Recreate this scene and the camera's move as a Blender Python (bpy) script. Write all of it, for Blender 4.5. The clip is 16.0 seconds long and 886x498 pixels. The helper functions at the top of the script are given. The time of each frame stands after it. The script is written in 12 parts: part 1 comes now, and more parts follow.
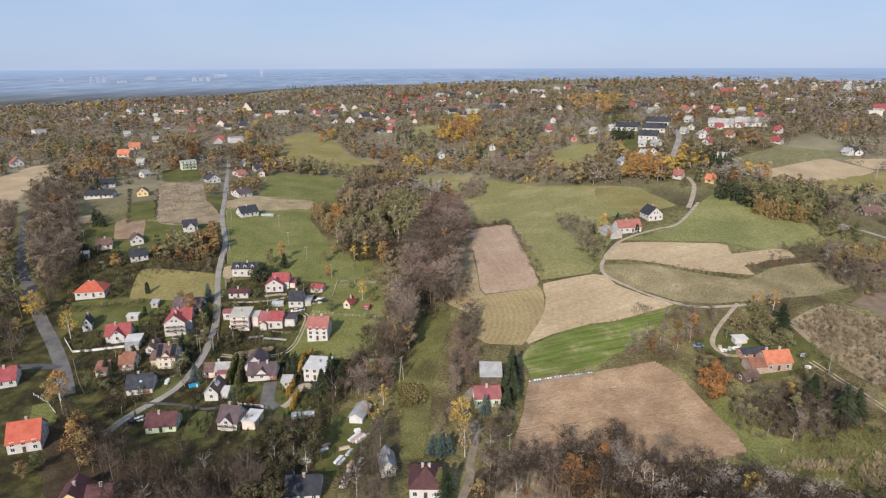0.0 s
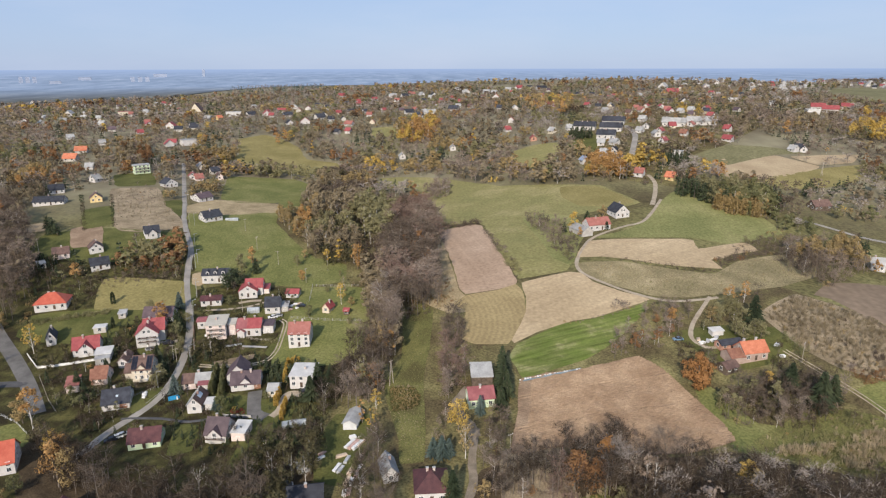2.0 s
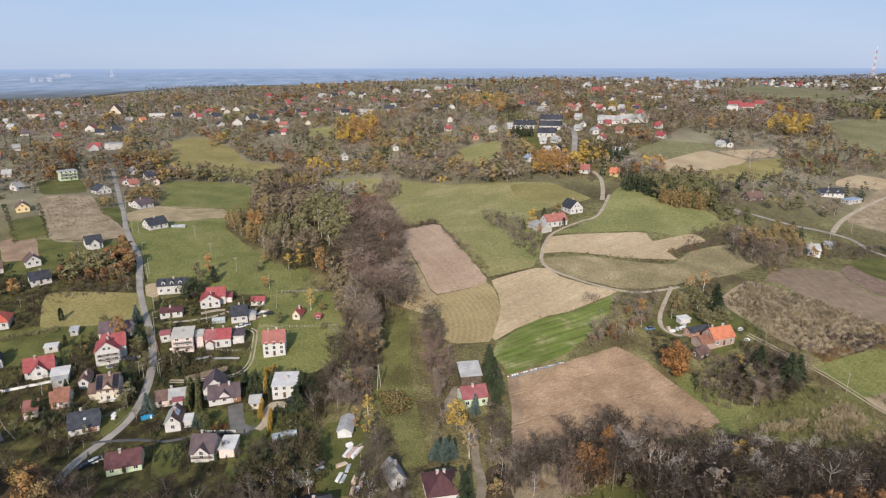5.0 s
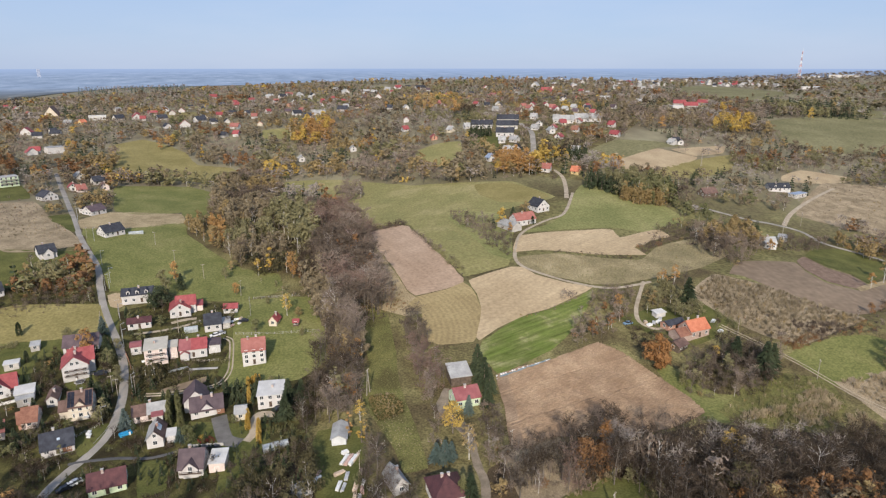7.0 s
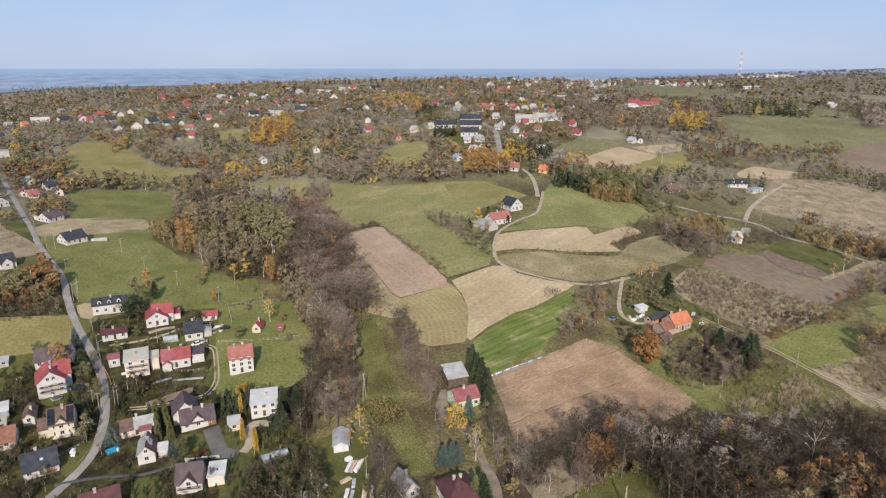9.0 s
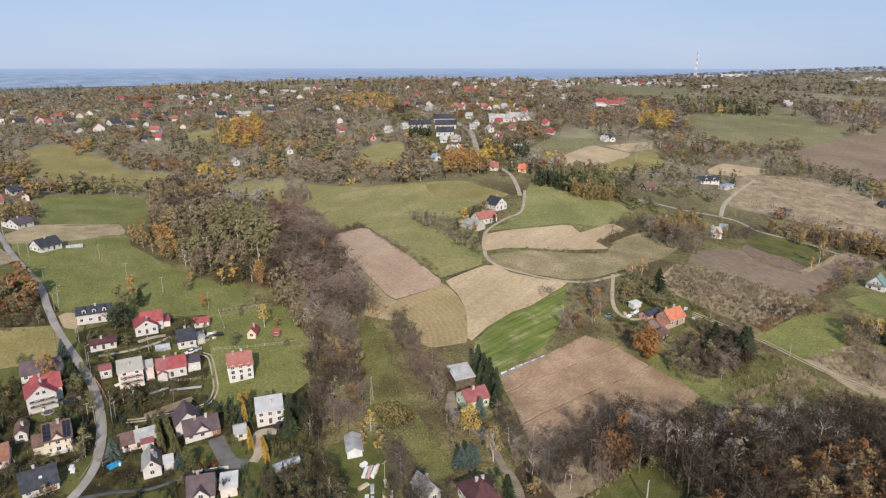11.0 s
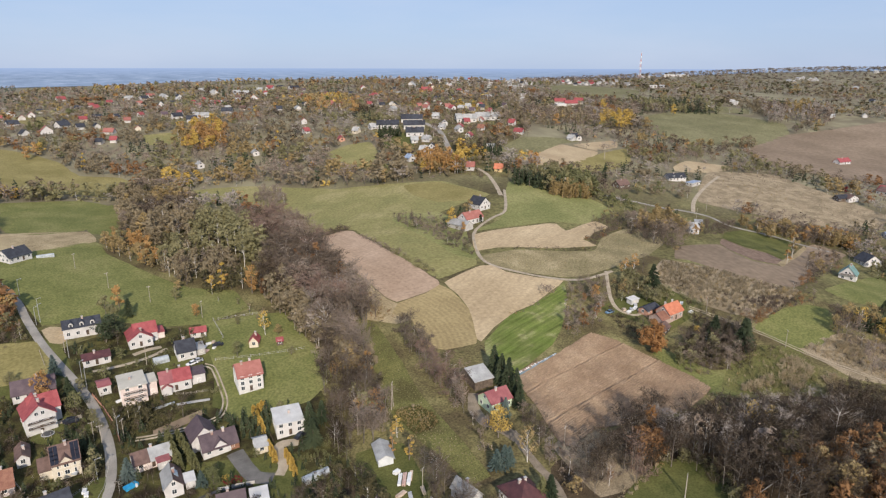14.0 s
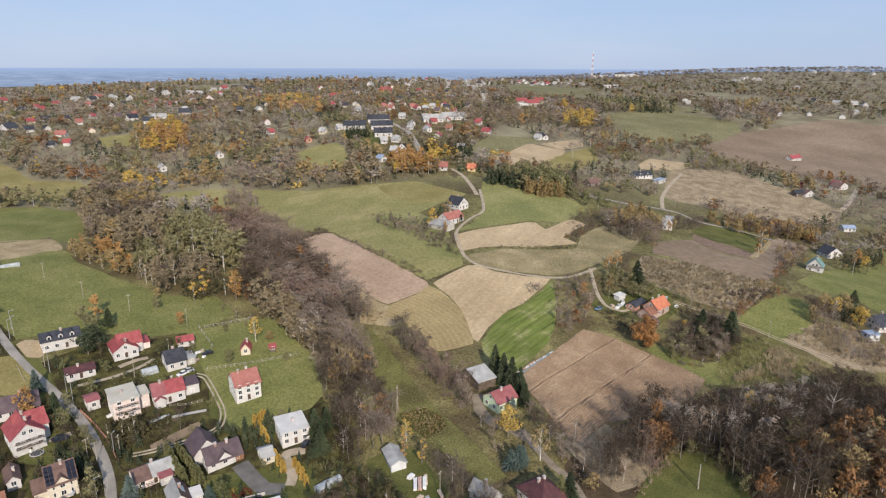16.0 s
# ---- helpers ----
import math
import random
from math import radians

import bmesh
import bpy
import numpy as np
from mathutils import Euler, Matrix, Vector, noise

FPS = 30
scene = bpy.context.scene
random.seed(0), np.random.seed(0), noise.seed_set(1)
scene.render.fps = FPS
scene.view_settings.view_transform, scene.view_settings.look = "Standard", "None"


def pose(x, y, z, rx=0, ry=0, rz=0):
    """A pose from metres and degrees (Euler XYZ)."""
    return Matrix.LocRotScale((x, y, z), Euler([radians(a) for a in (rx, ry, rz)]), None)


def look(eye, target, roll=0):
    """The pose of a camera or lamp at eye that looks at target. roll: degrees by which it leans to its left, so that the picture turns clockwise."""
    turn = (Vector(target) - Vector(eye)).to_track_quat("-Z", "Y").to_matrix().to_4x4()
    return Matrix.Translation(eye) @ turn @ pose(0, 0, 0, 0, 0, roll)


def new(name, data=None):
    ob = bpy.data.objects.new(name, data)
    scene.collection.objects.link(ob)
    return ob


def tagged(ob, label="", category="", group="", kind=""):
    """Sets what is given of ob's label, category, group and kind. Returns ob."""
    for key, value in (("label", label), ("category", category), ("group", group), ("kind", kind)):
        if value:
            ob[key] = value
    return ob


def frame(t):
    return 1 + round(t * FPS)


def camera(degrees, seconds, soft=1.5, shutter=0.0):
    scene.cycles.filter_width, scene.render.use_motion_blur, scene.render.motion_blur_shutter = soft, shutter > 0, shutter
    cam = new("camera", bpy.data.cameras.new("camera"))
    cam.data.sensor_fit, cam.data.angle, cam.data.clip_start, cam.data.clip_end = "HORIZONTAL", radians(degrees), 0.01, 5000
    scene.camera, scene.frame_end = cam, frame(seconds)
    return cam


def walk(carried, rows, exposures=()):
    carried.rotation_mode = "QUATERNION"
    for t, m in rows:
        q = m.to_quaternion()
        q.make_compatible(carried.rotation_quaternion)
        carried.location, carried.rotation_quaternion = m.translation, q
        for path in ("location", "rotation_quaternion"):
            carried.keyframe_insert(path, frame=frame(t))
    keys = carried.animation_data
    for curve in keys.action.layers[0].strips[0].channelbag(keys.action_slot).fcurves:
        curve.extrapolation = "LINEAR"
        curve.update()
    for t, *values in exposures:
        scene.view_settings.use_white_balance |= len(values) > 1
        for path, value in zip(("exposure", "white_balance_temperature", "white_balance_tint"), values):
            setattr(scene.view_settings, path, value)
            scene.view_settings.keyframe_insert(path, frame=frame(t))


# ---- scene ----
cam = camera(70.32, 16.0, 1.25)
PATH = [
    (0, pose(0.01, 0.00, 110.01, 73.826, 0.00, -0.036) @ pose(0, 0, 0, 0, 0, -0.181)),
    (0.5, pose(-3.51, 0.34, 110.07, 73.822, 0.00, -1.237) @ pose(0, 0, 0, 0, 0, -0.147)),
    (1, pose(-7.04, 0.70, 110.12, 73.825, 0.00, -2.479) @ pose(0, 0, 0, 0, 0, -0.124)),
    (1.5, pose(-10.59, 1.13, 110.17, 73.825, 0.00, -3.710) @ pose(0, 0, 0, 0, 0, -0.121)),
    (2, pose(-14.15, 1.61, 110.20, 73.839, 0.00, -4.875) @ pose(0, 0, 0, 0, 0, -0.116)),
    (2.5, pose(-17.74, 2.16, 110.20, 73.835, 0.00, -6.002) @ pose(0, 0, 0, 0, 0, -0.110)),
    (3, pose(-21.31, 2.78, 110.20, 73.833, 0.00, -7.160) @ pose(0, 0, 0, 0, 0, -0.109)),
    (3.5, pose(-24.86, 3.45, 110.18, 73.833, 0.00, -8.341) @ pose(0, 0, 0, 0, 0, -0.096)),
    (4, pose(-28.39, 4.17, 110.15, 73.820, 0.00, -9.542) @ pose(0, 0, 0, 0, 0, -0.085)),
    (6.5, pose(-45.48, 9.51, 110.05, 73.809, 0.00, -15.752) @ pose(0, 0, 0, 0, 0, -0.039)),
    (7, pose(-48.98, 10.91, 110.02, 73.818, 0.00, -17.060) @ pose(0, 0, 0, 0, 0, -0.015)),
    (7.5, pose(-52.48, 12.36, 110.00, 73.813, 0.00, -18.376) @ pose(0, 0, 0, 0, 0, 0.004)),
    (8, pose(-55.98, 13.89, 109.99, 73.810, 0.00, -19.474) @ pose(0, 0, 0, 0, 0, 0.038)),
    (8.5, pose(-59.44, 15.47, 109.99, 73.813, 0.00, -20.618) @ pose(0, 0, 0, 0, 0, 0.063)),
    (9, pose(-62.92, 17.08, 109.99, 73.813, 0.00, -21.661) @ pose(0, 0, 0, 0, 0, 0.050)),
    (11.5, pose(-79.94, 26.49, 109.87, 73.807, 0.00, -26.130) @ pose(0, 0, 0, 0, 0, 0.041)),
    (12, pose(-83.38, 28.62, 109.84, 73.809, 0.00, -26.941) @ pose(0, 0, 0, 0, 0, 0.059)),
    (12.5, pose(-86.83, 30.78, 109.80, 73.804, 0.00, -27.744) @ pose(0, 0, 0, 0, 0, 0.082)),
    (13, pose(-90.28, 33.00, 109.77, 73.807, 0.00, -28.552) @ pose(0, 0, 0, 0, 0, 0.099)),
    (13.5, pose(-93.69, 35.31, 109.75, 73.813, 0.00, -29.348) @ pose(0, 0, 0, 0, 0, 0.111)),
    (14, pose(-97.03, 37.68, 109.74, 73.819, 0.00, -30.287) @ pose(0, 0, 0, 0, 0, 0.118)),
    (14.5, pose(-100.32, 40.11, 109.72, 73.829, 0.00, -31.249) @ pose(0, 0, 0, 0, 0, 0.134)),
    (15, pose(-103.60, 42.59, 109.70, 73.823, 0.00, -32.266) @ pose(0, 0, 0, 0, 0, 0.160)),
    (15.5, pose(-106.88, 45.10, 109.68, 73.823, 0.00, -33.355) @ pose(0, 0, 0, 0, 0, 0.185)),
    (16, pose(-110.16, 47.62, 109.65, 73.830, 0.00, -34.644) @ pose(0, 0, 0, 0, 0, 0.183)),
]
walk(cam, PATH)

# ---- light ----
SUN_AZ = 19.0       # the way the shadows fall, degrees from +y towards +x
SUN_EL = 29.0
world = bpy.data.worlds.new("sky")
scene.world = world
world.use_nodes = True
wn, wl = world.node_tree.nodes, world.node_tree.links
sky = wn.new("ShaderNodeTexSky")
sky.sky_type = "NISHITA"
sky.sun_disc = False
sky.sun_elevation = radians(SUN_EL)
sky.sun_rotation = radians(SUN_AZ + 180)
sky.altitude = 300
sky.air_density = 1.0
sky.dust_density = 0.6
sky.ozone_density = 3.5
haze = wn.new("ShaderNodeMix")          # thin autumn haze whitens the clear sky
haze.data_type = "RGBA"
haze.inputs["Factor"].default_value = 0.72
haze.inputs["B"].default_value = (5.2, 6.65, 9.9, 1)
wl.new(sky.outputs[0], haze.inputs["A"])
direction = wn.new("ShaderNodeTexCoord")
stretch = wn.new("ShaderNodeMapping")
stretch.inputs["Scale"].default_value = (1.0, 1.0, 5.0)
stretch.inputs["Rotation"].default_value = (0.12, 0.05, 0.4)
wisps = wn.new("ShaderNodeTexNoise")
wisps.inputs["Scale"].default_value, wisps.inputs["Detail"].default_value, wisps.inputs["Roughness"].default_value = 2.6, 7, 0.55
thin = wn.new("ShaderNodeMapRange")
thin.inputs[1].default_value, thin.inputs[2].default_value, thin.inputs[3].default_value, thin.inputs[4].default_value = 0.42, 0.72, 0.0, 0.3
veil = wn.new("ShaderNodeMix")          # faint wisps of high cloud
veil.data_type = "RGBA"
veil.inputs["B"].default_value = (7.2, 7.9, 9.6, 1)
wl.new(direction.outputs["Generated"], stretch.inputs["Vector"])
wl.new(stretch.outputs[0], wisps.inputs["Vector"])
wl.new(wisps.outputs["Fac"], thin.inputs[0])
wl.new(thin.outputs[0], veil.inputs["Factor"])
wl.new(haze.outputs["Result"], veil.inputs["A"])
wl.new(veil.outputs["Result"], wn["Background"].inputs[0])
wn["Background"].inputs[1].default_value = 0.09
sun = new("sun", bpy.data.lights.new("sun", "SUN"))
sun.data.energy = 4.9
sun.data.angle = radians(0.53)
sun.data.color = (1.0, 0.882, 0.755)
sun.matrix_world = look((0, 0, 0), (math.sin(radians(SUN_AZ)) * math.cos(radians(SUN_EL)), math.cos(radians(SUN_AZ)) * math.cos(radians(SUN_EL)), -math.sin(radians(SUN_EL))))
scene.view_settings.exposure = 0.0


# ---- materials ----
def mat(name, a, b, scale=0.3, rough=0.85, fine=0.0, bump=0.0, metal=0.0, rand=0.0, island=0.0, third=None, stretch=(1, 1, 1), spec=0.3, detail=4):
    """Two colours mixed by noise at a real-world scale (cycles per metre), with a finer grain, and a shift by object or island."""
    m = bpy.data.materials.new(name)
    m.use_nodes = True
    n, l = m.node_tree.nodes, m.node_tree.links
    bsdf = n["Principled BSDF"]
    bsdf.inputs["Roughness"].default_value = rough
    bsdf.inputs["Metallic"].default_value = metal
    bsdf.inputs["Specular IOR Level"].default_value = spec
    geo = n.new("ShaderNodeNewGeometry")
    mp = n.new("ShaderNodeVectorMath")
    mp.operation = "MULTIPLY"
    mp.inputs[1].default_value = stretch
    l.new(geo.outputs["Position"], mp.inputs[0])
    nz = n.new("ShaderNodeTexNoise")
    nz.inputs["Scale"].default_value = scale
    nz.inputs["Detail"].default_value = detail
    nz.inputs["Roughness"].default_value = 0.6
    l.new(mp.outputs[0], nz.inputs["Vector"])
    ramp = n.new("ShaderNodeValToRGB")
    ramp.color_ramp.elements[0].position, ramp.color_ramp.elements[1].position = 0.36, 0.66
    ramp.color_ramp.elements[0].color, ramp.color_ramp.elements[1].color = (*a, 1), (*b, 1)
    if third:
        e = ramp.color_ramp.elements.new(0.52)
        e.color = (*third, 1)
    l.new(nz.outputs["Fac"], ramp.inputs[0])
    out = ramp.outputs[0]
    hsv = n.new("ShaderNodeHueSaturation")
    l.new(out, hsv.inputs["Color"])
    value = None
    if fine or rand or island:
        add = n.new("ShaderNodeMath")
        add.operation = "ADD"
        add.inputs[0].default_value = 1.0
        add.inputs[1].default_value = 0.0
        value = add.outputs[0]
        if fine:
            nf = n.new("ShaderNodeTexNoise")
            nf.inputs["Scale"].default_value = scale * 22
            nf.inputs["Detail"].default_value = 3
            l.new(mp.outputs[0], nf.inputs["Vector"])
            mr = n.new("ShaderNodeMapRange")
            mr.inputs[1].default_value, mr.inputs[2].default_value = 0.25, 0.75
            mr.inputs[3].default_value, mr.inputs[4].default_value = -fine, fine
            l.new(nf.outputs["Fac"], mr.inputs[0])
            l.new(mr.outputs[0], add.inputs[1])
        if rand or island:
            if rand:
                info = n.new("ShaderNodeObjectInfo")
                src, amp = info.outputs["Random"], rand
            else:
                src, amp = geo.outputs["Random Per Island"], island
            m2 = n.new("ShaderNodeMapRange")
            m2.inputs[3].default_value, m2.inputs[4].default_value = -amp, amp
            l.new(src, m2.inputs[0])
            a2 = n.new("ShaderNodeMath")
            a2.operation = "ADD"
            l.new(value, a2.inputs[0])
            l.new(m2.outputs[0], a2.inputs[1])
            value = a2.outputs[0]
        l.new(value, hsv.inputs["Value"])
    l.new(hsv.outputs[0], bsdf.inputs["Base Color"])
    if bump:
        bp = n.new("ShaderNodeBump")
        bp.inputs["Strength"].default_value = bump
        bp.inputs["Distance"].default_value = 0.15
        nb = n.new("ShaderNodeTexNoise")
        nb.inputs["Scale"].default_value = scale * 9
        nb.inputs["Detail"].default_value = 3
        l.new(mp.outputs[0], nb.inputs["Vector"])
        l.new(nb.outputs["Fac"], bp.inputs["Height"])
        l.new(bp.outputs[0], bsdf.inputs["Normal"])
    return m


def striped(name, a, b, angle, period, amount=0.5, scale=0.05, third=None, bend=None, streak=0.0, streak_size=(0.035, 0.9)):
    """A field with rows: noise colours and darker furrows along one direction, or round a centre where the rows bend."""
    m = mat(name, a, b, scale, 0.95, 0.2, 0.3, third=third, spec=0.1)
    n, l = m.node_tree.nodes, m.node_tree.links
    geo = n.new("ShaderNodeNewGeometry")
    sep = n.new("ShaderNodeVectorMath")
    warp = n.new("ShaderNodeTexNoise")
    warp.inputs["Scale"].default_value = 0.12
    l.new(geo.outputs["Position"], warp.inputs["Vector"])
    if bend:
        sep.operation = "DISTANCE"
        flat = n.new("ShaderNodeVectorMath")
        flat.operation = "MULTIPLY"
        flat.inputs[1].default_value = (1, 1, 0)
        l.new(geo.outputs["Position"], flat.inputs[0])
        l.new(flat.outputs[0], sep.inputs[0])
        sep.inputs[1].default_value = (*bend, 0)
    else:
        sep.operation = "DOT_PRODUCT"
        l.new(geo.outputs["Position"], sep.inputs[0])
        sep.inputs[1].default_value = (-math.sin(radians(angle)), math.cos(radians(angle)), 0)
    k = n.new("ShaderNodeMath")
    k.operation = "MULTIPLY"
    l.new(sep.outputs["Value"], k.inputs[0])
    k.inputs[1].default_value = 2 * math.pi / period
    w = n.new("ShaderNodeMath")
    w.operation = "MULTIPLY_ADD"
    l.new(warp.outputs["Fac"], w.inputs[0])
    w.inputs[1].default_value = 3.0
    l.new(k.outputs[0], w.inputs[2])
    s = n.new("ShaderNodeMath")
    s.operation = "SINE"
    l.new(w.outputs[0], s.inputs[0])
    patch = n.new("ShaderNodeTexNoise")
    patch.inputs["Scale"].default_value = 0.25
    patch.inputs["Detail"].default_value = 4
    l.new(geo.outputs["Position"], patch.inputs["Vector"])
    pm = n.new("ShaderNodeMapRange")
    pm.inputs[1].default_value, pm.inputs[2].default_value = 0.35, 0.65
    pm.inputs[3].default_value, pm.inputs[4].default_value = amount * 0.2, amount
    l.new(patch.outputs["Fac"], pm.inputs[0])
    mul = n.new("ShaderNodeMath")
    mul.operation = "MULTIPLY_ADD"
    l.new(s.outputs[0], mul.inputs[0])
    l.new(pm.outputs[0], mul.inputs[1])
    mul.inputs[2].default_value = 1.0
    value = mul.outputs[0]
    if streak:              # long drill lines, wheel marks and swaths, and clods across them
        turn = n.new("ShaderNodeVectorRotate")
        turn.rotation_type = "Z_AXIS"
        turn.inputs["Angle"].default_value = -radians(angle)
        l.new(geo.outputs["Position"], turn.inputs["Vector"])
        size = n.new("ShaderNodeVectorMath")
        size.operation = "MULTIPLY"
        size.inputs[1].default_value = (*streak_size, 0)
        l.new(turn.outputs[0], size.inputs[0])
        line = n.new("ShaderNodeTexNoise")
        line.inputs["Scale"].default_value = 1.0
        line.inputs["Detail"].default_value = 4
        l.new(size.outputs[0], line.inputs["Vector"])
        lm = n.new("ShaderNodeMapRange")
        lm.inputs[1].default_value, lm.inputs[2].default_value = 0.3, 0.7
        lm.inputs[3].default_value, lm.inputs[4].default_value = 1 - streak, 1 + streak
        l.new(line.outputs["Fac"], lm.inputs[0])
        both = n.new("ShaderNodeMath")
        both.operation = "MULTIPLY"
        l.new(value, both.inputs[0])
        l.new(lm.outputs[0], both.inputs[1])
        value = both.outputs[0]
    hs = n.new("ShaderNodeHueSaturation")
    bsdf = n["Principled BSDF"]
    src = bsdf.inputs["Base Color"].links[0].from_socket
    l.new(src, hs.inputs["Color"])
    l.new(value, hs.inputs["Value"])
    l.new(hs.outputs[0], bsdf.inputs["Base Color"])
    return m


M = {}
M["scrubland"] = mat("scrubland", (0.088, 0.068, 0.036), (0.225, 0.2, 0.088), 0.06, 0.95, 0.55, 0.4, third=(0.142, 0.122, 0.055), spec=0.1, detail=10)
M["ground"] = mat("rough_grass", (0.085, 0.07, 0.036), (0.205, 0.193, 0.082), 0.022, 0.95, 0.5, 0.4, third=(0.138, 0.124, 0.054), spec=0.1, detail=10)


def hazed_brown_beyond(m, near, far, a, b):
    """Past the valley the open grass gives way to browner rough ground, also lightened to put distance haze into its
    colour.
    """
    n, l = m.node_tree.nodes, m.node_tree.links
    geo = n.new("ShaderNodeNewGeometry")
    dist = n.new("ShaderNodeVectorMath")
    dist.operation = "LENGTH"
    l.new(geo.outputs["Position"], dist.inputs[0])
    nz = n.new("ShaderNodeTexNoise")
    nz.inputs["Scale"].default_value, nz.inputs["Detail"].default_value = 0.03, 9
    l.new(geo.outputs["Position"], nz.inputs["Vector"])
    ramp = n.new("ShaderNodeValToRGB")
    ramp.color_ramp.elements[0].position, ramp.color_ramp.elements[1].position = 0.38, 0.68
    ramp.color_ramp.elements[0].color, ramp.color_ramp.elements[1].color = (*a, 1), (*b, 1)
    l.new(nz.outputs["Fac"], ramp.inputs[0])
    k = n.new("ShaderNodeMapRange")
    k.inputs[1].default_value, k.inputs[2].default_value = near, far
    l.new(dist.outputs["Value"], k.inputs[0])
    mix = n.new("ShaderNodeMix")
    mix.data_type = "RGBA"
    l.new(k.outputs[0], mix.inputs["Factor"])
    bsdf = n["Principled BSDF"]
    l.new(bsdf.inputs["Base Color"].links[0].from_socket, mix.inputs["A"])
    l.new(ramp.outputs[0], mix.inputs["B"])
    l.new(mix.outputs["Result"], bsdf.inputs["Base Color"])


hazed_brown_beyond(M["ground"], 430, 560, (0.16, 0.138, 0.092), (0.27, 0.245, 0.155))
M["slope"] = mat("grey_green_slope", (0.15, 0.142, 0.07), (0.215, 0.2, 0.105), 0.02, 0.95, 0.35, 0.3, third=(0.18, 0.168, 0.085), spec=0.1, detail=8)
M["meadow"] = mat("meadow_grass", (0.205, 0.195, 0.08), (0.305, 0.268, 0.127), 0.03, 0.95, 0.28, 0.3, third=(0.235, 0.215, 0.088), spec=0.1, detail=7)
M["pasture"] = mat("pasture_grass", (0.132, 0.142, 0.046), (0.212, 0.202, 0.078), 0.05, 0.95, 0.38, 0.3, third=(0.17, 0.174, 0.06), spec=0.1, detail=9)
M["hill_pasture"] = mat("hill_pasture_grass", (0.167, 0.174, 0.0657), (0.254, 0.242, 0.103), 0.035, 0.95, 0.32, 0.3, third=(0.209, 0.209, 0.0816), spec=0.1, detail=8)
M["rough"] = mat("rough_pasture", (0.095, 0.085, 0.034), (0.175, 0.165, 0.06), 0.09, 0.95, 0.5, 0.5, third=(0.135, 0.132, 0.047), spec=0.1, detail=9)
M["olive"] = mat("dry_meadow", (0.20, 0.17, 0.065), (0.27, 0.23, 0.095), 0.04, 0.95, 0.28, 0.3, spec=0.1, detail=7)
M["lawn"] = mat("lawn_grass", (0.072, 0.08, 0.025), (0.135, 0.133, 0.045), 0.08, 0.95, 0.32, 0.3, spec=0.1, detail=7)
M["green"] = striped("young_crop", (0.115, 0.15, 0.034), (0.27, 0.26, 0.12), 18, 4.5, 0.1, 0.09, third=(0.15, 0.175, 0.05), streak=0.34, streak_size=(0.05, 0.7))
M["pink"] = striped("bare_soil", (0.348, 0.248, 0.169), (0.433, 0.319, 0.225), 98, 6.0, 0.02, 0.03, streak=0.07, streak_size=(0.02, 0.5))
M["plough"] = striped("ploughed_soil", (0.222, 0.153, 0.1), (0.335, 0.247, 0.165), 11.5, 0.9, 0.04, 0.09, third=(0.275, 0.197, 0.131), streak=0.16, streak_size=(0.5, 1.9))
M["beige"] = striped("stubble", (0.385, 0.294, 0.177), (0.482, 0.377, 0.235), 30, 6.0, 0.02, 0.03, streak=0.08, streak_size=(0.02, 0.5))
M["mown"] = striped("mown_stubble", (0.276, 0.212, 0.106), (0.371, 0.292, 0.148), 0, 2.4, 0.1, 0.04, bend=(-30, 258))
M["tan"] = mat("dry_grass", (0.25, 0.195, 0.11), (0.40, 0.32, 0.19), 0.09, 0.95, 0.42, 0.5, spec=0.1, detail=8)
M["heath"] = mat("dry_heath", (0.2, 0.158, 0.1), (0.36, 0.288, 0.188), 0.12, 0.95, 0.45, 0.5, spec=0.1, detail=8)
M["straw"] = mat("straw_grass", (0.2, 0.168, 0.09), (0.345, 0.285, 0.165), 0.07, 0.95, 0.45, 0.5, third=(0.265, 0.22, 0.12), spec=0.1, detail=9)
M["brown"] = striped("brown_soil", (0.195, 0.146, 0.1), (0.275, 0.21, 0.147), 70, 4, 0.05, 0.012)
M["sand"] = mat("sandy_soil", (0.34, 0.26, 0.16), (0.44, 0.35, 0.22), 0.05, 0.95, 0.2, 0.2, spec=0.1)
# Litter and garden tones also hold the deep shade of wood and village.
M["litter"] = mat("shaded_leaf_litter", (0.045, 0.034, 0.021), (0.10, 0.074, 0.045), 0.15, 0.95, 0.6, 0.6, spec=0.1, detail=8)
M["garden"] = mat("shaded_garden_ground", (0.032, 0.026, 0.014), (0.115, 0.105, 0.038), 0.16, 0.95, 0.6, 0.5, third=(0.062, 0.058, 0.022), spec=0.1, detail=8)
M["asphalt"] = mat("worn_asphalt", (0.235, 0.217, 0.19), (0.335, 0.31, 0.27), 0.15, 0.9, 0.14, 0.1)
# The shade over the narrow lanes is put into this dark tone.
M["shaded_asphalt"] = mat("shaded_asphalt", (0.06, 0.06, 0.061), (0.1, 0.099, 0.098), 0.2, 0.9, 0.14)
M["road"] = mat("grey_asphalt", (0.105, 0.099, 0.09), (0.165, 0.157, 0.144), 0.2, 0.9, 0.14)
M["furrow"] = mat("dark_furrow", (0.16, 0.11, 0.08), (0.26, 0.185, 0.135), 0.4, 0.95, 0.2, 0.4, spec=0.1)
M["gravel"] = mat("gravel_track", (0.30, 0.25, 0.18), (0.42, 0.355, 0.265), 0.3, 0.95, 0.2, 0.2)
M["dirt"] = mat("earth_track", (0.17, 0.14, 0.10), (0.28, 0.23, 0.17), 0.25, 0.95, 0.25, 0.3)
M["paving"] = mat("concrete_paving", (0.30, 0.29, 0.27), (0.42, 0.40, 0.37), 0.4, 0.9, 0.15)

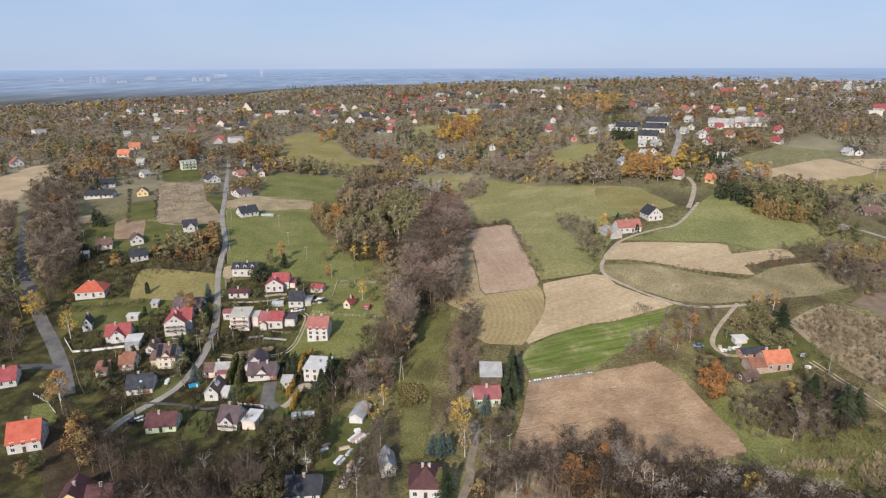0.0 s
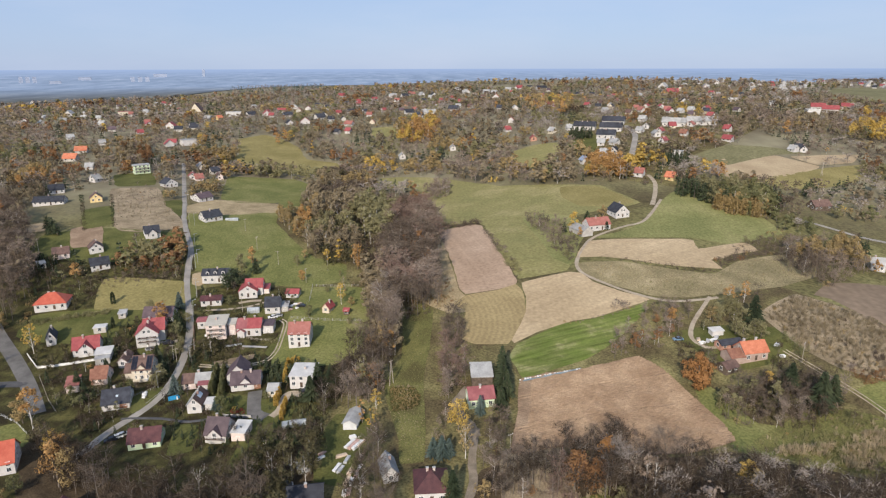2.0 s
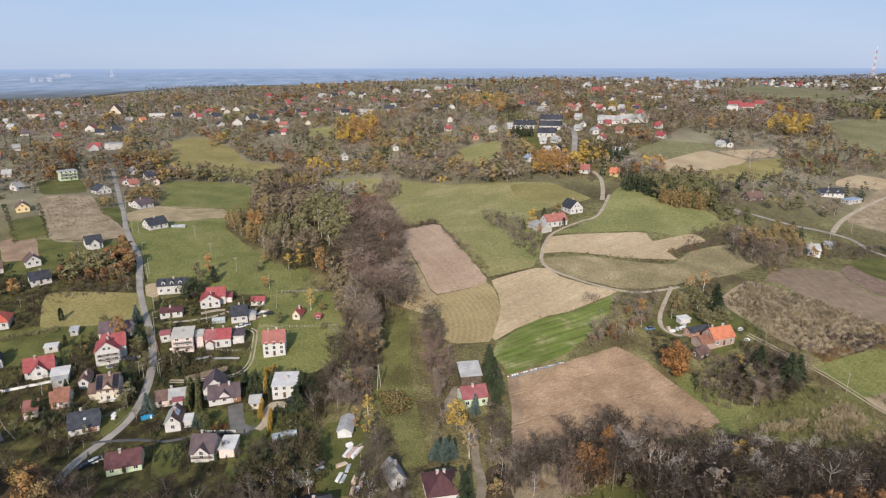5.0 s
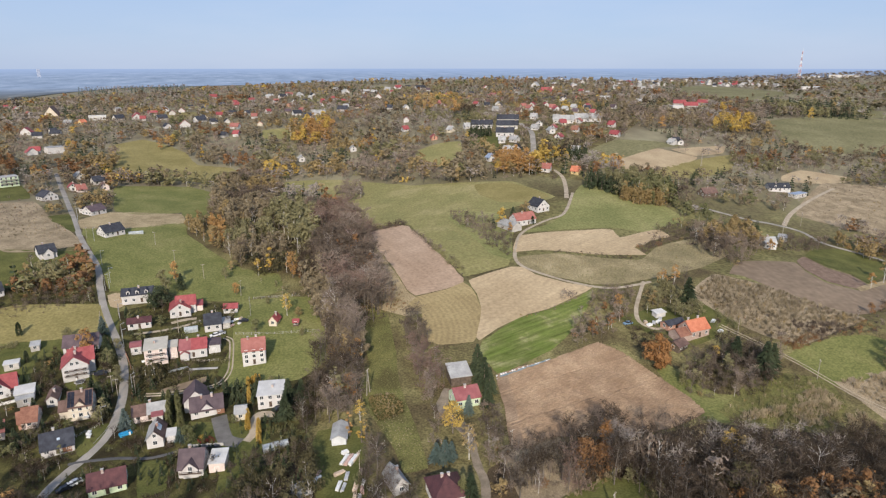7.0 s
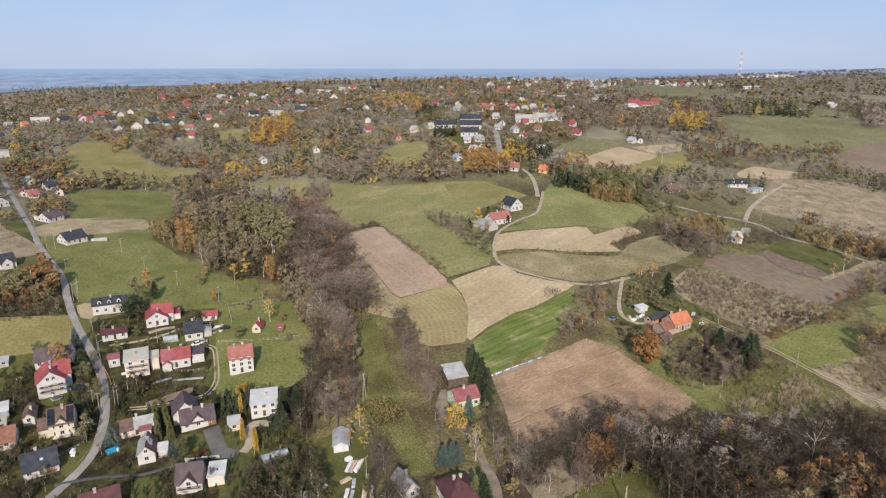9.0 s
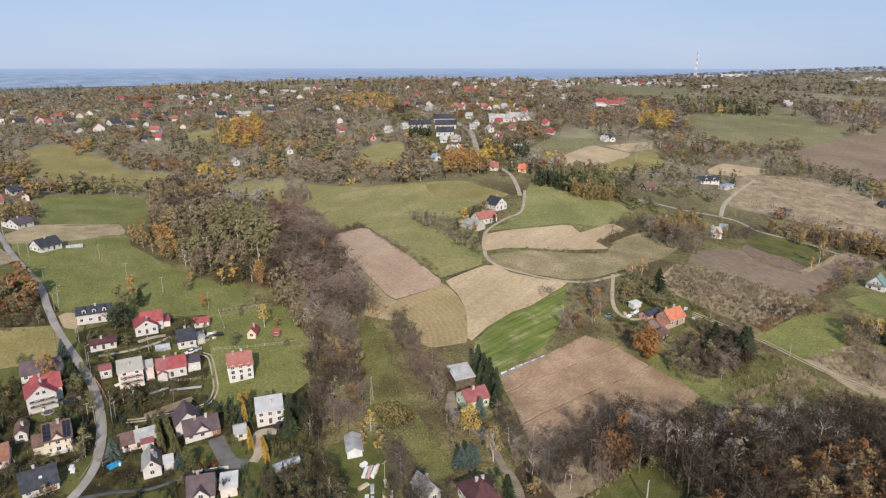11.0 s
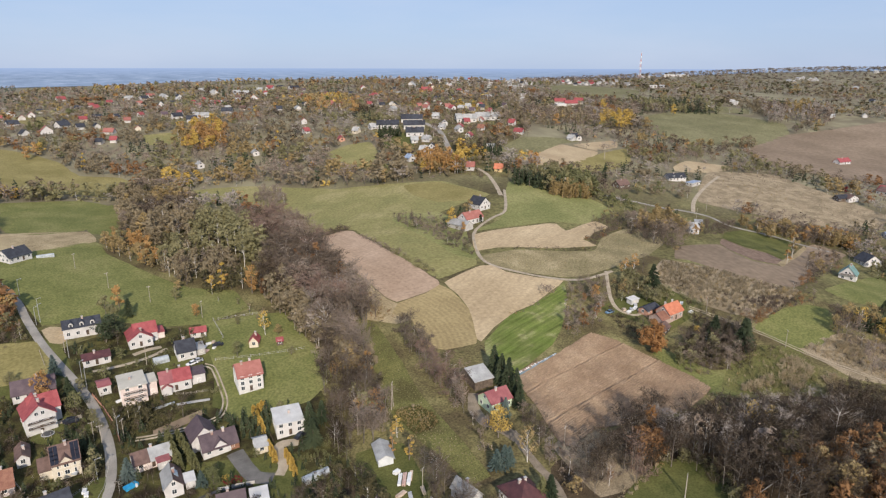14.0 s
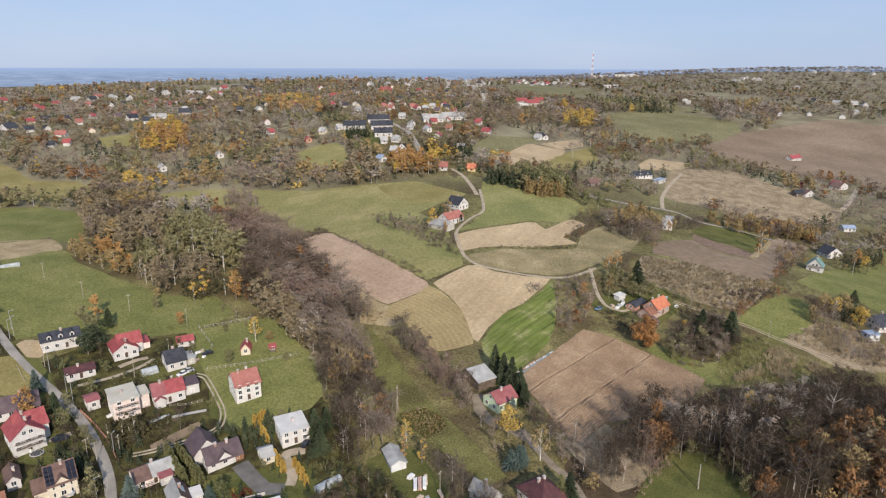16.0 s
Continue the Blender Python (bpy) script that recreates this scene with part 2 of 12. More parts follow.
ROOF = {
    "red": mat("red_tile_roof", (0.245, 0.052, 0.055), (0.33, 0.088, 0.086), 0.5, 0.6, 0.18, 0.3, rand=0.1),
    "orange": mat("orange_tile_roof", (0.42, 0.135, 0.07), (0.55, 0.21, 0.12), 0.5, 0.7, 0.2, 0.3, rand=0.1),
    "salmon": mat("faded_red_roof", (0.265, 0.1, 0.08), (0.345, 0.145, 0.118), 0.4, 0.7, 0.15, 0.3, rand=0.1),
    "dull": mat("dull_red_sheet_roof", (0.23, 0.075, 0.078), (0.31, 0.115, 0.115), 0.4, 0.6, 0.15, 0.2),
    "maroon": mat("maroon_roof", (0.065, 0.028, 0.03), (0.11, 0.045, 0.045), 0.5, 0.55, 0.2, 0.3, rand=0.15),
    "brown": mat("brown_tile_roof", (0.10, 0.062, 0.05), (0.165, 0.105, 0.085), 0.5, 0.7, 0.2, 0.3, rand=0.15),
    "purple": mat("purple_brown_roof", (0.085, 0.06, 0.068), (0.13, 0.095, 0.10), 0.4, 0.6, 0.2, 0.3, rand=0.15),
    "black": mat("dark_slate_roof", (0.028, 0.03, 0.038), (0.052, 0.056, 0.068), 0.5, 0.8, 0.2, 0.3, rand=0.2),
    "grey": mat("grey_sheet_roof", (0.27, 0.27, 0.26), (0.40, 0.40, 0.385), 0.25, 0.7, 0.2, 0.2, rand=0.15),
    "pale": mat("pale_sheet_roof", (0.50, 0.49, 0.46), (0.62, 0.61, 0.58), 0.25, 0.6, 0.12, 0.1, rand=0.08),
    "vermilion": mat("vermilion_tile_roof", (0.40, 0.085, 0.05), (0.49, 0.125, 0.075), 0.5, 0.6, 0.15, 0.3),
    "beige": mat("beige_sheet_roof", (0.40, 0.375, 0.31), (0.49, 0.46, 0.39), 0.25, 0.7, 0.12, 0.1),
    "green": mat("green_sheet_roof", (0.12, 0.21, 0.19), (0.18, 0.29, 0.26), 0.4, 0.5, 0.15, 0.2, rand=0.1),
    "blue": mat("blue_grey_roof", (0.20, 0.26, 0.36), (0.32, 0.38, 0.48), 0.4, 0.5, 0.15, 0.2, rand=0.1),
    "rust": mat("rusty_brown_roof", (0.20, 0.09, 0.06), (0.30, 0.15, 0.10), 0.6, 0.8, 0.25, 0.3, rand=0.1),
}
WALL = {
    "white": mat("white_render", (0.49, 0.475, 0.455), (0.58, 0.565, 0.545), 0.6, 0.9, 0.06, 0.1, rand=0.05),
    "cream": mat("cream_render", (0.52, 0.46, 0.36), (0.62, 0.56, 0.45), 0.6, 0.9, 0.07, 0.1, rand=0.06),
    "yellow": mat("yellow_render", (0.66, 0.50, 0.24), (0.75, 0.59, 0.31), 0.6, 0.9, 0.07, 0.1, rand=0.06),
    "pink": mat("pinkish_render", (0.62, 0.52, 0.47), (0.72, 0.62, 0.57), 0.6, 0.9, 0.07, 0.1, rand=0.06),
    "grey": mat("grey_render", (0.38, 0.36, 0.33), (0.50, 0.48, 0.44), 0.5, 0.9, 0.12, 0.2, rand=0.1),
    # pink render with the farmhouse wall's shade put into the tone
    "rosy": mat("shaded_pink_render", (0.34, 0.25, 0.21), (0.46, 0.36, 0.31), 0.5, 0.9, 0.14, 0.2),
    "lime": mat("pale_green_render", (0.46, 0.56, 0.38), (0.56, 0.66, 0.47), 0.5, 0.9, 0.1, 0.1),
    "wood": mat("weathered_boards", (0.085, 0.065, 0.05), (0.16, 0.125, 0.095), 0.9, 0.9, 0.25, 0.3),
    "brick": mat("bare_brick_wall", (0.38, 0.20, 0.14), (0.50, 0.29, 0.21), 0.8, 0.9, 0.2, 0.2),
    "metal": mat("pale_sheet_wall", (0.52, 0.54, 0.55), (0.64, 0.66, 0.67), 0.5, 0.5, 0.08, 0.1),
}
M["glass"] = mat("window_glass", (0.02, 0.025, 0.03), (0.05, 0.06, 0.07), 0.5, 0.08, spec=0.6)
M["frame"] = mat("white_frame", (0.72, 0.72, 0.70), (0.8, 0.8, 0.78), 1.0, 0.5)
M["garage_door"] = mat("brown_door_paint", (0.20, 0.10, 0.06), (0.27, 0.14, 0.085), 1.5, 0.5, 0.1)
M["skylight"] = mat("skylight_glass", (0.42, 0.50, 0.56), (0.52, 0.60, 0.66), 1.0, 0.15, spec=0.6)
M["darkwood"] = mat("dark_wood", (0.06, 0.04, 0.03), (0.11, 0.075, 0.05), 1.0, 0.7, 0.2)
M["chimney"] = mat("chimney_brick", (0.32, 0.20, 0.16), (0.55, 0.50, 0.46), 0.3, 0.9, 0.15, rand=0.1)
M["concrete"] = mat("old_concrete", (0.36, 0.35, 0.33), (0.52, 0.50, 0.47), 0.6, 0.9, 0.15)
M["solar"] = mat("solar_panel", (0.012, 0.014, 0.024), (0.02, 0.023, 0.036), 1.0, 0.4, spec=0.25)
M["pole"] = mat("weathered_pole", (0.30, 0.26, 0.21), (0.42, 0.38, 0.32), 1.5, 0.9, 0.2)
M["bark"] = mat("grey_bark", (0.12, 0.10, 0.082), (0.22, 0.19, 0.158), 0.8, 0.9, 0.25, rand=0.15)
M["birch"] = mat("birch_bark", (0.45, 0.42, 0.38), (0.68, 0.65, 0.60), 0.9, 0.9, 0.2)


# ---- terrain ----
def hills(x, y, radius, rows):
    return sum(h * np.exp(-((x - a) ** 2 + (y - b) ** 2) / (2.0 * radius * radius)) for a, b, h in rows)


def height(x, y):
    x, y = np.asarray(x, float), np.asarray(y, float)
    z = -8 + 101 * np.clip(np.hypot(x, y) / 4950.0, 0, 1)
    z = z + hills(x, y, 48, [(-170, 150, 0), (-120, 190, -4), (-50, 210, -3), (10, 210, 3), (80, 190, -2), (130, 150, -2), (160, 110, -5)])
    z = z + hills(x, y, 62, [(-220, 240, -6), (-160, 280, -2), (-80, 300, 1), (-10, 310, -1), (70, 300, 10), (130, 270, -3), (200, 220, 11), (240, 160, -5)])
    z = z + hills(x, y, 70, [(-100, 90, -3), (-20, 120, -1), (60, 90, 4)])
    z = z + hills(x, y, 85, [(-270, 350, 2), (-180, 400, 9), (-80, 430, 3), (20, 430, -2), (130, 400, 11), (220, 360, 3), (300, 290, -1), (350, 220, -12)])
    z = z + hills(x, y, 115, [(-360, 500, -1), (-230, 560, 12), (-80, 600, -4), (60, 590, -6), (200, 560, 23), (330, 490, 1), (440, 390, 5), (510, 280, -1)])
    z = z + hills(x, y, 160, [(-480, 690, 10), (-300, 780, 5), (-110, 830, 8), (100, 820, 20), (290, 770, 18), (470, 670, 19), (620, 530, 1), (730, 360, -15)])
    z = z + hills(x, y, 240, [(-700, 930, 7), (-410, 1080, 13), (-100, 1150, 9), (220, 1120, 1), (520, 1020, 16), (780, 830, 10), (1000, 540, 8)])
    z = z + hills(x, y, 400, [(-1220, 1200, 2), (-600, 1600, 6), (130, 1690, 31), (700, 1540, 33), (1180, 1200, 14), (1520, 720, 8)])
    z = z + hills(x, y, 650, [(-1690, 1990, -2), (-690, 2510, -2), (430, 2560, 1), (1470, 2130, -9), (2030, 1600, 25), (2390, 970, 45)])
    return z


def drape(name, outline, material, lift=0.15, cell=9.0, label="", category="field"):
    """A patch of ground cover that follows the terrain inside an outline."""
    bm = bmesh.new()
    pts = smooth_outline(outline)
    bm.faces.new([bm.verts.new((x, y, 0)) for x, y in pts])
    lo, hi = np.min(pts, axis=0), np.max(pts, axis=0)
    for axis in (0, 1):
        step = max(cell, (hi[axis] - lo[axis]) / 60)
        for v in np.arange(lo[axis] + step, hi[axis], step):
            co, no = [0, 0, 0], [0, 0, 0]
            co[axis], no[axis] = float(v), 1
            bmesh.ops.bisect_plane(bm, geom=bm.verts[:] + bm.edges[:] + bm.faces[:], plane_co=co, plane_no=no)
    bmesh.ops.triangulate(bm, faces=bm.faces[:])
    co = np.array([v.co[:] for v in bm.verts])
    for v, z in zip(bm.verts, height(co[:, 0], co[:, 1])):
        v.co.z = z + lift
    for f in bm.faces:
        f.normal_update()
        if f.normal.z < 0:
            f.normal_flip()
        f.smooth = True
    ob = mesh_object(name, bm, material)
    if name not in ("gardens", "wood_floor", "scrubland"):
        FIELDS.append(np.array(pts))
    return tagged(ob, label, category, kind="structure")


def smooth_outline(outline, wobble=0.012):
    """Outline with rounded, slightly uneven edges."""
    p = np.array(outline, float)
    n = len(p)
    out = []
    for i in range(n):
        a, b, c, d = p[i - 1], p[i], p[(i + 1) % n], p[(i + 2) % n]
        length = np.linalg.norm(c - b)
        k = int(max(2, min(14, length / 5)))
        for t in np.arange(k) / k:
            q = 0.5 * (2 * b + (c - a) * t * 0.5 + (1 - 0.0) * 0 + 0)
            h00, h10 = 2 * t**3 - 3 * t**2 + 1, t**3 - 2 * t**2 + t
            h01, h11 = -2 * t**3 + 3 * t**2, t**3 - t**2
            m0 = (c - a) * 0.5 * min(1, length / (np.linalg.norm(c - a) + 1e-6)) * 0.6
            m1 = (d - b) * 0.5 * min(1, length / (np.linalg.norm(d - b) + 1e-6)) * 0.6
            q = h00 * b + h10 * m0 + h01 * c + h11 * m1
            w = noise.noise(Vector((q[0] * 0.11, q[1] * 0.11, 3.0))) * min(1.3, length * wobble * 2)
            out.append((float(q[0] + w), float(q[1] + w)))
    return out


def mesh_object(name, bm, material, parent=None):
    me = bpy.data.meshes.new(name)
    bm.to_mesh(me)
    bm.free()
    for m in material if isinstance(material, (list, tuple)) else [material]:
        me.materials.append(m)
    ob = new(name, me)
    ob.parent = parent
    return ob


def part(name, bm, material, parent, label="", m=None):
    ob = mesh_object(name, bm, material, parent)
    if m is not None:
        ob.matrix_basis = m
    return tagged(ob, label)


def shared(name, me, parent, m):
    ob = new(name, me)
    ob.parent = parent
    ob.matrix_basis = m
    return ob


def mesh_of(name, verts, faces, materials, index=None, smooth=False):
    me = bpy.data.meshes.new(name)
    me.from_pydata(verts, [], faces)
    for m in materials:
        me.materials.append(m)
    if index is not None:
        me.polygons.foreach_set("material_index", np.asarray(index, dtype=np.int32))
    if smooth:
        me.polygons.foreach_set("use_smooth", np.ones(len(me.polygons), dtype=bool))
    me.update()
    return me


FIELDS = []
ROADS = []
SPOTS = []          # built-up places: x, y, radius


def ribbon(name, line, width, material, lift=0.2, label="", category="road", ragged=0.0):
    """A road or track that follows the terrain along a smooth line."""
    p = np.array(line, float)
    pts = []
    for i in range(len(p) - 1):
        a, b, c, d = p[max(0, i - 1)], p[i], p[i + 1], p[min(len(p) - 1, i + 2)]
        k = int(max(3, np.linalg.norm(c - b) / 3))
        for t in np.arange(k) / k:
            pts.append(0.5 * (2 * b + (c - a) * t + (2 * a - 5 * b + 4 * c - d) * t * t + (3 * b - a - 3 * c + d) * t**3))
    pts.append(p[-1])
    pts = np.array(pts)
    tang = np.gradient(pts, axis=0)
    tang /= np.linalg.norm(tang, axis=1)[:, None] + 1e-9
    nor = np.stack([-tang[:, 1], tang[:, 0]], 1)
    verts, faces = [], []
    cols = (-1, -0.5, 0, 0.5, 1)
    for i, (q, nn) in enumerate(zip(pts, nor)):
        wob = 1 + ragged * noise.noise(Vector((q[0] * 0.3, q[1] * 0.3, 0)))
        for c in cols:
            x, y = q + nn * c * width / 2 * wob
            verts.append((x, y, float(height(x, y)) + lift - (0.12 if abs(c) == 1 else 0)))
    for i in range(len(pts) - 1):
        for j in range(4):
            a = i * 5 + j
            faces.append((a, a + 5, a + 6, a + 1))
    me = mesh_of(name, verts, faces, [material], smooth=True)
    me.flip_normals() if me.polygons[0].normal.z < 0 else None
    ROADS.append((pts[:: max(1, len(pts) // 60)], width))
    return tagged(new(name, me), label, category, kind="structure")


def furrowed(name, outline, angle, period, depth, material, label, deep=(), headland=5.0):
    """Ploughed land: ridges of turned clods along one direction, with a few deep open furrows and a smoother headland."""
    pts = np.array(smooth_outline(outline))
    c, s = math.cos(radians(angle)), math.sin(radians(angle))
    pu, pv = pts @ (c, s), pts @ (-s, c)
    U, V = np.meshgrid(np.arange(pu.min(), pu.max(), 0.55), np.arange(pv.min(), pv.max(), period / 5), indexing="ij")
    X, Y = U * c - V * s, U * s + V * c
    rng = np.random.RandomState(5)
    bend = 0.25 * np.sin(U * 0.21 + 1.0) + 0.12 * np.sin(U * 0.63)
    phase = ((V + bend) / period) % 1.0
    ridge = np.where(phase < 0.5, phase / 0.5, (1 - phase) / 0.5)
    edge = np.array([U[:, j][inside(X[:, j], Y[:, j], pts)].min(initial=1e9) for j in range(U.shape[1])])
    calm = np.clip((U - edge[None] - headland * 0.7) / (headland * 0.3), 0.25, 1)
    lumps = rng.uniform(-1, 1, (3,) + X.shape)
    lumps = (lumps[0] + np.roll(lumps[0], 1, 0) + np.roll(lumps[0], 2, 0)) / 2 + lumps[1] * 0.35
    Z = calm * (ridge * depth * (1 + 0.3 * lumps) + 0.05 * lumps)
    for v in deep:
        Z += 0.3 * np.exp(-(((V - v + 0.8) / 0.45) ** 2)) - 0.6 * np.exp(-(((V - v) / 0.5) ** 2))
    Z = height(X, Y) + 0.3 + Z
    n, k = X.shape
    idx = np.arange(n * k).reshape(n, k)
    q = np.stack([idx[:-1, :-1], idx[1:, :-1], idx[1:, 1:], idx[:-1, 1:]], -1).reshape(-1, 4)
    mx, my = X.ravel()[q].mean(1), Y.ravel()[q].mean(1)
    q = q[inside(mx, my, pts)]
    used, inv = np.unique(q, return_inverse=True)
    co = np.stack([X.ravel(), Y.ravel(), Z.ravel()], 1)[used]
    FIELDS.append(pts)
    return tagged(new(name, mesh_of(name, co.tolist(), inv.reshape(-1, 4).tolist(), [material])), label, "field", kind="structure")


def inside(px, py, poly):
    poly = np.asarray(poly)
    res = np.zeros(len(px), bool)
    x0, y0 = poly[:, 0], poly[:, 1]
    x1, y1 = np.roll(x0, -1), np.roll(y0, -1)
    for a, b, c, d in zip(x0, y0, x1, y1):
        if b == d:
            continue
        hit = ((b > py) != (d > py)) & (px < (c - a) * (py - b) / (d - b) + a)
        res ^= hit
    return res


def ground_sheet():
    az = np.radians(np.concatenate([np.arange(-180, -50, 4), np.arange(-50, 85, 0.6), np.arange(85, 180, 4)]))
    r = [0.0]
    step = 4.0
    while r[-1] < 4985:
        r.append(r[-1] + step)
        step = max(3.0, r[-1] * 0.014)
    r = np.array(r[1:])
    cx, cy = -45.0, 15.0
    X = cx + r[:, None] * np.sin(az)[None]
    Y = cy + r[:, None] * np.cos(az)[None]
    Z = height(X, Y)
    n, k = X.shape
    verts = np.stack([X.ravel(), Y.ravel(), Z.ravel()], 1)
    idx = np.arange(n * k).reshape(n, k)
    a, b = idx[:-1], idx[1:]
    q = np.stack([a, np.roll(a, -1, 1), np.roll(b, -1, 1), b], -1).reshape(-1, 4)
    centre = len(verts)
    verts = np.vstack([verts, [[cx, cy, float(height(cx, cy))]]])
    faces = [tuple(f[::-1]) for f in q.tolist()] + [(int(idx[0, (j + 1) % k]), int(idx[0, j]), centre) for j in range(k)]
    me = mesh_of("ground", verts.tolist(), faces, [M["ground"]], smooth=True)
    if me.polygons[0].normal.z < 0:
        me.flip_normals()
    return tagged(new("ground", me), "rolling countryside of rough autumn grass and leaf litter", "ground", kind="structure")


ground_sheet()

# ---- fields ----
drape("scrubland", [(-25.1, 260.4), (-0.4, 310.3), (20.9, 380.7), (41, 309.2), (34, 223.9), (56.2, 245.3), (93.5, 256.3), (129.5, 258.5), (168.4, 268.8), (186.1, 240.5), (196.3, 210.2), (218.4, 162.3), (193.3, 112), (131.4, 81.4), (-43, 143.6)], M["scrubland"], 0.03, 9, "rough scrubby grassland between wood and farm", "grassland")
drape("gardens", [(-151.5, 266.7), (-136, 297.3), (-110.1, 309.8), (-96.7, 314.9), (-77.3, 310.1), (-59.9, 308.2), (-25.5, 282.4), (-26.5, 251.3), (-32.4, 213.3), (-38.7, 196.2), (-37.8, 178.2), (-41.9, 151.2), (-128.5, 185.4)], M["garden"], 0.05, 9, "village gardens of grass and bare beds, darkened for shade", "gardens")
drape("gardens", [(-219.3, 276.2), (-203.5, 309.2), (-226.6, 374.2), (-130, 364.3), (-106.8, 274.1), (-99.8, 232.6), (-94.1, 205.6), (-57.8, 178.7), (-44.4, 134.8), (-125.3, 137.3)], M["garden"], 0.07, 9, "village gardens of grass and leaf litter, darkened for shade", "gardens")
drape("meadow", [(-15.9, 210.2), (-7.2, 208.2), (-5, 199.9), (-6.3, 195.3), (-15.3, 193.8)], M["heath"], 0.2, 9, "overgrown old garden plot in a meadow", "meadow")
drape("meadow", [(-100.6, 514.5), (-79.2, 545.6), (-74.5, 505.1), (-84.7, 455), (-96.3, 460.4)], M["pasture"], 0.13, 9, "grass beside a wood", "meadow")
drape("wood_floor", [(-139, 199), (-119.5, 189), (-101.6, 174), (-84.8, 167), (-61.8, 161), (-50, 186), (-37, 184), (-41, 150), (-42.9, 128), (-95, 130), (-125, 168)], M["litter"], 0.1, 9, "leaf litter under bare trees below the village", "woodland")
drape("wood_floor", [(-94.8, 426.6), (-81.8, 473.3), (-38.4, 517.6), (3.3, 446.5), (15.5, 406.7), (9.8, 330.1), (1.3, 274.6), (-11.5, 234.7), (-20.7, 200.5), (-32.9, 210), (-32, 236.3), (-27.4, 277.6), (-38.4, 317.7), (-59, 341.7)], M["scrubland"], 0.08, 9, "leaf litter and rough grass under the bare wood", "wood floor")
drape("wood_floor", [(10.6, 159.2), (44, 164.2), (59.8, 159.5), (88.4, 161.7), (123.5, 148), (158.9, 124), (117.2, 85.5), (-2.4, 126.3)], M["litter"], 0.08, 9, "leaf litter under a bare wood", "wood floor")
drape("field", [(16.5, 389.7), (27.3, 393.1), (39, 395.4), (43.4, 388.3), (44.8, 330.5), (46.7, 288.3), (45.1, 284.2), (35.8, 280.6), (20.2, 280.1), (18.1, 288.1), (18.2, 324.3)], M["pink"], 0.15, 9, "bare harrowed field of pinkish-brown soil", "field")
drape("field", [(45.1, 284.2), (46.8, 275.6), (44.5, 257.1), (37, 239.1), (31.5, 231.1), (18.3, 233.4), (12.3, 240.9), (18.5, 262.7), (13.6, 271.1), (20.4, 278.8), (35.6, 280.1)], M["mown"], 0.13, 9, "mown stubble field with curved swath lines", "field")
drape("field", [(48.1, 284.9), (73.4, 292.4), (78.9, 290.5), (82, 280.7), (92.9, 268.8), (102.7, 261.5), (91.9, 256.2), (72.7, 247.8), (61.9, 245.7), (45.3, 238.7), (34.2, 231.5), (33.7, 234), (39.6, 245.7), (44.5, 257.1), (47.1, 270.5)], M["beige"], 0.17, 9, "pale beige stubble field with faint drill lines", "field")
drape("field", [(34.9, 230.3), (57, 244.1), (72.5, 247.4), (93, 255.4), (101.8, 260), (91.6, 245.9), (80, 233.9), (69, 224.1), (59.3, 217.3), (39.2, 208.6), (32.5, 206.7), (31.7, 213.9), (30.2, 221.7)], M["green"], 0.15, 9, "bright green strip of young crop", "field")
PLOUGHED = [(31.8, 206.2), (54.3, 210.1), (80.6, 218), (86.5, 208.6), (89.6, 196), (92.5, 181.4), (93, 167.5), (74.8, 162), (57, 161.6), (44.3, 164.8), (36.3, 166.7), (22.9, 163.7), (20.4, 165.3), (22.1, 172.2), (26.9, 187)]
drape("field", PLOUGHED, M["plough"], 0.12, 9, "smoothed headland of reddish-brown soil", "field")
furrowed("field", PLOUGHED, 11.5, 0.9, 0.46, M["plough"], "ploughed field of reddish-brown furrowed soil", (185.0, 168.4))
drape("field", [(82.2, 309.7), (88.2, 322), (95.7, 332.3), (112, 333.6), (125, 332.9), (151.1, 332.3), (155.4, 329.8), (152.6, 318), (168.8, 323.4), (185.5, 327.6), (186, 315.9), (168.5, 310.3), (160.5, 305.1), (152.4, 302.9), (152.6, 291), (146.5, 292.1), (123.4, 297.1), (109.9, 303.5), (95.8, 309.1)], M["beige"], 0.2, 9, "pale beige stubble field above a hedge bank", "field")
drape("meadow", [(80.4, 302.1), (103.1, 302.7), (124.8, 292.4), (145.1, 285.5), (164.8, 300.4), (194.3, 310.4), (209.9, 304.1), (195.6, 280.9), (169.9, 268.4), (136.2, 263.2), (118.7, 261.6), (104.6, 264.7), (85.3, 281), (80.3, 291.5)], M["straw"], 0.15, 9, "strip of dry tan grass below a bank", "meadow")
drape("meadow", [(98.2, 337.7), (122.7, 347.2), (140.3, 363.9), (163.5, 396.1), (182.4, 417.5), (200.7, 415.8), (201.9, 402.4), (202.4, 378.1), (219.5, 366.1), (217.9, 344.7), (194.5, 332.5), (172.4, 324.9), (158.2, 333.8), (116.9, 335.9)], M["hill_pasture"], 0.12, 9, "green pasture on a slope", "meadow")
drape("meadow", [(47.9, 289.9), (46.1, 324.5), (45, 390), (40, 399.3), (18.7, 404.4), (15.3, 425.7), (18.2, 463.5), (11.7, 502), (-3, 524.3), (-30.5, 541.2), (-21.3, 571.6), (0.1, 570.1), (20.6, 559.8), (37.2, 543.1), (56, 517.6), (73.3, 492.9), (110.7, 464.3), (139.4, 443.6), (142.8, 426.1), (150.8, 397.2), (136.5, 390.3), (125.7, 389.7), (101.7, 381.6), (84.8, 394.2), (70.9, 390.2), (70, 354), (70.3, 311.1), (76.3, 300.4), (72.6, 294.1), (60.6, 291.4)], M["meadow"], 0.12, 12, "large green hillside pasture", "meadow")
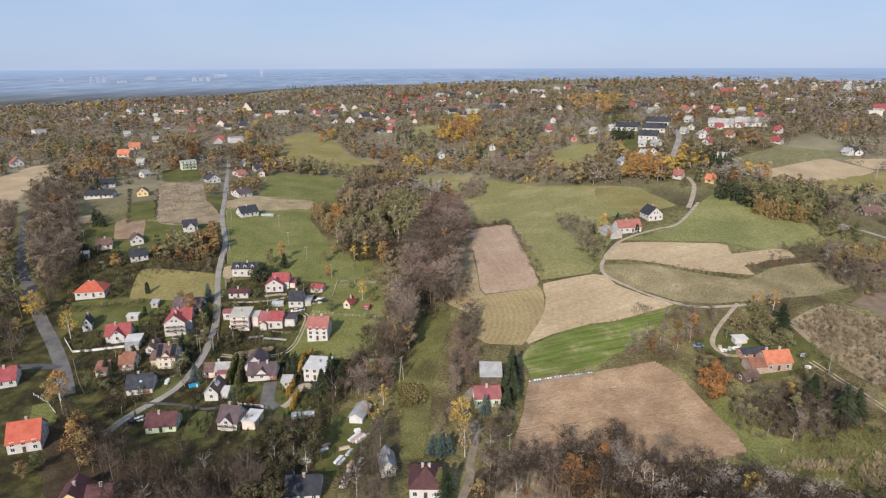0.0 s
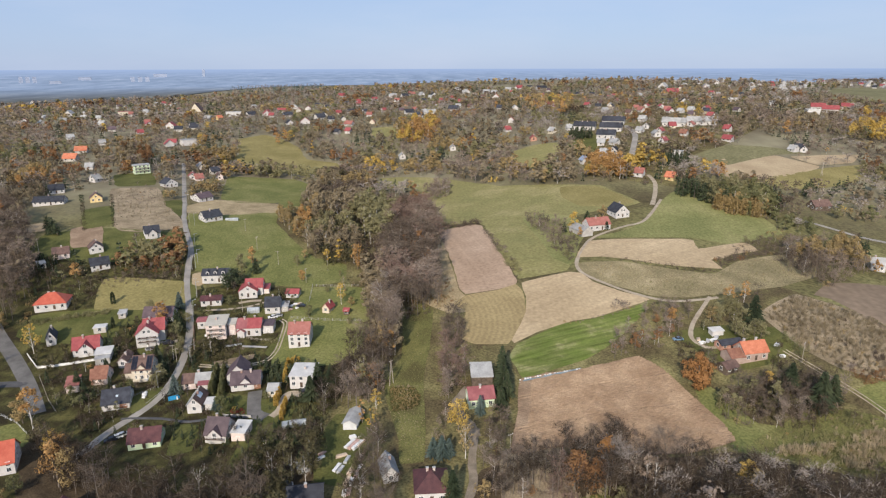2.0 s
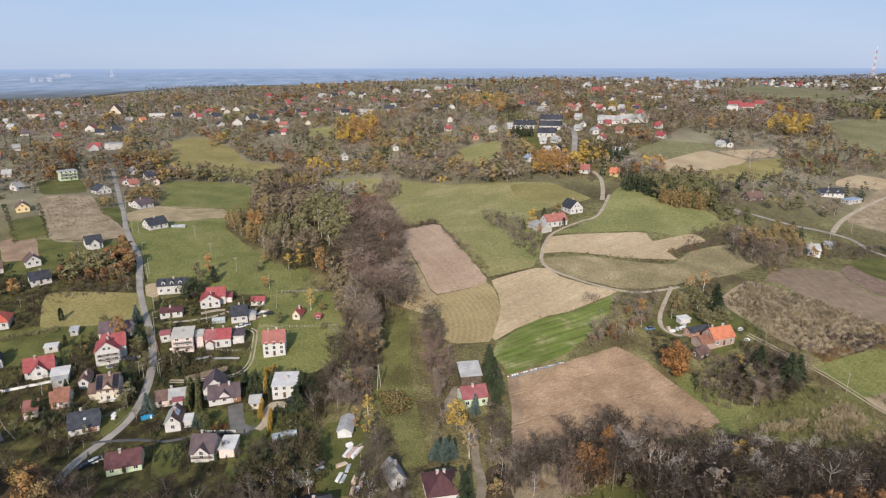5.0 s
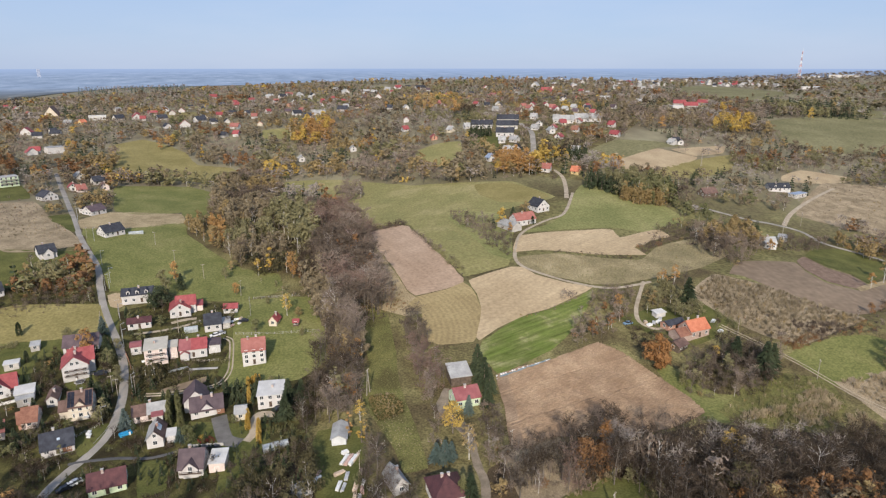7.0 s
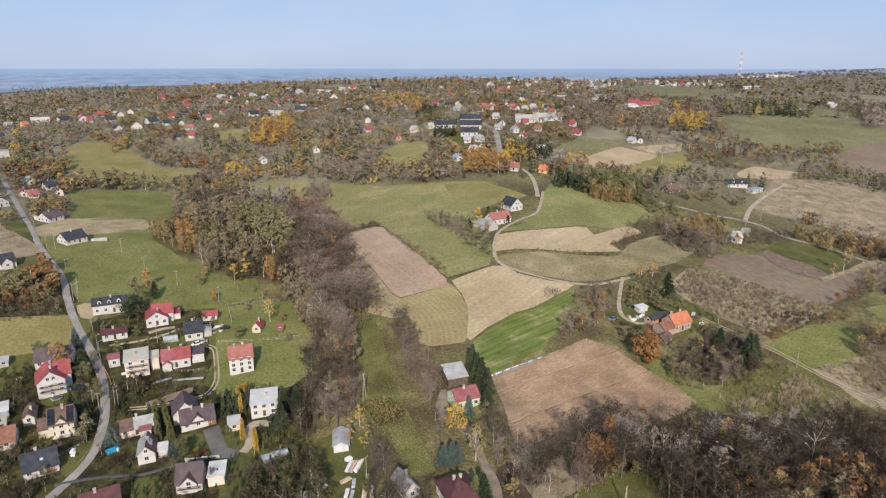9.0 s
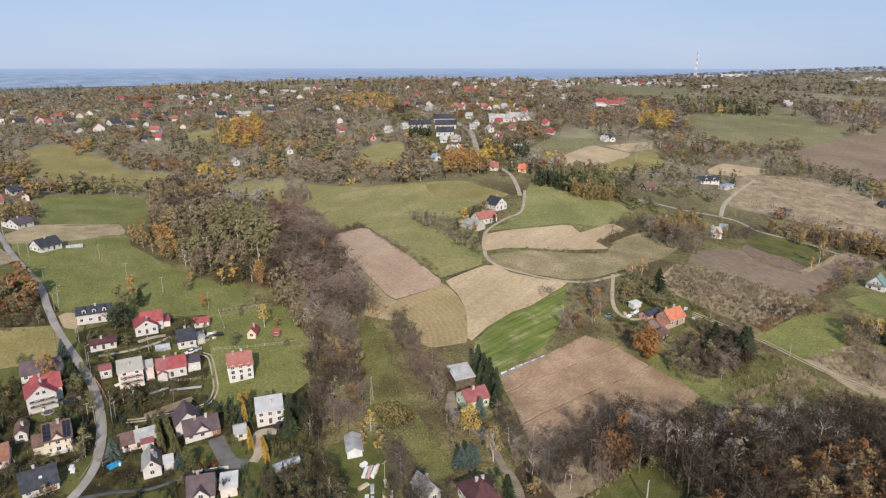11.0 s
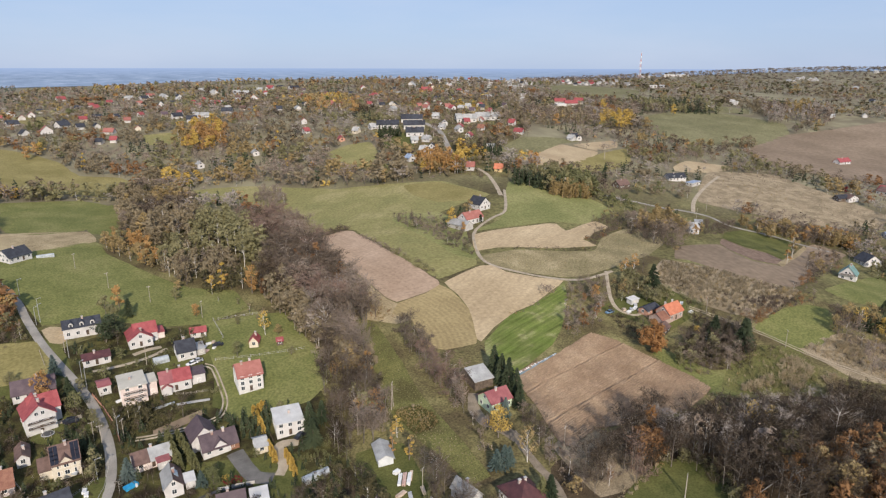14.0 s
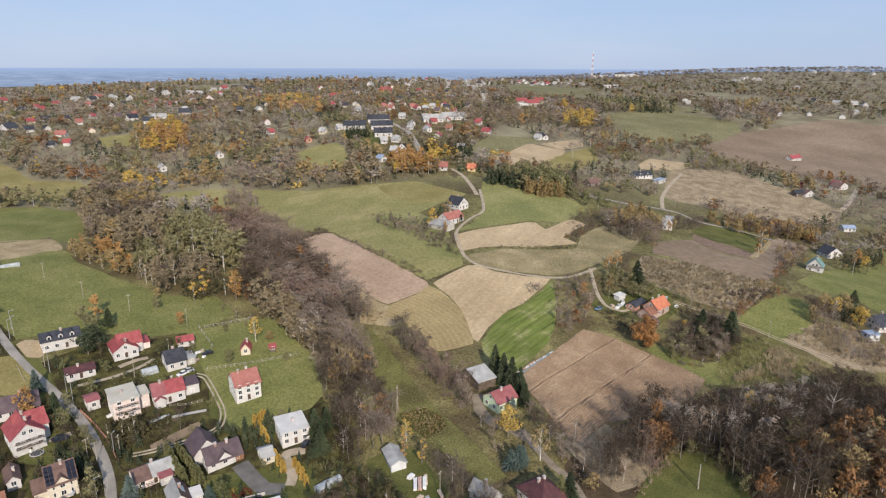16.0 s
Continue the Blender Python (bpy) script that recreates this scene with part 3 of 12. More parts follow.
drape("meadow", [(112.5, 454.5), (134.6, 443.3), (142.2, 424.8), (147.1, 398.5), (131.3, 392.6), (111.8, 400.7), (106.3, 426.7)], M["olive"], 0.2, 9, "drier olive corner of the pasture", "meadow")
drape("meadow", [(-185.4, 728.5), (-158.6, 760.3), (-134.5, 732.9), (-111.1, 695), (-96.3, 643.8), (-66.9, 631.2), (-53.2, 593.6), (-84.9, 572.1), (-98.3, 582), (-141.7, 592.6), (-164.9, 596.4), (-172.2, 629.5), (-164.9, 653.7)], M["olive"], 0.15, 14, "domed olive-green hay meadow", "meadow")
drape("meadow", [(-150.8, 555.3), (-97.3, 561.4), (-77.7, 537.6), (-90.6, 506.8), (-99.3, 468.6), (-122.3, 461.5), (-138, 468.9)], M["pasture"], 0.15, 12, "green pasture beside the lane", "meadow")
drape("meadow", [(-148.8, 423.9), (-126.8, 423.3), (-94.1, 440.4), (-89.4, 414.2), (-74.6, 381.2), (-58.8, 351.5), (-39.6, 337.6), (-38.8, 314.2), (-59.9, 308.2), (-77.3, 313.1), (-97.9, 330.1), (-118.5, 331.1), (-126.4, 357.8)], M["pasture"], 0.15, 9, "open green pasture with scattered poles", "meadow")
drape("meadow", [(60, 396), (90, 402), (101, 385), (101, 350), (90, 330), (81, 308), (76, 300), (68, 318), (64, 350)], M["hill_pasture"], 0.1, 9, "pasture round a thorn hedge", "meadow")
drape("meadow", [(-154.5, 443.1), (-142.3, 465.4), (-97.3, 465.3), (-93.4, 440.4), (-126.8, 423.3), (-148.8, 423.9)], M["tan"], 0.15, 9, "strip of dry straw-coloured grass", "meadow")
drape("meadow", [(-154.4, 324.2), (-141, 322.2), (-121.3, 317.7), (-114.3, 296), (-116.4, 291.1), (-134.9, 291.8), (-154.6, 291.9), (-162.3, 322.1)], M["olive"], 0.15, 9, "rough olive meadow beside the lane", "meadow")
drape("meadow", [(-225.9, 494.6), (-193.4, 500.3), (-173.3, 454.2), (-152.6, 416.8), (-142.6, 394), (-159.6, 384.6), (-179.8, 386.5)], M["heath"], 0.15, 9, "brown weedy fallow plot", "meadow")
drape("meadow", [(-217.9, 431.2), (-204.4, 440.7), (-186.5, 398), (-200, 389.7)], M["lawn"], 0.19, 9, "small fenced lawn beside a house", "meadow")
drape("meadow", [(-174.1, 454.1), (-163.2, 459.9), (-150.6, 419.9), (-152.6, 416.8)], M["lawn"], 0.17, 9, "lawn beside the lane", "meadow")
drape("field", [(-243.4, 399.9), (-230.1, 405.7), (-222.5, 388.4), (-237.9, 388.4)], M["sand"], 0.19, 9, "bare brown garden plot", "field")
drape("field", [(-208.3, 391), (-193.4, 397.3), (-180, 364.4), (-193.8, 360.8)], M["plough"], 0.15, 9, "small ploughed garden plot", "field")
drape("meadow", [(-243.4, 547.4), (-216.6, 554.9), (-199.1, 509.7), (-224.8, 502.9)], M["lawn"], 0.15, 9, "green meadow beside houses", "meadow")
drape("meadow", [(-219.1, 383.3), (-188, 390.8), (-154.2, 366), (-148.2, 349.8), (-164.3, 341.5), (-206.2, 348.4), (-221.6, 364.9)], M["lawn"], 0.1, 9, "gardens of mixed grass", "meadow")
drape("meadow", [(-383.9, 520.6), (-376.2, 578), (-360.4, 582.5), (-339.3, 537.7), (-323.1, 476.9), (-303.5, 421.3), (-311.4, 410.2)], M["sand"], 0.15, 9, "bare sandy field beside the road", "field")
drape("meadow", [(-181.1, 279), (-152.1, 283.5), (-150.6, 308.8), (-115, 316.8), (-109, 284.9), (-136.3, 275.1), (-135.5, 255.5), (-179.4, 271.4)], M["lawn"], 0.1, 9, "mown grass plots between houses", "meadow")
drape("meadow", [(-59.9, 308.2), (-26.7, 302.1), (-24.3, 265.2), (-25.3, 241.6), (-37.9, 231.8), (-51.2, 233.2), (-63.6, 236.5), (-64, 254.2), (-62.1, 271.1)], M["pasture"], 0.15, 9, "mown lawn with a fenced orchard", "lawn")
drape("meadow", [(-9.1, 274.2), (0.4, 276.3), (3.9, 267.3), (0.7, 237.8), (-3.5, 214.1), (-4.5, 186.2), (-6.1, 165.7), (-13.3, 166.2), (-13.4, 178), (-16.5, 195.1), (-18.2, 213.6), (-11.4, 230.3), (-10.3, 253)], M["rough"], 0.12, 9, "rough grassy corridor between rows of trees", "meadow")
drape("garden_plot", [(-15.9, 210.2), (-7.2, 208.2), (-5, 199.9), (-6.3, 195.3), (-15.3, 193.8)], M["rough"], 0.2, 9, "old garden plot of rank grass", "garden")
drape("lawn", [(-34.8, 197.5), (-20.6, 193.8), (-23.6, 168.8), (-27, 157.8), (-38.5, 163.1), (-39.8, 181.9)], M["lawn"], 0.15, 9, "mown yard grass beside a barn", "lawn")
drape("lawn", [(-81.6, 221.2), (-50.2, 208.1), (-51.8, 187.6), (-57.6, 171.8), (-66.6, 175.8), (-65.5, 202.5), (-80.1, 208.5)], M["lawn"], 0.1, 9, "garden lawn with shrubs", "lawn")
drape("field", [(196.7, 272.5), (212.7, 273.3), (234.8, 271.2), (228, 258), (224.9, 242), (236.2, 233), (310, 261.6), (327.3, 265.7), (330.1, 245.4), (285, 233.8), (214.1, 207.8), (197.8, 207.1), (187.2, 222), (186.4, 239.8), (183.8, 253.7), (179.4, 258.6)], M["brown"], 0.15, 9, "bare brown field", "field")
drape("field", [(252.7, 282.4), (251.1, 265.7), (257.4, 255.7), (254.2, 242.4), (237.9, 234.7), (227.5, 243), (230.4, 260.3), (238.2, 273.6)], M["furrow"], 0.12, 9, "darker strip of turned soil beside a green field", "field")
drape("meadow", [(236.2, 231.5), (310, 260.4), (314, 264.6), (239.1, 236.6)], M["tan"], 0.2, 9, "pale grass balk between fields", "meadow")
drape("meadow", [(272.9, 295), (296.9, 297), (305.8, 286.1), (314.9, 272.5), (277, 253.7), (256.3, 244.2), (260.6, 257.7), (254.2, 267.7), (255.6, 284.4)], M["lawn"], 0.17, 9, "small green field between ploughed land", "meadow")
drape("meadow", [(149.2, 188.9), (176.5, 194), (193.7, 191.8), (199.4, 185.9), (193.4, 175.9), (183.3, 171.5), (168.4, 168.4), (151.8, 167.6)], M["pasture"], 0.15, 9, "green clover field", "meadow")
drape("meadow", [(223.1, 200.3), (278.2, 210.8), (364.7, 211.6), (396.1, 199.5), (248.7, 149.1), (226.1, 158.4), (234.5, 179.6), (223.4, 185.9)], M["pasture"], 0.15, 9, "green field beside houses", "meadow")
drape("heath", [(402.4, 410.1), (462.5, 383.5), (446.9, 310.2), (438.3, 273.7), (403.9, 261.8), (368.7, 278), (345.9, 315.4), (317, 352)], M["heath"], 0.15, 9, "brown fallow slope of dry weeds", "meadow")
drape("field", [(379.2, 431), (412.3, 444), (443.1, 420.2), (433, 409.9), (398.7, 407.3), (368.2, 418.8)], M["sand"], 0.15, 9, "patch of bare sandy soil", "field")
drape("field", [(234.9, 480.8), (263.6, 499.5), (313.8, 510.8), (335.1, 484.8), (311.7, 466.7), (256, 445.4), (228.6, 457.1)], M["sand"], 0.15, 9, "dry sandy stubble field", "field")
drape("field", [(325.5, 509.4), (396.3, 523), (373.2, 497.4), (334.7, 488.3)], M["sand"], 0.3, 9, "pale dry stubble field", "field")
drape("meadow", [(255, 444), (334.2, 479.7), (384.5, 493.5), (343.7, 450.2), (306, 433.7), (270, 427)], M["olive"], 0.15, 9, "olive-green slope below a stubble field", "meadow")
drape("field", [(579.3, 488.3), (706.7, 534), (846.6, 530.7), (939.7, 519.2), (955, 448.6), (970.9, 403), (544.4, 252.1), (523.1, 275.6), (560.4, 323.9), (528.7, 351.8), (513, 383.6), (504.9, 416), (525.6, 456.4)], M["brown"], 0.4, 25, "very large bare brown field", "field")
drape("meadow", [(555, 640.6), (691.9, 695.5), (768.3, 669.2), (786.9, 584), (722.4, 533.6), (577.7, 491), (489.6, 504.8), (491.3, 547.2)], M["slope"], 0.4, 25, "distant green pasture slope", "meadow")
drape("meadow", [(672.9, 968.3), (776.8, 987.9), (805.6, 814.2), (850.2, 684.8), (809.9, 657.2), (699.7, 724.3), (642.3, 844.5)], M["slope"], 0.5, 25, "long green field below the ridge", "meadow")
drape("meadow", [(814.1, 1144.1), (902.8, 1182.5), (939.3, 1011.6), (840.6, 911.1), (777.8, 938.3), (697.7, 991.3)], M["slope"], 0.5, 25, "distant green field on the ridge", "meadow")
drape("meadow", [(229.6, 500.2), (287, 540), (329.7, 535.6), (346.6, 522.4), (313.7, 513.4), (246, 475.8), (228.2, 474.2)], M["slope"], 0.16, 9, "rough green slope with scattered shrubs", "meadow")
drape("meadow", [(101.2, 593.7), (126.6, 603), (146.7, 594), (134.7, 544.1), (115.5, 519.2), (96.7, 540.6)], M["meadow"], 0.15, 9, "hillside clearing of green grass", "meadow")
drape("meadow", [(162.6, 605.4), (188.9, 595.8), (167.2, 543.7), (146.9, 562.7)], M["lawn"], 0.15, 9, "green paddock beside houses", "meadow")
drape("meadow", [(-32.1, 774.2), (2, 769.9), (-2.3, 724.5), (-31.3, 731.6)], M["meadow"], 0.15, 14, "green clearing among trees", "meadow")
drape("meadow", [(-158, 1034.6), (-119.2, 1016.1), (-113.2, 905.4), (-148.2, 926)], M["olive"], 0.15, 20, "olive clearing among houses", "meadow")
drape("meadow", [(120.8, 237.4), (147, 230.8), (145.2, 217.8), (131.1, 208.4), (114.2, 205.4), (104.2, 222.4), (100.1, 233.3)], M["lawn"], 0.1, 9, "farmyard grass", "lawn")
drape("meadow", [(99.6, 197.2), (105.5, 175.7), (119.8, 171.4), (108.9, 160.3), (90.8, 161.8), (92.8, 195.1)], M["pasture"], 0.1, 9, "rough green bank beside a ploughed field", "meadow")
drape("meadow", [(144.7, 243.8), (171.6, 259.7), (186.1, 240.5), (195.5, 218.9), (205.7, 203.3), (161.3, 193.1), (151.2, 201.1), (145.2, 217.8)], M["heath"], 0.15, 9, "bed of tall dry reeds and weeds", "meadow")
drape("meadow", [(130.9, 183), (151, 172.5), (145.9, 158.2), (128.3, 149.9), (108.8, 155.2), (96.5, 165.5)], M["rough"], 0.12, 9, "bank of pale dry reeds", "meadow")
drape("meadow", [(152.4, 171), (183.5, 169.4), (191.7, 156), (189.5, 144), (166.1, 134.6), (151.9, 147.2), (152.4, 161.1)], M["heath"], 0.15, 9, "patch of tall dry grass", "meadow")
drape("meadow", [(4.6, 371.2), (16.1, 384.4), (17.4, 321.1), (17.9, 285.4), (20.4, 276.8), (18.8, 262), (11.1, 262.4), (0.4, 276.3), (-6.9, 291.9)], M["tan"], 0.1, 9, "dry reddish-tan grass bank by the wood", "meadow")
drape("meadow", [(17.1, 138.3), (28.5, 142.5), (41.3, 145.2), (50.9, 141.1), (50.7, 131.6), (46.2, 123.7), (37.1, 115.9), (9.6, 133.2)], M["lawn"], 0.15, 9, "green grass glade by the wood", "meadow")
drape("lawn", [(-150.9, 206.2), (-146.3, 208), (-137.2, 199.3), (-136.7, 193.9), (-143.4, 192.6)], M["pasture"], 0.16, 9, "fenced green playing lawn", "lawn")
drape("meadow", [(-152.4, 311.8), (-121.4, 318.8), (-112.8, 290.7), (-144.8, 291.7)], M["olive"], 0.16, 9, "olive hay meadow beside a lane", "meadow")
drape("meadow", [(-186.7, 390.1), (-139.4, 382.3), (-135.6, 368.8), (-153.2, 359.6), (-177.9, 371.6)], M["lawn"], 0.14, 9, "grass round a new house", "meadow")
drape("meadow", [(-181.6, 288.7), (-148.1, 293.5), (-143.1, 280.4), (-173.1, 273.7)], M["lawn"], 0.14, 9, "long clipped lawn beside a hedge", "meadow")
drape("lawn", [(-64.7, 282), (-58.5, 283.8), (-57.3, 270), (-59.5, 250.4), (-64, 242.4), (-68, 246.7), (-63.4, 264.5)], M["lawn"], 0.14, 9, "grass beside a garden drive", "lawn")
drape("lawn", [(-83.1, 285.9), (-76.3, 287.4), (-64.6, 277.3), (-67.5, 272.5), (-80.4, 278.1)], M["lawn"], 0.14, 9, "grass strip behind houses", "lawn")
drape("lawn", [(-82.1, 275.5), (-78.4, 275.9), (-78.7, 260.1), (-81.8, 259.4)], M["lawn"], 0.14, 9, "small lawn between houses", "lawn")
drape("heath", [(17.3, 166.7), (26.2, 169.1), (37.1, 166.7), (33.9, 141.7), (14.4, 142.5)], M["heath"], 0.14, 9, "dry weedy slope at the edge of a wood", "meadow")
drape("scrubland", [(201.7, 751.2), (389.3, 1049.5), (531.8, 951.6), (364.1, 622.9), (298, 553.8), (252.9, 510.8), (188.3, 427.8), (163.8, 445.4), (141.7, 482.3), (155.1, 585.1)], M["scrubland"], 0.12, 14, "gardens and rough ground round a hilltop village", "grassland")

# ---- roads ----
ribbon("road", [(-203.7, 600.6), (-195.4, 572.9), (-185.1, 538.7), (-161.9, 460.9), (-145.3, 404.4), (-129.5, 361.7), (-124.3, 338.1), (-118.6, 314.5), (-112.7, 295.6), (-108.6, 283.1), (-104.1, 267.2), (-101.4, 251.3), (-100.5, 235.8), (-102.1, 220.9), (-106.3, 210.9), (-110.5, 204.3), (-114.1, 196.7), (-116.3, 188)], 3.1, M["asphalt"], 0.22, "worn grey village lane winding past houses", "road", 0.0)
ribbon("road", [(-285.4, 423.8), (-253.2, 367.5), (-230, 327.7), (-215.8, 309.1), (-190.4, 276.6), (-169.6, 251.8), (-154.1, 231.6), (-142.2, 213.6)], 5.5, M["road"], 0.22, "grey asphalt road beside bare trees", "road", 0.0)
ribbon("road", [(-187.1, 229.2), (-171.9, 233.8), (-155.7, 233.8)], 4.2, M["shaded_asphalt"], 0.22, "side road joining the main road, darkened for shade", "road", 0.0)
ribbon("track", [(166.7, 401.9), (148.7, 374.7), (136.7, 360.2), (124.5, 354.5), (107.9, 344.1), (96.8, 333.9), (87.2, 317.7), (80.4, 302.9), (79.5, 291.8), (85.3, 281), (97, 267.8), (110.8, 259.4), (126.8, 259.3), (134.2, 260.4)], 2.0, M["gravel"], 0.22, "pale gravel farm track curving round a field", "road", 0.2)
ribbon("track", [(180.6, 459), (177.9, 439.8), (168.2, 415.4), (156.5, 391.4)], 3.0, M["gravel"], 0.22, "gravel track past a hedge", "road", 0.2)
ribbon("track", [(130.9, 261.3), (120.3, 248.9), (111.4, 237.7), (107.2, 228.7), (109.8, 222), (115, 221.3)], 1.8, M["gravel"], 0.22, "gravel drive to a farmyard", "road", 0.2)
ribbon("road", [(239.6, 373.7), (253.4, 360.5), (269, 344.7), (282, 337.6), (293.8, 324.6), (293.4, 305.8), (309.2, 285.8), (316.5, 265.7), (323.4, 252.6)], 3.2, M["asphalt"], 0.22, "narrow country lane past scattered farms", "road", 0.0)
ribbon("track", [(288.9, 334.5), (313.2, 353.6), (345.8, 372.2), (375, 386.2), (397.8, 396)], 3.0, M["gravel"], 0.22, "gravel lane to a new bungalow", "road", 0.0)
ribbon("road", [(224.2, 626.6), (217.9, 585.6), (203, 547.8), (188.9, 515.9), (176.8, 488.3), (179.4, 466.5)], 5.0, M["asphalt"], 0.22, "grey street between terraced houses", "road", 0.0)
ribbon("drive", [(-66, 274.1), (-63.9, 271.6), (-63.3, 267.6), (-63.4, 257.9), (-63.8, 249), (-65.4, 243.6), (-67.5, 240.7), (-71, 239.6), (-77.7, 239.5), (-87.1, 240.4), (-92.7, 241.6)], 0.75, M["gravel"], 0.22, "pale wheel rut of a garden drive", "track", 0.2)
ribbon("drive", [(-64.8, 275.1), (-62.5, 272.2), (-61.9, 267.6), (-62, 257.9), (-62.4, 248.8), (-64, 243), (-66.7, 239.5), (-70.8, 238.2), (-77.7, 238.1), (-87.3, 239), (-93.1, 240.2)], 0.75, M["gravel"], 0.22, "pale wheel rut of a garden drive", "track", 0.2)
drape("garden_plot", [(-87.7, 242.7), (-74.9, 245.9), (-71.5, 246.6), (-71.9, 242.9), (-81.5, 240.2), (-87.2, 239.7)], M["brown"], 0.18, 9, "dug kitchen garden bed", "garden")
drape("sandy_patch", [(-119.1, 326.6), (-115.9, 328.8), (-111.3, 326.1), (-109.9, 315.7), (-112.2, 312.5), (-116.2, 315)], M["sand"], 0.18, 9, "bare sandy ground beside a new house", "ground")
drape("lawn", [(-124.7, 266.5), (-115.7, 266), (-106.5, 259.5), (-104.4, 248.8), (-110, 246.4), (-121.5, 253.3)], M["lawn"], 0.16, 9, "lawn before a gabled house", "lawn")
drape("lawn", [(-112.9, 220.1), (-107.1, 227), (-102, 226.8), (-103.2, 216.9), (-108.6, 210.9)], M["lawn"], 0.16, 9, "grass verge beside the lane", "lawn")
drape("lawn", [(-90.1, 202.4), (-82.1, 200.7), (-80.5, 186.2), (-87.8, 184.7)], M["lawn"], 0.16, 9, "garden lawn behind a lane", "lawn")
ribbon("drive", [(-57.8, 201.5), (-55.2, 205.6), (-54.4, 213.4), (-52.4, 215.1), (-47.9, 213.1)], 3.4, M["gravel"], 0.22, "pale concrete drive to a garage", "road", 0.0)
ribbon("forecourt", [(-66.6, 219.3), (-65.4, 210.1), (-63.8, 204.8), (-59.5, 201.4)], 5.2, M["road"], 0.22, "grey asphalt forecourt beside a house", "road", 0.0)
ribbon("road", [(-111.2, 208), (-105.8, 208), (-96.3, 206.6), (-86.4, 203.5), (-74.9, 204.7), (-65.5, 202.5)], 1.4, M["shaded_asphalt"], 0.28, "lane along a garden wall, darkened for shade", "road", 0.0)
ribbon("drive", [(11.5, 179.4), (9.6, 170.9), (8, 161.6), (7.4, 153.9), (4.1, 144.3)], 2.6, M["dirt"], 0.22, "earth drive leading to a green house", "road", 0.3)
ribbon("drive", [(12.3, 203.3), (7.6, 196), (6.8, 187.8), (9.5, 181.8), (10.7, 175)], 4.0, M["dirt"], 0.22, "muddy yard track beside a house", "road", 0.3)
ribbon("furrow", [(28.6, 193.5), (26.5, 180.3), (22.6, 165.9)], 0.9, M["furrow"], 0.19, "deep dark furrow across a ploughed field", "field", 0.5)
ribbon("track", [(137.7, 215), (141.4, 204), (144.6, 194.8), (148.1, 183.8), (150.8, 170.3), (153, 159.9), (157.6, 148.4), (161.3, 136.6)], 0.5, M["gravel"], 0.22, "pale wheel rut of an earth track between fields", "track", 0.2)
ribbon("track", [(139.3, 215.6), (143, 204.6), (146.2, 195.4), (149.7, 184.2), (152.4, 170.7), (154.6, 160.5), (159.2, 149), (162.9, 137.2)], 0.5, M["gravel"], 0.22, "pale wheel rut of an earth track between fields", "track", 0.2)
ribbon("path", [(-102.6, 287.4), (-92.2, 287.4), (-82.8, 289.4), (-76.1, 293)], 1.6, M["gravel"], 0.22, "worn pale path between garden plots", "road", 0.3)
ribbon("drive", [(-114.6, 260.6), (-110.7, 260.5), (-107.4, 260.8)], 2.6, M["gravel"], 0.22, "pale drive before a gabled house", "road", 0.0)
ribbon("drive", [(-88.3, 293.3), (-83.2, 295.1), (-77.8, 295.3)], 2.2, M["gravel"], 0.22, "pale yard drive beside a red-roofed house", "road", 0.0)
ribbon("path", [(-78.6, 253.6), (-72.7, 252.5), (-67.8, 251.3)], 1.4, M["paving"], 0.22, "paved terrace edge before a house", "road", 0.0)
ribbon("track", [(438.3, 273.7), (457.7, 278.2), (495.2, 289.5), (523.3, 298.9)], 4.0, M["gravel"], 0.22, "gravel lane to a red-roofed farm", "road", 0.0)


# ---- houses ----
def box_mesh(name, x0, x1, y0, y1, z0, z1, material):
    v = [(x0, y0, z0), (x1, y0, z0), (x1, y1, z0), (x0, y1, z0), (x0, y0, z1), (x1, y0, z1), (x1, y1, z1), (x0, y1, z1)]
    f = [(0, 3, 2, 1), (4, 5, 6, 7), (0, 1, 5, 4), (1, 2, 6, 5), (2, 3, 7, 6), (3, 0, 4, 7)]
    return mesh_of(name, v, f, [material])


def bm_box(x0, x1, y0, y1, z0, z1, bevel=0.0, bm=None):
    bm = bm or bmesh.new()
    m = Matrix.LocRotScale(((x0 + x1) / 2, (y0 + y1) / 2, (z0 + z1) / 2), None, (x1 - x0, y1 - y0, z1 - z0))
    g = bmesh.ops.create_cube(bm, size=1, matrix=m)
    if bevel:
        edges = list({e for v in g["verts"] for e in v.link_edges})
        bmesh.ops.bevel(bm, geom=edges, offset=bevel, segments=1, affect="EDGES")
    return bm


def prism(profile, axis, a, b, bm=None):
    """A profile of (across, z) swept along x or y from a to b."""
    bm = bm or bmesh.new()
    def at(p, s):
        return (s, p[0], p[1]) if axis == "x" else (p[0], s, p[1])
    lo = [bm.verts.new(at(p, a)) for p in profile]
    hi = [bm.verts.new(at(p, b)) for p in profile]
    n = len(profile)
    bm.faces.new(lo)
    bm.faces.new(hi[::-1])
    for i in range(n):
        bm.faces.new((lo[i], hi[i], hi[(i + 1) % n], lo[(i + 1) % n]))
    bmesh.ops.recalc_face_normals(bm, faces=bm.faces[:])
    return bm


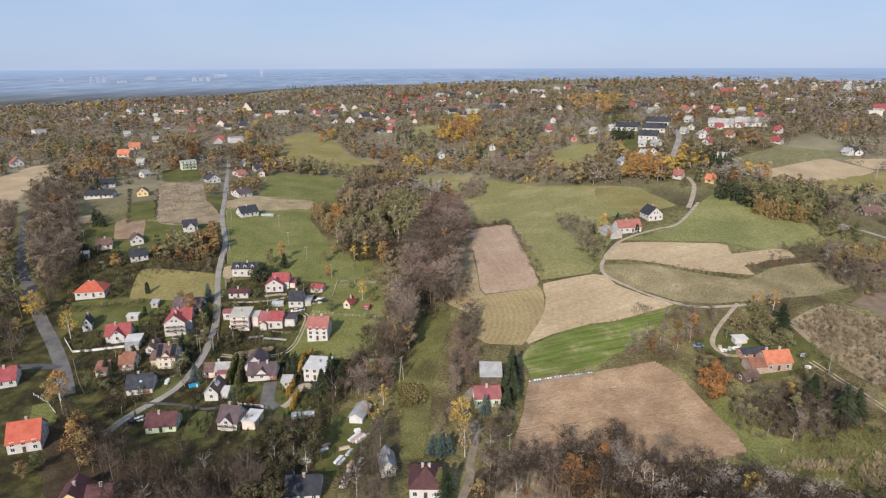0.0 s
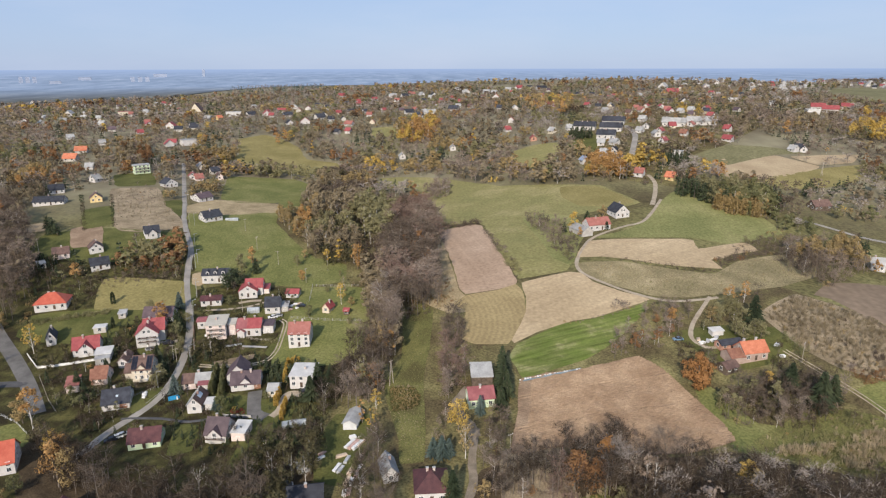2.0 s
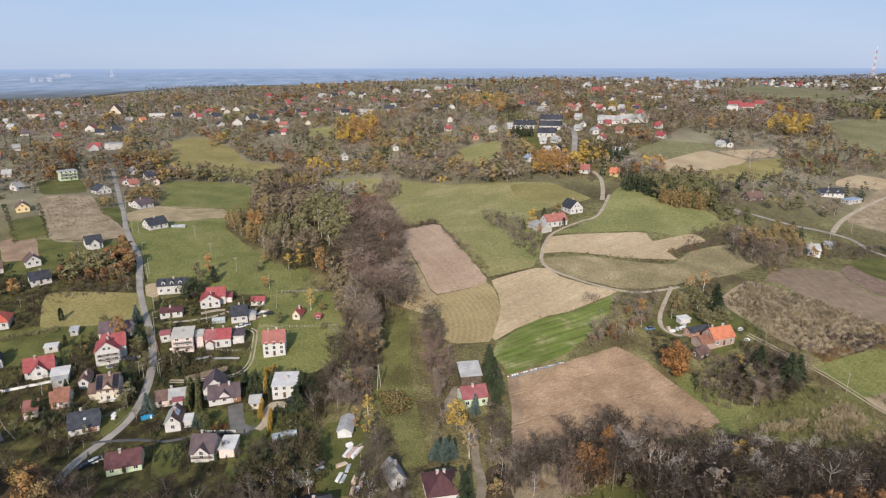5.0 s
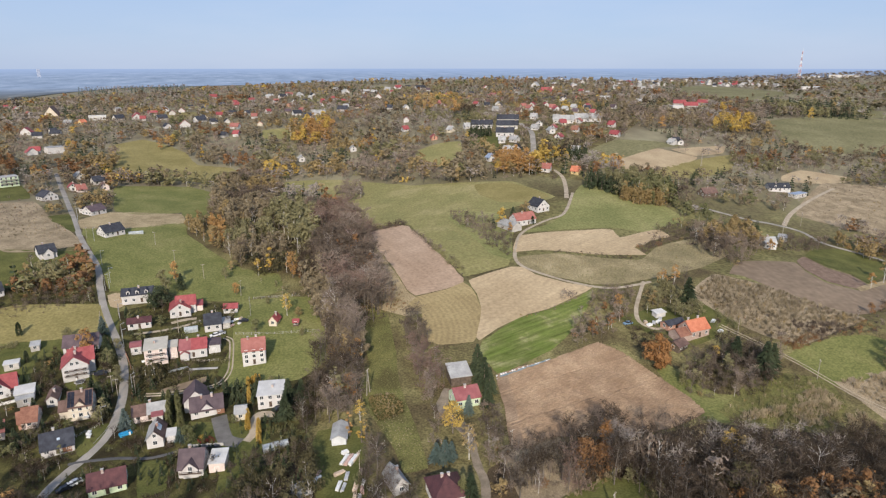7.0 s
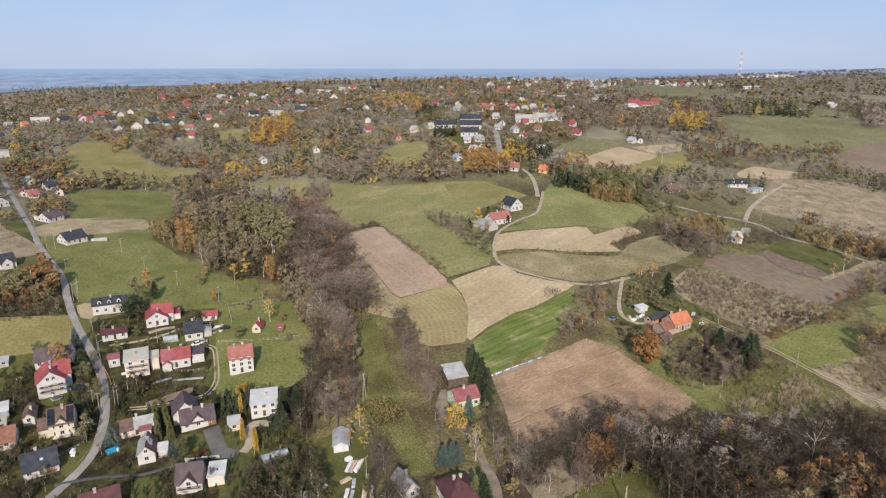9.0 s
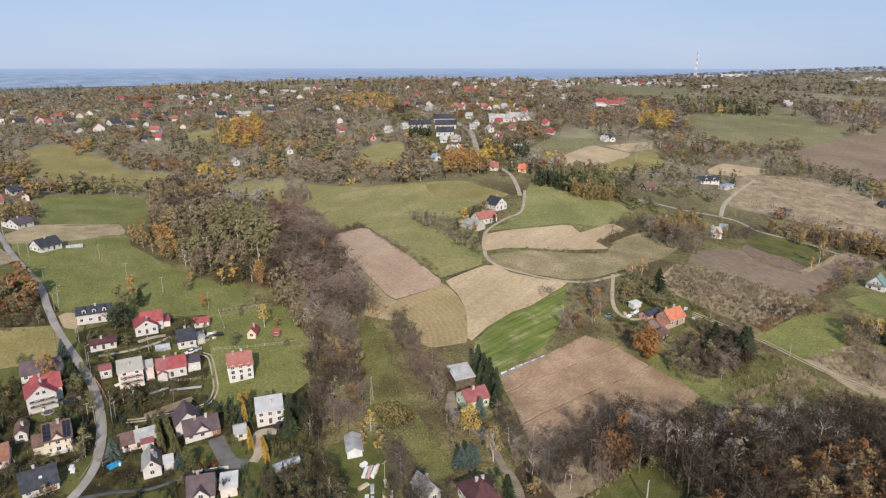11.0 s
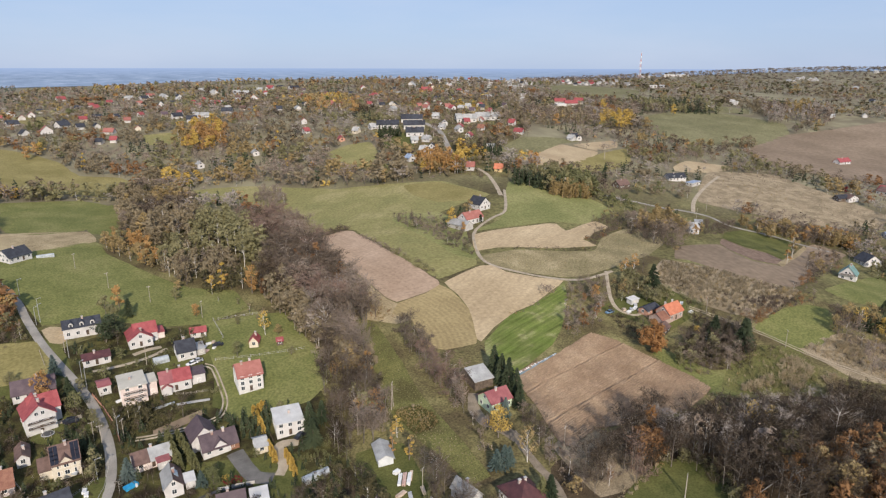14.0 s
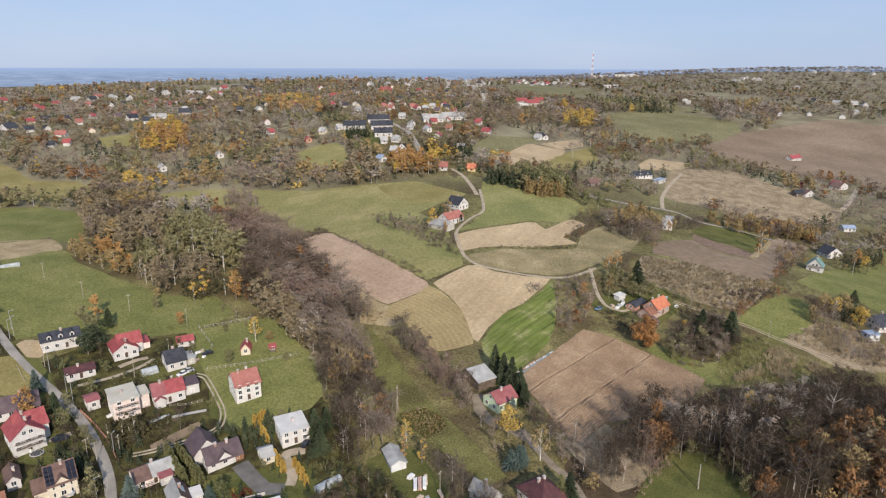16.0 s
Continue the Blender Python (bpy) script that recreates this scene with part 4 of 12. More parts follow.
def ring_mesh(name, w, h, t, depth, material):
    """A window frame with a mullion, in the xz plane, facing -y."""
    bm = bmesh.new()
    for x0, x1, z0, z1 in ((-w / 2 - t, w / 2 + t, -t, 0), (-w / 2 - t, w / 2 + t, h, h + t), (-w / 2 - t, -w / 2, 0, h), (w / 2, w / 2 + t, 0, h), (-0.03, 0.03, 0, h)):
        bm_box(x0, x1, -depth, 0.02, z0, z1, bm=bm)
    me = bpy.data.meshes.new(name)
    bm.to_mesh(me)
    bm.free()
    me.materials.append(material)
    return me


WINDOW_FRAME = ring_mesh("window_frame", 1.15, 1.3, 0.09, 0.07, M["frame"])
WINDOW_PANE = box_mesh("pane", -0.575, 0.575, -0.03, 0.01, 0, 1.3, M["glass"])
FAR_PANE = box_mesh("window", -0.65, 0.65, -0.04, 0.02, 0, 1.35, M["glass"])
DOOR = box_mesh("door", -0.5, 0.5, -0.05, 0.02, 0, 2.05, M["darkwood"])
SOLAR = box_mesh("solar_panel", -0.5, 0.5, -0.82, 0.82, 0.06, 0.11, M["solar"])
SKYLIGHT = box_mesh("skylight", -0.9, 0.9, -0.9, 0.9, 0.0, 0.07, M["skylight"])
FACING = {"front": 0, "right": 90, "back": 180, "left": 270}


def wall_pose(side, w, d, s, z):
    if side in ("front", "back"):
        k = -1 if side == "front" else 1
        return Matrix.Translation((s * -k, k * d / 2, z)) @ Matrix.Rotation(radians(FACING[side]), 4, "Z")
    k = 1 if side == "right" else -1
    return Matrix.Translation((k * w / 2, s * k, z)) @ Matrix.Rotation(radians(FACING[side]), 4, "Z")


def roof_gable(w, d, h, rise, ridge, over=0.45, thick=0.2):
    """Two sloping slabs, thicker than the wall tops that carry them."""
    half = (d if ridge == "x" else w) / 2
    run = half + over
    drop = rise * over / half
    length = (w if ridge == "x" else d) / 2 + over * 0.8
    prof = [(-run, h - drop), (0, h + rise), (run, h - drop), (run, h - drop + thick), (0, h + rise + thick * 1.15), (-run, h - drop + thick)]
    bm = bmesh.new()
    prism([prof[0], prof[1], prof[4], prof[5]], ridge, -length, length, bm)
    prism([prof[1], prof[2], prof[3], prof[4]], ridge, -length, length, bm)
    return bm


def roof_hip(w, d, h, rise, over=0.5):
    bm = bmesh.new()
    W, D = w / 2 + over, d / 2 + over
    r = max(0.3, W - D) if W > D else 0.0
    q = max(0.3, D - W) if D > W else 0.0
    z = h - 0.15
    lo = [bm.verts.new(p) for p in ((-W, -D, z), (W, -D, z), (W, D, z), (-W, D, z))]
    md = [bm.verts.new(p) for p in ((-W, -D, z + 0.2), (W, -D, z + 0.2), (W, D, z + 0.2), (-W, D, z + 0.2))]
    a, b = (bm.verts.new((-r, -q, h + rise)), bm.verts.new((r, q, h + rise)))
    bm.faces.new(lo[::-1])
    for i in range(4):
        bm.faces.new((lo[i], lo[(i + 1) % 4], md[(i + 1) % 4], md[i]))
    if W > D:
        bm.faces.new((md[0], md[1], b, a)), bm.faces.new((md[1], md[2], b)), bm.faces.new((md[2], md[3], a, b)), bm.faces.new((md[3], md[0], a))
    else:
        bm.faces.new((md[0], md[1], a)), bm.faces.new((md[1], md[2], b, a)), bm.faces.new((md[2], md[3], b)), bm.faces.new((md[3], md[0], a, b))
    bmesh.ops.recalc_face_normals(bm, faces=bm.faces[:])
    return bm


def house(x, y, yaw, w, d, h, roof="x", tile="red", wall="white", rise=None, floors=None, dormers=0, front_gable=False, chimneys=1, balconies=0,
          panels=0, annex=None, tile2="", wings=(), bay_out=1.3, skylights=(), garage_door=None, windows=True, far=False, name="house", label="", category="house", sink=1.6, door=True):
    """A house at a place: width along its front, depth behind, wall height; roof x or y (ridge along the front or away), hip, flat or mono."""
    base = new(name)
    z0 = float(height(x, y))
    base.matrix_world = pose(x, y, z0, 0, 0, yaw)
    SPOTS.append((x, y, max(w, d) * 0.62))
    if far and math.hypot(x, y) > 720:       # too far off to tell panes or flues apart
        windows, chimneys = False, 0
    half = (d if roof == "x" else w) / 2
    if rise is None:
        rise = half * (0.85 if roof in "xy" else 0.6)
    if roof == "mono":
        prof = [(-d / 2, -sink), (d / 2, -sink), (d / 2, h + rise), (-d / 2, h)]
        wb = prism(prof, "x", -w / 2, w / 2)
        rb = prism([(-d / 2 - 0.4, h - 0.02), (d / 2 + 0.4, h + rise + 0.02), (d / 2 + 0.4, h + rise + 0.2), (-d / 2 - 0.4, h + 0.18)], "x", -w / 2 - 0.35, w / 2 + 0.35)
    elif roof == "flat":
        wb = bm_box(-w / 2, w / 2, -d / 2, d / 2, -sink, h)
        rb = bm_box(-w / 2 - 0.3, w / 2 + 0.3, -d / 2 - 0.3, d / 2 + 0.3, h, h + 0.35, 0.06)
    elif roof == "hip":
        wb = bm_box(-w / 2, w / 2, -d / 2, d / 2, -sink, h)
        rb = roof_hip(w, d, h, rise)
    else:
        across = (d if roof == "x" else w) / 2
        along = (w if roof == "x" else d) / 2
        wb = prism([(-across, -sink), (across, -sink), (across, h), (0, h + rise - 0.02), (-across, h)], roof, -along, along)
        rb = roof_gable(w, d, h, rise, roof, 0.85 if far else 0.45)
    part("wall", wb, WALL[wall], base)
    if tile2:
        rb.free()
        half_run = (w if roof == "y" else d) / 2
        run, drop = half_run + 0.45, rise * 0.45 / half_run
        if roof == "y":
            rb = prism([(-run, h - drop), (0, h + rise), (0, h + rise + 0.22), (-run, h - drop + 0.2)], "y", -d / 2 - 0.36, d / 2 + 0.36)
            r2 = prism([(0, h + rise), (run, h - drop), (run, h - drop + 0.2), (0, h + rise + 0.22)], "y", -d / 2 - 0.36, d / 2 + 0.36)
        else:
            prof = [(-run, h - drop), (0, h + rise), (run, h - drop), (run, h - drop + 0.2), (0, h + rise + 0.23), (-run, h - drop + 0.2)]
            rb, r2 = bmesh.new(), bmesh.new()
            for q, a, b in ((rb, -w / 2 - 0.36, -w * 0.08), (r2, -w * 0.08 + 0.01, w / 2 + 0.36)):
                prism([prof[0], prof[1], prof[4], prof[5]], "x", a, b, q)
                prism([prof[1], prof[2], prof[3], prof[4]], "x", a, b, q)
        part("roof", r2, ROOF[tile2], base, "roof slope of another colour")
    roof_ob = part("roof", rb, ROOF[tile], base)
    for cx, cy, ww, wd, wh, wr, ridge, wt in wings:
        acr, alo = ((wd, ww) if ridge == "x" else (ww, wd))
        wbm = prism([(-acr / 2, -sink), (acr / 2, -sink), (acr / 2, wh), (0, wh + wr - 0.02), (-acr / 2, wh)], ridge, -alo / 2, alo / 2)
        bmesh.ops.translate(wbm, verts=wbm.verts[:], vec=(cx, cy, 0))
        wing = part("wing", wbm, WALL[wall], base)
        rbm = roof_gable(ww, wd, wh, wr, ridge, 0.4)
        bmesh.ops.translate(rbm, verts=rbm.verts[:], vec=(cx, cy, 0.01))
        part("wing_roof", rbm, ROOF[wt], wing)
    if garage_door is not None:
        part("garage_door", bm_box(garage_door - 1.3, garage_door + 1.3, -d / 2 - 0.06, -d / 2 + 0.05, 0.0, 2.2, 0.02), M["garage_door"], base, "brown sectional garage door")
    for sx, t, size in skylights:
        if roof == "y":
            mm = Matrix.Translation((sx * w / 2, t, h + rise * (1 - abs(sx)) + 0.26)) @ Matrix.Rotation(math.atan2(rise, w / 2) * (1 if sx > 0 else -1), 4, "Y")
        else:
            mm = Matrix.Translation((sx * w / 2, -d / 2 * (1 - t), h + rise * t + 0.26)) @ Matrix.Rotation(math.atan2(rise, d / 2), 4, "X")
        shared("skylight", SKYLIGHT, roof_ob, mm @ Matrix.Diagonal((size, size, 1, 1)))
    floors = floors or max(1, int(round(h / 2.9)))

    def opening(side, s, z, host=base, size=1.0):
        mm = wall_pose(side, w, d, s, z) @ Matrix.Diagonal((size, 1, size, 1))
        if far:
            shared("window", FAR_PANE, host, mm)
        else:
            fr = shared("window", WINDOW_FRAME, host, mm)
            shared("pane", WINDOW_PANE, fr, Matrix.Identity(4))

    if windows:
        sides = (("front", w), ("left", d)) if far else (("front", w), ("left", d), ("right", d), ("back", w))
        for side, span in sides:
            n = min(2, max(1, int(span / 4))) if far else max(1, int(span / 2.9))
            for f in range(floors):
                z = 0.95 + f * (h / floors)
                if z + 1.3 > h + 0.42:
                    continue
                for i in range(n):
                    s = (i + 0.5 - n / 2) * span / n
                    if door and side == "front" and f == 0 and i == n // 2 and not far and n > 2:
                        shared("door", DOOR, base, wall_pose("front", w, d, s, 0.1))
                        continue
                    opening(side, s, z)
        if roof in "xy" and len(roof) == 1 and rise > 2.4:
            for side in (("left", "right") if roof == "x" else ("front", "back")):
                for s in ((-0.9, 0.9) if rise > 3.4 and not far else (0,)):
                    opening(side, s, h + 0.45, size=0.85)
    rng = random.Random(int(x * 13 + y * 7))
    for c in range(chimneys):
        s = (c - (chimneys - 1) / 2) * w * 0.45 + rng.uniform(-0.12, 0.12) * w
        if roof == "x":
            cx, cy, cz = s, rng.choice((-1, 1)) * 0.5, h + rise
        elif roof == "y":
            cx, cy, cz = 0.5, s * d / w, h + rise
        else:
            cx, cy, cz = s * 0.5, 0.4, h + (rise if roof in ("hip", "mono") else 0.2) * 0.8
        ch = part("chimney", bm_box(cx - 0.36, cx + 0.36, cy - 0.3, cy + 0.3, cz - 1.2, cz + 0.95, 0.03), M["chimney"], base)
        if not far:
            part("cap", bm_box(cx - 0.45, cx + 0.45, cy - 0.39, cy + 0.39, cz + 0.95, cz + 1.07), M["concrete"], ch)
    for i in range(dormers):
        s = (i + 0.5 - dormers / 2) * w / dormers * 0.86
        dw, dz = 1.5, h + 0.25
        prof = [(s - dw / 2, dz - 0.3), (s + dw / 2, dz - 0.3), (s + dw / 2, dz + 1.35), (s, dz + 1.9), (s - dw / 2, dz + 1.35)]
        dm = part("dormer", prism(prof, "y", -d / 2 + 0.4, -0.3), WALL[wall], base)
        part("dormer_roof", prism([(s - dw / 2 - 0.25, dz + 1.2), (s, dz + 1.93), (s + dw / 2 + 0.25, dz + 1.2), (s + dw / 2 + 0.25, dz + 1.33), (s, dz + 2.08), (s - dw / 2 - 0.25, dz + 1.33)], "y", -d / 2 + 0.15, -0.2), ROOF[tile], dm)
        shared("pane", WINDOW_PANE, dm, Matrix.Translation((s, -d / 2 + 0.4, dz + 0.15)) @ Matrix.Diagonal((0.75, 1, 0.75, 1)))
    if front_gable:
        gw = w * 0.42 if front_gable is True else front_gable
        s = 0.0
        fr = min(rise * 0.92, gw / 2 * 1.0)
        prof = [(s - gw / 2, -sink), (s + gw / 2, -sink), (s + gw / 2, h), (s, h + fr), (s - gw / 2, h)]
        gb = part("gable_bay", prism(prof, "y", -d / 2 - bay_out, 0), WALL[wall], base)
        rbm = roof_gable(gw, d / 2 + bay_out, h, fr, "y", 0.4)
        bmesh.ops.translate(rbm, verts=rbm.verts[:], vec=(s, -d / 4 - bay_out / 2, 0.03))
        part("bay_roof", rbm, ROOF[tile], gb)
        for f in range(floors + 1):
            z = 0.95 + f * (h / floors)
            if z + 1.1 < h + fr * 0.8:
                fo = shared("window", WINDOW_FRAME, base, Matrix.Translation((s, -d / 2 - bay_out, z)))
                shared("pane", WINDOW_PANE, fo, Matrix.Identity(4))
    for i in range(balconies):
        z = h / floors * (i + 1)
        b = part("balcony", bm_box(-w * 0.42, w * 0.42, -d / 2 - 1.2, -d / 2, z - 0.18, z), M["concrete"], base)
        rail = bm_box(-w * 0.42, w * 0.42, -d / 2 - 1.2, -d / 2 - 1.12, z + 0.82, z + 0.92)
        bm_box(-w * 0.42, w * 0.42, -d / 2 - 1.18, -d / 2 - 1.14, z + 0.16, z + 0.5, 0.0, rail)
        for q in range(9):
            qx = -w * 0.42 + (q + 0.02) * w * 0.84 / 8.05
            bm_box(qx, qx + 0.06, -d / 2 - 1.19, -d / 2 - 1.13, z, z + 0.82, 0.0, rail)
        part("railing", rail, M["darkwood"], b)
    if panels:
        ang = math.atan2(rise, d / 2)
        for side in (-1, 1):
            for i in range(2):
                for j in range(panels):
                    px = side * (w * 0.37) + (i - 0.5) * 1.1
                    t = (j + 0.5) / panels
                    py, pz = -d / 2 * (1 - t * 0.9), h + rise * t * 0.9
                    shared("solar_panel", SOLAR, roof_ob, Matrix.Translation((px, py, pz + 0.22)) @ Matrix.Rotation(ang, 4, "X"))
    if annex:
        ax, ay, aw, ad, ah, at, aw_c = annex
        an = part("annex", bm_box(ax - aw / 2, ax + aw / 2, ay - ad / 2, ay + ad / 2, -sink, ah), WALL[aw_c], base)
        part("annex_roof", prism([(ay - ad / 2 - 0.3, ah), (ay + ad / 2 + 0.3, ah + 0.5), (ay + ad / 2 + 0.3, ah + 0.68), (ay - ad / 2 - 0.3, ah + 0.18)], "x", ax - aw / 2 - 0.3, ax + aw / 2 + 0.3), ROOF[at], an)
        shared("window", WINDOW_FRAME, an, Matrix.Translation((ax, ay - ad / 2, 0.9)))
    return tagged(base, label, category, "houses of the village" if category == "house" else "")


FAR_VERTS, FAR_FACES, FAR_MATS = [], [], []


def tiny_house(x, y, yaw, w, d, h, roof, tile, wall):
    """A house on the far ridge, only a few wall and roof faces: it joins the rest of the distant village."""
    SPOTS.append((x, y, max(w, d) * 0.62))
    m = pose(x, y, float(height(x, y)), 0, 0, yaw)
    half, along = (d / 2, w / 2) if roof != "y" else (w / 2, d / 2)
    rise = 0.3 if roof == "flat" else half * 0.9
    swap = roof == "y"

    def put(pts, faces, mi):
        o = len(FAR_VERTS)
        for a, b, z in pts:
            FAR_VERTS.append((m @ Vector((b, a, z) if swap else (a, b, z)))[:])
        for f in faces:
            FAR_FACES.append([k + o for k in f])
            FAR_MATS.append(mi)

    ends = [(s * along, b, z) for s in (-1, 1) for b, z in ((-half, -3), (half, -3), (half, h), (0, h + rise - 0.05), (-half, h))]
    put(ends, [(0, 1, 2, 3, 4), (9, 8, 7, 6, 5), (0, 4, 9, 5), (1, 6, 7, 2)], list(WALL).index(wall))
    run, drop, over = half + 0.7, rise * 0.7 / half, along + 0.6
    slab = [(s * over, b, z) for s in (-1, 1) for b, z in ((-run, h - drop), (0, h + rise), (run, h - drop), (run, h - drop + 0.25), (0, h + rise + 0.28), (-run, h - drop + 0.25))]
    put(slab, [(0, 1, 7, 6), (1, 2, 8, 7), (5, 4, 10, 11), (4, 3, 9, 10), (0, 5, 11, 6), (2, 3, 9, 8), (0, 1, 4, 5), (1, 2, 3, 4), (6, 7, 10, 11), (7, 8, 9, 10)], len(WALL) + list(ROOF).index(tile))


def far_village():
    me = mesh_of("distant_houses", FAR_VERTS, FAR_FACES, list(WALL.values()) + list(ROOF.values()))
    me.polygons.foreach_set("material_index", FAR_MATS)
    return tagged(new("distant_houses", me), "scattered white houses with red and dark roofs along a far ridge", "houses", kind="stuff")


# ---- trees ----
def leafy(name, a, b, scale=0.08, rough=0.85, island=0.08, through_light=0.35):
    """Leaves or fine twigs: part of the light passes on through them."""
    m = mat(name, a, b, scale, rough, island=island, spec=0.1)
    n, l = m.node_tree.nodes, m.node_tree.links
    bsdf, out = n["Principled BSDF"], n["Material Output"]
    tr = n.new("ShaderNodeBsdfTranslucent")
    l.new(bsdf.inputs["Base Color"].links[0].from_socket, tr.inputs["Color"])
    mix = n.new("ShaderNodeMixShader")
    mix.inputs[0].default_value = through_light
    l.new(bsdf.outputs[0], mix.inputs[1])
    l.new(tr.outputs[0], mix.inputs[2])
    l.new(mix.outputs[0], out.inputs["Surface"])
    return m


LEAF = {
    # The pale twig tones hold distance haze, the darkest ones shade inside woods.
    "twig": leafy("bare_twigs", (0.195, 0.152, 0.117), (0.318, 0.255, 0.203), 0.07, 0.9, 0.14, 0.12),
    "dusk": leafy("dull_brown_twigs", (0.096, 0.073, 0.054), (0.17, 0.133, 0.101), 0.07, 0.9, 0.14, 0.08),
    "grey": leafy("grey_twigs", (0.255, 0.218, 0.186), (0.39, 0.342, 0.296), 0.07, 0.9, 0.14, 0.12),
    "alder": leafy("shade_dark_twigs", (0.043, 0.032, 0.021), (0.084, 0.062, 0.043), 0.07, 0.9, 0.14, 0.05),
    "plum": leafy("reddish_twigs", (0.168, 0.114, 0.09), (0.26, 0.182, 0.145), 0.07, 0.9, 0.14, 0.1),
    "umber": leafy("dull_brown_leaves", (0.222, 0.18, 0.114), (0.34, 0.28, 0.18), island=0.14),
    "moss": leafy("dark_olive_leaves", (0.082, 0.074, 0.038), (0.15, 0.132, 0.07), island=0.14),
    "russet": leafy("russet_leaves", (0.23, 0.125, 0.06), (0.34, 0.195, 0.095), island=0.14),
    "orange": leafy("orange_leaves", (0.4, 0.235, 0.09), (0.54, 0.34, 0.145), island=0.14),
    "yellow": leafy("yellow_leaves", (0.48, 0.33, 0.085), (0.62, 0.45, 0.135), island=0.14),
    "copper": leafy("copper_leaves", (0.32, 0.165, 0.065), (0.45, 0.25, 0.105), island=0.16),
    "ochre": leafy("ochre_leaves", (0.3, 0.225, 0.105), (0.43, 0.325, 0.16), island=0.14),
    "olive": leafy("olive_leaves", (0.21, 0.195, 0.1), (0.32, 0.292, 0.155), island=0.14),
    "green": leafy("late_green_leaves", (0.15, 0.155, 0.07), (0.235, 0.23, 0.112), island=0.14),
    "fir": leafy("dark_needles", (0.032, 0.045, 0.025), (0.074, 0.09, 0.048), 0.1, 0.8, 0.14, 0.1),
    "bluefir": leafy("blue_needles", (0.07, 0.1, 0.088), (0.13, 0.165, 0.15), 0.1, 0.8, 0.14, 0.1),
    "crimson": leafy("crimson_leaves", (0.16, 0.025, 0.028), (0.25, 0.05, 0.045), 0.1),
    "sedge": leafy("yellow_green_sedge", (0.2, 0.19, 0.085), (0.31, 0.285, 0.14), 0.1, 0.9, 0.12),
    "reed": leafy("dry_reeds", (0.34, 0.275, 0.17), (0.50, 0.415, 0.28), 0.1, 0.9, 0.1),
}


def cone_part(p, q, r0, r1, sides=5):
    p, q = np.array(p, float), np.array(q, float)
    w = q - p
    w /= np.linalg.norm(w) + 1e-9
    u = np.cross(w, (0.3, 0.9, 0.2))
    u /= np.linalg.norm(u) + 1e-9
    v = np.cross(w, u)
    a = np.arange(sides) * 2 * np.pi / sides
    ring = np.cos(a)[:, None] * u + np.sin(a)[:, None] * v
    verts = np.vstack([p + ring * r0, q + ring * r1])
    faces = [(i, (i + 1) % sides, (i + 1) % sides + sides, i + sides) for i in range(sides)]
    return verts, faces


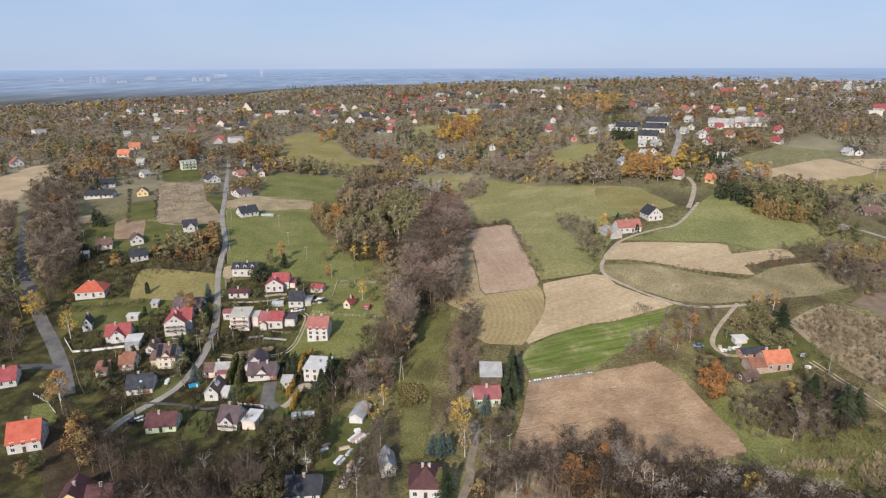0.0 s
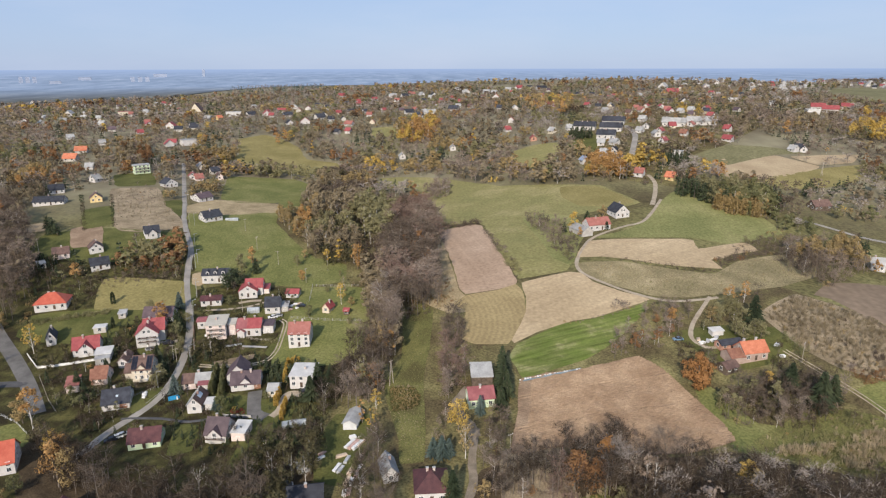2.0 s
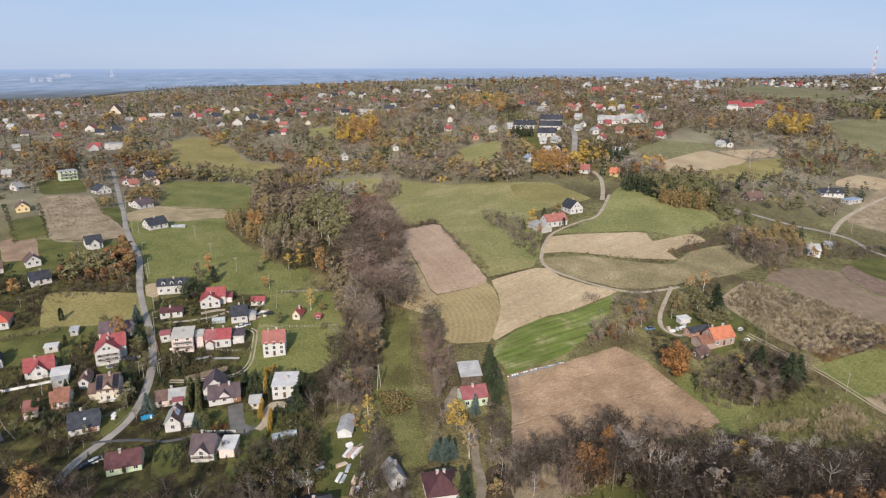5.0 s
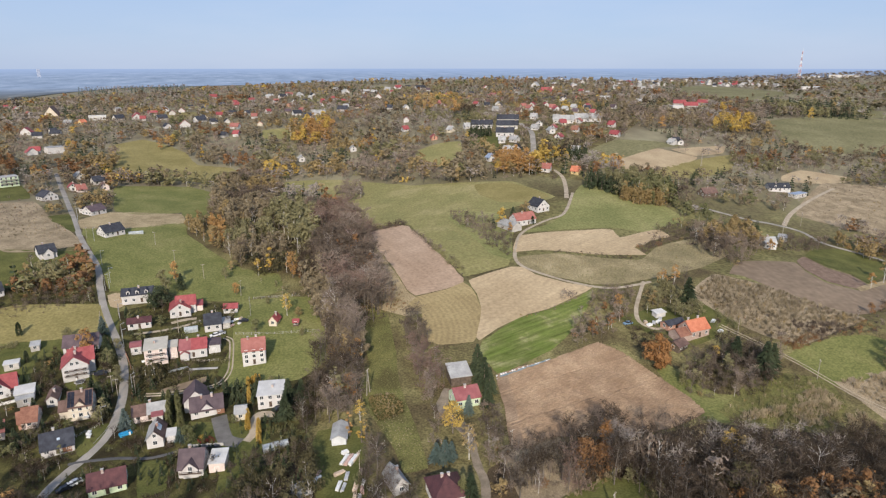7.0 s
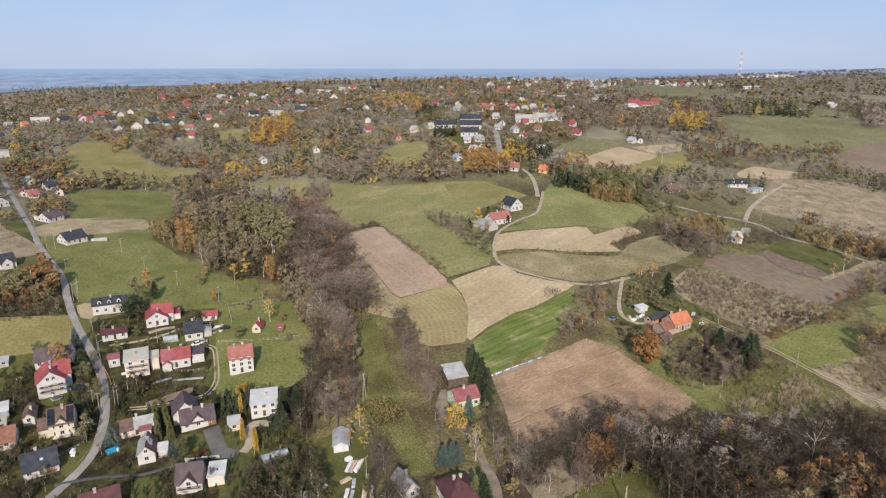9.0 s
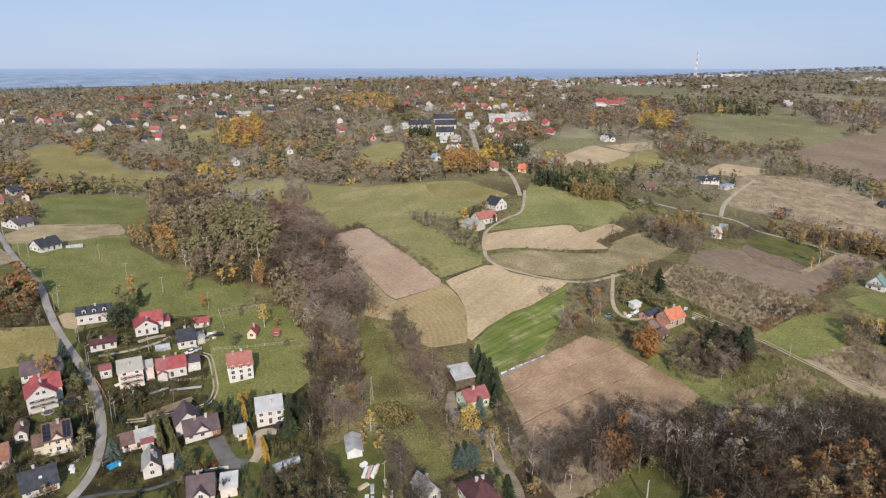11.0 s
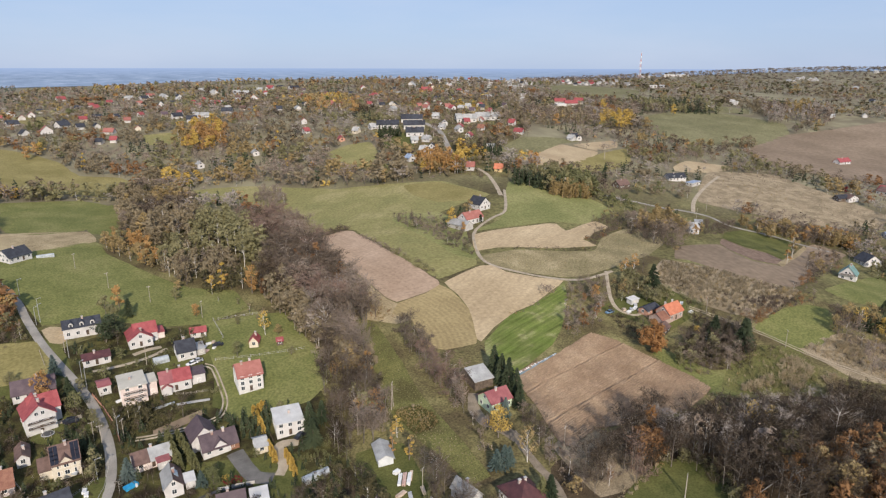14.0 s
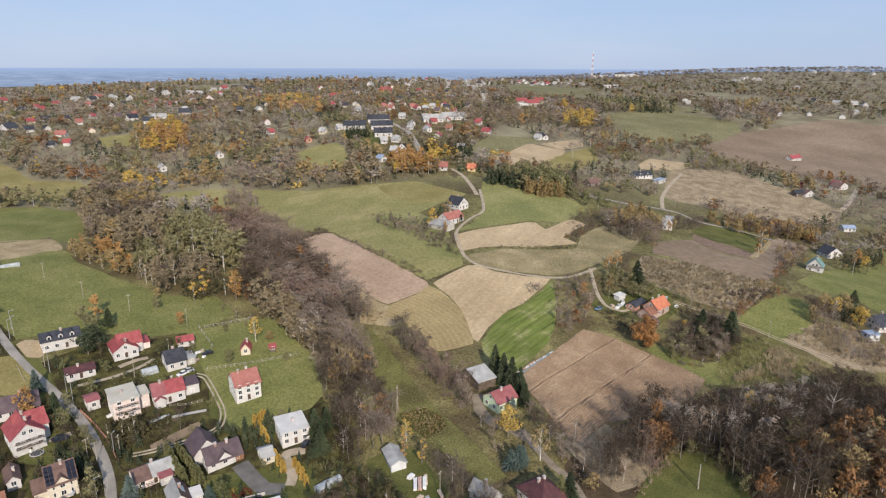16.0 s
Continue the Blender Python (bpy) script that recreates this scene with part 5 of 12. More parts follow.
def tree_shape(style, seed, lod=0):
    """Trunk and crown of a tree one metre high: (verts, faces) each. lod 0 stands near, 1 in a wood, 2 far off."""
    rng = np.random.RandomState(seed)
    tv, tf, cv, cf = [], [], [], []

    def put(V, F, got):
        o = sum(len(v) for v in V)
        V.append(got[0])
        F.extend([tuple(i + o for i in f) for f in got[1]])

    def blades(centres, out, length, width, normals=None, sliver=False):
        for i, (c, o) in enumerate(zip(centres, out)):
            if normals is not None:
                nn = normals[i] / (np.linalg.norm(normals[i]) + 1e-9)
                o = o - nn * np.dot(o, nn)
            o = o / (np.linalg.norm(o) + 1e-9)
            s = np.cross(o, rng.normal(size=3)) if normals is None else np.cross(nn, o)
            s /= np.linalg.norm(s) + 1e-9
            L, W = length * rng.uniform(0.6, 1.3), width * rng.uniform(0.6, 1.3)
            k = sum(len(v) for v in cv)
            if sliver:
                cv.append(np.array([c - o * L * 0.45 + s * W / 2, c - o * L * 0.45 - s * W / 2, c + o * L * 0.55 + s * W * rng.uniform(-0.3, 0.3)]))
                cf.append((k, k + 1, k + 2))
                continue
            cv.append(np.array([c - o * L / 2 + s * W * 0.3, c + s * W / 2 + o * L * 0.1, c + o * L / 2, c - s * W / 2]))
            cf.append((k, k + 1, k + 2, k + 3))

    sides = (6, 4, 3, 3)[lod]
    if style == "bare":
        wide, low = 0.27 * rng.uniform(0.85, 1.2), rng.uniform(0.22, 0.34)
        lean = rng.normal(0, 0.03, 2)
        top = np.array([lean[0], lean[1], 0.95])
        mid = np.array([lean[0] * 0.4 + rng.normal(0, 0.015), lean[1] * 0.4 + rng.normal(0, 0.015), 0.5])
        r = 0.0125
        if lod < 2:
            put(tv, tf, cone_part((0, 0, -0.04), mid, r, r * 0.65, sides))
            put(tv, tf, cone_part(mid, top, r * 0.65, r * 0.12, sides))
        else:
            put(tv, tf, cone_part((0, 0, -0.04), top, r * 0.9, r * 0.12, 3))
        limbs = [(mid, top)]
        for i in range((13, 10, 8, 6)[lod]):
            a = i * 2.4 + rng.uniform(-0.5, 0.5)
            z = low + (0.86 - low) * rng.uniform(0, 1) ** 0.9
            root = mid * z / 0.5 if z < 0.5 else mid + (top - mid) * (z - 0.5) / 0.45
            reach = wide * math.sin(math.pi * (0.22 + 0.68 * (z - low) / (1 - low))) * rng.uniform(0.6, 1.1)
            tip = root + np.array([math.cos(a) * reach, math.sin(a) * reach, reach * rng.uniform(0.5, 1.25)])
            tip[2] = min(tip[2], 0.97)
            limbs.append((root, tip))
            if lod < 2:
                put(tv, tf, cone_part(root, tip, r * 0.42, r * 0.1, 3))
            if lod == 0:
                for j in range(2):
                    start = root + (tip - root) * rng.uniform(0.35, 0.7)
                    end = start + (tip - root) * 0.4 + rng.normal(0, 0.04, 3) + (0, 0, 0.03)
                    put(tv, tf, cone_part(start, end, r * 0.22, r * 0.06, 3))
                    limbs.append((start, end))
        cs, os = [], []
        for i in range((580, 230, 56, 24)[lod]):
            root, tip = limbs[rng.randint(len(limbs))]
            way = tip - root
            q = root + way * rng.uniform(0.35, 1.08) + rng.normal(0, (0.04, 0.045, 0.06, 0.07)[lod], 3)
            q[2] = min(q[2], 1.0)
            cs.append(q)
            os.append(way / (np.linalg.norm(way) + 1e-9) * 0.55 + np.array([q[0], q[1], 0.06]) * 2.0 + rng.normal(0, 0.45, 3))
        blades(cs, os, (0.085, 0.1, 0.13, 0.19)[lod], (0.0085, 0.0165, 0.064, 0.135)[lod], None, True)
    elif style in ("leafy", "birch", "poplar", "oak"):
        wide = {"leafy": 0.31, "birch": 0.2, "poplar": 0.13, "oak": 0.34}[style] * rng.uniform(0.85, 1.15)
        low = {"leafy": 0.16, "birch": 0.3, "poplar": 0.12, "oak": 0.07}[style]
        lean = rng.normal(0, 0.025, 2)
        top = np.array([lean[0], lean[1], 0.93])
        mid = np.array([lean[0] * 0.4 + rng.normal(0, 0.012), lean[1] * 0.4, 0.5])
        r = 0.012 if style == "birch" else 0.018
        if lod < 2:
            put(tv, tf, cone_part((0, 0, -0.04), mid, r, r * 0.65, sides))
            put(tv, tf, cone_part(mid, top, r * 0.65, r * 0.15, sides))
        else:
            put(tv, tf, cone_part((0, 0, -0.04), top, r * 0.9, r * 0.15, 3))
        lobes = []
        for i in range((18, 13, 9, 6)[lod] if style != "poplar" else (9, 7, 5, 4)[lod]):
            a = i * 2.4 + rng.uniform(-0.6, 0.6)
            z = rng.uniform(low + 0.06, 0.9)
            prof = math.sin(math.pi * min(1, max(0.05, (z - low * 0.6) / (1.06 - low * 0.6))) ** 0.8)
            rad = wide * prof * rng.uniform(0.45, 1.0)
            tip = np.array([math.cos(a) * rad, math.sin(a) * rad, z])
            root = mid * (z - 0.18) / 0.5 if z < 0.68 else mid + (top - mid) * (z - 0.18 - 0.5) / 0.43
            if lod < 2:
                put(tv, tf, cone_part(root, tip, r * 0.42, r * 0.08, 3))
            lobes.append((tip, rng.uniform(0.6, 1.15) * (0.7 if style == "poplar" else 1.0)))
        lobes.append((top * 0.97, 0.6))
        if style in ("leafy", "oak"):
            lobes += [(np.array([0, 0, 0.4]), 1.3), (np.array([0, 0, 0.52]), 1.5), (np.array([0, 0, 0.66]), 1.3), (np.array([0, 0, 0.78]), 1.0)]
        n = {"leafy": (820, 270, 66, 26), "oak": (2600, 700, 120, 40), "birch": (280, 130, 36, 18), "poplar": (260, 130, 36, 18)}[style][lod]
        cs, os, ns = [], [], []
        for i in range(n):
            tip, k = lobes[rng.randint(len(lobes))]
            d = rng.normal(size=3)
            d /= np.linalg.norm(d)
            q = tip + d * np.array([1, 1, 0.75]) * wide * (0.48 if lod == 0 else 0.42) * k * rng.uniform(0.25, 1.0) ** 0.6
            q[2] = max(q[2], low * 0.7)
            cs.append(q)
            ns.append(d + (q - np.array([0, 0, 0.5])) * 1.2 + rng.normal(0, 0.35, 3))
            os.append(rng.normal(size=3))
        blades(cs, os, (0.055, 0.09, 0.165, 0.26)[lod], (0.043, 0.075, 0.14, 0.23)[lod], ns, lod > 0)
    elif style == "thicket":
        lobes = [(rng.normal(0, 0.3, 2), rng.uniform(0.55, 1.0)) for i in range(7)]
        cs, os = [], []
        for i in range((300, 100, 40, 20)[lod]):
            (lx, ly), k = lobes[rng.randint(7)]
            d = rng.normal(size=3)
            d /= np.linalg.norm(d)
            q = np.array([lx, ly, 0.45 * k]) + d * np.array([0.34, 0.34, 0.48 * k]) * rng.uniform(0.3, 1) ** 0.6
            q[2] = max(0.06, q[2])
            cs.append(q)
            os.append((q - np.array([lx, ly, -0.3])) * np.array([1.2, 1.2, 0.8]) + rng.normal(0, 0.4, 3))
        for lx, ly in [l[0] for l in lobes[:4]]:
            put(tv, tf, cone_part((lx * 0.3, ly * 0.3, -0.04), (lx, ly, 0.6), 0.02, 0.005, 3))
        blades(cs, os, (0.2, 0.24, 0.3, 0.36)[lod], (0.026, 0.055, 0.09, 0.155)[lod], None, True)
    elif style == "fir":
        put(tv, tf, cone_part((0, 0, -0.04), (0, 0, 0.96), 0.02, 0.003, sides))
        tiers = (26, 11, 5, 4)[lod]
        cs, os = [], []
        for i in range(tiers):
            z = 0.1 + 0.88 * i / tiers
            rad = 0.25 * (1 - z) ** 0.85 + 0.012
            for j in range((20, 9, 6, 5)[lod]):
                a = rng.uniform(0, 2 * np.pi)
                rr = rad * rng.uniform(0.75, 1.15)
                cs.append(np.array([math.cos(a) * rr * 0.55, math.sin(a) * rr * 0.55, z - rr * 0.12]))
                os.append(np.array([math.cos(a), math.sin(a), -0.45 + rng.normal(0, 0.12)]))
        for c, o in zip(cs, os):
            blades([c], [o], max(0.05, np.hypot(c[0], c[1]) * 1.9), (0.036, 0.085, 0.15, 0.18)[lod])
    elif style in ("bush", "thuja"):
        wide, n = (0.62, (170, 80, 26, 18)[lod]) if style == "bush" else (0.17, (420, 120, 30, 20)[lod])
        put(tv, tf, cone_part((0, 0, -0.04), (0, 0, 0.5), 0.02, 0.01, 3))
        cs, os = [], []
        lobes = [(rng.normal(0, 0.45, 2) * wide, rng.uniform(0.6, 1.0)) for i in range(6)]
        for i in range(n):
            d = rng.normal(size=3)
            d /= np.linalg.norm(d)
            if style == "bush":
                (lx, ly), k = lobes[rng.randint(6)]
                q = np.array([lx, ly, 0.42 * k]) + d * np.array([wide * 0.55, wide * 0.55, 0.5 * k]) * rng.uniform(0.5, 1) ** 0.5
                q[2] = max(0.02, q[2])
            else:
                z = rng.uniform(0.03, 1)
                rad = wide * math.sqrt(max(0.02, 1 - z**2.5)) * rng.uniform(0.75, 1.08)
                q = np.array([d[0], d[1], 0]) / (np.hypot(d[0], d[1]) + 1e-6) * rad + np.array([0, 0, z])
            cs.append(q)
            os.append(d + np.array([0, 0, 0.8]))
        blades(cs, os, (0.14, 0.2, 0.36, 0.45)[lod] if style == "bush" else (0.12, 0.15, 0.2, 0.2)[lod], (0.1, 0.13, 0.28, 0.36)[lod] if style == "bush" else (0.085, 0.11, 0.13, 0.15)[lod])
    elif style == "tuft":
        for i in range((30, 22, 14, 10)[lod]):
            a, rr = rng.uniform(0, 2 * np.pi), rng.uniform(0, 0.5)
            c = np.array([math.cos(a) * rr, math.sin(a) * rr, 0.45])
            blades([c], [np.array([c[0] * 0.6, c[1] * 0.6, 1.0]) + rng.normal(0, 0.22, 3)], 1.0, 0.085)
        put(tv, tf, cone_part((0, 0, -0.04), (0, 0, 0.2), 0.05, 0.03, 3))
    return (np.vstack(tv), tf), (np.vstack(cv), cf)


SHAPES = {}


def shape(style, variant, lod):
    key = (style, variant, lod)
    if key not in SHAPES:
        SHAPES[key] = tree_shape(style, 17 * variant + len(style) * 5 + lod, lod)
    return SHAPES[key]


TREE_MESH = {}
TREE_NAME = {"bare": ("bare_tree", "tree"), "leafy": ("autumn_tree", "tree"), "birch": ("birch_tree", "tree"), "oak": ("oak_tree", "tree"), "poplar": ("tall_narrow_tree", "tree"), "fir": ("spruce_tree", "tree"), "bush": ("shrub", "shrub"), "thuja": ("thuja", "shrub"), "tuft": ("grass_tuft", "grass")}
TREE_WORDS = {"twig": "brown bare twigs", "dusk": "dull brown bare twigs", "grey": "pale grey bare twigs", "alder": "dark bare twigs", "plum": "reddish bare twigs", "russet": "russet autumn leaves", "umber": "dull brown leaves", "moss": "dark olive leaves", "copper": "dense copper-brown leaves", "orange": "orange autumn leaves", "yellow": "bright yellow autumn leaves", "ochre": "ochre thinning leaves",
              "olive": "dull olive leaves", "green": "late green leaves", "fir": "dark green needles", "bluefir": "blue-grey needles", "crimson": "crimson leaves", "sedge": "yellow-green blades", "reed": "dry straw-coloured blades"}


def tree(style, leaf, x, y, h, variant=0, turn=0.0, wide=1.0, where="standing in rough grass"):
    """A tree of its own: trunk and crown."""
    lod = 1 if math.hypot(x, y) > 340 else 0
    key = (style, leaf, variant, lod)
    if key not in TREE_MESH:
        (tv, tf), (cv, cf) = shape(style, variant, lod)
        TREE_MESH[key] = (mesh_of("trunk", tv.tolist(), tf, [M["birch"] if style == "birch" else M["bark"]], smooth=True), mesh_of("crown", cv.tolist(), cf, [LEAF[leaf]]))
    name, cat = TREE_NAME[style]
    base = new(name)
    base.matrix_world = pose(x, y, float(height(x, y)), 0, 0, turn or (x * 37 + y * 11) % 360) @ Matrix.Diagonal((h * wide, h * wide, h, 1))
    for nm, me in zip(("trunk", "crown"), TREE_MESH[key]):
        ob = new(nm, me)
        ob.parent = base
    noun = {"fir": "spruce", "bush": "shrub", "thuja": "column-shaped thuja", "birch": "slender birch", "poplar": "tall narrow tree"}.get(style, "broad tree")
    return tagged(base, f"{noun} with {TREE_WORDS[leaf]}, {where}", cat, "trees and shrubs")


def clear_of(px, py, fields=True, margin=2.5):
    """Which places lie free of fields, roads and houses."""
    ok = np.ones(len(px), bool)
    if fields:
        for f in FIELDS:
            lo, hi = f.min(0), f.max(0)
            near = ok & (px > lo[0]) & (px < hi[0]) & (py > lo[1]) & (py < hi[1])
            if near.any():
                i = np.where(near)[0]
                ok[i] &= ~inside(px[i], py[i], f)
    for pts, width in ROADS:
        lo, hi = pts.min(0) - 12, pts.max(0) + 12
        i = np.where(ok & (px > lo[0]) & (px < hi[0]) & (py > lo[1]) & (py < hi[1]))[0]
        if len(i):
            a, b = pts[:-1], pts[1:]
            d = b - a
            t = np.clip(((px[i, None] - a[:, 0]) * d[:, 0] + (py[i, None] - a[:, 1]) * d[:, 1]) / ((d**2).sum(1) + 1e-9), 0, 1)
            dist = np.hypot(px[i, None] - a[:, 0] - t * d[:, 0], py[i, None] - a[:, 1] - t * d[:, 1]).min(1)
            ok[i] &= dist > width / 2 + margin
    for x, y, r in SPOTS:
        ok &= np.hypot(px - x, py - y) > r + margin * 0.6
    return ok


BARE = ("twig", "dusk", "grey", "alder", "plum")
STYLE_OF = {"twig": "bare", "dusk": "bare", "grey": "bare", "alder": "bare", "plum": "bare", "fir": "fir", "bluefir": "fir", "reed": "tuft", "sedge": "tuft"}


def wood(name, px, py, hs, mix, lod, seed, label, category="woodland", style=None, bushes=0.0, spread=1.0):
    """Many trees as one mass: each a trunk with a crown of blades, no two alike in turn and height."""
    rng = np.random.RandomState(seed)
    leaves = list(mix)
    w = np.array([mix[k] for k in leaves], float)
    kinds = rng.choice(len(leaves), len(px), p=w / w.sum())
    clump = 34.0
    cells = (np.floor(px / clump + 0.3 * np.sin(py / 31.0)) * 73 + np.floor(py / clump + 0.3 * np.sin(px / 29.0)) * 179).astype(int) % 997
    grouped = w * np.array([{"orange": 0.25, "yellow": 0.3, "crimson": 0.0, "russet": 0.4, "copper": 0.3, "grey": 0.35, "ochre": 0.4}.get(k, 1.0) for k in leaves])
    grouped = w if grouped.sum() < 0.5 * w.sum() else grouped
    table = rng.choice(len(leaves), 997, p=grouped / grouped.sum())      # like trees stand together
    kinds = np.where(rng.rand(len(px)) < 0.8, table[cells], kinds)
    zs = height(px, py)
    V, sizes, loops, mats = [], [], [], []
    count = 0
    for i in range(len(px)):
        leaf = leaves[kinds[i]]
        st = style or STYLE_OF.get(leaf, "leafy")
        hh = hs[i]
        if bushes and rng.rand() < bushes and st != "fir":
            st, hh = "bush", hh * 0.4
        if st == "leafy" and rng.rand() < 0.2:
            st = "birch"
        if st == "bush" and leaf in BARE:
            st = "thicket"
        a = rng.uniform(0, 2 * np.pi)
        c, s = math.cos(a) * hh, math.sin(a) * hh
        k = rng.uniform(0.85, 1.2) * (spread if st != "fir" else 1.0)
        R = np.array([[c * k, -s * k, 0], [s * k, c * k, 0], [0, 0, hh]])
        (tv, tf), (cv, cf) = shape(st, rng.randint(5), lod)
        for verts, faces, mi in ((tv, tf, 1 if st == "birch" or (st == "bare" and rng.rand() < 0.06) else 0), (cv, cf, 2 + kinds[i])):
            V.append(verts @ R.T + (px[i], py[i], zs[i]))
            f = np.array(faces)
            loops.append((f + count).ravel())
            sizes.append(np.full(len(f), f.shape[1]))
            mats.append(np.full(len(f), mi))
            count += len(verts)
    V, loops, sizes, mats = np.vstack(V), np.concatenate(loops), np.concatenate(sizes), np.concatenate(mats)
    me = bpy.data.meshes.new(name)
    me.vertices.add(len(V))
    me.vertices.foreach_set("co", V.ravel())
    me.loops.add(len(loops))
    me.loops.foreach_set("vertex_index", loops.astype(np.int32))
    me.polygons.add(len(sizes))
    me.polygons.foreach_set("loop_start", np.concatenate([[0], np.cumsum(sizes)[:-1]]).astype(np.int32))
    me.polygons.foreach_set("material_index", mats.astype(np.int32))
    for m in [M["bark"], M["birch"]] + [LEAF[k] for k in leaves]:
        me.materials.append(m)
    me.update(calc_edges=True)
    return tagged(new(name, me), label, category, kind="stuff")


def scatter(outline, spacing, seed):
    rng = np.random.RandomState(seed)
    p = np.array(outline, float)
    lo, hi = p.min(0), p.max(0)
    gx, gy = np.meshgrid(np.arange(lo[0], hi[0], spacing), np.arange(lo[1], hi[1], spacing))
    px = gx.ravel() + rng.uniform(-0.48, 0.48, gx.size) * spacing
    py = gy.ravel() + rng.uniform(-0.48, 0.48, gx.size) * spacing
    k = inside(px, py, p)
    return px[k], py[k]


def grove(name, outline, spacing, lo, hi, mix, seed, label, lod=1, bushes=0.15, style=None, avoid=True, category="woodland", open_fields=False):
    px, py = scatter(outline, spacing, seed)
    if avoid:
        k = clear_of(px, py, fields=open_fields, margin=1.5)
        px, py = px[k], py[k]
    hs = np.random.RandomState(seed + 1).uniform(lo, hi, len(px))
    return wood(name, px, py, hs, mix, lod, seed, label, bushes=bushes, style=style, category=category) if len(px) else None


# ---- distance ----
def far_plain():
    """The hazy plain and town beyond the ridge, out to the horizon: a glowing backdrop with haze put into its colours.
    """
    az = np.radians(np.arange(-52, 82, 1.0))
    near = 2330 - 800 * np.clip((-9 - np.degrees(az)) / 9, 0, 1)      # starts nearer on one side, to fit the haze in the camera's view
    part_way = np.concatenate([np.linspace(0, 1, 44), [1.003]])[:, None]
    r = near + part_way * (4970 - near)
    X, Y = -45 + r * np.sin(az), 15 + r * np.cos(az)
    Zs = height(X, Y) + 1.5
    n, k = X.shape
    idx = np.arange(n * k).reshape(n, k)
    q = np.stack([idx[:-1, :-1], idx[1:, :-1], idx[1:, 1:], idx[:-1, 1:]], -1).reshape(-1, 4)
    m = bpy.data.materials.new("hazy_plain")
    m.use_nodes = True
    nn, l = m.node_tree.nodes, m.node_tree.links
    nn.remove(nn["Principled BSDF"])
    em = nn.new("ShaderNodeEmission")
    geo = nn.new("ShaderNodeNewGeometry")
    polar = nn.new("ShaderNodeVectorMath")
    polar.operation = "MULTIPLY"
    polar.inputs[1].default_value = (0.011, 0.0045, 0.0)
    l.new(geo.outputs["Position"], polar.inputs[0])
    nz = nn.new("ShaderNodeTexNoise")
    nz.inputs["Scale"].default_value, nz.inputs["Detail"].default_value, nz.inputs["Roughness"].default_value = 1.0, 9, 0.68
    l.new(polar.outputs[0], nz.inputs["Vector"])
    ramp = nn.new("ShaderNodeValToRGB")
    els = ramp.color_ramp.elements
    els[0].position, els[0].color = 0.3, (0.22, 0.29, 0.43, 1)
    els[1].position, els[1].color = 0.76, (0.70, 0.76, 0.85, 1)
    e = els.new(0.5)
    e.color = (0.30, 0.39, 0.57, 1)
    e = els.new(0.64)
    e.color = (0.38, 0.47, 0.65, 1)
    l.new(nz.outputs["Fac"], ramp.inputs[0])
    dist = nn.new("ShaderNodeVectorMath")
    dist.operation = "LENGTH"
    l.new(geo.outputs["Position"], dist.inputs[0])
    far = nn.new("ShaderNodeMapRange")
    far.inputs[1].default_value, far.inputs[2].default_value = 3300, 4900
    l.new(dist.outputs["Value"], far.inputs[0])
    woods = nn.new("ShaderNodeValToRGB")        # woods and fields of the nearer plain, with less haze put into their glow
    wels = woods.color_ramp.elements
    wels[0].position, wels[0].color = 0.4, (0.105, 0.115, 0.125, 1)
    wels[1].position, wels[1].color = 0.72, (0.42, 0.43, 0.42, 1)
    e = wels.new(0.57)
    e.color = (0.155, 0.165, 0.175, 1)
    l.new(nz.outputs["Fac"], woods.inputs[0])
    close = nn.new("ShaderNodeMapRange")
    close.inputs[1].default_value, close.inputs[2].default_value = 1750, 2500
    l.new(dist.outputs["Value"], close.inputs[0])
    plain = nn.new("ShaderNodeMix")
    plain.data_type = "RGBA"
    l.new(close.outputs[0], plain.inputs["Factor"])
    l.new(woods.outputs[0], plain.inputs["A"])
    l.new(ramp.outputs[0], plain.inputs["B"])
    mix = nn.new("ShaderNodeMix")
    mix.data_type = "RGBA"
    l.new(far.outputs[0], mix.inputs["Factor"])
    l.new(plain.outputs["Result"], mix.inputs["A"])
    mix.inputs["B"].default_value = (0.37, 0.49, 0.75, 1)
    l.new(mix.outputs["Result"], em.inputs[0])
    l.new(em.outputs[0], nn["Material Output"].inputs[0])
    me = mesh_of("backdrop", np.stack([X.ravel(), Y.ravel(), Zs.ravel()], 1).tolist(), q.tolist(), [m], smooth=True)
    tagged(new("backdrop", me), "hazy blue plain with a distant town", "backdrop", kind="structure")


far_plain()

# ---- houses and yards ----
house(-104.5, 320.0, 2, 13.5, 8.4, 4.00, "x", "black", "white", label="long white house with a dark slate roof and three white dormers", dormers=3, chimneys=1, rise=2.2)
house(-84.9, 303.3, 3, 8.7, 10.5, 3.21, "y", "red", "white", label="white gabled house with a bright red tiled roof", rise=2.9, chimneys=2, annex=(7.5, 2, 4, 6, 2.6, 'red', 'pink'), wings=((2.5, 1.5, 8.4, 7, 4.05, 3.3, 'x', 'red'),))
house(-100.9, 294.1, 4, 9.3, 5.6, 2.64, "x", "maroon", "white", label="long low white house with a dark brown-red roof", rise=1.4)
house(-70.3, 285.1, 2, 6.9, 8.0, 3.19, "x", "black", "white", label="white house with a blackish-brown roof", annex=(5.5, 0, 3, 6, 2.4, 'grey', 'grey'), rise=3.4)
house(-62.9, 299.2, -7, 6.1, 5, 2.3, "x", "red", "white", label="low garden shed with a bright red roof", name='shed', category='shed', chimneys=0, rise=1.3)
house(-44.3, 280.3, -22, 3.5, 5.5, 2.3, "y", "red", "cream", label="small cream garden house with a red roof", chimneys=1, rise=2.2)
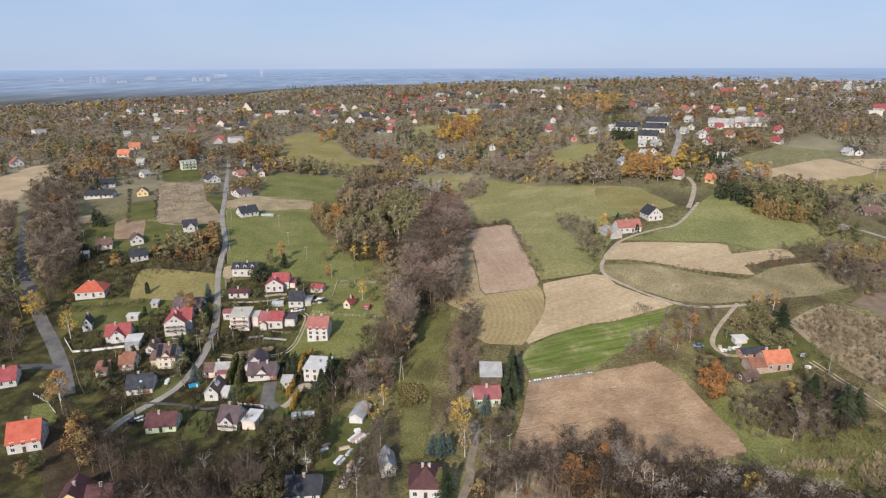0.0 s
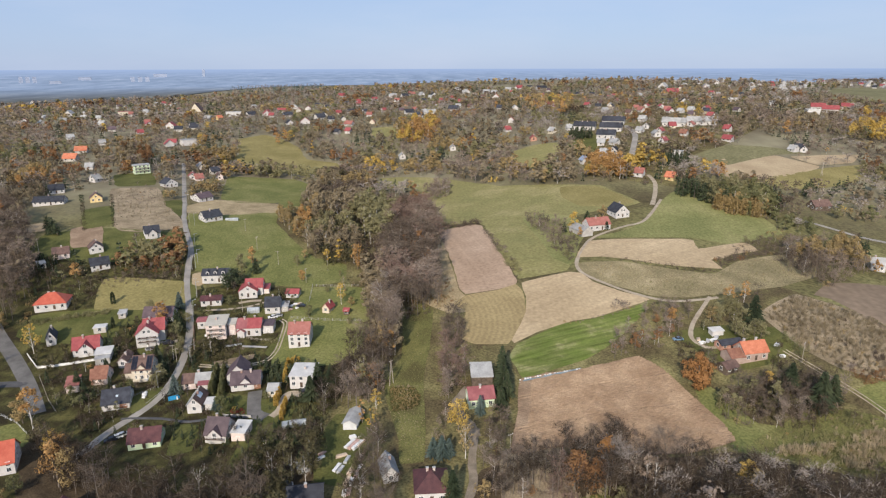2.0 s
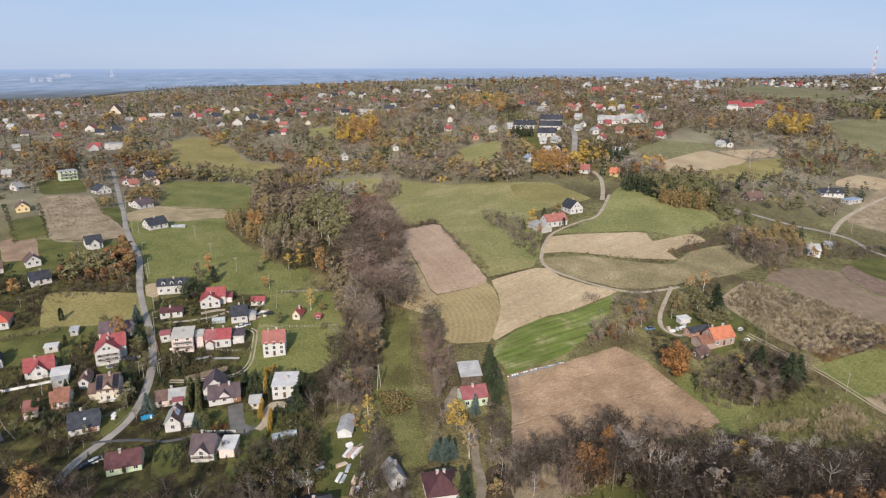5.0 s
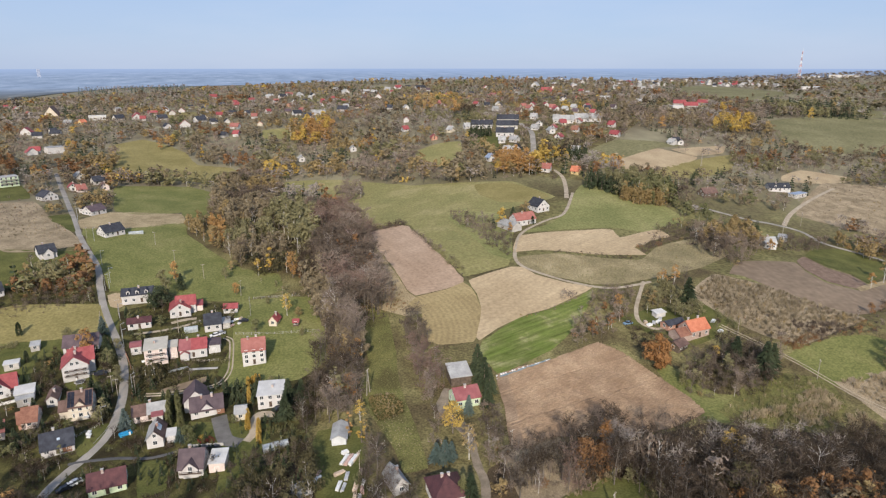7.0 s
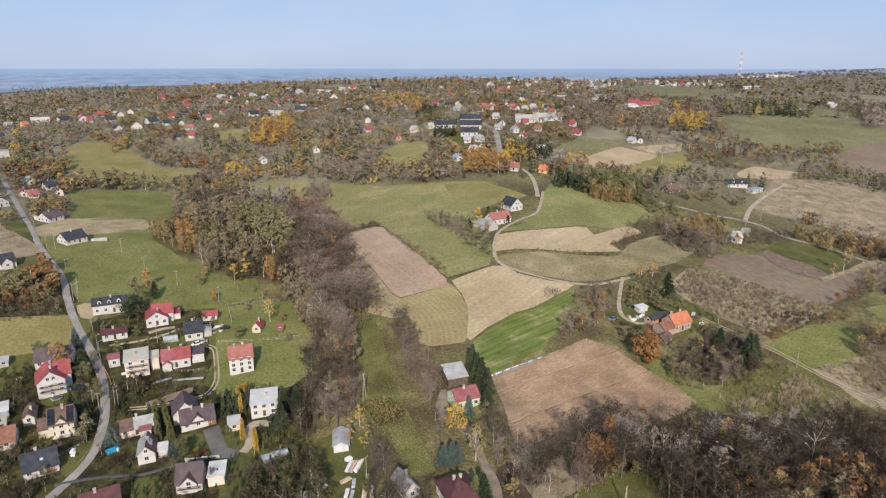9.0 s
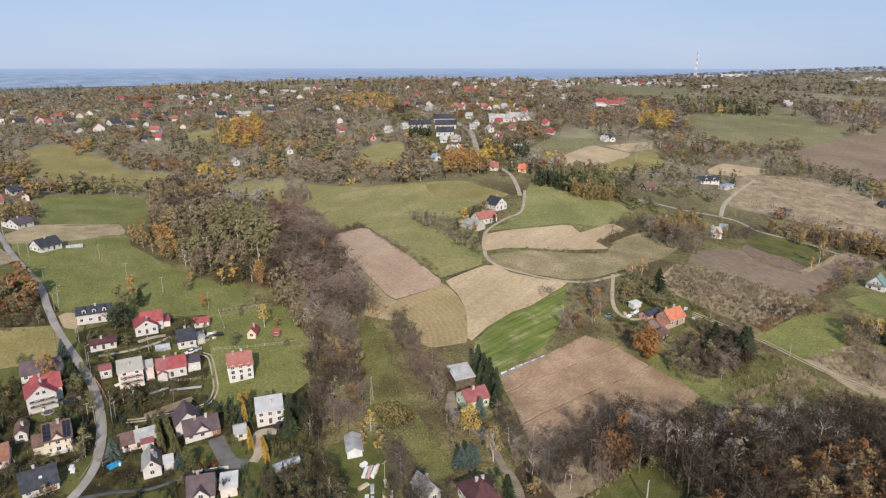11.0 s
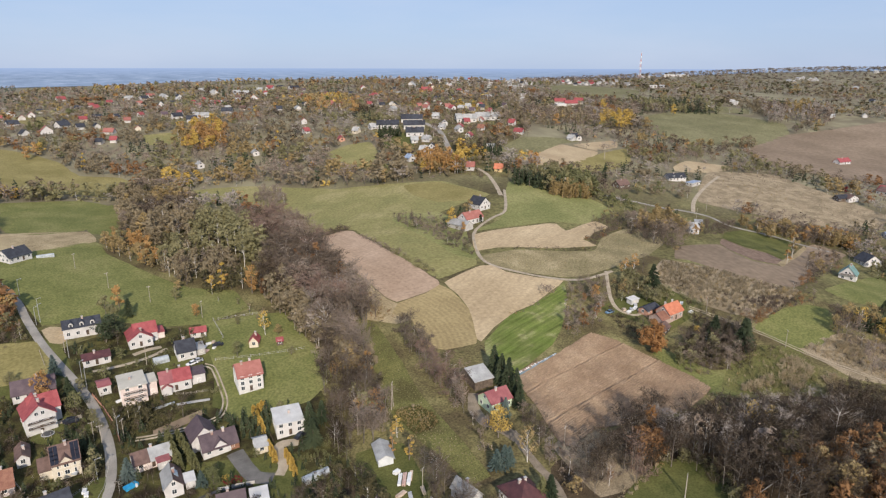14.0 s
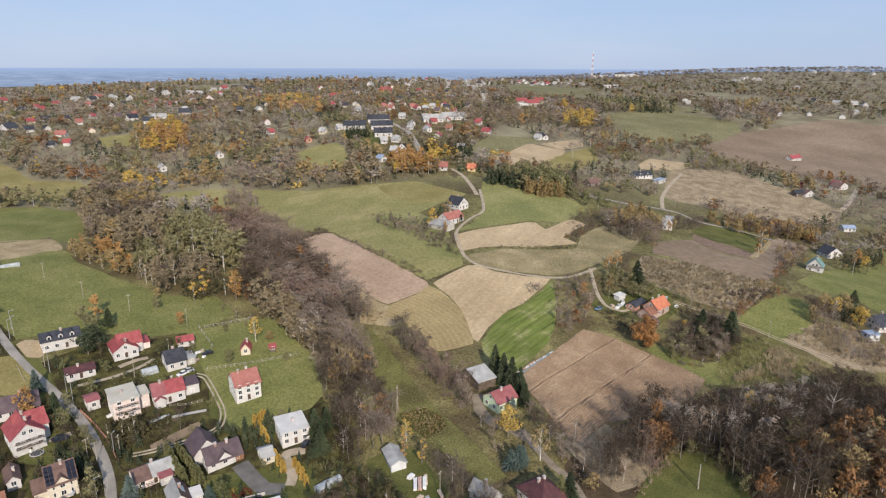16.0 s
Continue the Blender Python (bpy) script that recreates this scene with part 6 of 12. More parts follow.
house(-35.4, 275.4, -12, 2.4, 3, 2, "x", "red", "wood", label="tiny red-roofed garden hut", name='shed', category='shed', chimneys=0, rise=0.9)
house(-91.0, 265.0, 3, 8.2, 9.4, 6.10, "mono", "beige", "pink", label="three-storey pale pinkish house with a pale low roof and long balconies", floors=3, balconies=2, rise=1.0, annex=(6.2, 1, 3, 6, 5, 'beige', 'pink'))
house(-99.7, 273.0, 6, 3.8, 5.5, 3.18, "x", "dull", "white", label="white garage with a dark red roof", name='garage', category='garage', chimneys=0, rise=0.6)
house(-77.0, 265.7, -1, 10.2, 8.4, 3.65, "x", "dull", "white", label="white house with a two-coloured red roof and a terrace", rise=2.7, chimneys=2, tile2='red', annex=(7.9, 0.5, 4.5, 6, 3.6, 'purple', 'white'), wings=((-3.2, -4.3, 3, 2.4, 2.3, 1.0, 'y', 'dull'),))
house(-53.6, 253.2, -2, 8.7, 9.5, 5.98, "x", "salmon", "white", label="three-storey white house with a faded red roof", floors=3, rise=3.3, chimneys=2)
house(-119.5, 262.7, 11, 8.8, 10.9, 5.36, "y", "red", "white", label="tall white gabled house with a bright red roof and balconies", floors=3, rise=3.7, balconies=2, chimneys=2, wings=((2.2, 2.5, 8.6, 8, 5.46, 3.7, 'x', 'red'),))
house(-120.8, 281.2, -0, 12.8, 8, 2.64, "x", "purple", "white", label="low white house with a purple-brown roof beneath trees")
house(-112.2, 236.1, 3, 7.3, 8.8, 4.81, "x", "brown", "cream", label="cream house with brown roof, dormer and solar panels", front_gable=3.9, bay_out=0.06, panels=4, rise=3.9, wings=((-5.2, 0.6, 3.4, 6.5, 3.0, 2.4, 'x', 'brown'),))
house(-123.6, 246.3, 4, 3.4, 8, 2.46, "y", "brown", "white", label="small white gabled house with a brown roof")
house(-116.2, 218.8, 12, 9.2, 9.7, 2.27, "x", "black", "white", label="low white house with a dark grey roof", rise=3.5, skylights=((0.1, 0.45, 0.45),), garage_door=2.6)
house(-127.8, 235.0, 4, 4.7, 8, 2.46, "x", "rust", "pink", label="small house with a rusty orange-brown roof")
house(-134.1, 251.8, 11, 6.0, 6, 2.46, "mono", "pale", "white", label="long low white outbuilding with a pale roof", name='outbuilding', category='shed', chimneys=0, rise=0.6)
house(-89.7, 228.4, 5, 10.8, 7.5, 2.29, "x", "brown", "pink", label="old pinkish house with a grey and brown roof", rise=2.1, tile2='grey', annex=(2.5, -4.6, 3.4, 2.6, 2.1, 'dull', 'white'))
house(-85.8, 213.0, -1, 5.0, 8.8, 3.18, "y", "grey", "white", label="white gabled house, roof half grey and half brown", rise=2.6, tile2='brown', skylights=((0.45, -1.0, 0.85), (0.45, 0.7, 0.85)), annex=(4.6, -1, 2.6, 4, 2.4, 'pale', 'white'))
house(-70.6, 224.7, 3, 10.7, 7.9, 2.36, "x", "purple", "white", label="large white house with a dark purple-brown roof and front gable", front_gable=4.6, bay_out=0.06, rise=3.4, wings=((-3.5, 5.5, 8, 9, 3.7, 3.9, 'y', 'purple'),), garage_door=4.4, chimneys=2)
house(-59.1, 217.2, -4, 3.7, 6, 2.4, "x", "grey", "cream", label="small cream garage with a grey roof", name='garage', category='garage', chimneys=0, rise=1.4)
house(-48.5, 222.3, -7, 8.7, 9.4, 4.58, "mono", "pale", "white", label="two-storey white house with a pale low-pitched roof", rise=0.7, floors=2)
house(-73.1, 193.7, -9, 7.2, 8.5, 2.99, "x", "purple", "white", label="white house with brown roof and white front gable", front_gable=4.4, bay_out=0.5, rise=4.0, balconies=1, floors=2, annex=(7.4, 0, 4.6, 7, 3.4, 'pale', 'pink'))
house(-97.2, 193.6, 7, 10.0, 8, 2.55, "x", "maroon", "lime", label="pale yellow-green house with a dark maroon roof", rise=3.0)
house(-28.4, 191.4, -13, 4.6, 8.9, 2.14, "y", "grey", "metal", label="grey sheet-metal barn with a pale end wall", name='barn', category='barn', chimneys=0, rise=1.2, windows=False)
house(15.0, 194.2, 3, 8.7, 7.5, 3.34, "x", "dull", "lime", label="pale green house with a dull red sheet roof", rise=2.6)
house(17.4, 207.7, -2, 7.5, 7, 2.99, "mono", "grey", "wood", label="open timber barn with a pale sheet roof", name='barn', category='barn', chimneys=0, rise=2.2, windows=False)
house(-4.8, 152.3, -1, 8.9, 10, 3.52, "hip", "maroon", "white", label="white house with a dark maroon hipped roof", rise=3.8, chimneys=2)
house(-16.7, 161.9, 11, 4.3, 8, 2.82, "y", "grey", "white", label="small white cottage with a weathered grey roof", rise=2.4)
house(-42.5, 169.5, 20, 3.6, 4.2, 1.9, "x", "grey", "white", label="small white shed with a grey roof beside brushwood", name='shed', category='shed', chimneys=0, rise=1.1)
house(-39.8, 154.1, 4, 9.6, 9, 2.64, "x", "black", "white", label="house with a dark grey roof among trees", rise=3.0)
house(123.4, 213.6, 7, 10.2, 7.0, 3.5, "x", "orange", "rosy", label="farmhouse with a bright orange tiled roof", rise=3.2, chimneys=2, wings=((-7.9, -0.3, 5.8, 6.6, 2.2, 2.1, 'x', 'rust'),))
house(110.5, 206.4, 20, 6.5, 5.0, 2.2, "x", "brown", "wood", label="old wooden shed with a grey-brown roof", name='shed', category='shed', chimneys=0, rise=1.5)
house(118.5, 221.2, 10, 9.5, 4.5, 2.2, "x", "black", "brick", label="low brick outbuilding with a blackish roof", name='outbuilding', category='barn', chimneys=0, rise=1.2)
# shed shape added in place of a heap of white tarps
house(118.2, 230.6, 6, 5.0, 3.0, 1.9, "mono", "pale", "white", label="small pale shed standing in for a farmyard jumble of white things", name='shed', category='shed', chimneys=0, rise=0.5, windows=False)
house(106.8, 353.3, 12, 14.1, 8, 3.34, "x", "salmon", "white", label="white farmhouse with a faded salmon roof", rise=3.4)
house(95.6, 347.1, -74, 14.2, 7, 2.64, "x", "grey", "grey", label="old grey barn with a pale sheet roof", name='barn', category='barn', chimneys=0, rise=2.4, windows=False)
house(127.7, 375.3, 11, 9.2, 11, 3.34, "y", "black", "white", label="white gabled house with a dark slate roof", rise=4.2)
house(345.0, 400.2, -16, 16.5, 9, 2.64, "x", "black", "white", label="new white bungalow with a black roof", rise=3.0, dormers=2)
house(350.3, 385.2, 12, 14.3, 6, 2.6, "flat", "blue", "grey", label="half-built grey garage beside a lane", name='garage', category='garage', chimneys=0)
house(271.6, 390.9, 5, 12.4, 8, 2.64, "x", "brown", "wood", label="dark timber cottage with a brown roof", rise=3.4)
house(240.4, 297.3, -23, 6.7, 8, 3.52, "x", "grey", "white", label="old whitewashed farmhouse with a grey roof", rise=2.8)
house(263.7, 309.9, -49, 4.9, 6, 2.46, "mono", "grey", "grey", label="low grey farm shed beside trees", name='shed', category='shed', chimneys=0, rise=0.8)
house(269.5, 212.8, -70, 8.4, 8.4, 3.4, "y", "green", "white", label="white gabled house with a green sheet roof", rise=4.6, balconies=1)
house(323.4, 229.0, -26, 10.8, 10, 3.17, "y", "black", "white", label="white house with a dark slate roof", rise=3.8)
house(394.4, 249.8, -35, 8.7, 7, 2.46, "x", "blue", "white", label="low white house with a blue-grey roof", rise=1.6)
house(508.4, 310.6, -96, 8.4, 9, 2.99, "x", "red", "white", label="white farmhouse with a red roof", rise=3.2)
house(505.2, 307.6, -1, 15.7, 9, 2.99, "y", "brown", "white", label="white gabled farmhouse with a brown roof", rise=3.0)
house(443.5, 312.7, -18, 9.7, 6, 2.6, "x", "black", "wood", label="dark shed with a black roof", name='shed', category='shed', chimneys=0)
house(450.3, 309.4, -11, 10.6, 8, 2.64, "y", "brown", "white", label="white cottage with a dark roof", rise=2.6)
house(624.8, 410.6, -2, 20.3, 8, 2.99, "x", "red", "white", label="lone white farmhouse with a red roof in brown fields")
house(207.7, 153.8, -21, 11.3, 9, 2.82, "x", "black", "white", label="white house with a dark roof at the edge of trees")
house(191.7, 151.4, -27, 5.0, 5, 2.4, "flat", "blue", "metal", label="pale blue metal shed beside trees", name='shed', category='shed', chimneys=0)
house(-175.3, 297.3, 10, 13.5, 10, 2.99, "hip", "vermilion", "white", label="white house with a broad bright red hipped roof", rise=4.0, chimneys=2)
house(-161.7, 266.0, 22, 3.6, 8, 2.99, "y", "black", "white", label="small white gabled house with a dark blue-grey roof", rise=3.2)
house(-143.0, 257.3, 14, 10.0, 8, 2.64, "x", "red", "white", label="white house with red roof and gabled front", front_gable=5.5, rise=3.8)
house(-136.7, 229.8, 16, 4.3, 7, 2.6, "mono", "salmon", "pink", label="small house with a faded flat brown roof", chimneys=0, rise=0.8)
house(-129.5, 234.5, 15, 4.4, 6, 2.4, "x", "rust", "brick", label="garage with a reddish-brown roof", name='garage', category='garage', chimneys=0)
house(-170.1, 222.8, 23, 6.6, 10, 2.82, "x", "red", "white", label="white house with a bright red roof", rise=3.6)
house(-138.0, 183.5, 20, 9.5, 11, 4.05, "x", "vermilion", "white", label="big white house with an orange-red tiled roof", rise=4.6, floors=2, chimneys=1)
house(-106.4, 155.0, 11, 7.3, 9, 2.64, "y", "maroon", "yellow", label="house with a dark maroon roof and yellow boards", rise=3.0)
house(-97.9, 154.2, 7, 7.0, 9, 2.82, "x", "maroon", "white", label="house with a dark maroon roof", rise=3.0)
house(-169.3, 335.9, 28, 8.9, 8, 2.64, "x", "black", "white", label="white house with a dark roof", rise=3.0)
house(-179.7, 356.6, 28, 6.9, 8, 2.64, "y", "brown", "white", label="white gabled house with a grey-brown roof", rise=3.0)
house(-195.0, 349.8, 22, 7.9, 8, 2.64, "x", "brown", "pink", label="old house with a grey-brown roof", rise=2.8)
house(-199.6, 337.2, 34, 3.7, 5, 2.4, "mono", "grey", "white", label="small pale shed in a garden", name='shed', category='shed', chimneys=0, rise=0.6)
house(-156.5, 378.7, 26, 8.2, 9, 2.82, "x", "black", "white", label="new white house with a black roof", rise=3.4, front_gable=4.5)
house(-131.0, 412.4, 40, 11.9, 9, 2.82, "x", "black", "white", label="new white house with a wide black roof", rise=3.6)
house(-149.2, 462.2, 50, 11.0, 9, 2.82, "x", "purple", "white", label="white house with a purple-grey roof", rise=3.0, annex=(-1, 6, 6, 6, 3.4, 'black', 'white'))
house(-187.2, 507.3, 42, 9.8, 10, 2.82, "y", "black", "white", label="white gabled house with a black roof", rise=3.6)
house(-220.4, 456.1, 23, 7.5, 9, 2.99, "y", "brown", "yellow", label="yellow gabled house with a dark roof", rise=3.2)
house(-250.4, 454.1, 8, 19.4, 9, 2.46, "x", "black", "white", label="long low house with a dark roof", rise=3.0)
house(-262.9, 489.6, 22, 10.3, 9, 2.82, "x", "black", "white", label="white house with a black roof", rise=3.4)
house(-225.1, 555.9, 30, 12.7, 10, 7.04, "flat", "grey", "lime", label="pale green three-storey block with white balconies", floors=3, balconies=2)
house(-138.8, 284.7, 8, 3.1, 4, 2.2, "mono", "grey", "grey", label="small grey garden shed", name='shed', category='shed', chimneys=0, rise=0.5)
house(-144.0, 272.7, 10, 4.9, 4, 2.3, "flat", "pale", "grey", label="row of pale garden sheds", name='shed', category='shed', chimneys=0)
house(-133.0, 247.4, 18, 5.3, 4, 2.4, "flat", "grey", "grey", label="flat-roofed grey garage beside a house", name='garage', category='garage', chimneys=0)
house(-262, 911, -17, 8.8, 7.0, 2.3, "x", "grey", "cream", label="cream house with a grey roof among autumn trees", far=True, sink=3)
house(-245, 905, 40, 6.5, 7.0, 3.1, "x", "orange", "yellow", label="yellow house with a orange roof among autumn trees", far=True, sink=3)
house(-237, 953, 13, 20.5, 10.0, 5.5, "flat", "pale", "white", label="white house with a pale roof among autumn trees", far=True, sink=3)
house(-233, 1081, 44, 7.7, 7.0, 2.9, "x", "grey", "white", label="white house with a grey roof among autumn trees", far=True, sink=3)
house(-210, 942, 42, 12.3, 9.2, 2.8, "x", "black", "white", label="white house with a black roof among autumn trees", far=True, sink=3)
house(-189, 946, 19, 11.2, 8.4, 2.3, "y", "red", "white", label="white house with a red roof among autumn trees", far=True, sink=3)
house(-175, 996, 14, 11.8, 8.8, 2.4, "x", "red", "white", label="white house with a red roof among autumn trees", far=True, sink=3)
house(-155, 922, 23, 12.0, 9.0, 2.5, "x", "black", "white", label="white house with a black roof among autumn trees", far=True, sink=3)
house(-164, 1056, -1, 10.0, 7.5, 2.8, "y", "grey", "white", label="white house with a grey roof among autumn trees", far=True, sink=3)
house(-120, 833, 6, 11.7, 8.8, 3.2, "y", "salmon", "white", label="white house with a faded red roof among autumn trees", far=True, sink=3)
house(-140, 833, 28, 7.8, 7.0, 2.3, "y", "black", "white", label="white house with a black roof among autumn trees", far=True, sink=3)
house(-105, 869, 38, 13.3, 9.9, 3.2, "x", "black", "white", label="white house with a black roof among autumn trees", far=True, sink=3)
house(-88, 845, 14, 7.9, 7.0, 3.1, "x", "black", "white", label="white house with a black roof among autumn trees", far=True, sink=3)
tiny_house(-105, 1296, 25, 13.7, 10.0, 3.3, "x", "red", "white")
tiny_house(-62, 1125, 33, 10.6, 7.9, 3.2, "x", "red", "white")
house(-67, 938, -16, 9.9, 7.4, 2.5, "x", "black", "white", label="white house with a black roof among autumn trees", far=True, sink=3)
tiny_house(-38, 1208, 33, 9.9, 7.4, 2.9, "x", "red", "white")
house(-62, 800, -32, 10.3, 7.7, 2.6, "x", "salmon", "white", label="white house with a faded red roof among autumn trees", far=True, sink=3)
house(-61, 757, -23, 6.0, 7.0, 3.2, "x", "red", "white", label="white house with a red roof among autumn trees", far=True, sink=3)
house(-74, 756, -33, 6.0, 7.0, 2.8, "x", "black", "grey", label="grey house with a black roof among autumn trees", far=True, sink=3)
tiny_house(-3, 1279, 15, 12.0, 9.0, 2.4, "x", "grey", "white")
tiny_house(19, 1258, 27, 13.3, 10.0, 2.8, "x", "black", "white")
tiny_house(35, 1301, 22, 10.7, 8.0, 3.1, "x", "salmon", "white")
tiny_house(3, 1171, -11, 8.3, 7.0, 3.2, "x", "salmon", "white")
tiny_house(32, 1149, -15, 8.1, 7.0, 2.7, "y", "black", "white")
tiny_house(54, 1269, 22, 10.5, 7.8, 2.7, "y", "grey", "white")
tiny_house(75, 1260, 18, 11.9, 8.9, 2.3, "y", "black", "white")
house(18, 1060, -32, 7.5, 7.0, 2.7, "y", "red", "brick", label="brick house with a red roof among autumn trees", far=True, sink=3)
house(14, 859, 16, 11.1, 8.3, 3.4, "x", "black", "white", label="white house with a black roof among autumn trees", far=True, sink=3)
house(25, 822, -8, 10.6, 8.0, 3.4, "x", "black", "white", label="white house with a black roof among autumn trees", far=True, sink=3)
house(34, 848, 5, 7.0, 7.0, 3.4, "x", "grey", "white", label="white house with a grey roof among autumn trees", far=True, sink=3)
house(-34, 804, -4, 6.0, 7.0, 2.5, "y", "salmon", "cream", label="cream house with a faded red roof among autumn trees", far=True, sink=3)
house(-1, 638, 7, 6.0, 7.0, 3.2, "y", "grey", "white", label="white house with a grey roof among autumn trees", far=True, sink=3)
house(-252, 811, -8, 9.8, 7.3, 2.7, "x", "black", "grey", label="grey house with a black roof among autumn trees", far=True, sink=3)
house(-243, 697, 6, 8.4, 7.0, 3.2, "x", "red", "white", label="white house with a red roof among autumn trees", far=True, sink=3)
house(-227, 698, 32, 14.3, 10.0, 5.5, "flat", "grey", "white", label="white house with a grey roof among autumn trees", far=True, sink=3)
house(-182, 580, 32, 6.3, 7.0, 3.4, "y", "grey", "grey", label="grey house with a grey roof among autumn trees", far=True, sink=3)
house(-166, 564, 34, 8.1, 7.0, 3.4, "x", "black", "grey", label="grey house with a black roof among autumn trees", far=True, sink=3)
house(-178, 539, 14, 6.0, 7.0, 3.2, "y", "red", "white", label="white house with a red roof among autumn trees", far=True, sink=3)
house(-172, 535, 28, 6.0, 7.0, 2.5, "x", "salmon", "pink", label="pink house with a faded red roof among autumn trees", far=True, sink=3)
house(-266, 794, 10, 8.7, 7.0, 3.3, "x", "black", "white", label="white house with a black roof among autumn trees", far=True, sink=3)
house(-158, 544, 22, 6.0, 7.0, 3.1, "y", "brown", "pink", label="pink house with a brown roof among autumn trees", far=True, sink=3)
house(74, 1069, -36, 11.4, 8.5, 2.6, "x", "red", "white", label="white house with a red roof among autumn trees", far=True, sink=3)
tiny_house(136, 1385, 23, 9.9, 7.4, 2.6, "x", "grey", "white")
tiny_house(146, 1313, 22, 12.5, 9.4, 2.3, "y", "grey", "white")
tiny_house(114, 1122, -26, 9.3, 7.0, 2.9, "x", "red", "white")
house(74, 863, -27, 12.3, 9.2, 3.1, "x", "black", "white", label="white house with a black roof among autumn trees", far=True, sink=3)
house(44, 846, -9, 9.0, 7.0, 2.6, "x", "grey", "white", label="white house with a grey roof among autumn trees", far=True, sink=3)
tiny_house(184, 1294, 7, 12.4, 9.3, 3.1, "x", "grey", "white")
tiny_house(199, 1286, -29, 10.8, 8.1, 2.6, "x", "grey", "white")
tiny_house(149, 1129, 15, 9.4, 7.1, 2.7, "y", "brown", "white")
tiny_house(182, 1162, -14, 15.3, 10.0, 2.8, "y", "orange", "white")
tiny_house(237, 1330, -19, 9.6, 7.2, 3.1, "x", "grey", "white")
tiny_house(265, 1356, -40, 13.1, 9.8, 3.0, "x", "red", "white")
tiny_house(286, 1358, -32, 9.9, 7.4, 3.0, "x", "black", "white")
tiny_house(301, 1319, 13, 17.7, 10.0, 3.3, "x", "black", "white")
house(268, 1062, -9, 9.1, 7.0, 2.5, "y", "red", "white", label="white house with a red roof among autumn trees", far=True, sink=3)
house(195, 836, -48, 9.2, 7.0, 2.4, "y", "red", "white", label="white house with a red roof among autumn trees", far=True, sink=3)
house(148, 814, 1, 6.0, 7.0, 3.4, "y", "grey", "white", label="white house with a grey roof among autumn trees", far=True, sink=3)
tiny_house(378, 1093, -48, 9.7, 7.3, 2.3, "x", "red", "white")
tiny_house(418, 1239, -1, 9.4, 7.0, 3.2, "y", "red", "white")
tiny_house(459, 1178, -21, 10.6, 7.9, 2.3, "x", "black", "white")
house(394, 1004, -0, 7.7, 7.0, 3.0, "y", "black", "white", label="white house with a black roof among autumn trees", far=True, sink=3)
house(355, 830, -38, 10.9, 8.1, 2.8, "x", "black", "white", label="white house with a black roof among autumn trees", far=True, sink=3)
house(385, 844, -15, 8.9, 7.0, 2.8, "y", "black", "white", label="white house with a black roof among autumn trees", far=True, sink=3)
house(315, 701, -57, 6.0, 7.0, 2.3, "x", "grey", "white", label="white house with a grey roof among autumn trees", far=True, sink=3)
house(332, 711, -54, 6.0, 7.0, 3.0, "x", "grey", "white", label="white house with a grey roof among autumn trees", far=True, sink=3)
house(352, 715, -62, 7.7, 7.0, 3.2, "y", "red", "white", label="white house with a red roof among autumn trees", far=True, sink=3)
house(301, 698, 6, 6.0, 7.0, 3.3, "y", "red", "white", label="white house with a red roof among autumn trees", far=True, sink=3)
house(296, 752, -41, 6.8, 7.0, 2.3, "y", "red", "white", label="white house with a red roof among autumn trees", far=True, sink=3)
house(249, 646, -44, 6.7, 7.0, 2.9, "x", "grey", "white", label="white house with a grey roof among autumn trees", far=True, sink=3)
house(237, 607, -24, 6.0, 7.0, 2.5, "y", "grey", "white", label="white house with a grey roof among autumn trees", far=True, sink=3)
house(273, 711, -60, 6.0, 7.0, 3.2, "x", "salmon", "white", label="white house with a faded red roof among autumn trees", far=True, sink=3)
house(177, 560, -21, 6.0, 7.0, 3.0, "x", "grey", "white", label="white house with a grey roof among autumn trees", far=True, sink=3)
house(188, 556, -56, 7.1, 7.0, 2.6, "x", "grey", "white", label="white house with a grey roof among autumn trees", far=True, sink=3)
house(178, 529, -34, 8.1, 7.0, 2.5, "y", "black", "white", label="white house with a black roof among autumn trees", far=True, sink=3)
house(168, 525, -51, 6.0, 7.0, 3.2, "x", "grey", "white", label="white house with a grey roof among autumn trees", far=True, sink=3)
house(163, 505, -12, 9.7, 7.2, 5.5, "flat", "pale", "white", label="white house with a pale roof among autumn trees", far=True, sink=3)
house(147, 511, 8, 6.0, 7.0, 3.4, "y", "blue", "white", label="white house with a blue-grey roof among autumn trees", far=True, sink=3)
house(170, 639, 2, 6.0, 7.0, 2.6, "x", "grey", "white", label="white house with a grey roof among autumn trees", far=True, sink=3)
house(173, 458, -39, 7.2, 7.0, 3.4, "x", "salmon", "white", label="white house with a faded red roof among autumn trees", far=True, sink=3)
house(192, 445, -43, 6.0, 7.0, 2.9, "x", "orange", "yellow", label="yellow house with a orange roof among autumn trees", far=True, sink=3)
house(233, 572, 2, 6.0, 7.0, 3.3, "y", "grey", "white", label="white house with a grey roof among autumn trees", far=True, sink=3)
house(242, 585, -46, 6.0, 7.0, 2.7, "y", "red", "white", label="white house with a red roof among autumn trees", far=True, sink=3)
house(230, 549, -53, 6.0, 7.0, 2.6, "y", "red", "white", label="white house with a red roof among autumn trees", far=True, sink=3)
house(260, 573, -47, 6.1, 7.0, 2.6, "x", "rust", "white", label="white house with a rusty roof among autumn trees", far=True, sink=3)
house(267, 629, -15, 6.0, 7.0, 3.4, "x", "grey", "white", label="white house with a grey roof among autumn trees", far=True, sink=3)
house(316, 599, -8, 6.0, 7.0, 2.3, "x", "red", "white", label="white house with a red roof among autumn trees", far=True, sink=3)
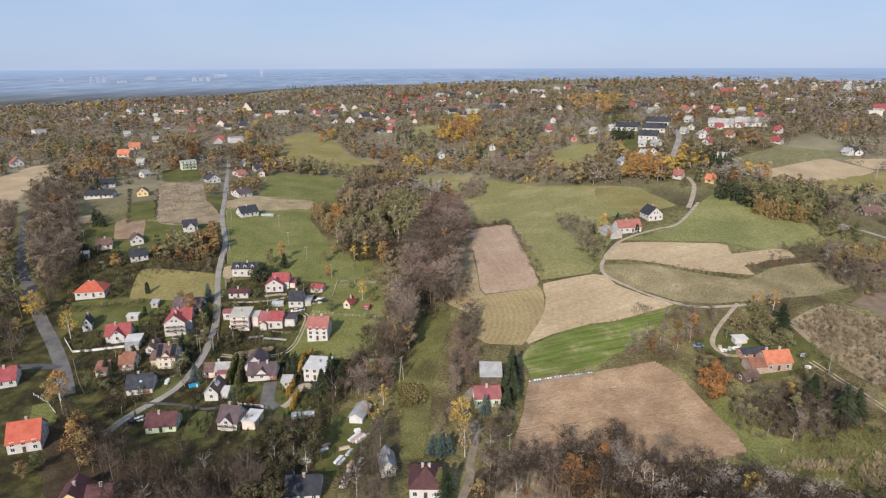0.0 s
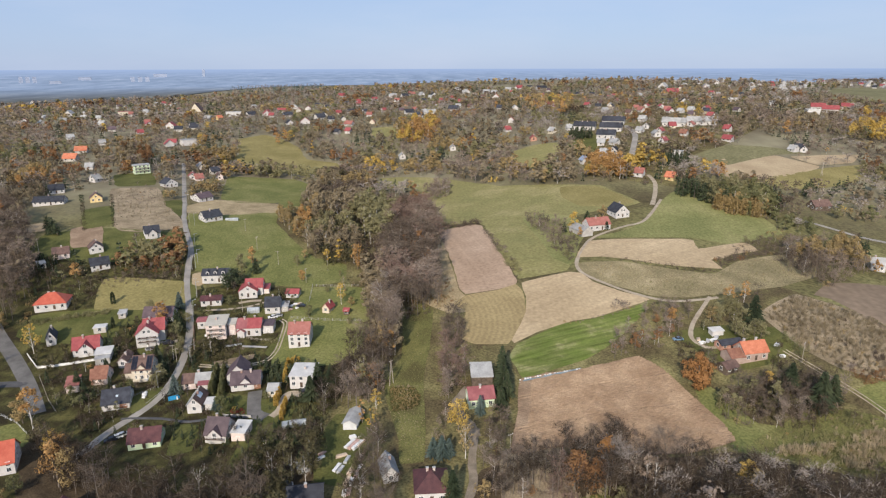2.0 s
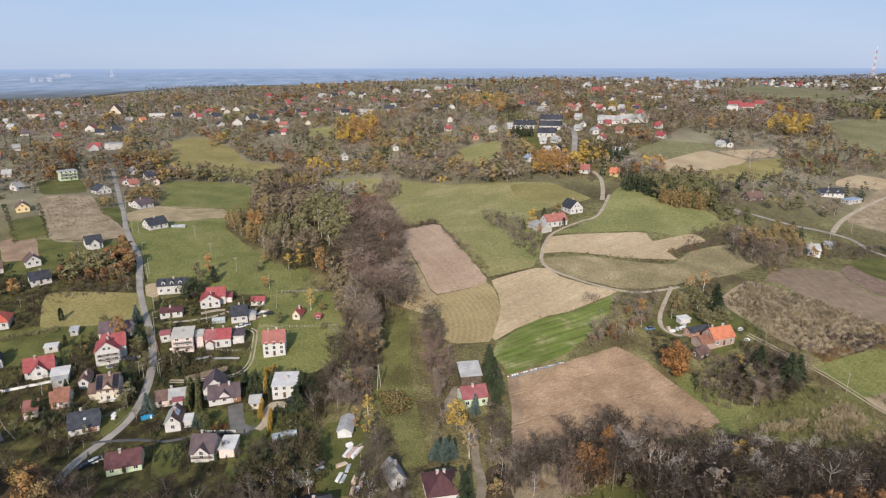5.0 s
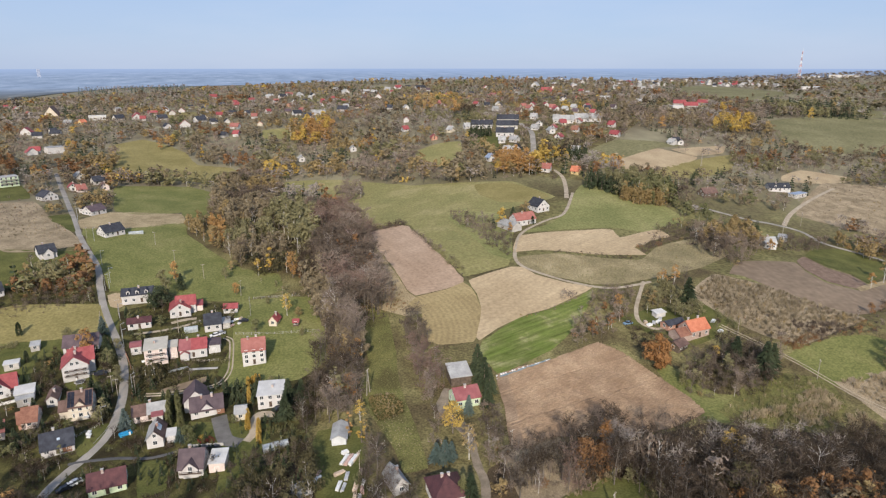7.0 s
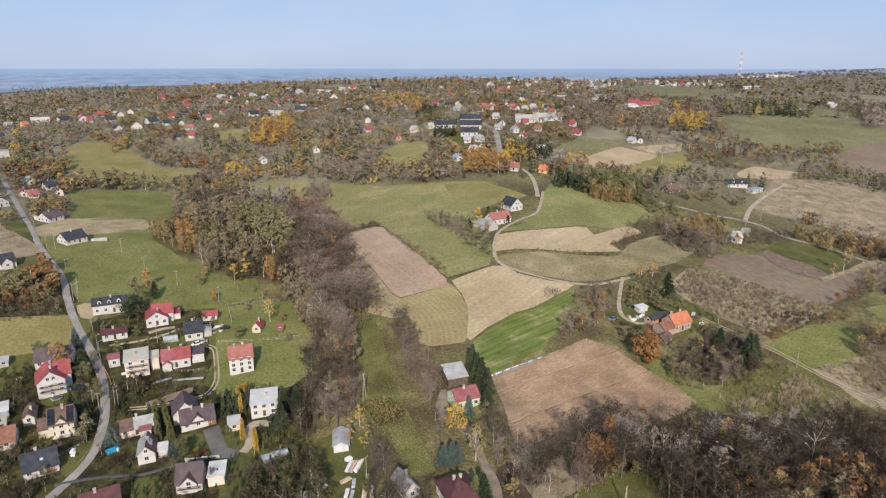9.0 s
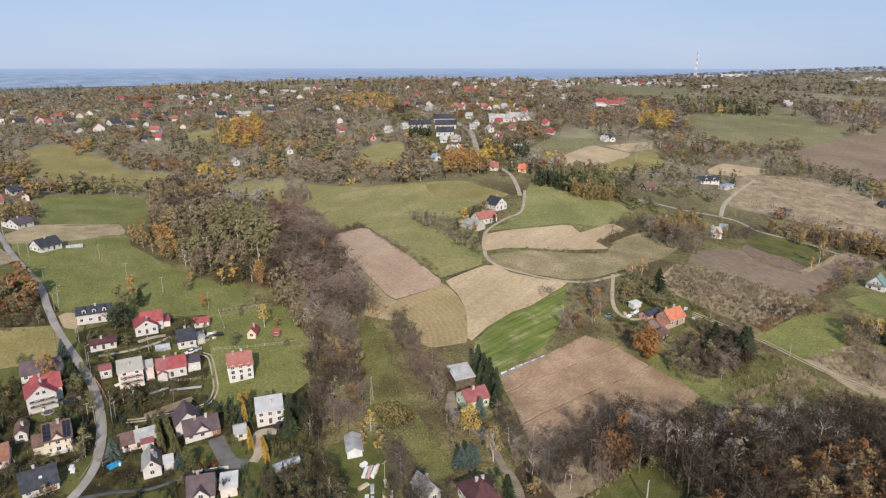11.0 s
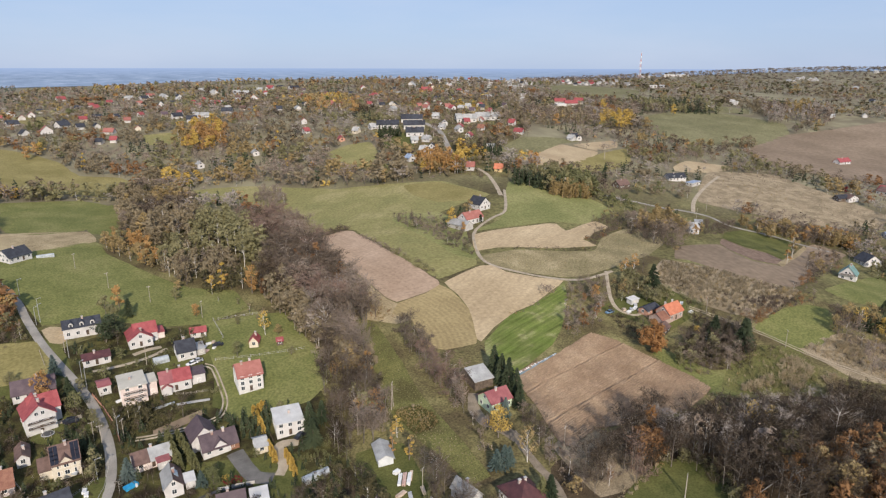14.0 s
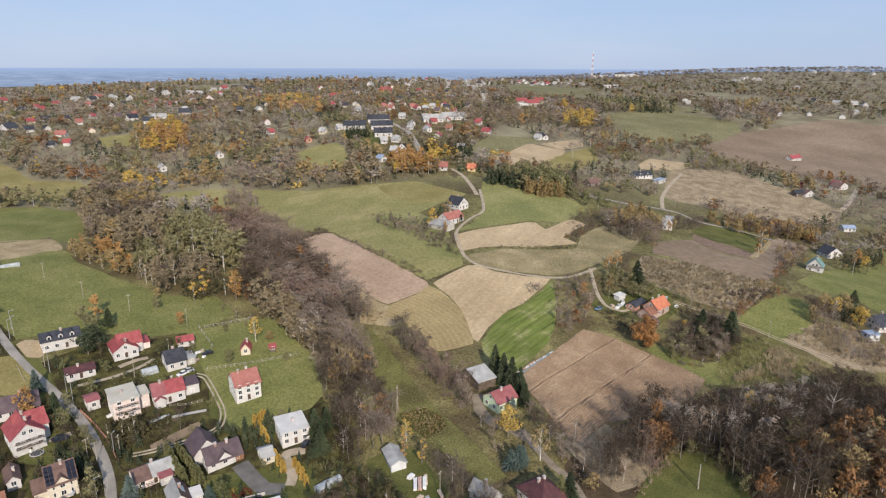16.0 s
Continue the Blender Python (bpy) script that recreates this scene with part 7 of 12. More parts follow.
house(152, 638, -53, 6.0, 7.0, 2.8, "x", "grey", "cream", label="cream house with a grey roof among autumn trees", far=True, sink=3)
house(129, 622, -6, 6.0, 7.0, 2.7, "y", "red", "brick", label="brick house with a red roof among autumn trees", far=True, sink=3)
house(114, 682, 11, 6.0, 7.0, 2.5, "x", "red", "white", label="white house with a red roof among autumn trees", far=True, sink=3)
house(51, 645, -1, 6.0, 7.0, 3.0, "y", "grey", "white", label="white house with a grey roof among autumn trees", far=True, sink=3)
house(126, 724, -16, 6.0, 7.0, 3.3, "y", "salmon", "white", label="white house with a faded red roof among autumn trees", far=True, sink=3)
tiny_house(574, 1245, 4, 11.5, 8.6, 2.4, "y", "grey", "white")
tiny_house(525, 1233, -52, 16.0, 10.0, 3.0, "y", "grey", "white")
tiny_house(644, 1330, -62, 8.8, 7.0, 3.2, "x", "grey", "white")
tiny_house(609, 1230, -6, 8.2, 7.0, 2.6, "y", "grey", "white")
tiny_house(681, 1323, -24, 12.5, 9.4, 2.8, "y", "black", "white")
tiny_house(715, 1247, -11, 8.6, 7.0, 2.9, "y", "grey", "white")
house(293, 554, -56, 8.4, 7.0, 2.5, "x", "red", "white", label="white house with a red roof among autumn trees", far=True, sink=3)
house(313, 593, -57, 6.0, 7.0, 3.1, "x", "red", "white", label="white house with a red roof among autumn trees", far=True, sink=3)
house(339, 527, -68, 6.0, 7.0, 2.7, "x", "grey", "white", label="white house with a grey roof among autumn trees", far=True, sink=3)
house(348, 528, -13, 6.0, 7.0, 2.7, "y", "black", "white", label="white house with a black roof among autumn trees", far=True, sink=3)
house(573, 915, -18, 18.3, 10.0, 5.5, "flat", "pale", "white", label="white house with a pale roof among autumn trees", far=True, sink=3)
tiny_house(691, 1101, -17, 7.8, 7.0, 2.6, "x", "grey", "white")
tiny_house(743, 1268, -23, 7.9, 7.0, 2.4, "y", "grey", "white")
tiny_house(798, 1317, 1, 8.3, 7.0, 2.6, "x", "red", "white")
tiny_house(794, 1267, -18, 8.1, 7.0, 2.9, "x", "grey", "white")
tiny_house(867, 1350, -20, 8.7, 7.0, 3.1, "x", "grey", "white")
tiny_house(818, 1245, -53, 8.1, 7.0, 2.7, "x", "black", "white")
tiny_house(869, 1295, -37, 8.4, 7.0, 2.9, "x", "grey", "white")
tiny_house(944, 1358, -15, 8.9, 7.0, 3.2, "y", "red", "white")
tiny_house(1023, 1406, -21, 10.4, 7.8, 3.3, "y", "grey", "white")
tiny_house(943, 1271, -48, 8.6, 7.0, 3.0, "y", "grey", "white")
tiny_house(1058, 1363, -7, 10.4, 7.8, 2.5, "y", "grey", "white")
tiny_house(925, 1182, -38, 8.1, 7.0, 2.6, "x", "black", "white")
tiny_house(1036, 1295, -43, 9.0, 7.0, 3.0, "y", "grey", "white")
tiny_house(958, 1181, -35, 8.3, 7.0, 3.0, "y", "grey", "white")
tiny_house(1074, 1291, -52, 9.1, 7.0, 2.6, "x", "red", "white")
tiny_house(1029, 1217, -33, 8.7, 7.0, 3.0, "y", "grey", "white")
tiny_house(1137, 1313, -35, 9.4, 7.1, 3.4, "x", "grey", "white")
tiny_house(1033, 1173, -32, 9.4, 7.1, 3.2, "y", "grey", "white")
tiny_house(1102, 1228, -35, 9.0, 7.0, 3.0, "y", "grey", "white")
house(1060, 1072, -46, 16.4, 10.0, 5.5, "flat", "pale", "white", label="white house with a pale roof among autumn trees", far=True, sink=3)
tiny_house(1082, 1067, -57, 11.0, 8.3, 2.7, "x", "grey", "white")
tiny_house(819, 779, -69, 6.9, 7.0, 3.3, "x", "grey", "white")
house(805, 731, -33, 6.7, 7.0, 2.9, "x", "grey", "white", label="white house with a grey roof among autumn trees", far=True, sink=3)
house(887, 736, -68, 8.5, 7.0, 5.5, "flat", "pale", "white", label="white house with a pale roof among autumn trees", far=True, sink=3)
house(-482, 762, 54, 12.9, 9.7, 5.5, "flat", "grey", "white", label="white house with a grey roof among autumn trees", far=True, sink=3)
house(-395, 583, 47, 10.1, 7.6, 3.1, "y", "salmon", "white", label="white house with a faded red roof among autumn trees", far=True, sink=3)
tiny_house(-490, 1008, -4, 13.3, 10.0, 2.6, "y", "grey", "white")
house(-510, 977, 51, 6.6, 7.0, 2.4, "y", "grey", "white", label="white house with a grey roof among autumn trees", far=True, sink=3)
house(-504, 911, 24, 8.7, 7.0, 3.3, "y", "red", "white", label="white house with a red roof among autumn trees", far=True, sink=3)
house(-366, 739, 37, 6.9, 7.0, 2.7, "x", "grey", "white", label="white house with a grey roof among autumn trees", far=True, sink=3)
house(-382, 861, -7, 6.7, 7.0, 3.3, "x", "grey", "white", label="white house with a grey roof among autumn trees", far=True, sink=3)
house(-315, 698, 23, 6.0, 7.0, 2.8, "x", "grey", "white", label="white house with a grey roof among autumn trees", far=True, sink=3)
house(-316, 652, 10, 10.4, 7.8, 3.2, "x", "orange", "grey", label="grey house with a orange roof among autumn trees", far=True, sink=3)
house(-308, 613, -5, 11.5, 8.6, 3.0, "x", "orange", "grey", label="grey house with a orange roof among autumn trees", far=True, sink=3)
house(-275, 574, 11, 6.0, 7.0, 2.3, "x", "grey", "white", label="white house with a grey roof among autumn trees", far=True, sink=3)
house(-249, 523, 59, 6.0, 7.0, 3.0, "x", "grey", "white", label="white house with a grey roof among autumn trees", far=True, sink=3)
house(-406, 997, 16, 16.6, 10.0, 5.5, "flat", "salmon", "cream", label="cream house with a faded red roof among autumn trees", far=True, sink=3)
house(-304, 774, 33, 6.9, 7.0, 2.4, "x", "red", "white", label="white house with a red roof among autumn trees", far=True, sink=3)
house(-328, 869, 8, 6.6, 7.0, 2.9, "x", "salmon", "white", label="white house with a faded red roof among autumn trees", far=True, sink=3)
house(-244, 689, 29, 8.7, 7.0, 3.1, "y", "red", "white", label="white house with a red roof among autumn trees", far=True, sink=3)
house(-232, 701, -14, 7.0, 7.0, 2.6, "y", "grey", "white", label="white house with a grey roof among autumn trees", far=True, sink=3)
house(-284, 824, -6, 10.4, 7.8, 3.3, "y", "red", "white", label="white house with a red roof among autumn trees", far=True, sink=3)
house(-376, 1001, 0, 6.4, 7.0, 3.3, "x", "grey", "white", label="white house with a grey roof among autumn trees", far=True, sink=3)
tiny_house(-381, 1130, 24, 9.9, 7.4, 2.9, "y", "red", "white")
tiny_house(-418, 1171, 53, 8.9, 7.0, 2.8, "y", "grey", "white")
tiny_house(536, 1062, -56, 8.5, 7.0, 3.2, "x", "red", "white")
house(482, 890, -38, 14.4, 10.0, 5.5, "flat", "pale", "white", label="white house with a pale roof among autumn trees", far=True, sink=3)
house(494, 818, -10, 6.8, 7.0, 2.9, "x", "grey", "white", label="white house with a grey roof among autumn trees", far=True, sink=3)
tiny_house(726, 1128, -57, 8.0, 7.0, 3.3, "x", "grey", "white")
tiny_house(753, 1205, -6, 8.4, 7.0, 2.4, "x", "grey", "white")
tiny_house(582, 1177, -23, 9.3, 7.0, 3.2, "y", "red", "white")
tiny_house(623, 1166, -48, 7.1, 7.0, 3.1, "y", "grey", "white")
tiny_house(650, 1132, -44, 7.7, 7.0, 3.2, "x", "grey", "white")
tiny_house(771, 1298, -5, 8.1, 7.0, 2.7, "x", "grey", "white")
house(477, 709, -10, 14.2, 10.0, 5.5, "flat", "pale", "white", label="white house with a pale roof among autumn trees", far=True, sink=3)
house(346, 531, -28, 6.0, 7.0, 3.0, "x", "black", "grey", label="grey house with a black roof among autumn trees", far=True, sink=3)
tiny_house(839, 1306, -29, 8.3, 7.0, 2.6, "x", "grey", "white")
tiny_house(899, 750, -86, 7.3, 7.0, 3.3, "x", "pale", "white")
house(809, 733, -22, 8.2, 7.0, 3.2, "x", "black", "grey", label="grey house with a black roof among autumn trees", far=True, sink=3)
tiny_house(1496, 1023, -88, 11.1, 8.4, 2.8, "x", "grey", "white")
tiny_house(1588, 1056, -92, 10.5, 7.9, 2.8, "x", "grey", "white")
tiny_house(1565, 1009, -56, 13.7, 10.0, 2.8, "y", "grey", "white")
house(908, 584, -36, 6.8, 7.0, 2.3, "x", "grey", "white", label="white house with a grey roof among autumn trees", far=True, sink=3)
house(951, 558, -53, 6.3, 7.0, 3.3, "y", "grey", "white", label="white house with a grey roof among autumn trees", far=True, sink=3)
tiny_house(1141, 605, -77, 11.4, 8.5, 3.3, "x", "grey", "white")
tiny_house(1160, 584, -43, 11.5, 8.6, 3.1, "x", "grey", "white")
tiny_house(1140, 557, -52, 11.2, 8.4, 2.7, "y", "grey", "white")
house(969, 516, -61, 8.4, 7.0, 2.8, "y", "pale", "white", label="white house with a pale roof among autumn trees", far=True, sink=3)
tiny_house(1033, 524, -66, 7.4, 7.0, 3.1, "x", "grey", "white")
tiny_house(1154, 651, -84, 8.3, 7.0, 3.0, "x", "black", "white")
tiny_house(1414, 817, -75, 9.1, 7.0, 2.9, "x", "grey", "white")
tiny_house(1952, 1046, -43, 12.2, 9.2, 3.3, "x", "grey", "white")
tiny_house(2039, 1037, -80, 11.2, 8.4, 2.3, "y", "grey", "white")
tiny_house(2006, 973, -65, 12.3, 9.2, 2.8, "x", "grey", "white")
tiny_house(2261, 1061, -80, 12.2, 9.2, 3.4, "y", "grey", "white")
tiny_house(1969, 1197, -48, 11.3, 8.5, 2.7, "x", "grey", "white")
tiny_house(1880, 1331, -81, 11.2, 8.4, 3.2, "y", "grey", "white")
tiny_house(1828, 1481, -20, 11.4, 8.6, 2.6, "y", "grey", "white")
tiny_house(1977, 1530, -25, 12.1, 9.1, 2.5, "x", "grey", "white")
tiny_house(1972, 890, -34, 12.0, 9.0, 2.8, "y", "grey", "white")
house(-321, 850, 36, 6.0, 7.0, 2.9, "y", "red", "white", label="white house with a red roof among autumn trees", far=True, sink=3)
house(-390, 981, -0, 6.0, 7.0, 3.4, "x", "salmon", "white", label="white house with a faded red roof among autumn trees", far=True, sink=3)
house(-384, 1020, 54, 6.0, 7.0, 3.4, "x", "grey", "white", label="white house with a grey roof among autumn trees", far=True, sink=3)
tiny_house(-475, 1021, 19, 6.0, 7.0, 3.3, "y", "grey", "white")
house(-259, 827, 38, 7.0, 7.0, 2.9, "x", "black", "white", label="white house with a black roof among autumn trees", far=True, sink=3)
tiny_house(-415, 1201, 21, 6.9, 7.0, 3.3, "x", "red", "white")
tiny_house(-383, 1151, 9, 6.0, 7.0, 2.6, "x", "grey", "white")
house(-344, 1053, 37, 6.7, 7.0, 2.4, "y", "salmon", "white", label="white house with a faded red roof among autumn trees", far=True, sink=3)
house(-193, 977, -19, 6.7, 7.0, 3.1, "y", "red", "white", label="white house with a red roof among autumn trees", far=True, sink=3)
house(-102, 897, 23, 8.0, 7.0, 2.4, "y", "black", "white", label="white house with a black roof among autumn trees", far=True, sink=3)
tiny_house(-65, 1163, -23, 7.1, 7.0, 3.1, "x", "red", "white")
house(-63, 1096, 18, 6.7, 7.0, 2.8, "x", "red", "white", label="white house with a red roof among autumn trees", far=True, sink=3)
tiny_house(-40, 1199, 23, 6.5, 7.0, 2.5, "x", "red", "white")
tiny_house(-8, 1263, -1, 6.9, 7.0, 3.1, "x", "grey", "white")
tiny_house(16, 1268, 18, 7.8, 7.0, 3.3, "x", "black", "white")
tiny_house(32, 1314, 5, 6.3, 7.0, 3.0, "x", "red", "white")
tiny_house(53, 1294, 28, 7.9, 7.0, 3.0, "y", "grey", "white")
tiny_house(67, 1222, -22, 6.7, 7.0, 3.4, "x", "grey", "white")
tiny_house(-1, 1153, -8, 6.3, 7.0, 3.1, "y", "salmon", "white")
tiny_house(28, 1132, 0, 6.0, 7.0, 2.7, "y", "black", "white")
house(67, 1051, 0, 7.2, 7.0, 2.6, "y", "red", "white", label="white house with a red roof among autumn trees", far=True, sink=3)
tiny_house(81, 1145, -27, 6.0, 7.0, 3.1, "x", "red", "white")
house(103, 1075, 6, 6.0, 7.0, 2.6, "x", "red", "white", label="white house with a red roof among autumn trees", far=True, sink=3)
tiny_house(105, 1198, 3, 6.0, 7.0, 2.8, "x", "red", "white")
tiny_house(140, 1304, 4, 7.2, 7.0, 3.4, "x", "grey", "white")
tiny_house(152, 1148, -5, 7.1, 7.0, 3.1, "x", "grey", "white")
house(-297, 997, 15, 9.1, 7.0, 2.7, "y", "grey", "cream", label="cream house with a grey roof among autumn trees", far=True, sink=3)
tiny_house(236, 1344, -45, 6.5, 7.0, 2.8, "x", "grey", "white")
tiny_house(257, 1347, -46, 7.5, 7.0, 2.8, "y", "red", "white")
tiny_house(307, 1319, 20, 12.0, 9.0, 3.4, "x", "black", "white")
house(204, 849, -8, 7.2, 7.0, 3.3, "x", "salmon", "white", label="white house with a faded red roof among autumn trees", far=True, sink=3)
tiny_house(357, 1063, 8, 7.7, 7.0, 2.4, "x", "red", "white")
house(222, 501, -32, 7.7, 7.0, 5.5, "flat", "pale", "white", label="white house with a pale roof among autumn trees", far=True, sink=3)
house(217, 423, -47, 6.0, 7.0, 2.7, "x", "red", "white", label="white house with a red roof among autumn trees", far=True, sink=3)
house(321, 922, -49, 6.0, 7.0, 2.5, "x", "red", "white", label="white house with a red roof among autumn trees", far=True, sink=3)
house(354, 1028, 7, 6.0, 7.0, 2.4, "x", "grey", "white", label="white house with a grey roof among autumn trees", far=True, sink=3)
tiny_house(597, 1199, -2, 6.0, 7.0, 3.0, "x", "grey", "white")
tiny_house(754, 1432, -11, 6.7, 7.0, 2.8, "x", "grey", "white")
tiny_house(722, 1330, -22, 6.0, 7.0, 2.6, "y", "grey", "white")
tiny_house(701, 1252, -61, 6.0, 7.0, 3.3, "x", "black", "white")
tiny_house(815, 1406, -65, 6.0, 7.0, 2.9, "y", "grey", "white")
tiny_house(768, 1294, -13, 6.2, 7.0, 3.1, "x", "grey", "white")
tiny_house(736, 1211, -31, 6.0, 7.0, 2.3, "x", "red", "white")
tiny_house(848, 1351, -37, 6.0, 7.0, 3.3, "y", "grey", "white")
tiny_house(923, 1432, -48, 6.0, 7.0, 2.4, "y", "grey", "white")
tiny_house(756, 1157, -43, 6.0, 7.0, 3.3, "y", "grey", "white")
tiny_house(889, 1329, -22, 6.6, 7.0, 2.8, "x", "grey", "white")
tiny_house(823, 1214, -37, 6.0, 7.0, 3.3, "y", "grey", "white")
tiny_house(1568, 2225, -13, 9.3, 7.0, 2.3, "y", "red", "white")
tiny_house(1624, 2254, -55, 9.5, 7.1, 2.6, "x", "grey", "white")
tiny_house(975, 1285, -16, 7.8, 7.0, 3.0, "x", "red", "white")
tiny_house(985, 1262, -63, 6.6, 7.0, 3.3, "y", "grey", "white")
tiny_house(971, 1219, -73, 8.6, 7.0, 3.0, "x", "red", "white")
tiny_house(1011, 1239, -15, 6.6, 7.0, 3.3, "y", "grey", "white")
tiny_house(1013, 1218, -62, 6.5, 7.0, 2.6, "x", "red", "white")
tiny_house(1052, 1235, -71, 6.7, 7.0, 2.6, "y", "grey", "white")
tiny_house(1054, 1214, -52, 6.6, 7.0, 2.5, "y", "red", "white")
tiny_house(1107, 1251, -57, 6.9, 7.0, 3.2, "y", "grey", "white")
tiny_house(1193, 1321, -58, 8.6, 7.0, 2.5, "x", "grey", "white")
tiny_house(1063, 1155, -75, 10.8, 8.1, 3.2, "x", "grey", "white")
tiny_house(615, 1381, -33, 6.2, 7.0, 2.5, "x", "grey", "white")
tiny_house(730, 1516, -11, 6.9, 7.0, 2.8, "y", "grey", "white")
tiny_house(667, 1366, -51, 6.3, 7.0, 2.6, "x", "grey", "white")
tiny_house(726, 1422, -2, 6.6, 7.0, 2.8, "x", "grey", "white")
tiny_house(685, 1307, -26, 6.1, 7.0, 2.7, "x", "grey", "white")
tiny_house(820, 1473, -30, 7.0, 7.0, 2.7, "x", "red", "white")
tiny_house(726, 1275, -35, 7.1, 7.0, 2.7, "x", "grey", "white")
tiny_house(801, 1353, -27, 6.5, 7.0, 2.9, "x", "grey", "white")
tiny_house(726, 1165, -48, 6.0, 7.0, 3.2, "x", "grey", "white")
tiny_house(892, 1356, -30, 6.7, 7.0, 2.4, "x", "grey", "white")
tiny_house(796, 1200, -7, 7.0, 7.0, 2.4, "x", "grey", "white")
tiny_house(1584, 2183, -8, 11.1, 8.4, 2.5, "x", "grey", "white")
tiny_house(983, 1360, -27, 7.0, 7.0, 2.7, "x", "grey", "white")
tiny_house(955, 1240, -9, 7.6, 7.0, 2.6, "y", "grey", "white")
tiny_house(956, 1192, -63, 6.4, 7.0, 2.6, "x", "grey", "white")
tiny_house(979, 1189, -12, 6.4, 7.0, 3.1, "x", "red", "white")
tiny_house(980, 1167, -19, 6.4, 7.0, 2.4, "x", "grey", "white")
tiny_house(1017, 1183, -43, 6.5, 7.0, 2.8, "y", "grey", "white")
tiny_house(1478, 999, -61, 11.3, 8.5, 2.4, "y", "grey", "white")
tiny_house(1619, 1062, -73, 9.5, 7.1, 2.8, "y", "grey", "white")
tiny_house(1562, 995, -74, 13.0, 9.8, 3.3, "y", "grey", "white")
house(402, 912, -3, 8.9, 7.0, 2.6, "x", "black", "white", label="white house with a black roof among autumn trees", far=True, sink=3)
house(432, 919, -10, 7.7, 7.0, 3.0, "x", "black", "white", label="white house with a black roof among autumn trees", far=True, sink=3)
house(334, 1018, -16, 6.0, 7.0, 2.4, "y", "black", "cream", label="cream house with a black roof among autumn trees", far=True, sink=3)
tiny_house(356, 1150, -1, 7.8, 7.0, 2.6, "x", "black", "white")
tiny_house(475, 1056, -28, 8.1, 7.0, 2.3, "y", "grey", "grey")
house(389, 715, -62, 6.2, 7.0, 2.4, "x", "purple", "white", label="white house with a purple-brown roof among autumn trees", far=True, sink=3)
tiny_house(486, 1123, 8, 6.0, 7.0, 2.5, "x", "salmon", "cream")
house(260, 855, -54, 6.0, 7.0, 3.1, "x", "brown", "grey", label="grey house with a brown roof among autumn trees", far=True, sink=3)
house(277, 738, 4, 6.0, 7.0, 2.5, "x", "salmon", "cream", label="cream house with a faded red roof among autumn trees", far=True, sink=3)
house(311, 631, -6, 6.0, 7.0, 3.4, "x", "black", "cream", label="cream house with a black roof among autumn trees", far=True, sink=3)
tiny_house(562, 1014, -41, 7.5, 7.0, 3.0, "x", "black", "white")
house(254, 698, -49, 6.0, 7.0, 2.4, "x", "brown", "cream", label="cream house with a brown roof among autumn trees", far=True, sink=3)
tiny_house(414, 1071, -22, 6.0, 7.0, 3.3, "x", "grey", "white")
house(305, 715, -23, 6.4, 7.0, 2.8, "x", "salmon", "grey", label="grey house with a faded red roof among autumn trees", far=True, sink=3)
house(235, 724, 10, 6.0, 7.0, 2.7, "x", "grey", "white", label="white house with a grey roof among autumn trees", far=True, sink=3)
house(286, 614, -47, 6.0, 7.0, 2.4, "y", "salmon", "white", label="white house with a faded red roof among autumn trees", far=True, sink=3)
house(256, 762, -37, 6.0, 7.0, 2.6, "y", "black", "cream", label="cream house with a black roof among autumn trees", far=True, sink=3)
tiny_house(333, 1073, -28, 6.0, 7.0, 3.1, "y", "red", "grey")
house(435, 895, -6, 6.0, 7.0, 2.4, "x", "red", "cream", label="cream house with a red roof among autumn trees", far=True, sink=3)
house(259, 813, 9, 6.0, 7.0, 3.1, "x", "brown", "grey", label="grey house with a brown roof among autumn trees", far=True, sink=3)
house(225, 591, -44, 6.0, 7.0, 2.5, "x", "grey", "white", label="white house with a grey roof among autumn trees", far=True, sink=3)
house(316, 677, -49, 6.0, 7.0, 2.5, "x", "purple", "cream", label="cream house with a purple-brown roof among autumn trees", far=True, sink=3)
house(468, 932, -40, 6.0, 7.0, 2.9, "x", "grey", "cream", label="cream house with a grey roof among autumn trees", far=True, sink=3)
house(407, 876, -24, 6.0, 7.0, 2.7, "y", "black", "white", label="white house with a black roof among autumn trees", far=True, sink=3)
house(236, 794, -44, 6.0, 7.0, 2.6, "x", "red", "white", label="white house with a red roof among autumn trees", far=True, sink=3)
tiny_house(530, 1028, -27, 6.0, 7.0, 2.6, "x", "grey", "cream")
house(361, 925, 5, 7.0, 7.0, 2.7, "y", "brown", "white", label="white house with a brown roof among autumn trees", far=True, sink=3)
house(333, 998, 0, 6.8, 7.0, 2.8, "y", "salmon", "white", label="white house with a faded red roof among autumn trees", far=True, sink=3)
house(262, 783, -34, 6.0, 7.0, 2.4, "y", "grey", "white", label="white house with a grey roof among autumn trees", far=True, sink=3)
house(342, 696, -24, 6.0, 7.0, 3.4, "x", "black", "white", label="white house with a black roof among autumn trees", far=True, sink=3)
house(242, 770, -22, 6.2, 7.0, 2.8, "x", "black", "cream", label="cream house with a black roof among autumn trees", far=True, sink=3)
house(343, 894, -52, 6.0, 7.0, 3.0, "x", "brown", "cream", label="cream house with a brown roof among autumn trees", far=True, sink=3)
house(263, 606, -13, 6.0, 7.0, 2.7, "x", "red", "cream", label="cream house with a red roof among autumn trees", far=True, sink=3)
house(312, 748, -1, 6.0, 7.0, 2.5, "y", "red", "white", label="white house with a red roof among autumn trees", far=True, sink=3)
house(333, 667, -52, 6.0, 7.0, 2.8, "x", "red", "white", label="white house with a red roof among autumn trees", far=True, sink=3)
tiny_house(308, 1101, -27, 7.7, 7.0, 3.3, "x", "black", "cream")
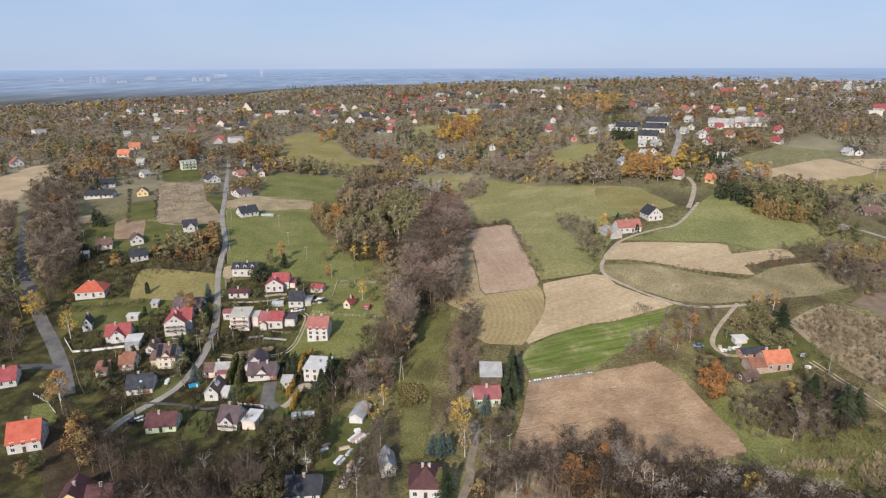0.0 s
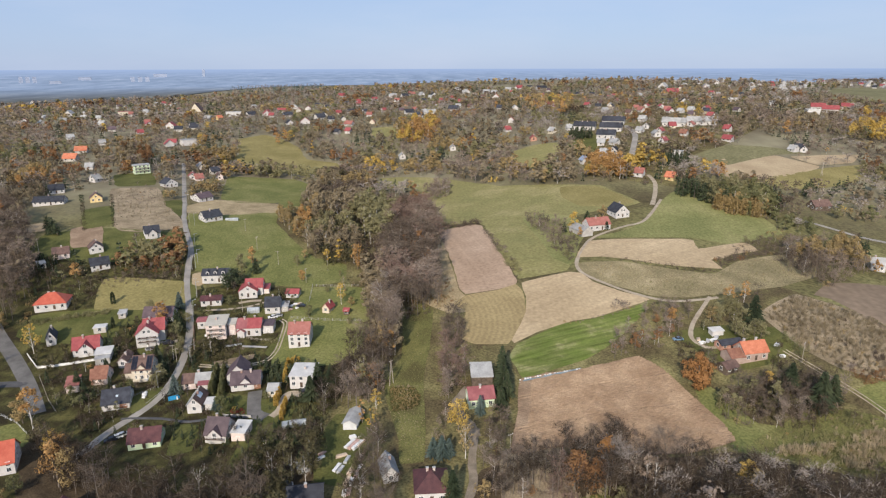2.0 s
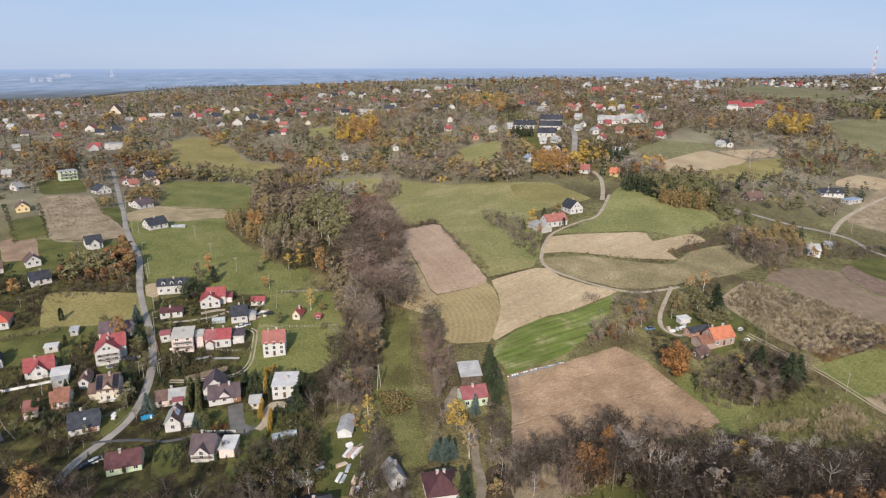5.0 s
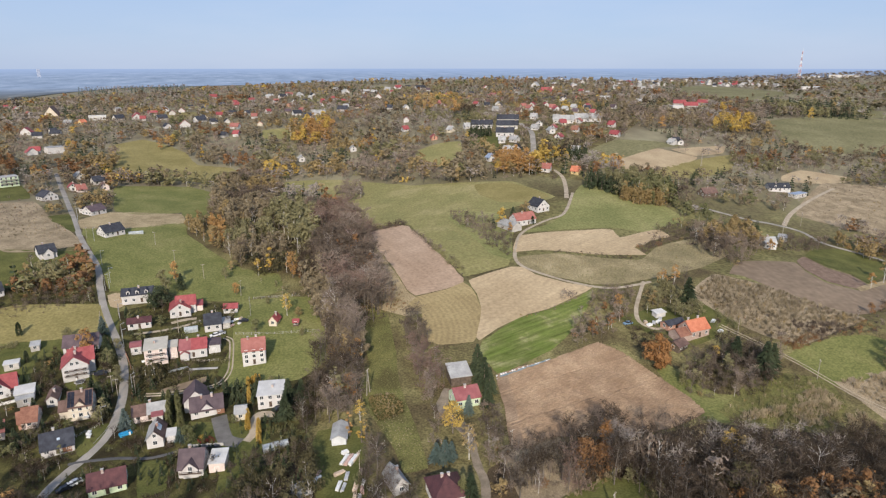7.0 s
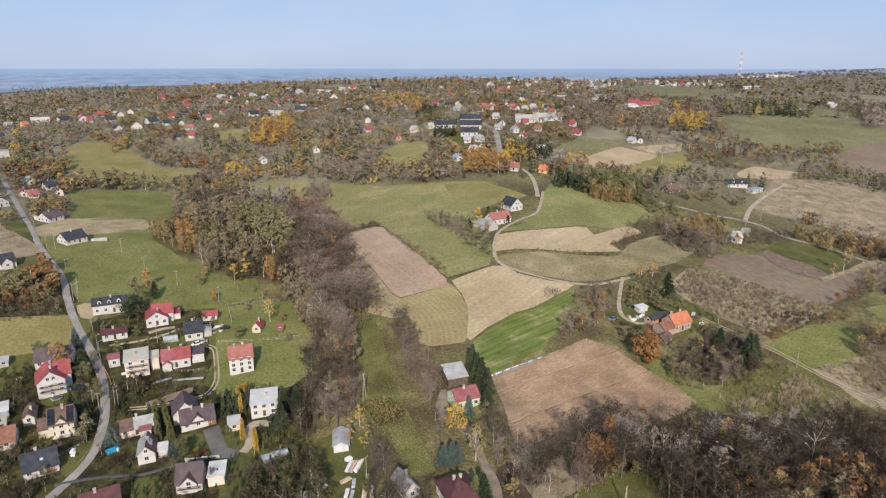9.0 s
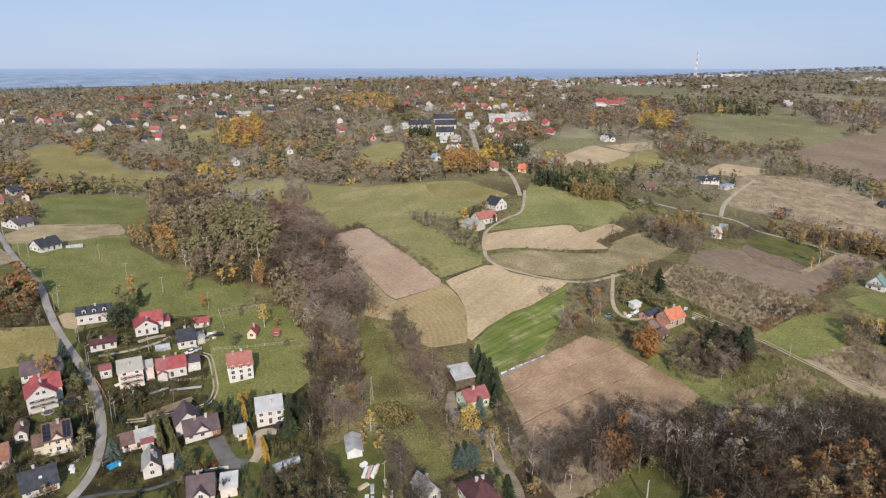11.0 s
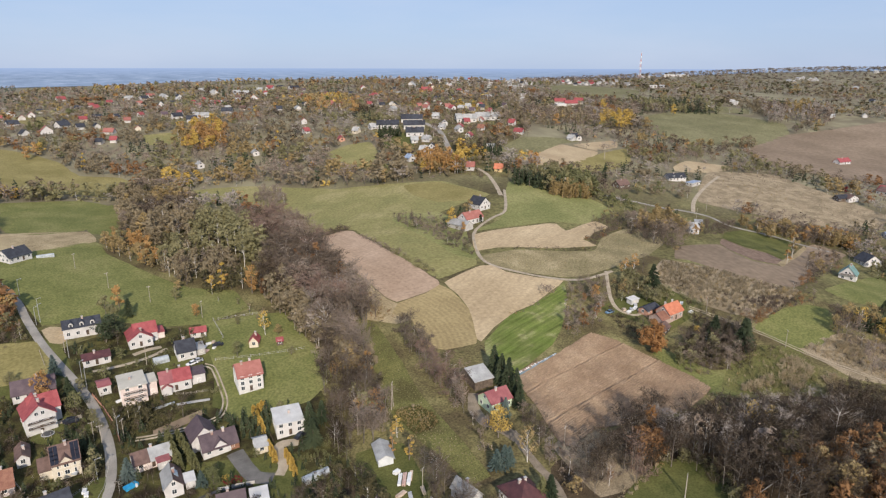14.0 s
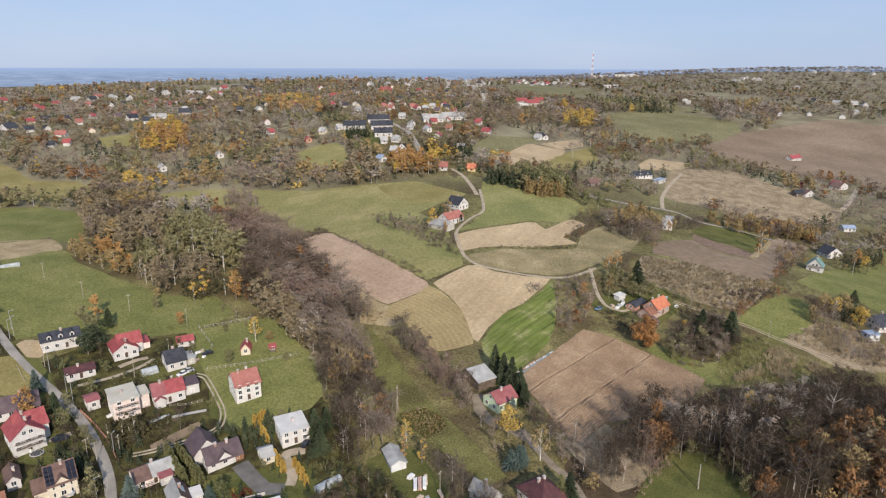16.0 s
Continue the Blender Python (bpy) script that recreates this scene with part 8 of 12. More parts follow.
house(209, 995, -5, 6.0, 7.0, 2.5, "x", "black", "white", label="white house with a black roof among autumn trees", far=True, sink=3)
house(189, 779, -19, 6.0, 7.0, 3.4, "y", "red", "grey", label="grey house with a red roof among autumn trees", far=True, sink=3)
house(100, 890, -39, 6.9, 7.0, 2.7, "x", "brown", "cream", label="cream house with a brown roof among autumn trees", far=True, sink=3)
house(86, 917, 6, 6.8, 7.0, 3.0, "x", "grey", "grey", label="grey house with a grey roof among autumn trees", far=True, sink=3)
house(209, 914, 17, 6.0, 7.0, 2.5, "x", "salmon", "cream", label="cream house with a faded red roof among autumn trees", far=True, sink=3)
tiny_house(224, 1233, -42, 7.7, 7.0, 2.6, "x", "grey", "white")
house(132, 837, -22, 6.1, 7.0, 2.5, "x", "black", "white", label="white house with a black roof among autumn trees", far=True, sink=3)
house(292, 987, -43, 6.0, 7.0, 3.3, "x", "salmon", "grey", label="grey house with a faded red roof among autumn trees", far=True, sink=3)
tiny_house(308, 1276, -29, 8.2, 7.0, 2.5, "x", "purple", "white")
tiny_house(150, 1126, -13, 6.2, 7.0, 2.8, "x", "salmon", "white")
tiny_house(164, 1202, 0, 8.2, 7.0, 2.8, "x", "brown", "grey")
tiny_house(323, 1189, -33, 7.2, 7.0, 2.3, "x", "brown", "cream")
tiny_house(216, 1139, 18, 6.5, 7.0, 2.4, "y", "salmon", "grey")
tiny_house(232, 1268, -24, 7.7, 7.0, 2.3, "x", "red", "white")
tiny_house(273, 1182, -36, 6.0, 7.0, 2.9, "y", "red", "white")
tiny_house(121, 1116, 5, 6.3, 7.0, 2.9, "x", "grey", "white")
house(181, 886, 3, 6.0, 7.0, 3.1, "y", "black", "grey", label="grey house with a black roof among autumn trees", far=True, sink=3)
house(220, 854, -30, 6.0, 7.0, 2.6, "x", "red", "grey", label="grey house with a red roof among autumn trees", far=True, sink=3)
tiny_house(306, 1142, 9, 6.0, 7.0, 2.9, "x", "salmon", "white")
tiny_house(335, 1169, -23, 6.0, 7.0, 2.7, "x", "black", "grey")
house(-177, 919, -2, 6.5, 7.0, 3.3, "x", "red", "grey", label="grey house with a red roof among autumn trees", far=True, sink=3)
house(-72, 841, 12, 6.0, 7.0, 3.1, "y", "black", "grey", label="grey house with a black roof among autumn trees", far=True, sink=3)
house(-39, 866, -5, 6.7, 7.0, 3.2, "x", "salmon", "white", label="white house with a faded red roof among autumn trees", far=True, sink=3)
tiny_house(51, 1163, 12, 7.3, 7.0, 2.5, "x", "black", "cream")
house(-148, 986, 3, 8.1, 7.0, 3.3, "y", "red", "grey", label="grey house with a red roof among autumn trees", far=True, sink=3)
house(-113, 1055, 36, 6.0, 7.0, 2.5, "x", "black", "cream", label="cream house with a black roof among autumn trees", far=True, sink=3)
house(-83, 918, 10, 7.8, 7.0, 3.1, "x", "red", "cream", label="cream house with a red roof among autumn trees", far=True, sink=3)
house(-139, 1025, 3, 8.4, 7.0, 3.2, "y", "red", "white", label="white house with a red roof among autumn trees", far=True, sink=3)
house(23, 895, -33, 6.0, 7.0, 3.1, "x", "salmon", "white", label="white house with a faded red roof among autumn trees", far=True, sink=3)
house(-47, 925, 34, 6.0, 7.0, 2.6, "x", "black", "white", label="white house with a black roof among autumn trees", far=True, sink=3)
house(51, 1087, 6, 7.3, 7.0, 2.8, "x", "purple", "cream", label="cream house with a purple-brown roof among autumn trees", far=True, sink=3)
house(5, 896, 5, 7.0, 7.0, 3.0, "x", "purple", "cream", label="cream house with a purple-brown roof among autumn trees", far=True, sink=3)
house(-20, 916, 31, 6.0, 7.0, 3.3, "x", "red", "white", label="white house with a red roof among autumn trees", far=True, sink=3)
house(-131, 1089, 15, 6.0, 7.0, 2.9, "x", "black", "white", label="white house with a black roof among autumn trees", far=True, sink=3)
tiny_house(-84, 1123, -32, 8.3, 7.0, 3.0, "x", "black", "white")
house(-345, 799, 17, 8.0, 7.0, 3.1, "x", "purple", "grey", label="grey house with a purple-brown roof among autumn trees", far=True, sink=3)
tiny_house(-610, 1145, 40, 8.6, 7.0, 2.4, "x", "grey", "grey")
house(-444, 951, -5, 7.1, 7.0, 2.4, "x", "grey", "white", label="white house with a grey roof among autumn trees", far=True, sink=3)
tiny_house(-455, 1129, 2, 6.7, 7.0, 2.3, "y", "grey", "cream")
tiny_house(-582, 1229, 6, 7.2, 7.0, 2.7, "y", "brown", "grey")
tiny_house(-812, 1295, 38, 9.2, 7.0, 2.5, "y", "red", "white")
tiny_house(-472, 1147, 51, 7.6, 7.0, 3.2, "x", "purple", "white")
house(-418, 937, 5, 6.0, 7.0, 2.6, "x", "grey", "cream", label="cream house with a grey roof among autumn trees", far=True, sink=3)
house(-464, 876, 43, 9.1, 7.0, 3.2, "y", "grey", "grey", label="grey house with a grey roof among autumn trees", far=True, sink=3)
tiny_house(-733, 1239, 24, 9.2, 7.0, 3.2, "y", "black", "white")
tiny_house(-635, 1058, 56, 6.7, 7.0, 2.6, "x", "red", "grey")
tiny_house(-779, 1469, 3, 10.2, 7.7, 2.6, "y", "purple", "white")
tiny_house(-559, 1208, 14, 8.0, 7.0, 2.8, "x", "grey", "white")
house(-453, 911, 13, 7.4, 7.0, 2.9, "x", "grey", "cream", label="cream house with a grey roof among autumn trees", far=True, sink=3)
house(209.1, 644.3, -28, 5.6, 9, 4.2, "x", "black", "white", label="white terraced house with a dark roof", far=True, sink=3)
house(213.6, 641.0, -28, 5.6, 9, 4.2, "x", "black", "white", label="white terraced house with a dark roof", far=True, sink=3)
house(218.1, 637.9, -28, 5.6, 9, 4.2, "x", "black", "white", label="white terraced house with a dark roof", far=True, sink=3)
house(222.7, 635.0, -28, 5.6, 9, 4.2, "x", "black", "white", label="white terraced house with a dark roof", far=True, sink=3)
house(196.6, 614.4, -28, 5.3, 9, 4.2, "x", "black", "white", label="white terraced house with a dark roof", far=True, sink=3)
house(200.9, 611.2, -28, 5.3, 9, 4.2, "x", "black", "white", label="white terraced house with a dark roof", far=True, sink=3)
house(205.1, 608.1, -28, 5.3, 9, 4.2, "x", "black", "white", label="white terraced house with a dark roof", far=True, sink=3)
house(209.5, 605.2, -28, 5.3, 9, 4.2, "x", "black", "white", label="white terraced house with a dark roof", far=True, sink=3)
house(184.5, 585.1, -28, 5.6, 9, 4.2, "x", "black", "white", label="white terraced house with a dark roof", far=True, sink=3)
house(188.9, 581.6, -28, 5.6, 9, 4.2, "x", "black", "white", label="white terraced house with a dark roof", far=True, sink=3)
house(193.4, 578.3, -28, 5.6, 9, 4.2, "x", "black", "white", label="white terraced house with a dark roof", far=True, sink=3)
house(176.9, 635.7, -28, 5.4, 9, 4.2, "x", "black", "white", label="white terraced house with a dark roof", far=True, sink=3)
house(181.0, 631.7, -28, 5.4, 9, 4.2, "x", "black", "white", label="white terraced house with a dark roof", far=True, sink=3)
house(185.2, 627.8, -28, 5.4, 9, 4.2, "x", "black", "white", label="white terraced house with a dark roof", far=True, sink=3)
house(189.3, 624.0, -28, 5.4, 9, 4.2, "x", "black", "white", label="white terraced house with a dark roof", far=True, sink=3)
house(260.6, 616.5, -28, 5.6, 9, 4.2, "x", "grey", "white", label="white terraced house with a dark roof", far=True, sink=3)
house(266.0, 615.4, -28, 5.6, 9, 4.2, "x", "grey", "white", label="white terraced house with a dark roof", far=True, sink=3)
house(271.6, 614.6, -28, 5.6, 9, 4.2, "x", "grey", "white", label="white terraced house with a dark roof", far=True, sink=3)
house(277.3, 614.0, -28, 5.6, 9, 4.2, "x", "grey", "white", label="white terraced house with a dark roof", far=True, sink=3)
house(289.1, 623.0, -28, 5.7, 9, 4.2, "x", "grey", "white", label="white terraced house with a dark roof", far=True, sink=3)
house(295.2, 622.8, -28, 5.8, 9, 4.2, "x", "grey", "white", label="white terraced house with a dark roof", far=True, sink=3)
house(301.4, 622.7, -28, 5.8, 9, 4.2, "x", "grey", "white", label="white terraced house with a dark roof", far=True, sink=3)
house(307.8, 622.8, -28, 5.8, 9, 4.2, "x", "grey", "white", label="white terraced house with a dark roof", far=True, sink=3)
house(314.2, 623.0, -28, 5.8, 9, 4.2, "x", "grey", "white", label="white terraced house with a dark roof", far=True, sink=3)
house(515, 754, -32, 15, 9, 5, "x", "red", "white", label="long white school building with a red roof", far=True, sink=3, chimneys=2)
house(513, 728, -32, 17, 9, 5, "x", "red", "white", label="long white school building with a red roof", far=True, sink=3, chimneys=2)
house(570, 776, -32, 13, 9, 5, "x", "red", "white", label="long white school building with a red roof", far=True, sink=3, chimneys=2)
far_village()

# ---- woods ----
grove("weeds", [(-223.4, 490.5), (-192.3, 496), (-172.2, 450.8), (-153.3, 416.6), (-150.5, 404.3), (-167.1, 405.9), (-189.6, 410.9)], 3.4, 0.5, 1.5, {'reed': 3, 'umber': 4, 'russet': 2, 'twig': 3}, 218, "dead brown weeds on a fallow plot", 2, 0, style='tuft', category='weeds')
grove("wood", [(-90.4, 427.8), (-84.6, 446.6), (-72.2, 443.6), (-61.1, 395.5), (-61.4, 383.2), (-72.3, 384), (-84, 403.7)], 5.0, 6, 10, {'orange': 5, 'ochre': 3, 'copper': 1, 'olive': 1}, 11, "orange and golden crowns at the edge of a wood", 1, 0.15)
grove("wood", [(-64.6, 430.6), (-41.1, 429.9), (-32.3, 361.2), (-32.8, 333.3), (-37.7, 335.7), (-50.6, 340.3), (-63.9, 359.1), (-71.6, 379.5), (-61.3, 388)], 5.2, 8.5, 13.5, {'dusk': 4, 'umber': 3, 'moss': 2, 'olive': 1.5, 'alder': 1.5, 'ochre': 1, 'twig': 2}, 203, "dark rounded trees on the valley side of a wood", 1, 0.2)
grove("wood", [(-39.6, 435.8), (-26.6, 461.4), (-15.3, 435.7), (-12.4, 381.4), (-19.4, 354), (-30.4, 363.4)], 6.6, 15, 20, {'olive': 6, 'green': 3}, 202, "tall rounded olive-green trees inside a wood", 1, 0)
grove("wood", [(-79.6, 467.5), (-75.1, 517.3), (-73.3, 564), (-56.8, 579.7), (-29.5, 540.5), (-24.9, 471.5), (-41.8, 439.7), (-64.1, 425.9)], 5.2, 9, 16, {'dusk': 3, 'umber': 5, 'moss': 0.8, 'ochre': 2, 'twig': 2}, 201, "half-bare brown trees at the top of a wood", 1, 0.12)
grove("wood", [(-14.5, 433.7), (-0.9, 441.4), (11, 434.3), (16.6, 387.8), (15.7, 357.3), (10.3, 342.3), (9.4, 297.5), (7.1, 268.3), (-1.9, 260.9), (-14, 266.4), (-17.5, 284.5), (-21.8, 346.9), (-15.7, 367.8)], 4.0, 11, 19, {'plum': 6, 'alder': 1.5, 'dusk': 3, 'twig': 4, 'russet': 0.6}, 204, "stand of slender bare trees with reddish twigs", 1, 0.12)
grove("wood", [(-30.6, 332.1), (-21, 352), (-16.9, 281.1), (-12.8, 256.6), (-11.2, 232.9), (-15.5, 226.8), (-21.3, 236.3), (-26.5, 262.7), (-26.3, 286.6)], 4.4, 9, 16, {'dusk': 4, 'alder': 4, 'twig': 2, 'umber': 1.6, 'orange': 0.5}, 205, "bare trees in the lower wood", 1, 0.2)
grove("wood", [(-22.6, 275.4), (-15.1, 270.5), (-12.7, 245.6), (-15.2, 231.2), (-19, 236.7), (-22.2, 255.6)], 4.4, 14, 19, {'twig': 6, 'umber': 2}, 206, "tall pale half-bare trees in the lower wood", 0, 0)
grove("wood", [(-61.3, 368.1), (-46.9, 339.3), (-34.3, 331), (-30.5, 295.4), (-34.5, 292.8), (-49.2, 325.7), (-64.4, 352.1)], 7.5, 2.5, 5.5, {'olive': 3, 'dusk': 3, 'umber': 2}, 207, "low bushes on the meadow below a wood", 1, 0.7)
grove("garden_shrubs", [(-6.8, 279.7), (7.5, 287.3), (11, 310), (13.4, 293.8), (10.2, 268.8), (3.3, 263.7), (-5.6, 266)], 2.4, 0.8, 2.0, {'russet': 5, 'ochre': 2, 'dusk': 2}, 208, "russet bracken at the foot of a wood", 1, 0.15, style='bush', category='shrubs')
grove("wood", [(-322, 533), (-318, 558.6), (-299.3, 559.8), (-284.1, 531.7), (-289.6, 513), (-300.4, 497)], 6.5, 10, 14, {'ochre': 6, 'orange': 3}, 209, "golden trees behind dark-roofed houses", 1, 0)
grove("wood", [(-300.5, 499.7), (-290.8, 521.5), (-264.2, 482.7), (-256.9, 450.6), (-262.9, 439.9), (-280.8, 456.7)], 6.0, 7, 12, {'fir': 2, 'alder': 4, 'umber': 4}, 210, "dark trees behind houses", 1, 0.15)
grove("wood", [(-306.1, 460.4), (-301, 477.9), (-259.2, 430.3), (-230, 385.1), (-229.4, 372.6), (-216, 353.3), (-195.6, 325.1), (-199, 307.5), (-213.4, 313.5), (-238.6, 347.2)], 5.2, 9, 15, {'dusk': 5, 'umber': 4, 'twig': 2}, 211, "brown half-bare trees between the road and gardens", 1, 0.15)
grove("hedge", [(-241.2, 476.5), (-238.1, 476.1), (-198, 387.8), (-199.2, 385.9)], 1.5, 0.9, 1.5, {'alder': 4, 'fir': 3}, 212, "dark hedge between gardens", 1, 0.15, style='bush', category='hedge')
grove("hedge", [(-218.9, 474), (-218, 477.8), (-183.3, 393.9), (-184.5, 391.8)], 1.5, 0.9, 1.5, {'alder': 4, 'fir': 3}, 213, "dark hedge between gardens", 1, 0.15, style='bush', category='hedge')
grove("wood", [(-280, 643.7), (-269.6, 678.6), (-243.9, 638.7), (-222.8, 561.5), (-233.2, 541)], 7.5, 11, 16, {'russet': 3, 'umber': 5, 'ochre': 2}, 214, "brown autumn trees behind a pale green house", 1, 0.05)
grove("wood", [(-227.3, 398.3), (-222.3, 401), (-211.9, 381.1), (-216.8, 378.7)], 4.0, 6, 9, {'fir': 3, 'alder': 2}, 215, "dark firs in a garden", 1, 0)
grove("wood", [(-151.8, 347.4), (-143.9, 351.6), (-138.4, 339), (-145.9, 334.5)], 4.5, 6, 9, {'alder': 4, 'olive': 2}, 216, "dark trees above brown scrub", 1, 0.1)
grove("wood", [(-132.1, 348.4), (-128.8, 351.8), (-123.1, 335.1), (-126.5, 332.1)], 4.0, 6, 9, {'orange': 4, 'russet': 2}, 217, "orange trees beside the lane", 1, 0)
grove("wood", [(-23.6, 270.2), (-11.8, 267), (-12.4, 230.8), (-20, 203.6), (-25.4, 186.7), (-32.4, 213.3), (-32.6, 232.5)], 4.6, 6.0, 13.8, {'dusk': 5, 'twig': 4, 'russet': 0.5, 'orange': 0.25, 'grey': 0.5}, 12, "belt of bare trees along a garden", 0, 0.3)
grove("wood", [(8.4, 258.6), (4.4, 232.6), (2.7, 211.7), (2.7, 194.5), (4.1, 183.1), (8.1, 184), (12.2, 204.3), (14.1, 227.2), (16.5, 256.4)], 2.44, 4.8, 10.0, {'dusk': 5, 'twig': 4, 'plum': 3, 'russet': 0.3}, 13, "row of bare trees and thicket", 1, 0.35)
grove("wood", [(18.5, 154.8), (34, 157), (51, 160), (58, 158.5), (68.7, 148.5), (76.2, 141.6), (87.7, 142), (95.1, 136), (108.1, 136), (120, 139), (137.7, 133), (140.3, 112.3), (102.9, 89.4), (34.9, 111.5), (47.8, 132.6), (37.2, 144), (8.3, 142.6)], 3.9, 7.2, 15.5, {'alder': 9, 'dusk': 4, 'russet': 0.5, 'moss': 0.4}, 14, "dense dark bare wood with a few russet crowns", 0, 0.2)
grove("wood", [(18.2, 176.7), (18.5, 164.5), (19.8, 155.6), (41.3, 156.5), (31.3, 143.4), (9.2, 144.6), (9, 159.8)], 2.74, 3.6, 8.1, {'dusk': 4.2, 'twig': 4.12, 'grey': 0.22, 'ochre': 1.5, 'russet': 1}, 24, "thicket of bare shrubs beside a drive", 1, 0.5)
grove("wood", [(19.3, 186.2), (23.7, 184.6), (18.9, 167.3), (12.1, 158.6), (12.6, 172.7)], 2.44, 3.6, 8.1, {'dusk': 4.2, 'twig': 4.9, 'grey': 0.3}, 25, "thicket of bare shrubs beside a house", 1, 0.4)
grove("wood", [(105, 195.5), (122.4, 198.2), (133.8, 186), (120.5, 174.9), (104.9, 172.2), (92.8, 175.6)], 2.96, 3.6, 7.5, {'dusk': 4.2, 'twig': 4.12, 'grey': 0.22, 'ochre': 1}, 15, "thicket of bare shrubs below a farm", 1, 0.5)
grove("wood", [(13.1, 505), (23.6, 533.5), (36.5, 519.2), (33.1, 486), (16.9, 475.5)], 3.26, 6.0, 10.0, {'twig': 6, 'grey': 2}, 16, "clump of bare thorn trees in the pasture", 1, 0.3)
grove("wood", [(96.8, 252.7), (109.2, 256.8), (117.2, 249.8), (105.5, 231.7), (88.2, 221.4), (71.9, 216.7), (67.5, 219.6)], 3.26, 3.6, 8.1, {'dusk': 2.8, 'twig': 1.97, 'russet': 3, 'ochre': 2, 'grey': 0.07}, 17, "russet thicket along a field edge", 1, 0.4)
grove("wood", [(119.8, 249.1), (140.9, 251.6), (134.8, 235.3), (120.1, 232.2), (110.3, 234.4)], 3.26, 4.8, 8.8, {'dusk': 2.8, 'twig': 1.2, 'olive': 3, 'ochre': 1}, 18, "shrubs round a farmyard", 1, 0.4)
grove("hedge", [(144.1, 226.3), (148.2, 214.2), (143.8, 206.1), (140.1, 217.2)], 2.21, 2, 3, {'green': 4, 'olive': 2}, 19, "dark clipped hedge beside a farmhouse", 1, 0.15, style='bush', category='hedge')
grove("wood", [(207.7, 324.5), (254.8, 329.3), (229.8, 288.9), (187.9, 265.7), (183.7, 297.1)], 3.77, 6.0, 11.2, {'dusk': 4.2, 'twig': 4.12, 'grey': 0.22, 'ochre': 1.5, 'russet': 0.8}, 20, "bare trees round an old farm", 1, 0.3)
grove("wood", [(251.2, 301.6), (292.4, 304.9), (294.1, 299.4), (267.9, 291.3), (241.4, 287.5)], 3.26, 4.8, 8.8, {'dusk': 3.5, 'twig': 3.05, 'grey': 0.15, 'orange': 1}, 21, "row of trees along a lane", 1, 0.3)
grove("wood", [(296.1, 306.8), (333.7, 289.2), (358.5, 258.1), (351, 249.2), (330.1, 257.6), (300.9, 282.8)], 3.40, 6.0, 11.2, {'ochre': 4, 'orange': 2.5, 'dusk': 2.1, 'twig': 0.9}, 22, "row of ochre trees along a lane", 1, 0.15)
grove("wood", [(181.7, 412), (212.3, 418.8), (236.5, 409.8), (244.6, 389.9), (226.6, 369.3), (205.4, 379.1), (192.3, 394.6)], 3.55, 9.6, 15.0, {'fir': 5, 'olive': 4, 'green': 2}, 23, "belt of dark spruces and olive trees", 1, 0.15)
grove("wood", [(141.5, 198.2), (152, 192.1), (136.5, 179.7), (115.4, 171.7), (94.5, 183.1), (108, 196)], 3.40, 4.8, 8.8, {'dusk': 3.5, 'twig': 3.05, 'olive': 2, 'grey': 0.15}, 26, "scrub below a farm", 1, 0.5)
grove("wood", [(193.7, 208.8), (212.1, 199.2), (198, 190.4), (177.2, 193.2), (152, 192.1), (159.2, 199.6)], 2.59, 2.4, 5.0, {'dusk': 3.5, 'twig': 1.5, 'russet': 2, 'ochre': 1}, 27, "bramble bank of brown scrub", 1, 0.9)
grove("wood", [(194.1, 182.7), (196.1, 170.4), (186.9, 163.5), (176.5, 168.5)], 3.11, 6.0, 10.0, {'dusk': 2.8, 'twig': 1.2, 'ochre': 2}, 28, "trees at the corner of a field", 1, 0.15)
grove("wood", [(299.2, 251.2), (322.6, 246), (296.2, 229.4), (243.6, 213.8), (211.8, 206.6)], 2.96, 3.6, 7.5, {'dusk': 2.8, 'twig': 1.2, 'russet': 2, 'ochre': 2}, 29, "brown scrub beside a house", 1, 0.6)
grove("wood", [(176.5, 168.5), (198.1, 147.4), (171.1, 136.6), (161.1, 146.9)], 3.70, 4.8, 8.8, {'dusk': 3.5, 'twig': 3.05, 'grey': 0.15, 'ochre': 1.5}, 30, "scrub and young trees", 1, 0.5)
grove("hedge", [(70, 391), (82.5, 388), (91.3, 361.4), (88.7, 331.9), (82.8, 309.5), (75.9, 304.5), (73.4, 322.6), (72.4, 360.4)], 2.55, 4, 6.5, {'dusk': 4.2, 'twig': 3.0, 'grey': 0.5, 'olive': 1}, 31, "broad hedge of bare thorn bushes", 1, 0.6, category='hedge')
grove("hedge", [(41.8, 374.6), (45.8, 377), (48.9, 333), (50.7, 297.4), (47, 291.7), (44.2, 323.8)], 2.55, 1.5, 3, {'olive': 5, 'dusk': 2.1, 'twig': 0.9}, 32, "ragged hedge of olive bushes along a field", 1, 0.15, style='bush', category='hedge')
grove("hedge", [(19, 405.7), (44.4, 401.8), (42.6, 392.2), (17.9, 391.5)], 2.55, 2, 3.5, {'dusk': 3.5, 'twig': 1.5, 'olive': 1}, 33, "dark hedge above a bare field", 1, 0.15, style='bush', category='hedge')
grove("hedge", [(105.4, 307.1), (131, 296.7), (148.1, 288.9), (144.6, 284.9), (124.8, 292.4), (104.1, 303.3)], 2.04, 0.8, 1.6, {'dusk': 3.5, 'twig': 1.5, 'ochre': 2}, 34, "low bramble hedge on a bank", 1, 0.15, style='bush', category='hedge')
